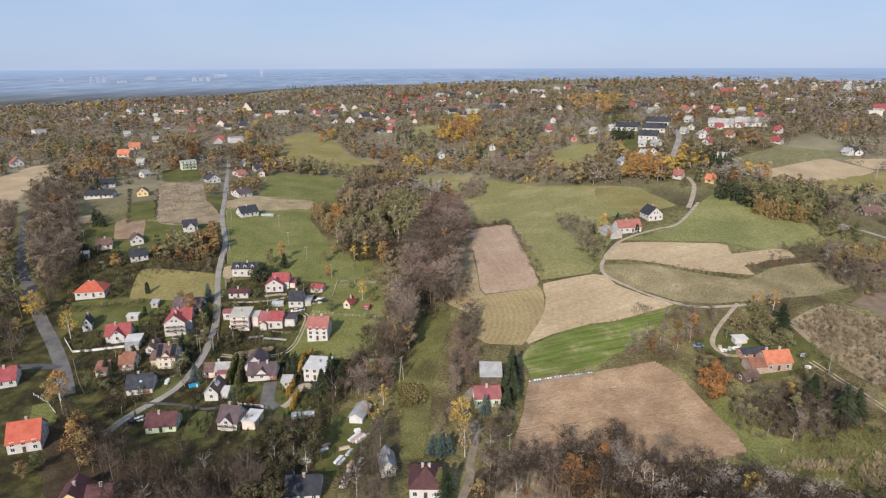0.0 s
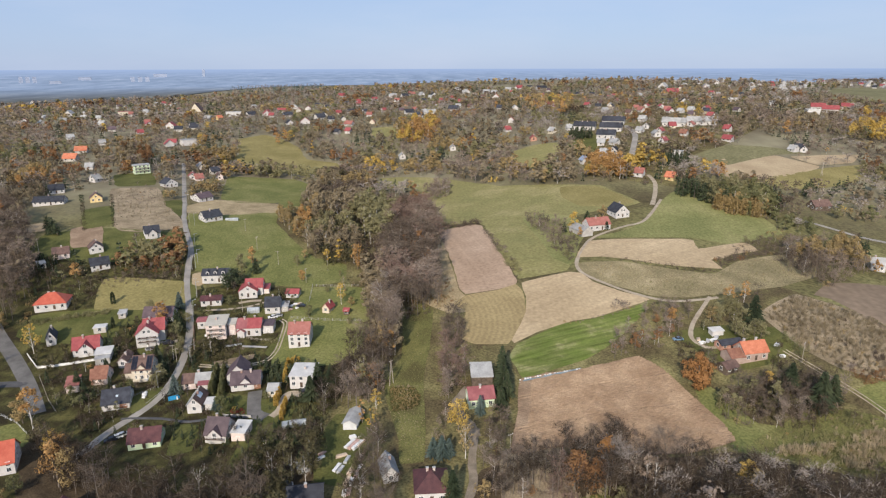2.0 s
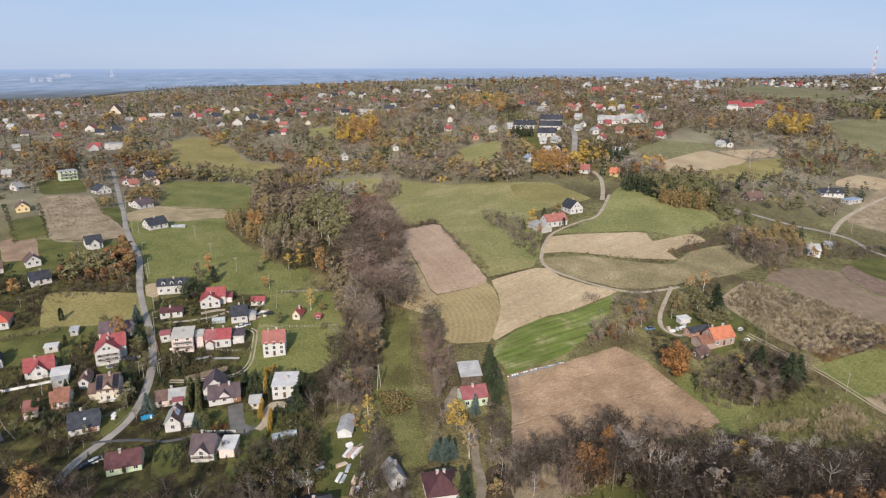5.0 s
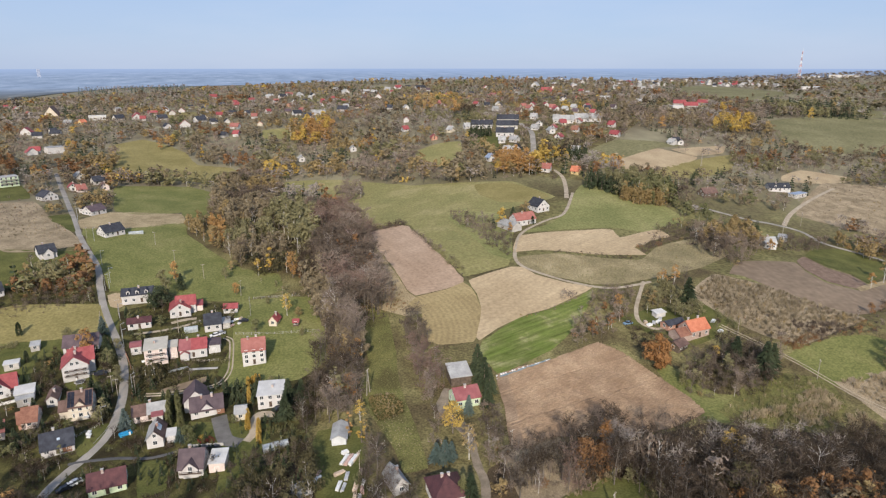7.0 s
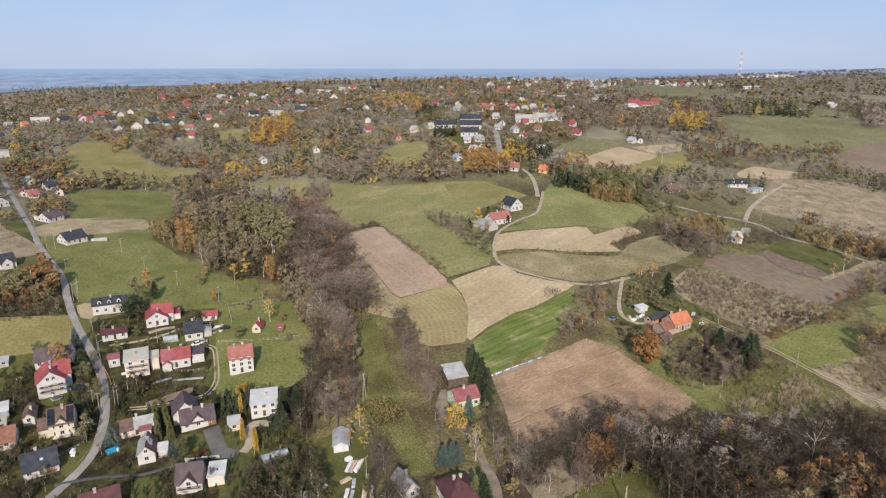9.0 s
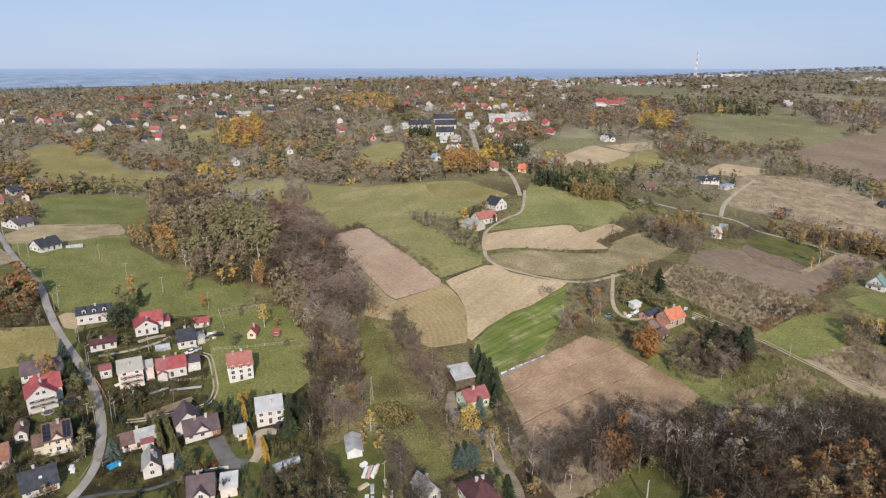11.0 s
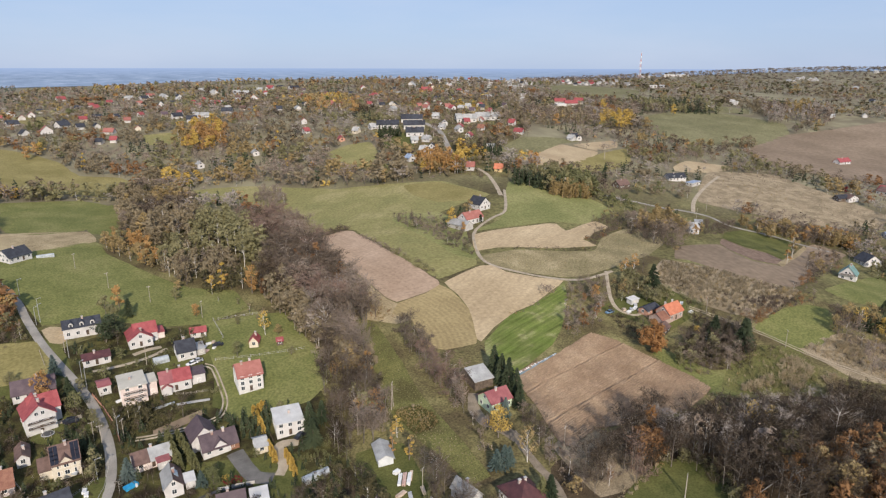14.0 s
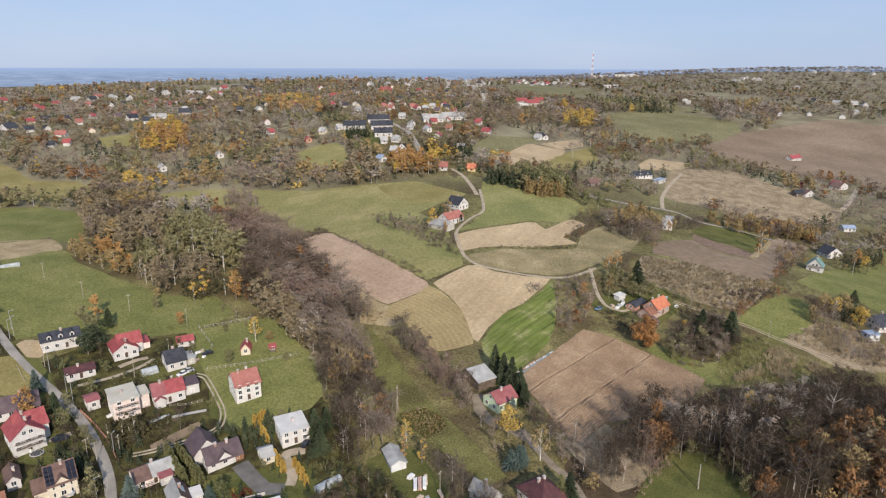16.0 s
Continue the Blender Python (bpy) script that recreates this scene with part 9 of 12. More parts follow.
grove("hedge", [(58.1, 246.3), (74.7, 248.8), (92.5, 257.2), (91.9, 254.5), (73, 245.7), (57.3, 243)], 2.04, 0.7, 1.4, {'ochre': 3, 'dusk': 2.1, 'twig': 0.9}, 35, "weedy strip between two fields", 1, 0.15, style='bush', category='hedge')
grove("hedge", [(176.2, 324.4), (221.1, 349.9), (211.6, 329.4), (194.3, 310.4), (166.1, 304.8)], 3.06, 2.5, 5, {'dusk': 3.5, 'twig': 1.5, 'olive': 2, 'ochre': 1}, 36, "dark thorn hedge at a field corner", 1, 0.7, category='hedge')
grove("wood", [(-139, 200.7), (-119.5, 190.6), (-101.6, 175.4), (-84.8, 167.9), (-61.8, 161.9), (-49.5, 154.2), (-42.9, 134.6), (-89.8, 137.3), (-96.9, 158.8), (-115.8, 170.2), (-122.7, 182.4)], 3.4, 7.0, 14.0, {'dusk': 5, 'alder': 3, 'moss': 4}, 37, "tall bare trees below the village", 0, 0.35)
grove("wood", [(-74.6, 159.8), (-60, 161.7), (-48.7, 157.4), (-41.7, 138.6), (-64.8, 138.3)], 3.77, 6.0, 10.0, {'dusk': 2, 'alder': 3, 'moss': 5}, 260, "dark bare trees below gardens", 1, 0.2)
grove("wood", [(-58.5, 185.2), (-37, 183.4), (-41.2, 150.9), (-63.9, 160.8)], 4.2, 6.0, 11.2, {'alder': 5, 'dusk': 1.5, 'moss': 3}, 38, "bare trees beside a yard", 0, 0.3)
grove("wood", [(-159.1, 344.6), (-146.7, 351.1), (-127.7, 344.8), (-121, 320.3), (-140.7, 321.1), (-153.9, 322.1)], 2.74, 2.4, 6.2, {'dusk': 3.5, 'twig': 1.5, 'russet': 3, 'ochre': 1, 'olive': 1}, 39, "brown scrub above a meadow", 1, 0.7)
grove("garden_shrubs", [(-101.6, 262.6), (-82.1, 254.5), (-72.8, 241.8), (-81.5, 239.5), (-99.8, 245.6)], 2.69, 4.9, 9.1, {'alder': 6, 'dusk': 1.4, 'twig': 0.6, 'olive': 0.9, 'moss': 2.7, 'fir': 0.6}, 40, "bare garden shrubs and fruit trees", 1, 0.82, category='shrubs', open_fields=True)
grove("wood", [(-298.4, 413.7), (-281.1, 429.6), (-249.6, 416), (-202.4, 341.1), (-191.8, 309.2), (-183.7, 276.5), (-155.8, 238.1), (-202.8, 297.8), (-224.7, 327.6), (-246.6, 366.8), (-251.2, 342.4)], 4.51, 8.4, 15.0, {'dusk': 4.2, 'twig': 4.12, 'grey': 0.22, 'ochre': 1, 'russet': 1}, 41, "bare trees along the road", 1, 0.2)
grove("wood", [(-284.5, 362.1), (-247.9, 350), (-214, 297.7), (-183.7, 256.8), (-176, 229.4), (-197.9, 237.9)], 4.88, 7.2, 13.8, {'dusk': 3.5, 'twig': 1.5, 'ochre': 2, 'olive': 2}, 42, "trees and shrubs beside the road", 1, 0.3)
grove("garden_shrubs", [(-226.6, 374.2), (-134.6, 368.2), (-109.9, 279.5), (-102.5, 236.8), (-111, 206.2), (-142.2, 217.5), (-179.6, 276.5), (-198.2, 321.2)], 3.19, 2.1, 7.0, {'alder': 6, 'dusk': 1.4, 'twig': 0.6, 'olive': 1.2, 'moss': 3.6, 'ochre': 1, 'green': 2.5, 'fir': 2, 'orange': 0.2}, 43, "scattered garden shrubs and fruit trees", 1, 0.82, category='shrubs', open_fields=True)
grove("garden_shrubs", [(-111.3, 310.1), (-39.9, 301.2), (-30.7, 253.4), (-42.7, 225.6), (-58.5, 225.4), (-100.2, 240.6)], 3.70, 1.7, 6.3, {'alder': 4, 'dusk': 1.4, 'twig': 0.6, 'olive': 1.2, 'moss': 3.6, 'green': 3, 'crimson': 0.2, 'fir': 1.4}, 44, "scattered garden shrubs and young fruit trees", 1, 0.82, category='shrubs', open_fields=True)
grove("garden_shrubs", [(-140, 263.2), (-101, 247.7), (-46.3, 231), (-34.4, 200.5), (-48.3, 172.5), (-125.2, 202.3)], 2.44, 1.7, 6.3, {'alder': 6, 'olive': 0.9, 'moss': 2.7, 'green': 4, 'fir': 3, 'dusk': 1.4, 'twig': 0.6, 'yellow': 0.1}, 45, "scattered garden shrubs and small trees", 1, 0.82, category='shrubs', open_fields=True)
grove("garden_shrubs", [(-261.1, 602.7), (-172.6, 594.2), (-110.1, 372.2), (-122.2, 360.8), (-167.4, 365)], 10.08, 2.1, 7.0, {'dusk': 3.5, 'twig': 1.5, 'olive': 2, 'ochre': 1, 'green': 1, 'fir': 1}, 46, "scattered shrubs round new houses", 1, 0.5, category='shrubs', open_fields=True)
grove("wood", [(6.7, 205.6), (6.8, 187.8), (-0.7, 172.3), (-2.1, 178.8)], 2.29, 3.6, 7.5, {'dusk': 4.2, 'twig': 1.8, 'russet': 1}, 47, "thicket beside a yard", 1, 0.5)
grove("wood", [(-17.5, 163.4), (-7.8, 161.6), (-16.5, 140), (-31.1, 146.4), (-20.7, 181.4), (-17.1, 171.1)], 3.8, 6.0, 11.2, {'alder': 5, 'dusk': 2.1, 'twig': 1.68, 'grey': 0.07}, 48, "bare trees beside a cottage", 0, 0.2)
grove("wood", [(-36.5, 218.9), (-28.8, 227.1), (-25.7, 223.2), (-30.5, 203), (-37.5, 192.4), (-42.1, 197.1), (-40.4, 209.4)], 4.4, 8, 15, {'dusk': 5, 'alder': 4, 'umber': 1}, 255, "dark bare trees behind a pale house", 0, 0.25)
grove("wood", [(-19.3, 252.6), (-12.3, 264.5), (-13.8, 245), (-20.3, 234.8)], 3.11, 10.8, 17.5, {'twig': 6.3, 'grey': 0.9, 'dusk': 1.4, 'ochre': 1}, 49, "pale tall bare trees at the wood edge", 1, 0)
grove("garden_shrubs", [(-116.5, 292), (-110.1, 284.9), (-105.8, 269.7), (-104.1, 252.2), (-104.7, 242), (-109.5, 253.9), (-114.8, 274.4)], 2.52, 4.2, 7.7, {'fir': 4, 'olive': 0.9, 'moss': 2.7, 'alder': 4}, 220, "dark evergreen shrubs along the lane", 1, 0.6, category='shrubs')
grove("garden_shrubs", [(-139.2, 259.4), (-128.5, 259.7), (-123, 254.5), (-121.1, 247.1), (-125.3, 243.5), (-138.1, 255)], 2.35, 2.8, 6.3, {'alder': 6, 'fir': 2, 'olive': 0.9, 'moss': 2.7}, 221, "tangled dark garden shrubs", 1, 0.7, category='shrubs')
grove("garden_shrubs", [(-112.5, 251.3), (-105.4, 242.3), (-103.2, 233.4), (-105.1, 224.8), (-108.3, 230.4)], 2.18, 4.2, 7.7, {'fir': 5, 'alder': 3, 'olive': 0.6, 'moss': 1.8}, 222, "dark conifers and shrubs beside the lane", 1, 0.4, category='shrubs')
grove("garden_shrubs", [(-131.8, 228.9), (-123.5, 223.4), (-119.9, 214), (-111, 211.1), (-109.9, 197.3), (-124, 197.6)], 2.35, 2.8, 6.3, {'alder': 6, 'olive': 0.9, 'moss': 2.7, 'fir': 2}, 223, "bare brushwood in a garden corner", 1, 0.7, category='shrubs')
grove("garden_shrubs", [(-92.5, 208.9), (-79.9, 205), (-66.4, 201.1), (-66.1, 197.5), (-79.7, 200.3), (-91.6, 204.3)], 1.85, 2.1, 4.2, {'fir': 3, 'alder': 3, 'olive': 0.9, 'moss': 2.7}, 224, "dark hedge along a shaded lane", 1, 0.8, category='shrubs')
grove("garden_shrubs", [(-64.1, 190.4), (-51.1, 196), (-42.4, 194.9), (-40.6, 182.3), (-51.1, 176.4), (-60.5, 175.6)], 2.69, 2.8, 6.3, {'alder': 6, 'dusk': 2, 'olive': 0.18, 'moss': 0.54}, 225, "bare brushwood below a lawn", 1, 0.7, category='shrubs')
grove("garden_shrubs", [(101.2, 230.5), (108.9, 220.9), (108, 211.9), (109.2, 206.1), (97.5, 197.8), (94, 211.7)], 2.35, 2.8, 6.3, {'alder': 5, 'dusk': 2.1, 'twig': 0.9, 'olive': 0.9, 'moss': 2.7, 'russet': 1}, 226, "brushwood beside a farmyard", 1, 0.7, category='shrubs')
grove("garden_shrubs", [(136.2, 216.2), (140, 205.2), (143.3, 192.9), (139.3, 180.2), (121.8, 170.8), (107.6, 175.1), (107.2, 186.8), (123, 202.3)], 2.69, 3.5, 7.0, {'alder': 6, 'dusk': 1.4, 'twig': 0.6, 'fir': 1.5, 'olive': 0.6, 'moss': 1.8}, 227, "dark brushwood and young spruces behind a farm", 1, 0.6, category='shrubs')
grove("garden_shrubs", [(142.2, 183.1), (149.5, 171.2), (153.4, 150.8), (151.3, 143.3), (137.7, 133.2), (129.8, 144.6), (118.5, 152.6), (109.6, 158.4)], 6.95, 2.1, 5.6, {'alder': 5, 'dusk': 2.8, 'twig': 1.2, 'olive': 2, 'reed': 2}, 228, "rough scrub below a track", 1, 0.7, category='shrubs')
grove("wood", [(-30.3, 244.1), (-18.4, 245), (-12.8, 228.9), (-20.7, 200.5), (-27.6, 196.5), (-34.7, 213.7)], 4.60, 7.2, 12.5, {'dusk': 4, 'twig': 3, 'alder': 2, 'olive': 1.5, 'russet': 0.5}, 230, "half-bare trees and shrubs behind gardens", 1, 0.4)
grove("wood", [(68.5, 116.2), (90, 118.3), (109, 116.6), (72.4, 99.5), (57, 108)], 5.0, 8, 14, {'umber': 5, 'russet': 3, 'ochre': 2}, 233, "brown and golden crowns below a wood", 1, 0.15)
grove("wood", [(78.9, 122.6), (99.7, 120.1), (111.6, 113.6), (106.6, 99.2), (79.3, 90.4), (54.6, 109.3)], 4.88, 8.4, 13.8, {'russet': 6, 'ochre': 2, 'dusk': 2.8, 'twig': 1.2, 'alder': 2}, 231, "russet trees at the edge of a wood", 1, 0.2)
grove("wood", [(30.6, 148.3), (43.6, 150), (44.7, 145.7), (30.4, 142.1), (19.5, 139.3)], 3.70, 8.4, 15.0, {'russet': 5, 'dusk': 2.1, 'twig': 0.9, 'plum': 3}, 232, "russet trees beside a glade", 1, 0.2)
grove("hedge", [(-183.8, 283), (-147.1, 290.8), (-145.6, 287.6), (-181, 278.1)], 1.36, 1.5, 2.2, {'green': 4, 'olive': 3}, 240, "clipped green hedge between gardens", 1, 0.15, style='bush', category='hedge')
grove("wood", [(-178.6, 332.1), (-144.4, 324.6), (-126.7, 337.7), (-121, 317.5), (-152.8, 313), (-172.2, 317)], 3.40, 2.4, 5.6, {'dusk': 3.5, 'twig': 1.5, 'russet': 3, 'olive': 2}, 241, "brown scrub above a meadow", 1, 0.75)
grove("wood", [(-159.4, 359.5), (-131.6, 360.5), (-122.8, 334.2), (-149.5, 331.1)], 4.07, 4.8, 10.0, {'dusk': 3.5, 'twig': 1.5, 'russet': 3, 'ochre': 2, 'fir': 0.6, 'olive': 2}, 242, "half-bare trees beside a lane", 1, 0.3)
grove("hedge", [(193.7, 382.3), (200.9, 372.5), (220.2, 368.3), (231.1, 381.7), (212.4, 389.3), (203.5, 396)], 2.89, 8, 11, {'ochre': 3, 'green': 4}, 252, "row of tall golden-green clipped conifers", 1, 0, style='thuja', category='hedge')
grove("garden_shrubs", [(-144.8, 283.2), (-107.7, 272.3), (-100.9, 240.8), (-102.3, 216.6), (-111, 203.2), (-125.3, 202.8)], 3.53, 1.4, 4.2, {'alder': 6, 'olive': 0.9, 'moss': 2.7, 'fir': 3, 'green': 2}, 270, "low dark shrubs in village gardens", 1, 0.85, category='shrubs')
grove("garden_shrubs", [(-96.3, 229.6), (-49.9, 211.3), (-36.1, 188.9), (-42.3, 169.3), (-89.8, 189.9)], 3.36, 1.4, 4.2, {'alder': 5, 'olive': 0.9, 'moss': 2.7, 'fir': 3, 'green': 3}, 271, "low dark shrubs in village gardens", 1, 0.85, category='shrubs')
grove("garden_shrubs", [(-106.6, 309), (-60.1, 303.3), (-62.9, 234.3), (-97.3, 239.7)], 4.03, 1.4, 3.6, {'alder': 5, 'olive': 0.9, 'moss': 2.7, 'fir': 2, 'green': 3}, 272, "low shrubs between village houses", 1, 0.85, category='shrubs')
grove("hedge", [(153.9, 199.5), (161.2, 197), (181.6, 200.6), (196, 202), (199, 198), (181.5, 194.6), (152.2, 190.2)], 1.60, 0.9, 1.8, {'russet': 2, 'dusk': 5}, 290, "dark brown weeds along a field", 1, 0.15, style='bush', category='hedge')
grove("hedge", [(152.9, 304.2), (164.2, 307.8), (191.5, 317), (189.3, 310.4), (161.2, 299.2), (153.1, 290.9)], 2.0, 1.2, 2.8, {'dusk': 5, 'russet': 1}, 297, "dark bramble clump on a field bank", 1, 0.15, style='bush', category='hedge')
grove("rough_grass", [(-9.1, 274.2), (0.4, 276.3), (3.9, 267.3), (0.7, 237.8), (-3.5, 214.1), (-4.5, 186.2), (-6.1, 165.7), (-13.3, 166.2), (-13.4, 178), (-16.5, 195.1), (-18.2, 213.6), (-11.4, 230.3), (-10.3, 253)], 1.15, 0.25, 0.6, {'reed': 1.5, 'sedge': 6, 'green': 3}, 298, "tussocks of rough autumn grass", 2, 0, style='tuft', category='grass')
grove("wood", [(344.8, 283.2), (361.3, 274.1), (355.2, 249.7), (339.7, 244.5), (337.6, 265.7), (329.7, 276.4)], 4.07, 6.0, 8.8, {'ochre': 5, 'olive': 4, 'orange': 1}, 291, "rounded ochre trees along a lane", 1, 0)
grove("hedge", [(456.8, 435.2), (472.1, 414.2), (484.1, 384.7), (494.9, 373.3), (466.2, 359.8), (440.8, 381.6), (413.8, 407)], 4.25, 3, 6, {'twig': 5, 'alder': 4, 'olive': 2}, 292, "dark bushes along a big brown field", 2, 0.4, category='hedge')
grove("hedge", [(276, 240), (267, 223.8), (237.8, 210.8), (211, 203.1), (215.9, 209.5), (247.7, 220.8)], 2.55, 1.5, 3.5, {'alder': 5, 'dusk': 2.8, 'twig': 1.2, 'reed': 2}, 293, "scrub at the corner of a brown field", 1, 0.6, category='hedge')
grove("wood", [(201.6, 175.1), (216, 171.6), (215.7, 162.5), (200, 154.7), (189.6, 162.3), (191, 169.2)], 3.55, 4.8, 8.8, {'ochre': 5, 'alder': 4, 'fir': 1}, 294, "ochre and bare trees at a field edge", 1, 0.3)
grove("wood", [(323.4, 228), (362.4, 213.4), (339, 201.5), (292.1, 197.8), (292.2, 210.6)], 4.07, 3.6, 7.5, {'alder': 4, 'ochre': 2, 'olive': 3, 'fir': 2}, 295, "dark shrubs and trees round houses", 1, 0.4)
grove("reeds", [(117.5, 170.5), (141.2, 167.2), (147.7, 154.1), (149.2, 141.6), (137.5, 136.5), (117, 147.3), (106.4, 161.3)], 2.1, 0.6, 1.6, {'reed': 4, 'sedge': 6}, 296, "pale dry weeds below a track", 2, 0, style='tuft', category='reeds')
grove("wood", [(420.9, 573.4), (449.6, 569.3), (476.1, 571.6), (509.2, 612.6), (458.9, 616.9)], 9.90, 13.2, 18.8, {'yellow': 4, 'ochre': 5, 'olive': 2}, 300, "tall golden poplars on a far slope", 1, 0)
grove("wood", [(273.6, 583), (343.5, 599.3), (385.1, 585.4), (422.6, 575.7), (451.4, 618.8), (402.7, 641.6), (304.4, 631.7)], 9.90, 10.8, 17.5, {'twig': 5, 'umber': 5, 'ochre': 3}, 301, "bare wood beside a hilltop village", 2, 0.1)
grove("weeds", [(17.6, 140.1), (30.6, 144.2), (43.3, 146.7), (42.3, 143.6), (29.2, 140.8), (18.1, 137)], 1.80, 0.8, 1.8, {'reed': 5, 'ochre': 3}, 250, "dead weeds round a glade", 1, 0, style='tuft', category='weeds')
grove("garden_shrubs", [(44.5, 147.6), (54.2, 143.3), (54.1, 132.8), (48.7, 123.5), (40.4, 116.3), (38, 118), (47.5, 129.6), (48, 139.1), (40.8, 143.9)], 2.18, 2.8, 5.6, {'alder': 6, 'olive': 2, 'russet': 1}, 251, "brushwood round a glade", 1, 0.7, category='shrubs')
grove("garden_shrubs", [(148, 243), (170.5, 257), (184, 239), (193, 218), (203, 204), (162, 195), (153, 202), (148, 219)], 10.0, 1.4, 3.0, {'dusk': 5, 'russet': 2, 'umber': 3}, 219, "brown bushes among reeds", 1, 0.8, category='shrubs')
grove("reeds", [(146, 243.3), (170.5, 258.5), (185, 239.4), (194.4, 217.9), (204.5, 203), (162, 193.7), (151.8, 201.7), (145.9, 218.6)], 1.9, 1.0, 2.4, {'reed': 6, 'umber': 3, 'ochre': 1.5, 'dusk': 2}, 52, "straw-coloured reeds and dead weeds", 1, 0, style='tuft', category='reeds')
grove("reeds", [(98.5, 165), (130.9, 183), (151, 172.5), (145.9, 158.2), (129.1, 150.6), (109.6, 156)], 1.9, 0.7, 1.9, {'reed': 4, 'sedge': 5, 'ochre': 1}, 53, "bank of pale dry reeds", 2, 0, style='tuft', category='reeds')
grove("reeds", [(153.5, 170.3), (181.8, 168.6), (190.6, 155.5), (187.8, 143.3), (168.6, 135.6), (154.3, 148.3), (152.6, 160.1)], 1.9, 1.0, 2.2, {'reed': 7, 'ochre': 1.5, 'dusk': 1}, 54, "tall dry grass and weeds", 1, 0, style='tuft', category='reeds')
grove("weeds", [(398.1, 405.6), (455.6, 379.2), (442.9, 310.5), (433.5, 273.7), (405.9, 264.8), (372.4, 280), (348.5, 317), (319.8, 351.4)], 5.00, 0.7, 1.6, {'reed': 3, 'ochre': 2, 'twig': 3}, 55, "dead weeds on a fallow slope", 2, 0.3, style='tuft', category='weeds')
grove("weeds", [(-0.1, 334.6), (9.4, 328.4), (16, 284.5), (16.7, 272.5), (10.8, 266), (1.1, 277.2), (-6.4, 291.7)], 2.60, 0.6, 1.4, {'reed': 3, 'ochre': 2, 'russet': 2}, 56, "dead reddish weeds by a wood", 2, 0.2, style='tuft', category='weeds')

grove("weeds", [(84, 300), (103.1, 301), (124.8, 291), (145.1, 284.5), (164.8, 298), (194.3, 308.5), (207, 303.5), (194, 283), (169.9, 271), (136.2, 265.5), (118.7, 264), (104.6, 267), (88, 281)], 2.2, 0.3, 0.9, {'reed': 4, 'sedge': 3, 'ochre': 2}, 57, "tussocks of dry tan grass", 2, 0, style='tuft', category='weeds')
grove("weeds", [(-15.9, 210.2), (-7.2, 208.2), (-5, 199.9), (-6.3, 195.3), (-15.3, 193.8)], 1.0, 0.6, 1.3, {'reed': 3, 'sedge': 4, 'ochre': 2}, 59, "rank dry grass on an old garden plot", 2, 0, style='tuft', category='weeds')
grove("reeds", [(66, 151), (80, 159), (98, 161), (118, 149), (126, 145), (118, 141), (108, 137), (95, 137), (87, 143), (76, 143)], 2.2, 0.5, 1.5, {'reed': 3, 'sedge': 6, 'olive': 1}, 234, "pale rank grass beside a dark wood", 2, 0, style='tuft', category='reeds')
grove("reeds", [(169.1, 164.4), (186.6, 164.7), (168.3, 151.8), (162.5, 153.8)], 1.35, 1.2, 2.6, {'reed': 8, 'ochre': 1}, 238, "pale reeds beside a track", 1, 0, style='tuft', category='reeds')
grove("reeds", [(103.5, 163.8), (114.1, 163.3), (122.9, 163.4), (119, 158.9), (106.4, 158.5), (100.9, 160.2)], 1.35, 1.2, 2.6, {'reed': 8, 'ochre': 1}, 237, "whitish seed heads of dead weeds", 1, 0, style='tuft', category='reeds')
grove("reeds", [(140.1, 153.5), (147.3, 153.6), (146.4, 148), (137.7, 144), (132.6, 146.9)], 1.35, 1.2, 2.6, {'reed': 8, 'ochre': 1}, 236, "clump of pale dry reeds", 1, 0, style='tuft', category='reeds')
grove("reeds", [(133.6, 167.2), (142.3, 169.8), (144.9, 163.3), (142.8, 156.8), (134, 155.5), (124, 150.6), (118.6, 154), (123.2, 159.7)], 1.35, 1.2, 2.6, {'reed': 8, 'ochre': 1}, 235, "tall pale straw-coloured reeds", 1, 0, style='tuft', category='reeds')
grove("garden_shrubs", [(126.9, 147.4), (131.8, 145.8), (146.1, 146), (157.6, 144.3), (135.5, 129.1), (123.6, 137.4)], 2.6, 2, 4.5, {'alder': 5, 'dusk': 4, 'moss': 1}, 239, "dark brushwood among reeds below a track", 1, 0.8, category='shrubs')
grove("weeds", [(24, 156), (40, 164), (57, 160.5), (75, 160.5), (93, 166), (95, 158), (76, 154), (50, 154), (30, 150)], 1.6, 0.5, 1.3, {'reed': 5, 'ochre': 3, 'olive': 2}, 58, "pale dead weeds along a ploughed field", 2, 0, style='tuft', category='weeds')


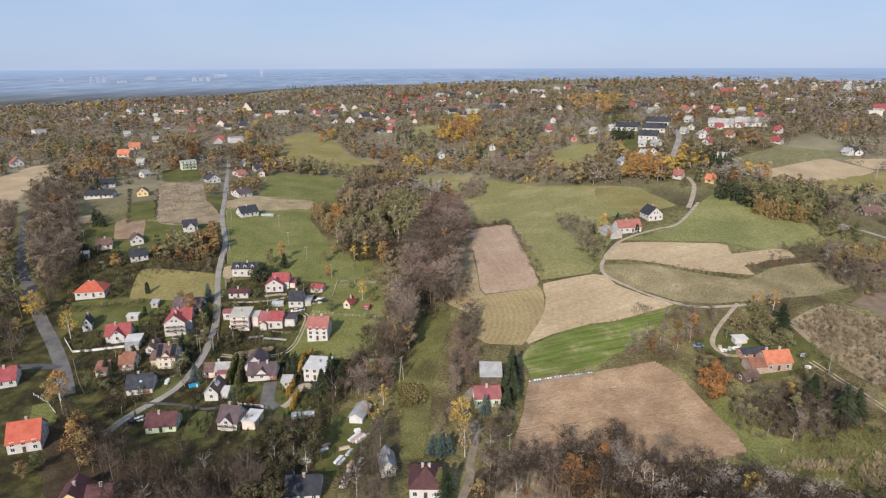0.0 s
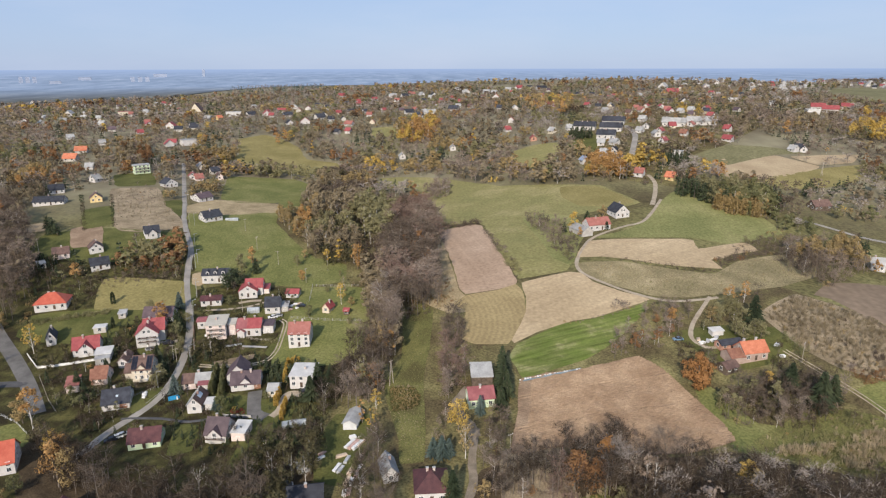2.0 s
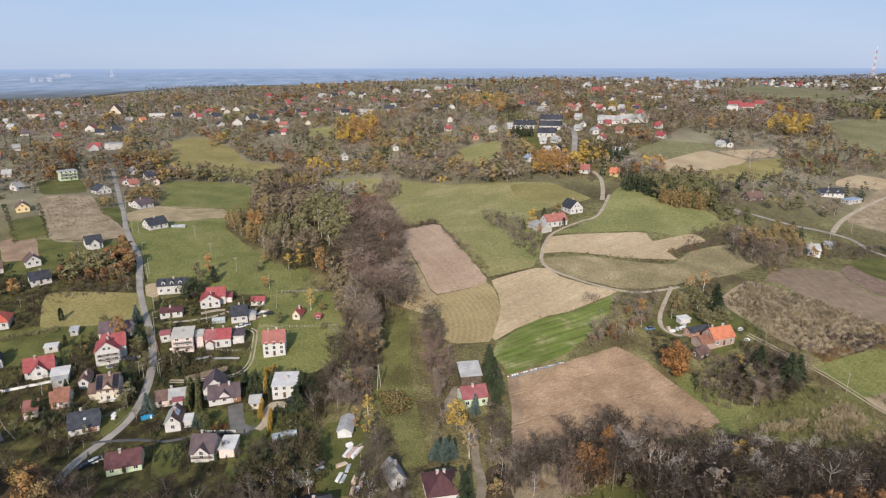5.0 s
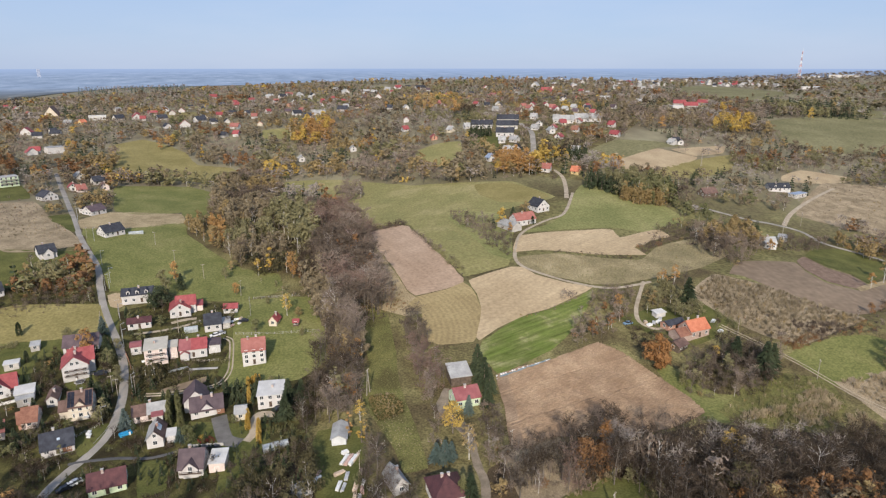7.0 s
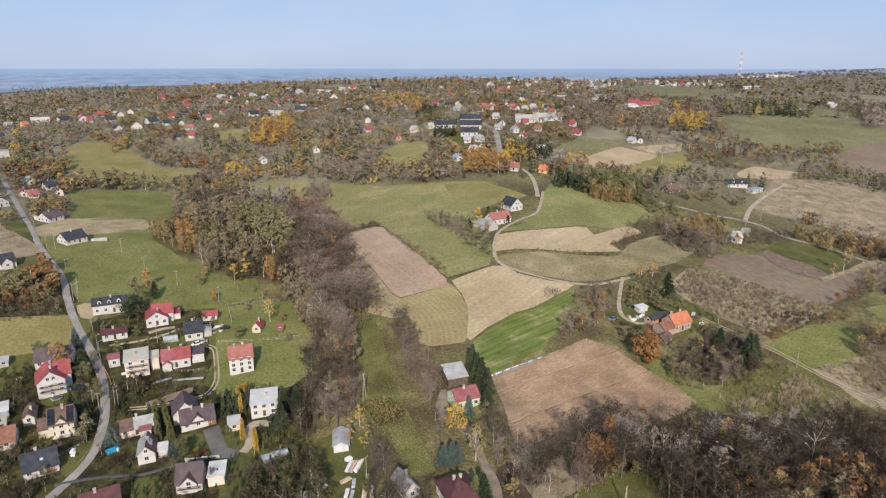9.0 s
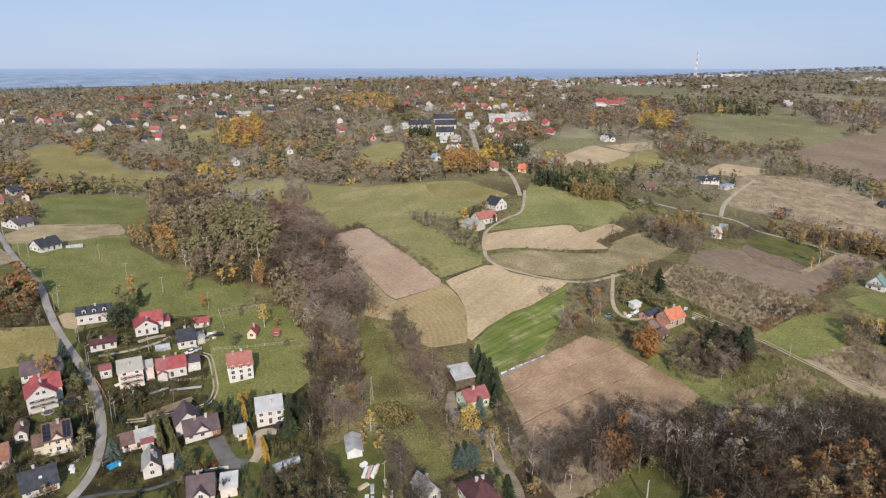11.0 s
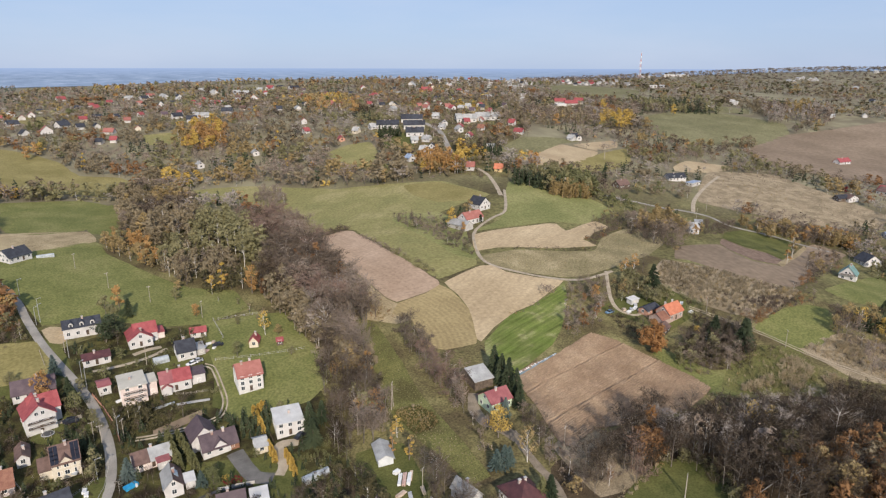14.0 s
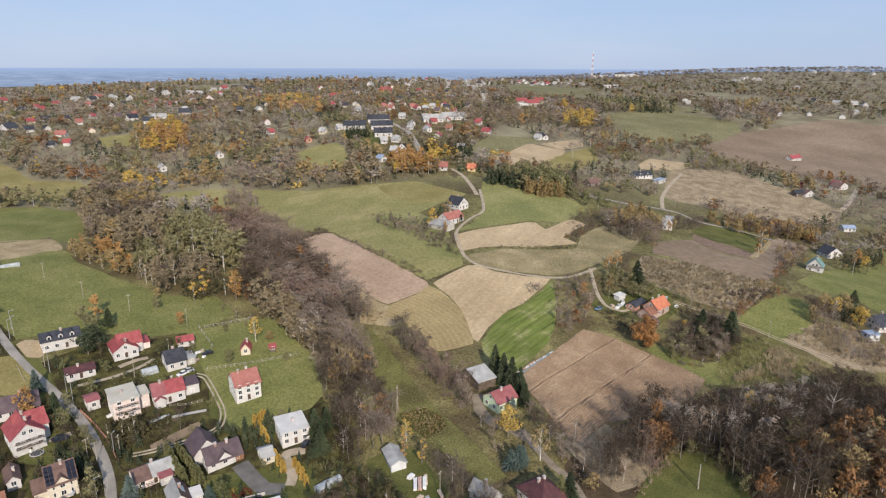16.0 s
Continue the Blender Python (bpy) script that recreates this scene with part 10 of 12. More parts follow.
def far_woods(name, d0, d1, az0, az1, spacing, lo, hi, mix, lod, seed, label, open_ground=0.0, spread=1.32):
    """Trees between the fields and houses of a far stretch; those between a house and the camera are kept low to show
    it.
    """
    rng = np.random.RandomState(seed)
    xs, ys = [], []
    r = d0
    while r < d1:
        step = spacing * (0.6 + 0.4 * r / d0)
        n = int(r * radians(az1 - az0) / step)
        a = radians(az0) + (np.arange(n) + rng.uniform(-0.45, 0.45, n)) * radians(az1 - az0) / n
        rr = r + rng.uniform(-0.45, 0.45, n) * step
        xs.append(-50 + rr * np.sin(a)), ys.append(15 + rr * np.cos(a))
        r += step
    px, py = np.concatenate(xs), np.concatenate(ys)
    k = clear_of(px, py, True, 2.0)
    px, py = px[k], py[k]
    if open_ground:
        k = np.array([noise.noise(Vector((a * 0.006, b * 0.006, seed))) > open_ground - 0.5 for a, b in zip(px, py)])
        px, py = px[k], py[k]
    hs = rng.uniform(lo, hi, len(px))
    for x, y, rad in SPOTS:
        d = math.hypot(x + 50, y - 15)
        if d < 330:
            continue
        ux, uy = (x + 50) / d, (y - 15) / d
        along = (x - px) * ux + (y - py) * uy
        side = np.abs((x - px) * uy - (y - py) * ux)
        k = (along > 0) & (along < 75) & (side < rad + 1.5)
        hs[k] = np.minimum(hs[k], 2.8 + along[k] * 0.095)
    k = hs > 1.2
    return wood(name, px[k], py[k], hs[k], mix, lod, seed, label, bushes=0.2, spread=spread)


# Pale and grey trees weigh heavily: distance haze is put into the mix's colours.
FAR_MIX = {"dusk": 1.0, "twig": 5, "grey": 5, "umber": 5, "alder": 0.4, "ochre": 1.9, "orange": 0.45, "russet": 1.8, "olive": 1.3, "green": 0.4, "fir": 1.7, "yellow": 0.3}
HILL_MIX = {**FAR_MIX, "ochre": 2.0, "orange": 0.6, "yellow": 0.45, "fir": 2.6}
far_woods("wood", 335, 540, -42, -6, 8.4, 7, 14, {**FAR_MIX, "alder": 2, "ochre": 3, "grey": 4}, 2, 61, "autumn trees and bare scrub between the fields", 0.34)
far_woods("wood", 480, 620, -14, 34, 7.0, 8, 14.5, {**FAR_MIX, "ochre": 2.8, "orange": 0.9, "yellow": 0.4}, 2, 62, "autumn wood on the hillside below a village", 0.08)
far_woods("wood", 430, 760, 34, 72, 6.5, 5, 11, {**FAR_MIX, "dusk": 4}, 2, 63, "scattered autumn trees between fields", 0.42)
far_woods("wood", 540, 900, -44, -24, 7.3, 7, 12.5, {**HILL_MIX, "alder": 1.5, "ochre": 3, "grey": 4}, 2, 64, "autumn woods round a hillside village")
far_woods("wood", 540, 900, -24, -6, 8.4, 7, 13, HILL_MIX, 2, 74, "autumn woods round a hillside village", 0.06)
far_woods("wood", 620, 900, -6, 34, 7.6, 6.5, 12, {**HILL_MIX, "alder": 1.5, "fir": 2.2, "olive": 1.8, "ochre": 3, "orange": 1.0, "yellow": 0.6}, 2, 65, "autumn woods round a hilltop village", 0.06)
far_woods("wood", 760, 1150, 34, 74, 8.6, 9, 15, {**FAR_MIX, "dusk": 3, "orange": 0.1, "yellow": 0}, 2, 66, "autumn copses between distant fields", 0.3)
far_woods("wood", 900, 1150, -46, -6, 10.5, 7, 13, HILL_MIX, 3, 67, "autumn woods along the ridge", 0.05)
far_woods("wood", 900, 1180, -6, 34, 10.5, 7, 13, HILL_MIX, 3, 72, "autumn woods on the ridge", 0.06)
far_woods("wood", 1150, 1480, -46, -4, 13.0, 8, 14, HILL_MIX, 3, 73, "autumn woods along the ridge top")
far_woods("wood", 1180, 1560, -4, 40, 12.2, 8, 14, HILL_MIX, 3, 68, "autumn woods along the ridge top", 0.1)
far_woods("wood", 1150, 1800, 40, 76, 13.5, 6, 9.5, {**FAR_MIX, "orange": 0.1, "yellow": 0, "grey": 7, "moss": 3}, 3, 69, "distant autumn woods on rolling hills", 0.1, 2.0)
# blue needles and grey twigs stand in for haze over these woods
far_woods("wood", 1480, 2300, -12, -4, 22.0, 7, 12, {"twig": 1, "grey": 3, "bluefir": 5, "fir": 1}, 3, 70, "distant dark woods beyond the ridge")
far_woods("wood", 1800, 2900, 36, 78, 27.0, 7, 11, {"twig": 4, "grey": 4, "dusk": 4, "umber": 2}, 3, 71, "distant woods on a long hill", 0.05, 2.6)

grove("wood", [(137, 483), (153.2, 486.5), (172.3, 465.9), (165.4, 451.4), (132.4, 468.8)], 4.07, 8.4, 11.2, {'orange': 4, 'yellow': 3, 'ochre': 4}, 280, "row of golden trees below terraced houses", 1, 0)
grove("wood", [(158.2, 599), (174.2, 583.8), (180.7, 600.8), (164.3, 616.4)], 5.50, 9.6, 12.5, {'fir': 5}, 281, "clump of dark spruces beside a paddock", 1, 0)
grove("wood", [(179.3, 482.9), (215.1, 472.3), (246, 521), (218.7, 514.4), (208.8, 542.2)], 4.88, 7.2, 12.5, {'fir': 4, 'olive': 4, 'alder': 4}, 282, "dark trees round a white block", 1, 0.2)
grove("wood", [(-199.8, 607), (-160.8, 611), (-164.6, 641.2), (-204.1, 635.8)], 5.50, 9.6, 13.8, {'orange': 3, 'ochre': 5, 'fir': 3}, 283, "ochre trees and spruces behind houses", 1, 0)
grove("wood", [(141.3, 496.4), (160.2, 495.4), (170.5, 464.8), (158.5, 446.2), (138.4, 467.2)], 5.70, 10.8, 17.5, {'orange': 6, 'yellow': 4, 'ochre': 2}, 210, "row of orange and yellow trees below houses", 1, 0)
grove("wood", [(-6.4, 754.1), (24.5, 782.1), (50, 752.7), (32.5, 681), (2.6, 682.1), (-11.2, 705.5)], 8.80, 10.8, 18.8, {'yellow': 6, 'orange': 2, 'ochre': 2}, 211, "golden autumn trees on a slope", 1, 0)
grove("wood", [(193.9, 961.6), (300.7, 1077.9), (196.7, 725.4), (147.5, 745.9)], 14.30, 10.8, 17.5, {'orange': 3, 'yellow': 2, 'ochre': 4}, 212, "orange autumn trees on a hillside", 2, 0)
grove("wood", [(863.5, 682.5), (950.9, 607.7), (846.8, 546), (762.4, 592.6)], 9.90, 14.4, 23.8, {'grey': 5, 'ochre': 4, 'twig': 3}, 213, "belt of tall thinning poplars beside a field", 2, 0, style='poplar')
grove("wood", [(701.1, 808.6), (818.3, 762.4), (765.1, 672.2), (702.2, 665.5), (612.6, 697.6)], 9.90, 12.0, 18.8, {'fir': 5, 'olive': 3, 'ochre': 1}, 214, "dark belt of conifers along a field", 2, 0)
grove("wood", [(389, 504.2), (405.7, 486.2), (452.4, 477.9), (505.2, 493.6), (440.8, 447.2), (387.9, 434.3), (351, 439.7), (357.1, 467.2)], 6.60, 4.8, 10.0, {'twig': 5, 'russet': 3, 'olive': 2, 'ochre': 2}, 215, "brown thicket between fields", 1, 0.3)

# ---- single trees ----
tree("birch", "twig", 62.2, 127.6, 15.6, 1, wide=1.5, where="in a wood")
tree("birch", "ochre", 80.9, 137.4, 13, 2, wide=0.8, where="in a wood")
tree("leafy", "yellow", 83.3, 144.4, 10.6, 0, wide=0.8, where="at a wood edge")
tree("leafy", "copper", 63.9, 118.7, 11.8, 1, wide=1, where="in a wood")
tree("leafy", "russet", 72.7, 116.8, 11.6, 2, wide=1.1, where="in a wood")
tree("leafy", "copper", 79.6, 113.3, 11.4, 3, wide=1, where="in a wood")
tree("leafy", "copper", 60.3, 136.9, 7.6, 2, wide=0.9, where="in a wood")
tree("birch", "twig", 50.7, 145.5, 13.4, 0, wide=0.8, where="beside a ploughed field")
tree("birch", "twig", 53.5, 143.6, 14.2, 3, wide=0.8, where="beside a ploughed field")
tree("birch", "dusk", 55, 141, 15.2, 1, wide=0.8, where="beside a ploughed field")
tree("birch", "dusk", 57.3, 140.8, 14, 4, wide=0.8, where="beside a ploughed field")
tree("bare", "grey", 49.3, 152.5, 11.4, 2, wide=1.2, where="beside a ploughed field")
tree("leafy", "copper", 45.5, 153.9, 12.8, 1, wide=0.8, where="below a ploughed field")
tree("leafy", "orange", -89.5, 336.4, 12.2, 1, wide=0.8, where="standing in open pasture")
tree("leafy", "olive", -95.1, 332.8, 9.5, 2, where="standing in open pasture")
tree("fir", "fir", -86.3, 327.7, 9.0, 3, wide=1.5, where="standing in open pasture")
tree("leafy", "fir", -95.2, 310.6, 10.8, 0, wide=1.5, where="in a village garden")
tree("leafy", "fir", -96.6, 307.6, 8.1, 1, wide=1.4, where="in a village garden")
tree("leafy", "fir", -93.7, 312.5, 9.5, 2, wide=1.3, where="in a village garden")
tree("leafy", "olive", -92.5, 322.8, 9.5, 3, where="in a village garden")
tree("leafy", "ochre", -131.9, 348.7, 12.2, 0, where="beside the lane")
tree("leafy", "olive", -146.8, 342.2, 11.5, 1, wide=1.2, where="beside the lane")
tree("leafy", "ochre", -128.9, 345.0, 9.5, 2, where="beside the lane")
tree("poplar", "yellow", -44.1, 342.5, 14.3, 3, wide=1.6, where="at the wood edge")
tree("poplar", "orange", -41.1, 343.2, 10.4, 0, wide=1.7, where="at the wood edge")
tree("leafy", "orange", -32.6, 330.0, 14.9, 1, wide=0.9, where="at the wood edge")
tree("birch", "yellow", -49.7, 337.6, 10.4, 2, wide=1.1, where="standing in open pasture")
tree("leafy", "orange", -60.7, 316.2, 6.8, 3, where="standing in open pasture")
tree("leafy", "olive", -65.9, 337.2, 6.8, 0, wide=1.2, where="standing in open pasture")
tree("leafy", "ochre", -63.1, 348.3, 6.1, 1, wide=1.2, where="standing in open pasture")
tree("birch", "yellow", -38.6, 285.4, 11.7, 2, where="in a village garden")
tree("leafy", "green", -52.6, 274.4, 6.8, 3, wide=1.1, where="in a village garden")
tree("leafy", "ochre", -33.7, 282.7, 5.4, 0, where="in a village garden")
tree("leafy", "orange", -118.1, 275.4, 12.2, 1, wide=0.9, where="in a village garden")
tree("fir", "bluefir", -114.7, 289.7, 9.0, 2, wide=1.38, where="beside the lane")
tree("fir", "fir", -110.3, 271.1, 10.1, 3, wide=1.25, where="beside the lane")
tree("leafy", "green", -108.7, 264.7, 8.1, 0, where="beside the lane")
tree("fir", "bluefir", -96.7, 222.0, 8.4, 1, wide=1.5, where="in a village garden")
tree("fir", "bluefir", -78.4, 209.3, 5.6, 2, wide=1.75, where="in a village garden")
tree("leafy", "green", -75.6, 206.2, 8.1, 3, wide=1.1, where="in a village garden")
tree("bush", "crimson", -69.8, 205.0, 2.2, 0, wide=2.0, where="in a village garden")
tree("bush", "yellow", -72.4, 209.0, 1.6, 1, wide=1.2, where="in a village garden")
tree("fir", "fir", -44.6, 208.6, 10.5, 3, wide=1.5, where="in a village garden")
tree("fir", "fir", -42.8, 216.8, 11.0, 1, wide=1.35, where="in a village garden")
tree("fir", "fir", -38.2, 217.9, 9.0, 2, wide=1.3, where="in a village garden")
tree("thuja", "fir", -43.1, 213.2, 7.0, 3, where="in a village garden")
tree("leafy", "yellow", 5.9, 179.1, 12.2, 0, wide=0.9, where="beside a farmyard")
tree("fir", "bluefir", -3.1, 167.2, 7.2, 1, wide=1.7, where="beside a drive")
tree("fir", "bluefir", -0.5, 166.8, 7.8, 2, wide=1.7, where="beside a drive")
tree("fir", "bluefir", 1.7, 167.4, 6.2, 3, wide=1.6, where="beside a drive")
tree("fir", "bluefir", 13.9, 186.6, 7.8, 0, wide=1.25, where="beside a farmyard")
tree("fir", "fir", 25.4, 209.9, 12.3, 1, wide=1.25, where="beside a farmyard")
tree("fir", "fir", 24.0, 198.8, 13.4, 2, wide=1.25, where="beside a farmyard")
tree("fir", "fir", 24.5, 203.9, 12.3, 3, wide=1.25, where="beside a farmyard")
tree("fir", "fir", 24.5, 194.9, 11.2, 0, wide=1.25, where="beside a farmyard")
tree("fir", "fir", 21.5, 188.9, 9.0, 1, wide=1.38, where="beside a farmyard")
tree("birch", "ochre", 6.5, 165.0, 13.0, 2, where="beside a drive")
tree("fir", "fir", 0.8, 147.6, 10.1, 3, wide=1.38, where="beside a drive")
tree("fir", "green", -0.9, 149.2, 9.0, 0, wide=1.5, where="beside a drive")
tree("leafy", "green", -26.8, 165.6, 5.4, 1, where="in a village garden")
tree("poplar", "orange", -25.4, 190.4, 9.1, 2, wide=1.3, where="in a yard")
tree("poplar", "yellow", -22.5, 185.3, 8.5, 3, wide=1.3, where="in a yard")
tree("poplar", "ochre", -20.7, 186.8, 7.8, 0, wide=1.3, where="in a yard")
tree("birch", "yellow", -20.9, 196.8, 8.4, 1, wide=1.2, where="in a yard")
tree("bush", "olive", -28.2, 188.0, 3.0, 2, where="in a yard")
tree("fir", "fir", 137.7, 236.8, 13.0, 1, wide=1.6, where="beside a farmyard")
tree("fir", "fir", 130.0, 181.0, 14.6, 3, wide=1.6, where="beside a farmyard")
tree("leafy", "orange", -26.6, 212.6, 9.5, 3, wide=0.9, where="among bare trees")
tree("leafy", "orange", -117, 175.1, 15.0, 0, wide=0.75, where="below the village")
tree("leafy", "ochre", -111.5, 171, 14.0, 2, wide=0.8, where="below the village")
tree("oak", "copper", 94.2, 196.0, 14.5, 1, wide=1.0, where="beside a ploughed field")
tree("fir", "fir", 136.5, 184.0, 11.0, 1, wide=1.5, where="beside a farm track")
tree("fir", "fir", 126.2, 192.1, 11.2, 1, wide=1.6, where="beside a farmyard")
tree("leafy", "yellow", 121.0, 196.6, 5.4, 3, where="beside a farmyard")
tree("birch", "orange", 134.9, 252.6, 10.8, 0, wide=1.15, where="beside a farmyard")
tree("birch", "orange", 143.1, 254.2, 11.0, 1, wide=1.15, where="beside a farmyard")
tree("bare", "dusk", 148.0, 252.6, 9.5, 2, wide=1.2, where="beside a farmyard")
tree("bare", "twig", -30.8, 200.6, 13.5, 1, wide=1.1, where="beside a barn")
tree("leafy", "copper", -21.7, 211.6, 10.5, 2, wide=0.9, where="at the edge of a meadow")
tree("leafy", "orange", 103.4, 240.1, 8.1, 3, where="beside a farmyard")
tree("birch", "ochre", 271.1, 246.9, 15.6, 0, where="beside a field")
tree("birch", "orange", 249.3, 236.8, 9.1, 1, wide=1.2, where="beside a field")
tree("birch", "orange", 304.0, 266.4, 10.4, 2, wide=1.2, where="beside a field")
tree("poplar", "orange", 317.0, 291.3, 10.4, 3, where="beside a lane")
tree("poplar", "orange", 317.7, 294.8, 9.1, 0, where="beside a lane")
tree("leafy", "yellow", 92.3, 353.1, 12.2, 1, wide=0.9, where="beside a farmyard")
tree("thuja", "fir", 102.4, 358.2, 9.0, 2, wide=1.1, where="beside a farmyard")
tree("leafy", "ochre", 116.2, 369.7, 9.5, 3, where="beside a farmyard")
tree("leafy", "orange", 92.6, 338.9, 6.8, 0, wide=0.9, where="beside a farmyard")
tree("thuja", "fir", 111.6, 349.5, 5.0, 1, wide=1.2, where="beside a farmyard")
tree("fir", "fir", 86.9, 351.0, 6.7, 2, wide=1.25, where="beside a farmyard")
tree("bush", "twig", 86.9, 255.3, 5.0, 3, wide=1.2, where="at a field corner")
tree("fir", "fir", 250.0, 324.2, 11.2, 0, wide=1.5, where="beside a farmyard")
tree("fir", "fir", 249.5, 317.2, 10.1, 1, wide=1.5, where="beside a farmyard")
tree("leafy", "orange", 234.2, 289.1, 8.1, 2, wide=0.9, where="beside a farmyard")
tree("leafy", "ochre", 245.3, 293.5, 8.1, 3, wide=0.9, where="beside a farmyard")
tree("fir", "fir", 276.0, 413.7, 11.2, 0, wide=1.25, where="standing in open pasture")
tree("bush", "yellow", 287.5, 388.6, 4.0, 1, where="beside a farmyard")
tree("leafy", "yellow", 495.4, 647.3, 21.6, 2, wide=0.8, where="on a far slope")
tree("leafy", "yellow", 476.8, 600.7, 20.2, 3, wide=0.8, where="on a far slope")
tree("leafy", "ochre", 483.9, 562.7, 17.6, 0, where="on a far slope")
tree("leafy", "orange", 370.0, 587.3, 14.9, 1, where="on a far slope")
tree("leafy", "olive", 443.0, 456.9, 12.2, 2, wide=1.2, where="on a far slope")
tree("leafy", "yellow", 645.6, 661.3, 17.6, 3, wide=0.8, where="on a far slope")
tree("leafy", "orange", -128.3, 721.4, 13.5, 0, where="standing in open pasture")
tree("leafy", "orange", -134.9, 707.0, 13.5, 1, where="standing in open pasture")
tree("poplar", "yellow", -91.8, 654.0, 18.2, 2, where="at a wood edge")
tree("poplar", "yellow", 72.1, 641.7, 20.8, 3, wide=1.1, where="on a far slope")
tree("leafy", "orange", 182.9, 717.3, 18.9, 0, where="on a far slope")
tree("leafy", "ochre", -201.5, 628.1, 14.9, 1, where="standing in open pasture")
tree("leafy", "ochre", -190.2, 623.7, 13.5, 2, where="standing in open pasture")
tree("leafy", "ochre", -174.6, 617.8, 13.5, 3, where="standing in open pasture")
tree("fir", "fir", -153.5, 582.5, 9.0, 0, wide=1.25, where="standing in open pasture")
tree("leafy", "orange", -140.7, 567.1, 8.1, 1, where="standing in open pasture")
tree("leafy", "yellow", 5.4, 685.3, 17.6, 2, wide=1.1, where="on a far slope")
tree("leafy", "yellow", 16.8, 683.9, 16.2, 3, wide=1.1, where="on a far slope")
tree("leafy", "yellow", 33.7, 720.7, 16.2, 0, wide=1.1, where="on a far slope")
tree("leafy", "orange", 1.4, 702.3, 14.9, 1, wide=1.1, where="on a far slope")
tree("leafy", "ochre", 39.8, 681.7, 16.2, 2, wide=1.1, where="on a far slope")
tree("leafy", "orange", 60.1, 633.7, 14.9, 3, wide=1.1, where="on a far slope")
tree("leafy", "yellow", -193.1, 276.6, 13.5, 0, where="beside the road")
tree("leafy", "ochre", -188.2, 276.6, 10.8, 1, where="beside the road")
tree("birch", "yellow", -164.5, 256.4, 14.3, 2, where="beside the road")
tree("birch", "orange", -139.0, 204.3, 16.9, 3, wide=1.1, where="beside the road")
tree("leafy", "ochre", -144.2, 207.9, 10.8, 0, where="beside the road")
tree("leafy", "orange", -119.0, 182.4, 12.2, 1, where="beside a lane")
tree("leafy", "yellow", -124.4, 188.9, 9.5, 2, where="beside a lane")
tree("leafy", "orange", -176.9, 324.4, 8.8, 3, wide=1.1, where="in a village garden")
tree("fir", "fir", -215.5, 383.1, 11.2, 0, wide=1.25, where="in a village garden")
tree("fir", "fir", -211.5, 380.9, 10.1, 1, wide=1.25, where="in a village garden")
tree("thuja", "fir", -139.6, 275.2, 5.0, 2, where="in a village garden")
tree("thuja", "fir", -147.9, 297.1, 6.0, 3, where="in a village garden")
tree("leafy", "green", -126.3, 170.0, 6.8, 0, where="in a village garden")
tree("leafy", "ochre", -127.9, 164.2, 6.8, 1, where="in a village garden")
tree("fir", "fir", -127.4, 237.6, 7.8, 2, wide=1.25, where="in a village garden")
tree("fir", "fir", -128.9, 221.4, 7.8, 3, wide=1.25, where="in a village garden")
tree("fir", "fir", -135.1, 229.5, 7.8, 0, wide=1.38, where="in a village garden")
tree("leafy", "ochre", -175.2, 566.6, 12.2, 1, where="in a village garden")
tree("fir", "fir", -195.6, 600.0, 9.0, 2, wide=1.25, where="in a village garden")
tree("leafy", "orange", -213.3, 581.5, 12.2, 3, where="in a village garden")
tree("leafy", "olive", -143.9, 342.4, 10.8, 0, where="beside the lane")
tree("leafy", "olive", -150.0, 345.9, 12.2, 1, where="beside the lane")
tree("leafy", "orange", -130.4, 347.3, 9.5, 2, where="beside the lane")
tree("leafy", "ochre", -157.8, 349.3, 9.5, 3, where="beside the lane")
tree("leafy", "ochre", 191.8, 172.2, 12.2, 0, where="at a field edge")
tree("birch", "yellow", 194.4, 168.3, 11.7, 1, wide=1.2, where="at a field edge")
tree("leafy", "ochre", 201.9, 167.9, 12.2, 2, where="at a field edge")
tree("leafy", "yellow", 197.7, 158.5, 10.8, 3, wide=1.1, where="at a field edge")
tree("fir", "fir", 228.3, 174.3, 6.7, 0, wide=2.0, where="at a field edge")
tree("leafy", "orange", 320.3, 211.1, 10.8, 1, where="in a village garden")
tree("leafy", "yellow", 313.7, 204.2, 9.5, 2, where="in a village garden")
tree("fir", "fir", 388.4, 264.7, 10.1, 3, wide=1.75, where="beside a lane")
tree("leafy", "twig", 368.0, 237.3, 8.1, 0, where="in a village garden")
tree("leafy", "crimson", 467.9, 322.0, 6.8, 1, wide=1.2, where="in a village garden")
tree("leafy", "orange", 482.5, 325.9, 8.1, 2, where="in a village garden")
tree("thuja", "green", -84.1, 234.5, 4.7, 3, wide=1.1, where="in a garden hedge")
tree("thuja", "green", -83.9, 232.5, 5.2, 0, wide=1.1, where="in a garden hedge")
tree("thuja", "green", -83.7, 230.4, 5.7, 1, wide=1.1, where="in a garden hedge")
tree("thuja", "green", -83.5, 228.4, 4.9, 2, wide=1.1, where="in a garden hedge")
tree("thuja", "green", -83.4, 226.4, 5.5, 3, wide=1.1, where="in a garden hedge")
tree("thuja", "green", -83.2, 224.4, 4.7, 0, wide=1.1, where="in a garden hedge")
tree("thuja", "green", -83.0, 222.4, 5.2, 1, wide=1.1, where="in a garden hedge")
tree("thuja", "green", -82.8, 220.5, 5.7, 2, wide=1.1, where="in a garden hedge")
tree("thuja", "green", -82.7, 218.5, 4.9, 3, wide=1.1, where="in a garden hedge")
tree("thuja", "green", -81.2, 233.5, 4.5, 0, wide=1.1, where="in a garden hedge")
tree("thuja", "green", -80.9, 231.3, 5.0, 1, wide=1.1, where="in a garden hedge")
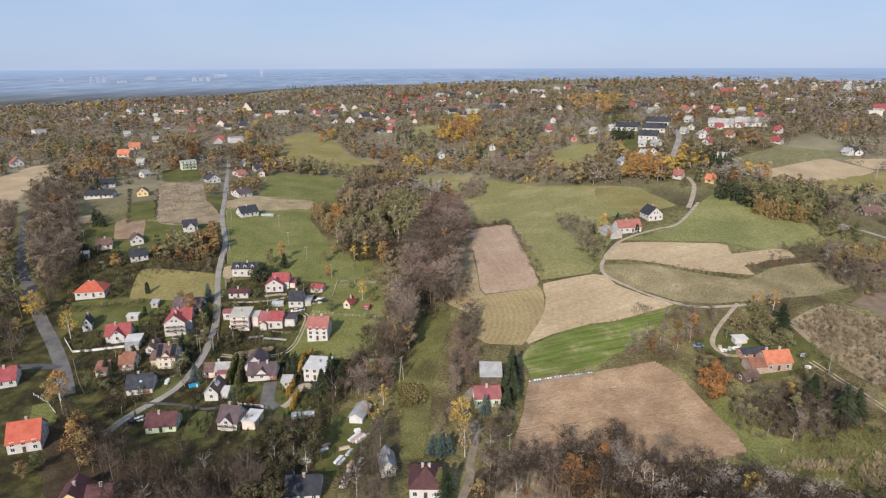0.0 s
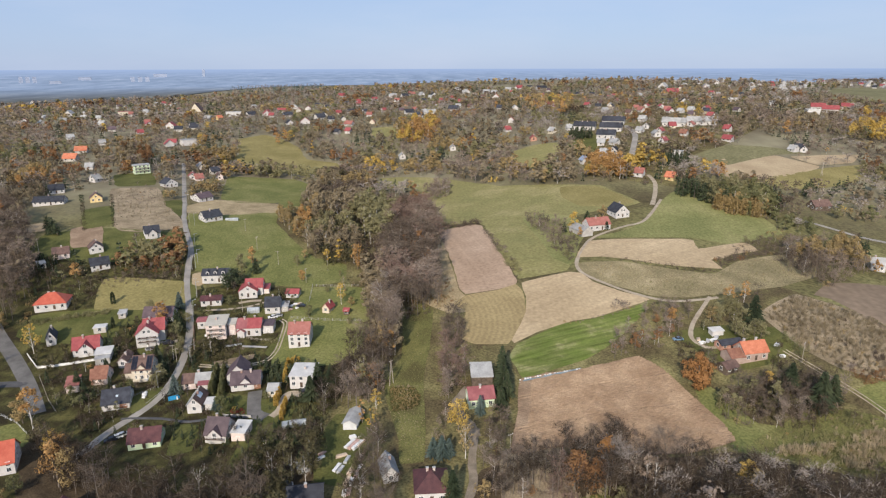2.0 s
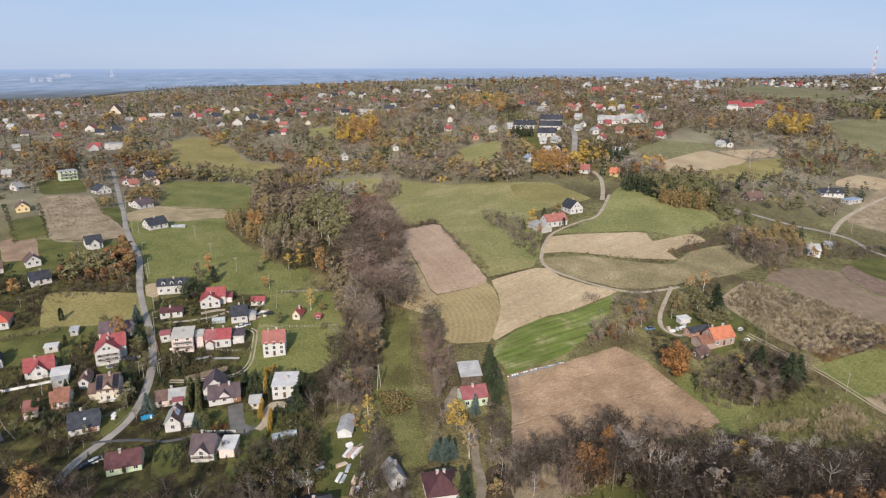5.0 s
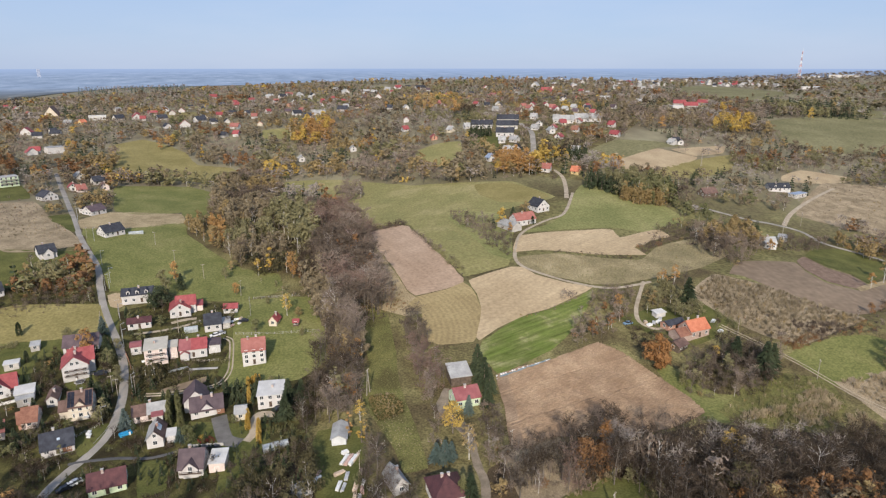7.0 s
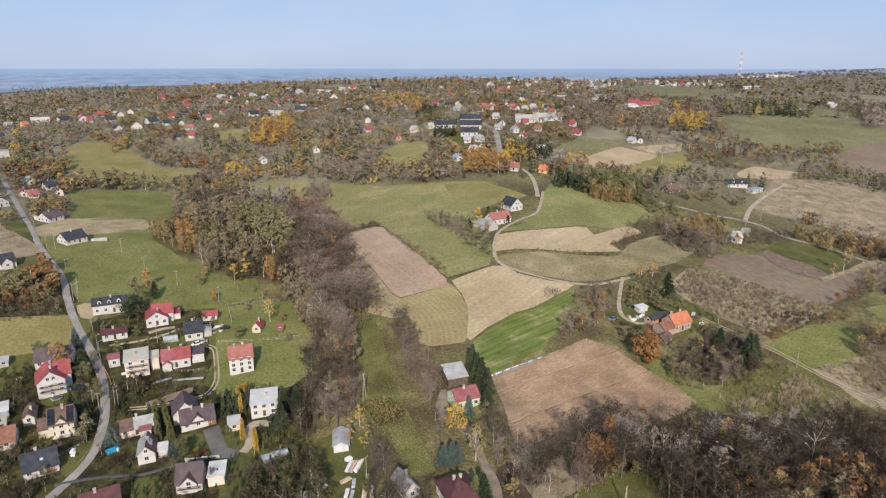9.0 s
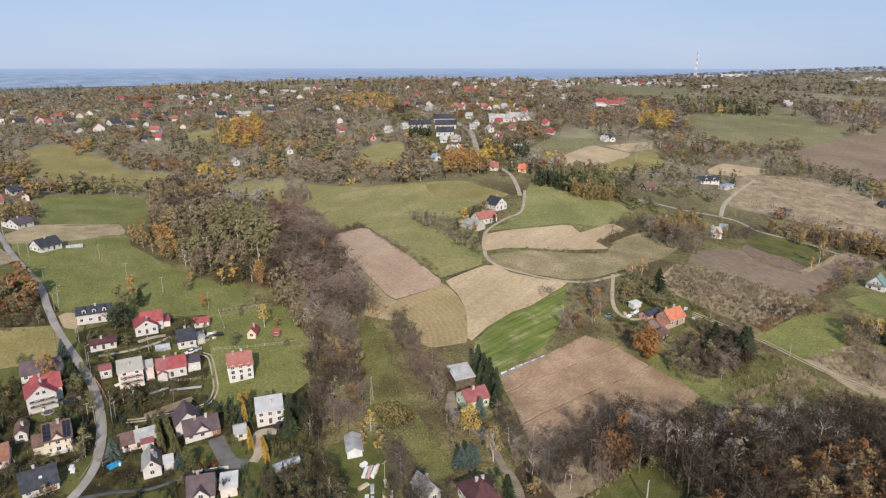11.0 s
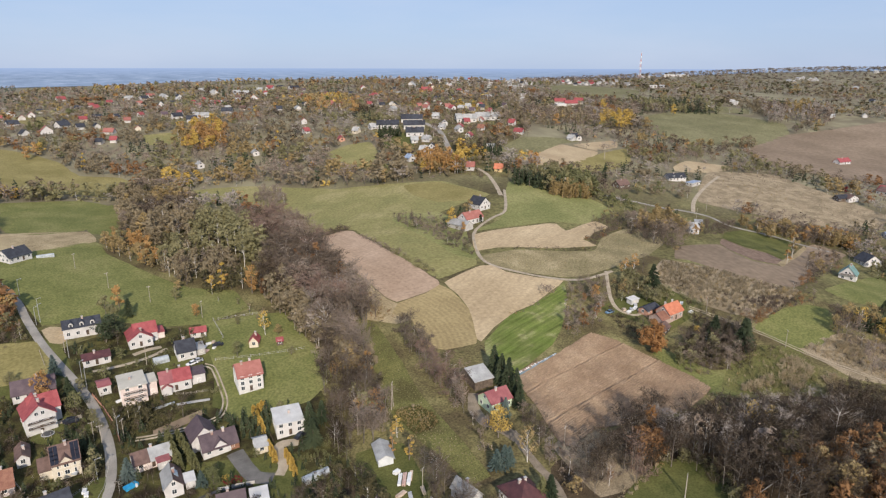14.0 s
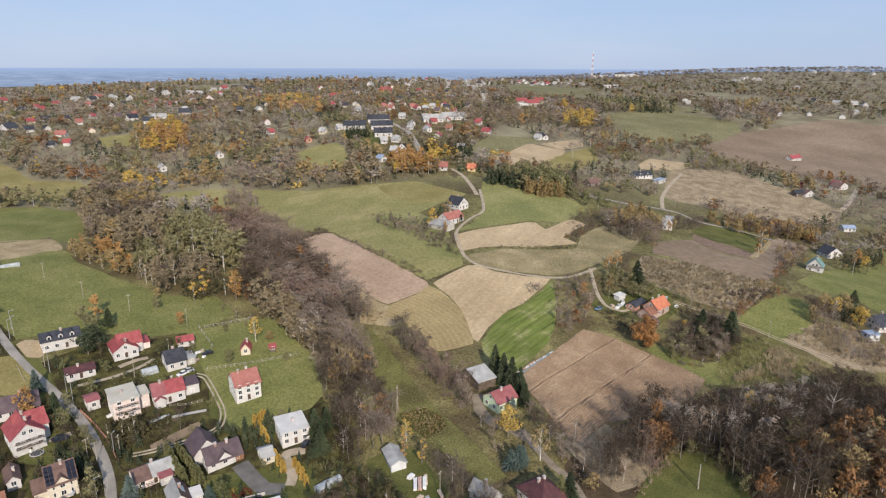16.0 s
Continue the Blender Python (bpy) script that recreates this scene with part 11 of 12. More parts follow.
tree("thuja", "green", -80.5, 229.1, 5.5, 2, wide=1.1, where="in a garden hedge")
tree("thuja", "green", -80.2, 226.9, 4.8, 3, wide=1.1, where="in a garden hedge")
tree("thuja", "green", -79.9, 224.8, 5.2, 0, wide=1.1, where="in a garden hedge")
tree("thuja", "green", -79.5, 222.6, 4.5, 1, wide=1.1, where="in a garden hedge")
tree("thuja", "green", -79.2, 220.5, 5.0, 2, wide=1.1, where="in a garden hedge")
tree("thuja", "green", -78.9, 218.4, 5.5, 3, wide=1.1, where="in a garden hedge")
tree("thuja", "green", -78.5, 216.4, 4.8, 0, wide=1.1, where="in a garden hedge")
tree("thuja", "yellow", -56.5, 235.4, 3.6, 1, wide=1.1, where="in a garden hedge")
tree("thuja", "yellow", -56.4, 233.0, 4.0, 2, wide=1.1, where="in a garden hedge")
tree("thuja", "yellow", -56.4, 230.7, 4.4, 3, wide=1.1, where="in a garden hedge")
tree("thuja", "yellow", -56.3, 228.3, 3.8, 0, wide=1.1, where="in a garden hedge")
tree("thuja", "yellow", -56.3, 226.0, 4.2, 1, wide=1.1, where="in a garden hedge")
tree("thuja", "yellow", -56.3, 223.7, 3.6, 2, wide=1.1, where="in a garden hedge")
tree("thuja", "yellow", -56.1, 235.3, 3.1, 3, wide=1.1, where="in a garden hedge")
tree("thuja", "yellow", -54.8, 235.5, 3.5, 0, wide=1.1, where="in a garden hedge")
tree("thuja", "yellow", -53.6, 235.8, 3.9, 1, wide=1.1, where="in a garden hedge")
tree("thuja", "yellow", -52.4, 236.0, 3.3, 2, wide=1.1, where="in a garden hedge")
tree("thuja", "yellow", -56.9, 215.1, 3.6, 3, wide=1.1, where="in a garden hedge")
tree("thuja", "yellow", -57.0, 211.6, 4.0, 0, wide=1.1, where="in a garden hedge")
tree("thuja", "yellow", -57.1, 208.1, 4.4, 1, wide=1.1, where="in a garden hedge")
tree("thuja", "yellow", -53.5, 208.0, 3.6, 2, wide=1.1, where="in a garden hedge")
tree("thuja", "yellow", -53.5, 204.9, 4.0, 3, wide=1.1, where="in a garden hedge")
tree("thuja", "yellow", -53.6, 201.8, 4.4, 0, wide=1.1, where="in a garden hedge")
tree("thuja", "yellow", -53.7, 198.8, 3.8, 1, wide=1.1, where="in a garden hedge")
tree("thuja", "green", -51.9, 205.0, 1.4, 2, wide=1.1, where="in a garden hedge")
tree("thuja", "green", -50.9, 204.8, 1.6, 3, wide=1.1, where="in a garden hedge")
tree("thuja", "green", -49.9, 204.5, 1.8, 0, wide=1.1, where="in a garden hedge")
tree("thuja", "green", -49.0, 204.3, 1.5, 1, wide=1.1, where="in a garden hedge")
tree("thuja", "green", -48.0, 204.0, 1.7, 2, wide=1.1, where="in a garden hedge")
tree("thuja", "green", -47.0, 203.7, 1.4, 3, wide=1.1, where="in a garden hedge")
tree("thuja", "green", -46.1, 203.4, 1.6, 0, wide=1.1, where="in a garden hedge")
tree("thuja", "green", -45.1, 203.2, 1.8, 1, wide=1.1, where="in a garden hedge")
tree("leafy", "crimson", 11.5, 399.1, 9.5, 2, wide=1.1, where="at the wood edge")
tree("leafy", "olive", -51.4, 229.5, 4.3, 3, where="on a lawn")
tree("leafy", "olive", -48.2, 231.9, 4.3, 0, where="on a lawn")
tree("leafy", "olive", -65.1, 297.9, 4.3, 1, where="on a lawn")
tree("leafy", "olive", -62.3, 291.4, 4.3, 2, where="on a lawn")
tree("leafy", "olive", -46.4, 300.5, 4.3, 3, where="on a lawn")
tree("leafy", "olive", -33.9, 264.6, 4.3, 0, where="on a lawn")
tree("fir", "fir", 160.3, 600.3, 10.1, 1, wide=1.62, where="on a far slope")
tree("fir", "fir", 164.0, 594.2, 10.1, 2, wide=1.62, where="on a far slope")
tree("fir", "fir", 168.2, 593.2, 10.1, 3, wide=1.62, where="on a far slope")
tree("fir", "fir", 172.4, 592.3, 10.1, 0, wide=1.62, where="on a far slope")
tree("fir", "fir", 176.0, 589.4, 10.1, 1, wide=1.62, where="on a far slope")
tree("fir", "fir", 222.1, 416.6, 10.1, 2, wide=1.5, where="beside a house")
tree("fir", "fir", 224.1, 408.0, 10.1, 3, wide=1.5, where="beside a house")
tree("fir", "fir", 234.4, 409.9, 10.1, 0, wide=1.5, where="beside a house")
tree("fir", "fir", 247.3, 414.6, 10.1, 1, wide=1.5, where="beside a house")
tree("fir", "fir", 250.5, 408.8, 10.1, 2, wide=1.5, where="beside a house")
tree("fir", "fir", 286.8, 423.8, 10.1, 3, wide=1.5, where="beside a house")
tree("bare", "grey", -12.3, 343.7, 15.6, 0, where="inside the bare wood")
tree("bare", "grey", -9.5, 315.5, 16.6, 1, where="inside the bare wood")
tree("bare", "grey", -8.1, 299.6, 15.6, 2, where="inside the bare wood")
tree("bare", "grey", -17.0, 287.5, 14.6, 3, where="inside the bare wood")
tree("bare", "grey", -8.1, 282.8, 14.6, 0, where="inside the bare wood")
tree("bare", "grey", -14.9, 277.2, 13.5, 1, where="inside the bare wood")
tree("bare", "grey", -17.9, 316.1, 14.6, 2, where="inside the bare wood")
tree("bare", "grey", -1.2, 295.7, 13.5, 3, where="inside the bare wood")
tree("bare", "grey", 48.7, 154.2, 12.5, 0, wide=1.2, where="inside the bare wood")
tree("bare", "grey", 46.3, 146.3, 13.5, 1, wide=1.2, where="inside the bare wood")
tree("bare", "grey", 72.2, 138.3, 15.6, 2, wide=1.2, where="inside the bare wood")
tree("bare", "grey", 87.4, 143.1, 13.5, 3, wide=1.2, where="inside the bare wood")
tree("bare", "grey", 96.2, 136.3, 14.6, 0, wide=1.2, where="inside the bare wood")
tree("bare", "grey", 103.9, 127.1, 14.6, 1, wide=1.2, where="inside the bare wood")
tree("bare", "grey", 57.0, 134.7, 13.5, 2, wide=1.2, where="inside the bare wood")
tree("bare", "grey", 79.5, 130.7, 14.6, 3, wide=1.2, where="inside the bare wood")
tree("leafy", "olive", 126.6, 224.8, 8.1, 0, wide=1.2, where="behind a farmhouse")
tree("leafy", "olive", 125.8, 229.2, 8.1, 1, wide=1.2, where="behind a farmhouse")
tree("leafy", "olive", 132.5, 226.8, 8.1, 2, wide=1.2, where="behind a farmhouse")
tree("leafy", "olive", 133.7, 224.2, 8.1, 3, wide=1.2, where="behind a farmhouse")
tree("bare", "dusk", 105.7, 212.6, 6.8, 0, wide=1.4, where="beside a farmyard")
tree("bare", "dusk", 104.0, 206.5, 6.8, 1, wide=1.4, where="beside a farmyard")
tree("bare", "dusk", 129.2, 198.0, 6.8, 2, wide=1.4, where="beside a farmyard")
tree("bare", "dusk", 128.7, 192.6, 6.8, 3, wide=1.4, where="beside a farmyard")
tree("bare", "dusk", 126.7, 184.4, 6.8, 0, wide=1.4, where="beside a farmyard")
tree("bare", "dusk", 112.0, 189.2, 6.8, 1, wide=1.4, where="beside a farmyard")
tree("bare", "dusk", 111.5, 193.5, 6.8, 2, wide=1.4, where="beside a farmyard")
tree("leafy", "russet", 35.0, 147.7, 13.0, 3, where="beside a glade")
tree("leafy", "russet", 40.1, 147.0, 10.8, 0, where="beside a glade")
tree("leafy", "russet", -200.9, 525.2, 6.8, 1, wide=1.5, where="beside a new house")
tree("bush", "crimson", -71.1, 292.5, 2.4, 2, wide=1.2, where="in a village garden")
tree("bush", "fir", -105.9, 294.6, 2.6, 3, wide=1.1, where="in a village garden")
tree("bush", "fir", -104.1, 286.6, 2.6, 0, wide=1.1, where="in a village garden")
tree("bush", "olive", -87.9, 251.8, 2.6, 1, wide=1.1, where="in a village garden")
tree("bush", "fir", -90.6, 247.3, 2.6, 2, wide=1.1, where="in a village garden")
tree("bush", "green", -83.1, 240.1, 2.6, 3, wide=1.1, where="in a village garden")
tree("bush", "olive", -64.7, 254.0, 2.6, 0, wide=1.1, where="in a village garden")
tree("bush", "alder", -95.8, 270.4, 2.6, 1, wide=1.1, where="in a village garden")
tree("bush", "alder", -92.1, 266.7, 2.6, 2, wide=1.1, where="in a village garden")
tree("bush", "alder", -90.5, 262.3, 2.6, 3, wide=1.1, where="in a village garden")
tree("bush", "olive", -86.4, 265.6, 2.6, 0, wide=1.1, where="in a village garden")
tree("bush", "fir", -114.7, 274.4, 2.6, 1, wide=1.1, where="in a village garden")
tree("bush", "fir", -105.7, 268.2, 2.6, 2, wide=1.1, where="in a village garden")
tree("leafy", "olive", -125.4, 284.8, 5.7, 3, wide=1.1, where="in a village garden")
tree("leafy", "olive", -128.4, 289.8, 5.7, 0, wide=1.1, where="in a village garden")
tree("leafy", "olive", -104.0, 255.8, 5.7, 1, wide=1.1, where="in a village garden")
tree("leafy", "olive", -103.3, 250.2, 5.7, 2, wide=1.1, where="in a village garden")
tree("leafy", "olive", -106.9, 275.8, 5.7, 3, wide=1.1, where="in a village garden")
tree("leafy", "grey", -21.4, 275.6, 12.2, 0, wide=1.1, where="at the wood edge")
tree("leafy", "russet", -28.3, 323.8, 9.5, 1, wide=0.9, where="at the wood edge")


# ---- small things ----
SMALL = {
    "white": mat("white_plastic", (0.70, 0.70, 0.68), (0.80, 0.80, 0.78), 1.0, 0.5),
    "blue": mat("blue_plastic", (0.03, 0.26, 0.50), (0.05, 0.36, 0.62), 0.8, 0.4),
    "timber": mat("pale_timber", (0.50, 0.38, 0.28), (0.68, 0.56, 0.44), 0.8, 0.85, 0.15, rand=0.2),
    "pinktimber": mat("pinkish_boards", (0.46, 0.30, 0.25), (0.58, 0.42, 0.36), 0.8, 0.85, 0.15, rand=0.2),
    "tarp": mat("grey_tarpaulin", (0.36, 0.37, 0.38), (0.55, 0.56, 0.57), 0.6, 0.6, 0.1),
    "tyre": mat("black_rubber", (0.015, 0.015, 0.015), (0.03, 0.03, 0.03), 1.0, 0.8),
    "steel": mat("galvanised_steel", (0.45, 0.46, 0.47), (0.6, 0.61, 0.62), 0.8, 0.4, metal=0.6),
    # red paled so that its colour carries the haze of distance
    "mastred": mat("hazed_mast_red", (0.50, 0.26, 0.24), (0.56, 0.32, 0.30), 0.5, 0.6),
    "polyglass": mat("greenhouse_film", (0.30, 0.33, 0.34), (0.46, 0.49, 0.50), 0.7, 0.25),
}
PAINT = {
    "silver": mat("silver_paint", (0.42, 0.44, 0.46), (0.5, 0.52, 0.54), 1.0, 0.3, metal=0.3),
    "dark": mat("dark_paint", (0.02, 0.022, 0.03), (0.035, 0.038, 0.05), 1.0, 0.25),
    "blue": mat("pale_blue_paint", (0.14, 0.24, 0.34), (0.2, 0.3, 0.4), 1.0, 0.3),
    "white": mat("white_paint", (0.72, 0.72, 0.72), (0.78, 0.78, 0.78), 1.0, 0.3),
}


def car(x, y, yaw, paint, label):
    base = new("car")
    base.matrix_world = pose(x, y, float(height(x, y)) + 0.3, 0, 0, yaw)
    body = prism([(-2.1, 0.3), (-2.1, 0.75), (-1.2, 0.92), (1.25, 0.95), (2.1, 0.85), (2.15, 0.3)], "y", -0.85, 0.85)
    bmesh.ops.rotate(body, verts=body.verts[:], cent=(0, 0, 0), matrix=Matrix.Identity(3))
    part("body", body, PAINT[paint], base)
    part("cabin", prism([(-1.15, 0.9), (-0.55, 1.42), (1.0, 1.45), (1.75, 0.92)], "y", -0.74, 0.74), M["glass"], base)
    part("car_roof", bm_box(-0.5, 0.98, -0.68, 0.68, 1.41, 1.47, 0.02), PAINT[paint], base)
    for sx in (-1.35, 1.3):
        for sy in (-0.82, 0.82):
            bm = bmesh.new()
            bmesh.ops.create_cone(bm, cap_ends=True, segments=12, radius1=0.32, radius2=0.32, depth=0.22, matrix=Matrix.Translation((sx, sy, 0.32)) @ Matrix.Rotation(radians(90), 4, "X"))
            part("wheel", bm, SMALL["tyre"], base)
    return tagged(base, label, "car", "parked cars")


def tube(p, q, r0, r1, sides=8):
    v, f = cone_part(p, q, r0, r1, sides)
    bm = bmesh.new()
    vs = [bm.verts.new(c) for c in v]
    for g in f:
        bm.faces.new([vs[i] for i in g])
    bm.faces.new(vs[sides:])
    bmesh.ops.recalc_face_normals(bm, faces=bm.faces[:])
    return bm


def pole(x, y, h, kind="wood"):
    base = new("utility_pole")
    base.matrix_world = pose(x, y, float(height(x, y)), 0, 0, (x * 7 + y * 3) % 60)
    if kind == "frame":
        for s in (-1, 1):
            part("leg", tube((s * 1.1, 0, -0.5), (0, 0, h), 0.16, 0.12), M["pole"], base)
        part("crossbar", bm_box(-0.7, 0.7, -0.06, 0.06, h * 0.55, h * 0.55 + 0.14), M["pole"], base)
    else:
        part("shaft", tube((0, 0, -0.5), (0.1, 0, h), 0.12, 0.08), M["pole"] if kind == "wood" else SMALL["steel"], base)
    if kind == "lamp":
        part("lamp_arm", bm_box(-0.05, 1.4, -0.05, 0.05, h - 0.1, h), SMALL["steel"], base)
        part("lamp_head", bm_box(1.1, 1.8, -0.13, 0.13, h - 0.12, h + 0.06, 0.03), SMALL["steel"], base)
    else:
        part("crossarm", bm_box(-0.9, 0.9, -0.05, 0.05, h - 0.5, h - 0.36), M["pole"], base)
        for s in (-0.75, 0, 0.75):
            part("insulator", tube((s, 0, h - 0.36), (s, 0, h - 0.16), 0.05, 0.04, 6), SMALL["white"], base)
    words = {"wood": "weathered grey utility pole beside a field", "lamp": "grey street lamp pole beside the lane", "frame": "A-shaped wooden power pole in a grassy strip"}[kind]
    return tagged(base, words, "pole", "poles along the lanes")


def fence(points, spacing, h, material, label, rails=2, panel=False):
    base = new("fence")
    p = np.array(points, float)
    x0, y0 = p[0]
    base.matrix_world = pose(x0, y0, 0)
    k = max(1, int(spacing))
    post = box_mesh("post", -0.06, 0.06, -0.06, 0.06, -0.4, h, material)
    for a, b in zip(p[:-1], p[1:]):
        n = max(1, int(round(np.linalg.norm(b - a) / spacing)))
        yaw = math.atan2(b[1] - a[1], b[0] - a[0])
        for i in range(n):
            q0, q1 = a + (b - a) * i / n, a + (b - a) * (i + 1) / n
            z0, z1 = float(height(*q0)), float(height(*q1))
            shared("post", post, base, Matrix.Translation((q0[0] - x0, q0[1] - y0, z0)) @ Matrix.Rotation(yaw, 4, "Z"))
            if panel:
                L = float(np.linalg.norm(q1 - q0))
                bm = bm_box(0.06, L - 0.06, -0.03, 0.03, 0.1, h * 0.85)
                part("fence_panel", bm, material, base, m=Matrix.Translation((q0[0] - x0, q0[1] - y0, min(z0, z1))) @ Matrix.Rotation(yaw, 4, "Z"))
                continue
            for r in range(rails):
                z = h * (r + 0.7) / rails * 0.95
                part("rail", tube((q0[0] - x0, q0[1] - y0, z0 + z), (q1[0] - x0, q1[1] - y0, z1 + z), 0.035, 0.035, 4), material, base)
    return tagged(base, label, "fence")


def board_stack(x, y, yaw, length, width, h, material, label):
    """Layers of boards on bearers."""
    base = new("board_stack")
    base.matrix_world = pose(x, y, float(height(x, y)), 0, 0, yaw)
    rng = random.Random(int(x * 10 + y))
    for s in (-0.35, 0.35):
        part("bearer", bm_box(s * length - 0.06, s * length + 0.06, -width / 2, width / 2, -0.1, 0.14), M["darkwood"], base)
    rows, cols = max(1, int(h / 0.3)), max(2, int(width / 0.6))
    board = box_mesh("board", -length / 2, length / 2, -width / cols * 0.46, width / cols * 0.46, 0, 0.26, material)
    for r in range(rows):
        for c in range(cols):
            shared("board", board, base, Matrix.Translation((rng.uniform(-0.25, 0.25), (c + 0.5 - cols / 2) * width / cols, 0.14 + r * 0.3)) @ Matrix.Rotation(rng.uniform(-0.04, 0.04), 4, "Z"))
    return tagged(base, label, "timber stack", "stacks in the yard")


def pool(x, y, yaw, w, d, label):
    base = new("swimming_pool")
    base.matrix_world = pose(x, y, float(height(x, y)) + 0.05, 0, 0, yaw)
    bm = bmesh.new()
    for x0, x1, y0, y1 in ((-w / 2, w / 2, -d / 2, -d / 2 + 0.3), (-w / 2, w / 2, d / 2 - 0.3, d / 2), (-w / 2, -w / 2 + 0.3, -d / 2 + 0.3, d / 2 - 0.3), (w / 2 - 0.3, w / 2, -d / 2 + 0.3, d / 2 - 0.3)):
        bm_box(x0, x1, y0, y1, -0.3, 0.75, bm=bm)
    part("pool_wall", bm, SMALL["blue"], base)
    part("cover", bm_box(-w / 2 + 0.3, w / 2 - 0.3, -d / 2 + 0.3, d / 2 - 0.3, -0.2, 0.5), SMALL["blue"], base)
    part("pool_ladder", bm_box(w * 0.2, w * 0.2 + 0.5, -d / 2 - 0.5, -d / 2 - 0.1, -0.2, 1.1), SMALL["white"], base)
    return tagged(base, label, "pool")


def greenhouse(x, y, yaw, w, d, h, label):
    base = new("greenhouse")
    base.matrix_world = pose(x, y, float(height(x, y)), 0, 0, yaw)
    SPOTS.append((x, y, w * 0.55))
    part("cover", prism([(-d / 2, -0.3), (d / 2, -0.3), (d / 2, h * 0.6), (d * 0.25, h * 0.93), (0, h), (-d * 0.25, h * 0.93), (-d / 2, h * 0.6)], "x", -w / 2, w / 2), SMALL["polyglass"], base)
    for i in range(6):
        s = -w / 2 + w * i / 5
        for q in (((-d / 2, h * 0.6), (0, h)), ((0, h), (d / 2, h * 0.6)), ((-d / 2, -0.3), (-d / 2, h * 0.6))):
            part("hoop", tube((s, q[0][0] * 1.01, q[0][1] + 0.02), (s, q[1][0] * 1.01, q[1][1] + 0.02), 0.05, 0.05, 4), SMALL["steel"], base)
    return tagged(base, label, "greenhouse")


def bale(x, y, label, size=1.0):
    base = new("bale")
    base.matrix_world = pose(x, y, float(height(x, y)) + 0.15, 0, 0, (x * 31 + y * 17) % 360)
    bm = bmesh.new()
    bmesh.ops.create_cone(bm, cap_ends=True, segments=12, radius1=0.62 * size, radius2=0.55 * size, depth=1.0 * size, matrix=Matrix.Translation((0, 0, 0.5 * size)))
    bmesh.ops.bevel(bm, geom=[e for e in bm.edges if e.calc_length() < 0.4], offset=0.12, segments=2, affect="EDGES")
    part("wrap", bm, SMALL["white"], base)
    part("knot", bm_box(-0.1, 0.1, -0.1, 0.1, 1.0 * size, 1.12 * size, 0.02), SMALL["tarp"], base)
    return tagged(base, label, "bale", "row of wrapped bales")


def church(x, y, yaw, label):
    base = new("church")
    base.matrix_world = pose(x, y, float(height(x, y)), 0, 0, yaw)
    SPOTS.append((x, y, 22))
    part("nave", prism([(-6, -4), (6, -4), (6, 4), (0, 11.5), (-6, 4)], "x", -10, 10), WALL["cream"], base)
    part("roof", roof_gable(20, 12, 4, 7.5, "x", 0.6, 0.3), ROOF["red"], base)
    t = part("tower", bm_box(9, 13, -2, 2, -4, 14), WALL["cream"], base)
    rb = roof_hip(4, 4.2, 14, 5)
    bmesh.ops.translate(rb, verts=rb.verts[:], vec=(11, 0, 0))
    part("spire", rb, ROOF["brown"], t)
    for i in range(5):
        shared("window", FAR_PANE, base, Matrix.Translation((-8 + i * 4, -6, 0.8)) @ Matrix.Diagonal((1, 1, 2, 1)))
    return tagged(base, label, "church")


def mast(x, y, h, label):
    """A lattice mast in red and white bands."""
    base = new("radio_mast")
    base.matrix_world = pose(x, y, float(height(x, y)))
    n = 9
    for i in range(n):
        z0, z1 = h * i / n, h * (i + 1) / n
        r0, r1 = 4.2 * (1 - i / n) + 0.9, 4.2 * (1 - (i + 1) / n) + 0.9
        paint = SMALL["mastred"] if i % 2 == 0 else SMALL["white"]
        ring = [(math.cos(a), math.sin(a)) for a in (0.5, 2.6, 4.7)]
        for j in range(3):
            (ax, ay), (bx, by) = ring[j], ring[(j + 1) % 3]
            part("leg", tube((ax * r0, ay * r0, z0), (ax * r1, ay * r1, z1), 0.32, 0.32), paint, base)
            part("brace", tube((ax * r0, ay * r0, z0), (bx * r1, by * r1, z1), 0.32, 0.32), paint, base)
            part("crossbar", tube((ax * r1, ay * r1, z1), (bx * r1, by * r1, z1), 0.32, 0.32), paint, base)
    part("antenna", tube((0, 0, h), (0, 0, h * 1.1), 0.4, 0.2), SMALL["white"], base)
    return tagged(base, label, "mast")


def block(x, y, yaw, w, d, h, label):
    """A distant apartment block, with haze put into its pale colours."""
    base = new("apartment_block")
    base.matrix_world = pose(x, y, float(height(x, y)) + 1.5, 0, 0, yaw)
    part("wall", bm_box(-w / 2, w / 2, -d / 2, d / 2, -3, h), HAZY, base)
    for i in range(max(2, int(h / 6))):
        part("window_band", bm_box(-w * 0.45, w * 0.45, -d / 2 - 0.1, -d / 2, 3 + i * 6, 4.6 + i * 6), HAZY_DARK, base)
    part("roof", bm_box(-w / 2 - 0.3, w / 2 + 0.3, -d / 2 - 0.3, d / 2 + 0.3, h, h + 1), HAZY, base)
    return tagged(base, label, "building", "distant town")


# wall and glass colours already mixed with blue distance haze
HAZY = mat("hazy_concrete", (0.29, 0.335, 0.42), (0.36, 0.405, 0.49), 0.05, 0.9)
HAZY_DARK = mat("hazy_glass", (0.23, 0.28, 0.37), (0.27, 0.32, 0.41), 0.05, 0.9)


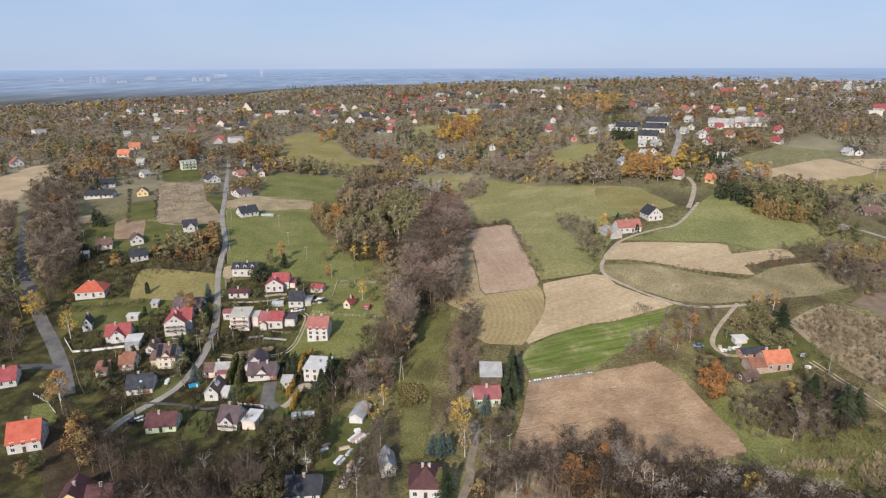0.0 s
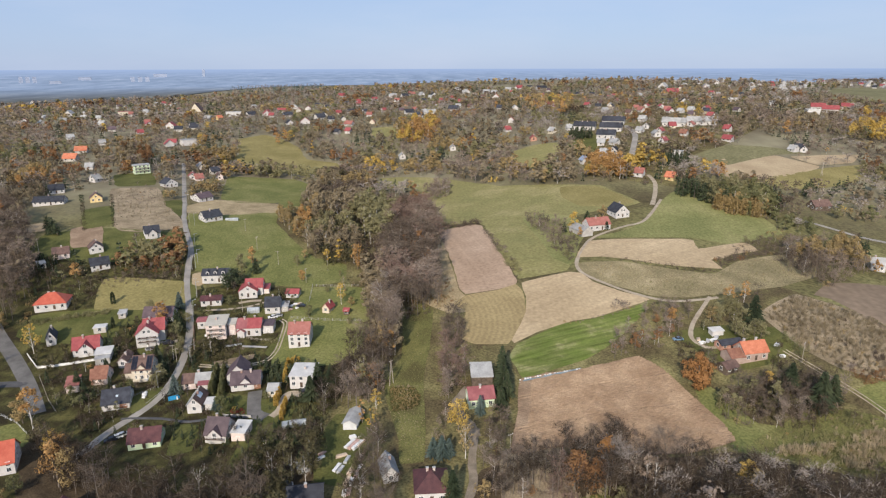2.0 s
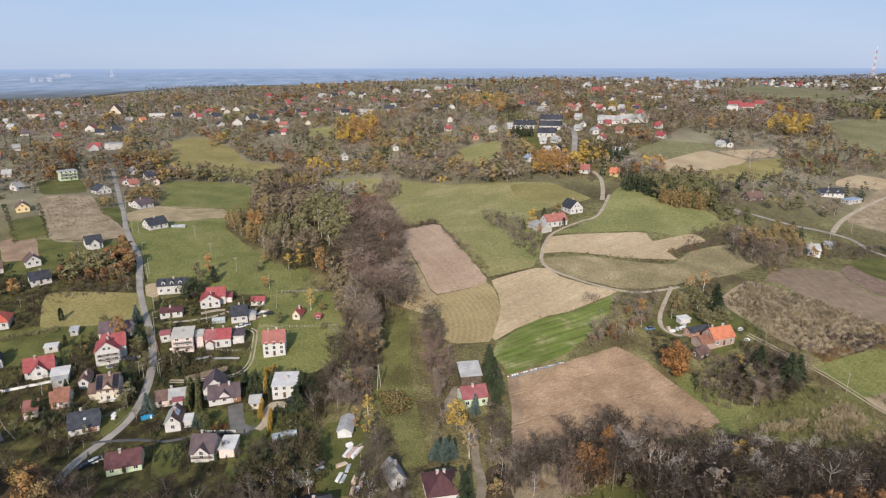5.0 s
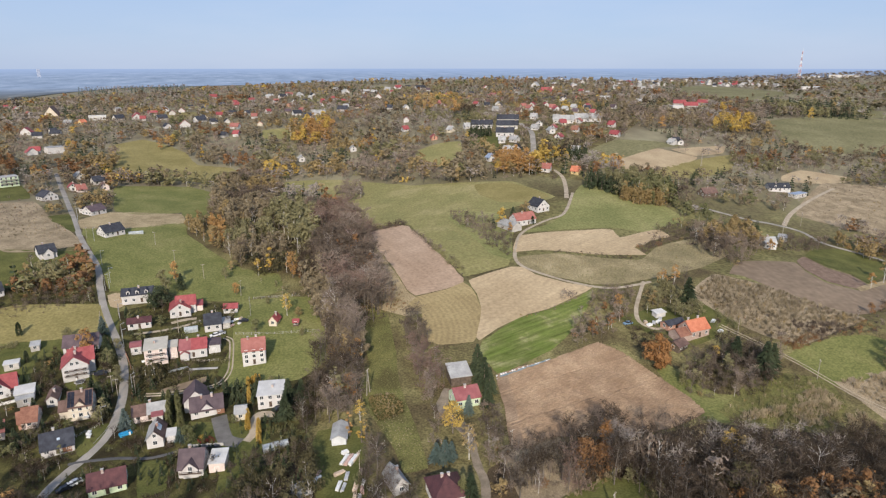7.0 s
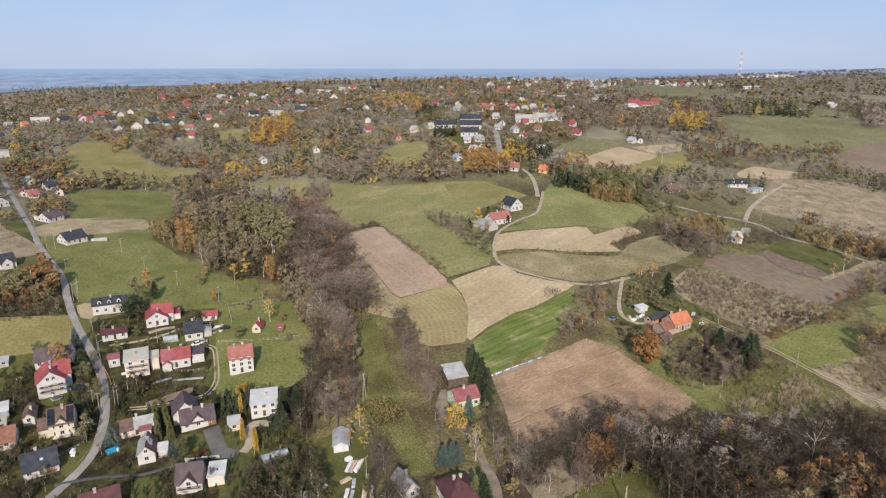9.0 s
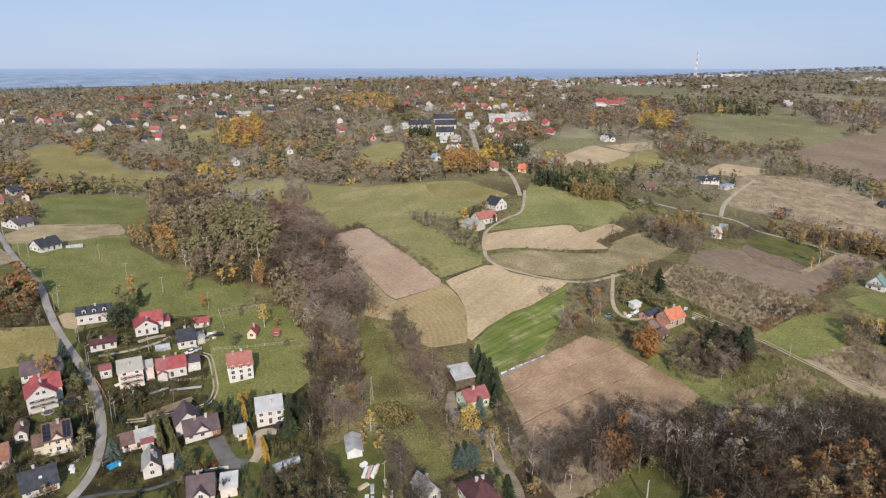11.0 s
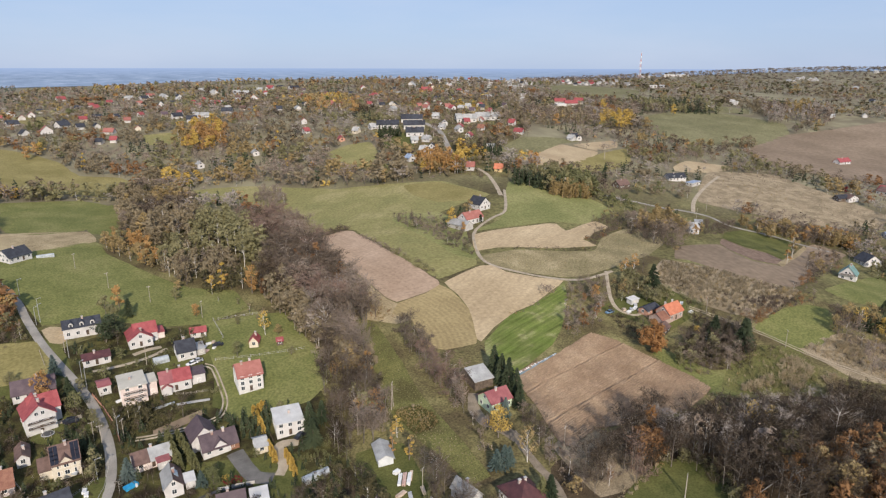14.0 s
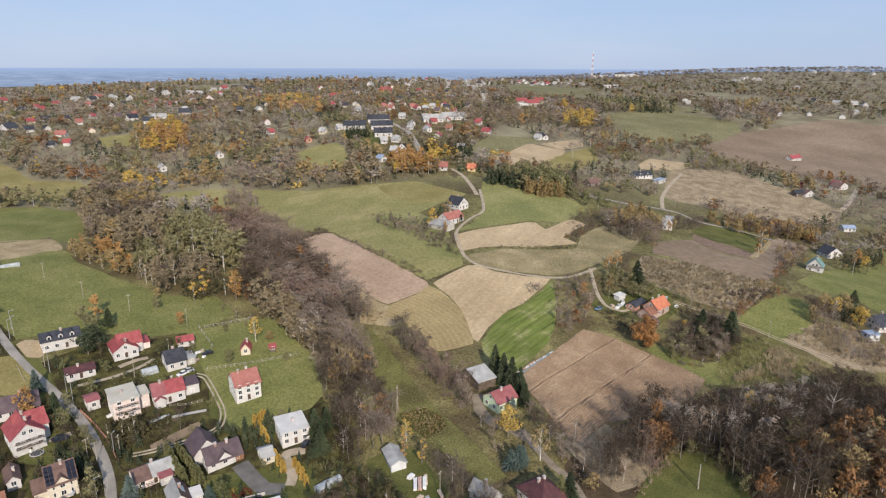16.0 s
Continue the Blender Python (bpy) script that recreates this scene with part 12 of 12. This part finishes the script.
def trampoline(x, y, r, label):
    base = new("trampoline")
    base.matrix_world = pose(x, y, float(height(x, y)) + 0.05)
    ring = bmesh.new()
    n = 20
    for i in range(n):
        a, b = 2 * math.pi * i / n, 2 * math.pi * (i + 1) / n
        ring.faces.new([ring.verts.new((math.cos(u) * k, math.sin(u) * k, z)) for u, k, z in ((a, r, 0.7), (b, r, 0.7), (b, r - 0.25, 0.74), (a, r - 0.25, 0.74))])
        ring.faces.new([ring.verts.new((math.cos(u) * r, math.sin(u) * r, z)) for u, z in ((a, 0.6), (b, 0.6), (b, 0.7), (a, 0.7))])
    part("frame", ring, SMALL["tarp"], base)
    bed = bmesh.new()
    bed.faces.new([bed.verts.new((math.cos(2 * math.pi * i / n) * (r - 0.2), math.sin(2 * math.pi * i / n) * (r - 0.2), 0.71)) for i in range(n)])
    part("bed", bed, M["shaded_asphalt"], base)
    for i in range(6):
        a = math.pi * i / 3
        part("leg", bm_box(math.cos(a) * r - 0.05, math.cos(a) * r + 0.05, math.sin(a) * r - 0.05, math.sin(a) * r + 0.05, -0.3, 1.7), M["pole"], base)
    return tagged(base, label, "trampoline")


pole(-105.0, 392.7, 8, "wood")
pole(-92.1, 361.8, 8, "wood")
pole(-76.6, 339.5, 8, "wood")
pole(-119.4, 334.2, 8, "lamp")
pole(-127.4, 362.8, 8, "lamp")
pole(-109.9, 300.7, 8, "lamp")
pole(-97.5, 244.5, 7, "lamp")
pole(-104.5, 246.0, 7, "wood")
pole(-154.8, 443.1, 8, "lamp")
pole(-142.2, 404.2, 7, "wood")
pole(-15.4, 211.5, 10, "frame")
pole(19.8, 164.0, 8, "wood")
pole(320.5, 460.3, 11, "frame")
pole(302.5, 333.9, 9, "wood")
pole(-25.6, 171.1, 8, "wood")
pole(-104.6, 226.8, 7, "lamp")
pole(-84.5, 284.0, 8, "wood")
pole(-58.5, 314.2, 8, "wood")
pole(140.5, 207.3, 8, "wood")
pole(147.9, 173.5, 8, "wood")
pole(-30.7, 205.4, 8, "wood")
pole(-26.6, 283.0, 8, "wood")
pole(291.3, 201.2, 9, "lamp")
pole(271.7, 318.1, 9, "wood")
pole(-120.8, 332.3, 8, "lamp")
pole(-111.1, 305.3, 8, "wood")
pole(-105.0, 277.0, 8, "lamp")
pole(-96.1, 241.7, 8, "wood")
pole(-29.0, 238.4, 8, "wood")
pole(-119.9, 340.3, 8, "lamp")
pole(-106.2, 282.1, 8, "lamp")
pole(-102.4, 243.2, 7, "wood")
pole(-159.9, 463.6, 7, "wood")
pole(-137.4, 399.1, 8, "lamp")
pole(-249.8, 488.4, 8, "wood")
pole(-210.2, 356.2, 8, "wood")
car(-110.9, 259.3, 10, "dark", "dark car parked on a garden drive")
car(-109.5, 195.0, 30, "dark", "dark car parked beside the lane")
car(-108.2, 196.3, 30, "white", "white car parked beside the lane")
car(-107.0, 197.3, 30, "silver", "silver car parked beside the lane")
car(100.8, 227.7, 5, "blue", "pale blue car parked on grass")
car(-46.9, 215.0, 30, "dark", "dark car beside a white house")
car(-67.2, 277.6, 0, "silver", "silver car parked in a yard")
car(-69.4, 276.4, 20, "white", "white car parked in a yard")
car(-57.7, 286.1, 0, "dark", "dark car parked on a lawn")
car(-109.5, 232.9, 60, "silver", "silver car parked in a garden")
car(223.1, 380.7, 20, "white", "white car on a lane verge")
car(-110.3, 258.4, 0, "dark", "dark car beside the lane")
trampoline(-46.6, 162.2, 2.1, "round dark garden trampoline on a lawn")
trampoline(-117.1, 255.1, 1.9, "round dark garden trampoline before a house")
pool(-96.4, 219.2, 25, 3.8, 2.0, "rectangular bright blue garden pool with a cover")
pool(-119.5, 258.3, 5, 2.6, 1.8, "small bright blue paddling pool beside a house")
greenhouse(-49.2, 194.5, 8, 7, 2.6, 1.9, "pale film greenhouse on metal hoops beside a garden")
greenhouse(-79.4, 283.9, 5, 5.5, 3.2, 2.3, "pale bluish greenhouse in a kitchen garden")
greenhouse(-117.9, 413.9, 5, 8, 2.2, 1.7, "low bluish-white garden tunnel beside a field")
greenhouse(-47.2, 194.8, 5, 5, 2.4, 1.8, "grey-white film greenhouse in a garden")
greenhouse(-82.5, 254.6, 12, 7, 0.9, 0.7, "long white garden cloche in a vegetable plot")
board_stack(-28.9, 178.8, 58, 5.2, 1.0, 0.9, SMALL["white"], "stack of pale boards lying on a mown yard")
board_stack(-27.7, 178.3, 58, 5.4, 1.0, 1.0, SMALL["pinktimber"], "stack of pale boards lying on a mown yard")
board_stack(-26.5, 177.6, 58, 5.0, 1.1, 0.9, SMALL["white"], "stack of pale boards lying on a mown yard")
board_stack(-25.4, 178.6, 58, 4.2, 0.9, 0.8, SMALL["timber"], "stack of pale boards lying on a mown yard")
board_stack(-28.2, 182.3, 20, 2.0, 1.4, 0.9, SMALL["white"], "stack of pale boards lying on a mown yard")
board_stack(-31.3, 173.4, 20, 3.2, 1.4, 0.7, SMALL["timber"], "stack of pale boards lying on a mown yard")
board_stack(-29.4, 171.1, 70, 3.6, 1.1, 0.7, SMALL["tarp"], "stack of pale boards lying on a mown yard")
board_stack(-32.3, 167.7, 66, 4.2, 1.1, 0.7, SMALL["white"], "stack of pale boards lying on a mown yard")
board_stack(-31.0, 166.7, 66, 3.6, 1.0, 0.6, SMALL["tarp"], "stack of pale boards lying on a mown yard")
board_stack(-27.7, 165.4, 70, 4.6, 1.3, 0.9, SMALL["timber"], "stack of pale boards lying on a mown yard")
board_stack(-26.2, 163.4, 80, 3.2, 1.1, 0.8, SMALL["pinktimber"], "stack of pale boards lying on a mown yard")
board_stack(-28.8, 160.9, 75, 4.2, 1.1, 0.8, SMALL["timber"], "stack of pale boards lying on a mown yard")
board_stack(-27.5, 160.1, 80, 3.0, 1.0, 0.9, SMALL["white"], "stack of pale boards lying on a mown yard")
board_stack(-28.1, 156.1, 85, 3.4, 1.2, 0.8, SMALL["pinktimber"], "stack of pale boards lying on a mown yard")
board_stack(-29.3, 155.6, 85, 2.6, 1.2, 0.7, SMALL["white"], "stack of pale boards lying on a mown yard")
board_stack(-25.3, 171.2, 75, 3.4, 1.0, 0.7, SMALL["timber"], "stack of pale boards lying on a mown yard")
board_stack(-37.8, 173.6, 40, 3.0, 1.1, 0.8, SMALL["white"], "stack of pale boards lying on a mown yard")
board_stack(-37.4, 176.0, 40, 2.6, 1.0, 0.6, SMALL["pinktimber"], "stack of pale boards lying on a mown yard")
board_stack(-25.3, 166.6, 70, 2.6, 0.9, 0.6, SMALL["white"], "stack of pale boards lying on a mown yard")
ribbon("plastic_sheet", [(32.1, 204.3), (42.9, 207.1), (55.7, 210.7)], 0.9, mat("blue_grey_sheet", (0.11, 0.17, 0.2), (0.2, 0.27, 0.3), 0.4, 0.5, 0.2), 0.66, "blue-grey plastic sheet along a ploughed field", "sheet", 0.0)
bale(31.4, 205.3, "white wrapped bale on a strip beside a ploughed field", 0.50)
bale(33.3, 205.7, "white wrapped bale on a strip beside a ploughed field", 0.68)
bale(34.3, 205.9, "white wrapped bale on a strip beside a ploughed field", 0.62)
bale(35.3, 206.2, "white wrapped bale on a strip beside a ploughed field", 0.56)
bale(37.2, 206.6, "white wrapped bale on a strip beside a ploughed field", 0.50)
bale(38.2, 206.8, "white wrapped bale on a strip beside a ploughed field", 0.68)
bale(39.2, 207.0, "white wrapped bale on a strip beside a ploughed field", 0.62)
bale(41.1, 207.4, "white wrapped bale on a strip beside a ploughed field", 0.56)
bale(42.1, 207.6, "white wrapped bale on a strip beside a ploughed field", 0.50)
bale(43.1, 207.8, "white wrapped bale on a strip beside a ploughed field", 0.68)
bale(45.0, 208.2, "white wrapped bale on a strip beside a ploughed field", 0.62)
bale(46.0, 208.4, "white wrapped bale on a strip beside a ploughed field", 0.56)
bale(47.0, 208.6, "white wrapped bale on a strip beside a ploughed field", 0.50)
bale(48.9, 209.0, "white wrapped bale on a strip beside a ploughed field", 0.68)
bale(49.9, 209.2, "white wrapped bale on a strip beside a ploughed field", 0.62)
bale(50.9, 209.5, "white wrapped bale on a strip beside a ploughed field", 0.56)
bale(52.8, 209.9, "white wrapped bale on a strip beside a ploughed field", 0.50)
bale(53.8, 210.1, "white wrapped bale on a strip beside a ploughed field", 0.68)
bale(54.8, 210.3, "white wrapped bale on a strip beside a ploughed field", 0.62)
ribbon("tarpaulin", [(30.7, 203.8), (43.4, 206.3), (56.1, 208.7)], 0.5, SMALL["tarp"], 0.25, "blue-grey tarpaulin strip along a field edge", "tarpaulin")
fence([(-166.7, 255.5), (-157.6, 244.8), (-149.3, 245.9), (-140.6, 247.9), (-131.5, 249.9)], 2.6, 1.4, SMALL["white"], "white panelled garden fence with posts", 2, True)
fence([(-60.9, 275.4), (-45, 270.4), (-27.8, 265.8)], 3.5, 1.3, M["concrete"], "pale wire fence with concrete posts", 2, False)
fence([(-52.8, 309.1), (-42, 307.2), (-31.1, 305.4)], 3.5, 1.3, M["concrete"], "pale wire fence round an orchard", 2, False)
fence([(-54.8, 309.8), (-54.4, 291.5), (-55.7, 289.2)], 3.5, 1.3, M["concrete"], "pale wire fence beside a lawn", 2, False)
fence([(-102.5, 270.8), (-99.4, 254.3), (-96.8, 239.5)], 3, 1.4, M["darkwood"], "dark wooden fence along the lane", 3, False)
fence([(-74.9, 204.7), (-69.8, 203.5), (-64.7, 202.2)], 3, 1.5, M["concrete"], "concrete garden wall beside a lane", 2, True)
fence([(-154.8, 213.3), (-146.2, 207.8), (-139, 200.7)], 3, 1.2, SMALL["white"], "white fence beside a lawn", 2, False)
fence([(-153.5, 238.1), (-142.1, 221.4), (-135.8, 213.7)], 3, 1.3, M["pole"], "wooden garden fence beside the road", 2, False)
fence([(-130.7, 234.4), (-125.1, 234.8), (-121.6, 225.7)], 3, 1.3, M["concrete"], "pale garden fence beside a house", 2, False)
fence([(-119.6, 309.6), (-117.7, 296.7)], 3, 1.2, M["pole"], "wooden fence beside the lane", 2, False)
fence([(-54.7, 223.8), (-54.9, 215.2)], 2.5, 1.3, M["darkwood"], "dark garden fence beside a drive", 3, False)
church(474, 1076, -22, "cream church with a steep red roof on the ridge")
house(-295.8, 982.1, -5, 18, 14, 5, "y", "brown", "cream", rise=12, far=True, sink=4, name="chapel", category="church", label="tall cream chapel with a steep gable")
mast(1555, 1576, 80, "tall red and white lattice radio mast")
house(1675, 1529, -40, 80, 20, 7, "flat", "pale", "white", label="long white industrial hall far away", far=True, sink=6, name="industrial_hall", category="hall", chimneys=0)
house(1652, 1627, -40, 50, 20, 6, "flat", "pale", "white", label="long white industrial hall far away", far=True, sink=6, name="industrial_hall", category="hall", chimneys=0)
block(-1422, 2642, 28, 14, 12, 22, "pale apartment block in a distant hazy town")
block(-1402, 2652, 28, 14, 12, 22, "pale apartment block in a distant hazy town")
block(-1382, 2663, 27, 14, 12, 22, "pale apartment block in a distant hazy town")
block(-1066, 2804, 21, 16, 12, 18, "pale apartment block in a distant hazy town")
block(-1040, 2814, 20, 16, 12, 18, "pale apartment block in a distant hazy town")
block(-1014, 2823, 20, 16, 12, 18, "pale apartment block in a distant hazy town")
block(-932, 3374, 15, 14, 12, 34, "pale apartment block in a distant hazy town")
block(-1307, 2921, 24, 50, 12, 12, "pale apartment block in a distant hazy town")
block(-1125, 3314, 19, 60, 12, 14, "pale apartment block in a distant hazy town")
block(-1277, 2604, 26, 40, 12, 8, "pale apartment block in a distant hazy town")
block(-1567, 2675, 30, 20, 12, 12, "pale apartment block in a distant hazy town")
fence([(-103.5, 271.5), (-100.6, 262), (-98.4, 252.6), (-97.4, 242)], 2.2, 1.3, WALL["brick"], "brick-red wooden fence along the lane", 2, True)
fence([(-105.7, 216.9), (-103.2, 222.8), (-101.4, 230.9), (-100.7, 237.1)], 2.2, 0.5, M["concrete"], "low pale kerb wall beside the lane", 2, True)
fence([(-77.8, 259.8), (-73, 257.4), (-67.4, 256.6)], 2.2, 1.1, M["pole"], "wooden terrace fence before a house", 3, False)
fence([(-114.2, 220.5), (-106.9, 225.4), (-105.5, 227)], 2.6, 1.1, M["concrete"], "pale garden fence beside a lawn", 2, False)
fence([(-130.3, 222.7), (-124.3, 223.7)], 2.6, 1.1, M["concrete"], "pale garden fence beside a lawn", 2, False)
board_stack(-62.2, 287.6, 51, 2.4, 1.2, 0.6, SMALL["white"], "low pile of boards and sheeting on garden grass")
board_stack(-60.7, 289.3, 3, 2, 1.2, 0.6, SMALL["white"], "low pile of boards and sheeting on garden grass")
board_stack(-58.8, 289.7, 59, 1.6, 1.2, 0.6, SMALL["timber"], "low pile of boards and sheeting on garden grass")
board_stack(-62.5, 284.0, 44, 2, 1.2, 0.6, SMALL["pinktimber"], "low pile of boards and sheeting on garden grass")
board_stack(-59.4, 285.1, 45, 1.5, 1.2, 0.6, SMALL["white"], "low pile of boards and sheeting on garden grass")
board_stack(-57.2, 287.0, 18, 1.6, 1.2, 0.6, SMALL["tarp"], "low pile of boards and sheeting on garden grass")
board_stack(-108.2, 223.2, 80, 2.2, 1.2, 0.6, SMALL["white"], "low pile of boards and sheeting on garden grass")
board_stack(-107.8, 221.3, 87, 2, 1.2, 0.6, SMALL["white"], "low pile of boards and sheeting on garden grass")
board_stack(-95.8, 263.9, 25, 2, 1.2, 0.6, SMALL["white"], "low pile of boards and sheeting on garden grass")
board_stack(114.8, 225.8, 26, 2.6, 1.4, 0.9, SMALL["white"], "pile of boards and sheeting in a farmyard")
board_stack(115.0, 222.8, 82, 2.2, 1.4, 0.9, SMALL["white"], "pile of boards and sheeting in a farmyard")
board_stack(112.4, 225.6, 55, 2, 1.4, 0.9, SMALL["tarp"], "pile of boards and sheeting in a farmyard")
board_stack(109.6, 224.5, 14, 2.4, 1.4, 0.9, SMALL["white"], "pile of boards and sheeting in a farmyard")
board_stack(109.1, 227.0, 70, 2, 1.4, 0.9, SMALL["timber"], "pile of boards and sheeting in a farmyard")
board_stack(137.6, 218.9, 34, 2.4, 1.4, 0.9, SMALL["white"], "pile of boards and sheeting in a farmyard")
board_stack(135.1, 211.2, 6, 1.8, 1.4, 0.9, SMALL["white"], "pile of boards and sheeting in a farmyard")
board_stack(117.0, 227.6, 50, 2, 1.4, 0.9, SMALL["tarp"], "pile of boards and sheeting in a farmyard")
pole(34.6, 131.0, 7, "frame")
fence([(43.2, 119.9), (55.7, 121.6), (66.5, 122.5)], 2.2, 0.6, M["concrete"], "low concrete wall at the edge of a wood", 2, True)
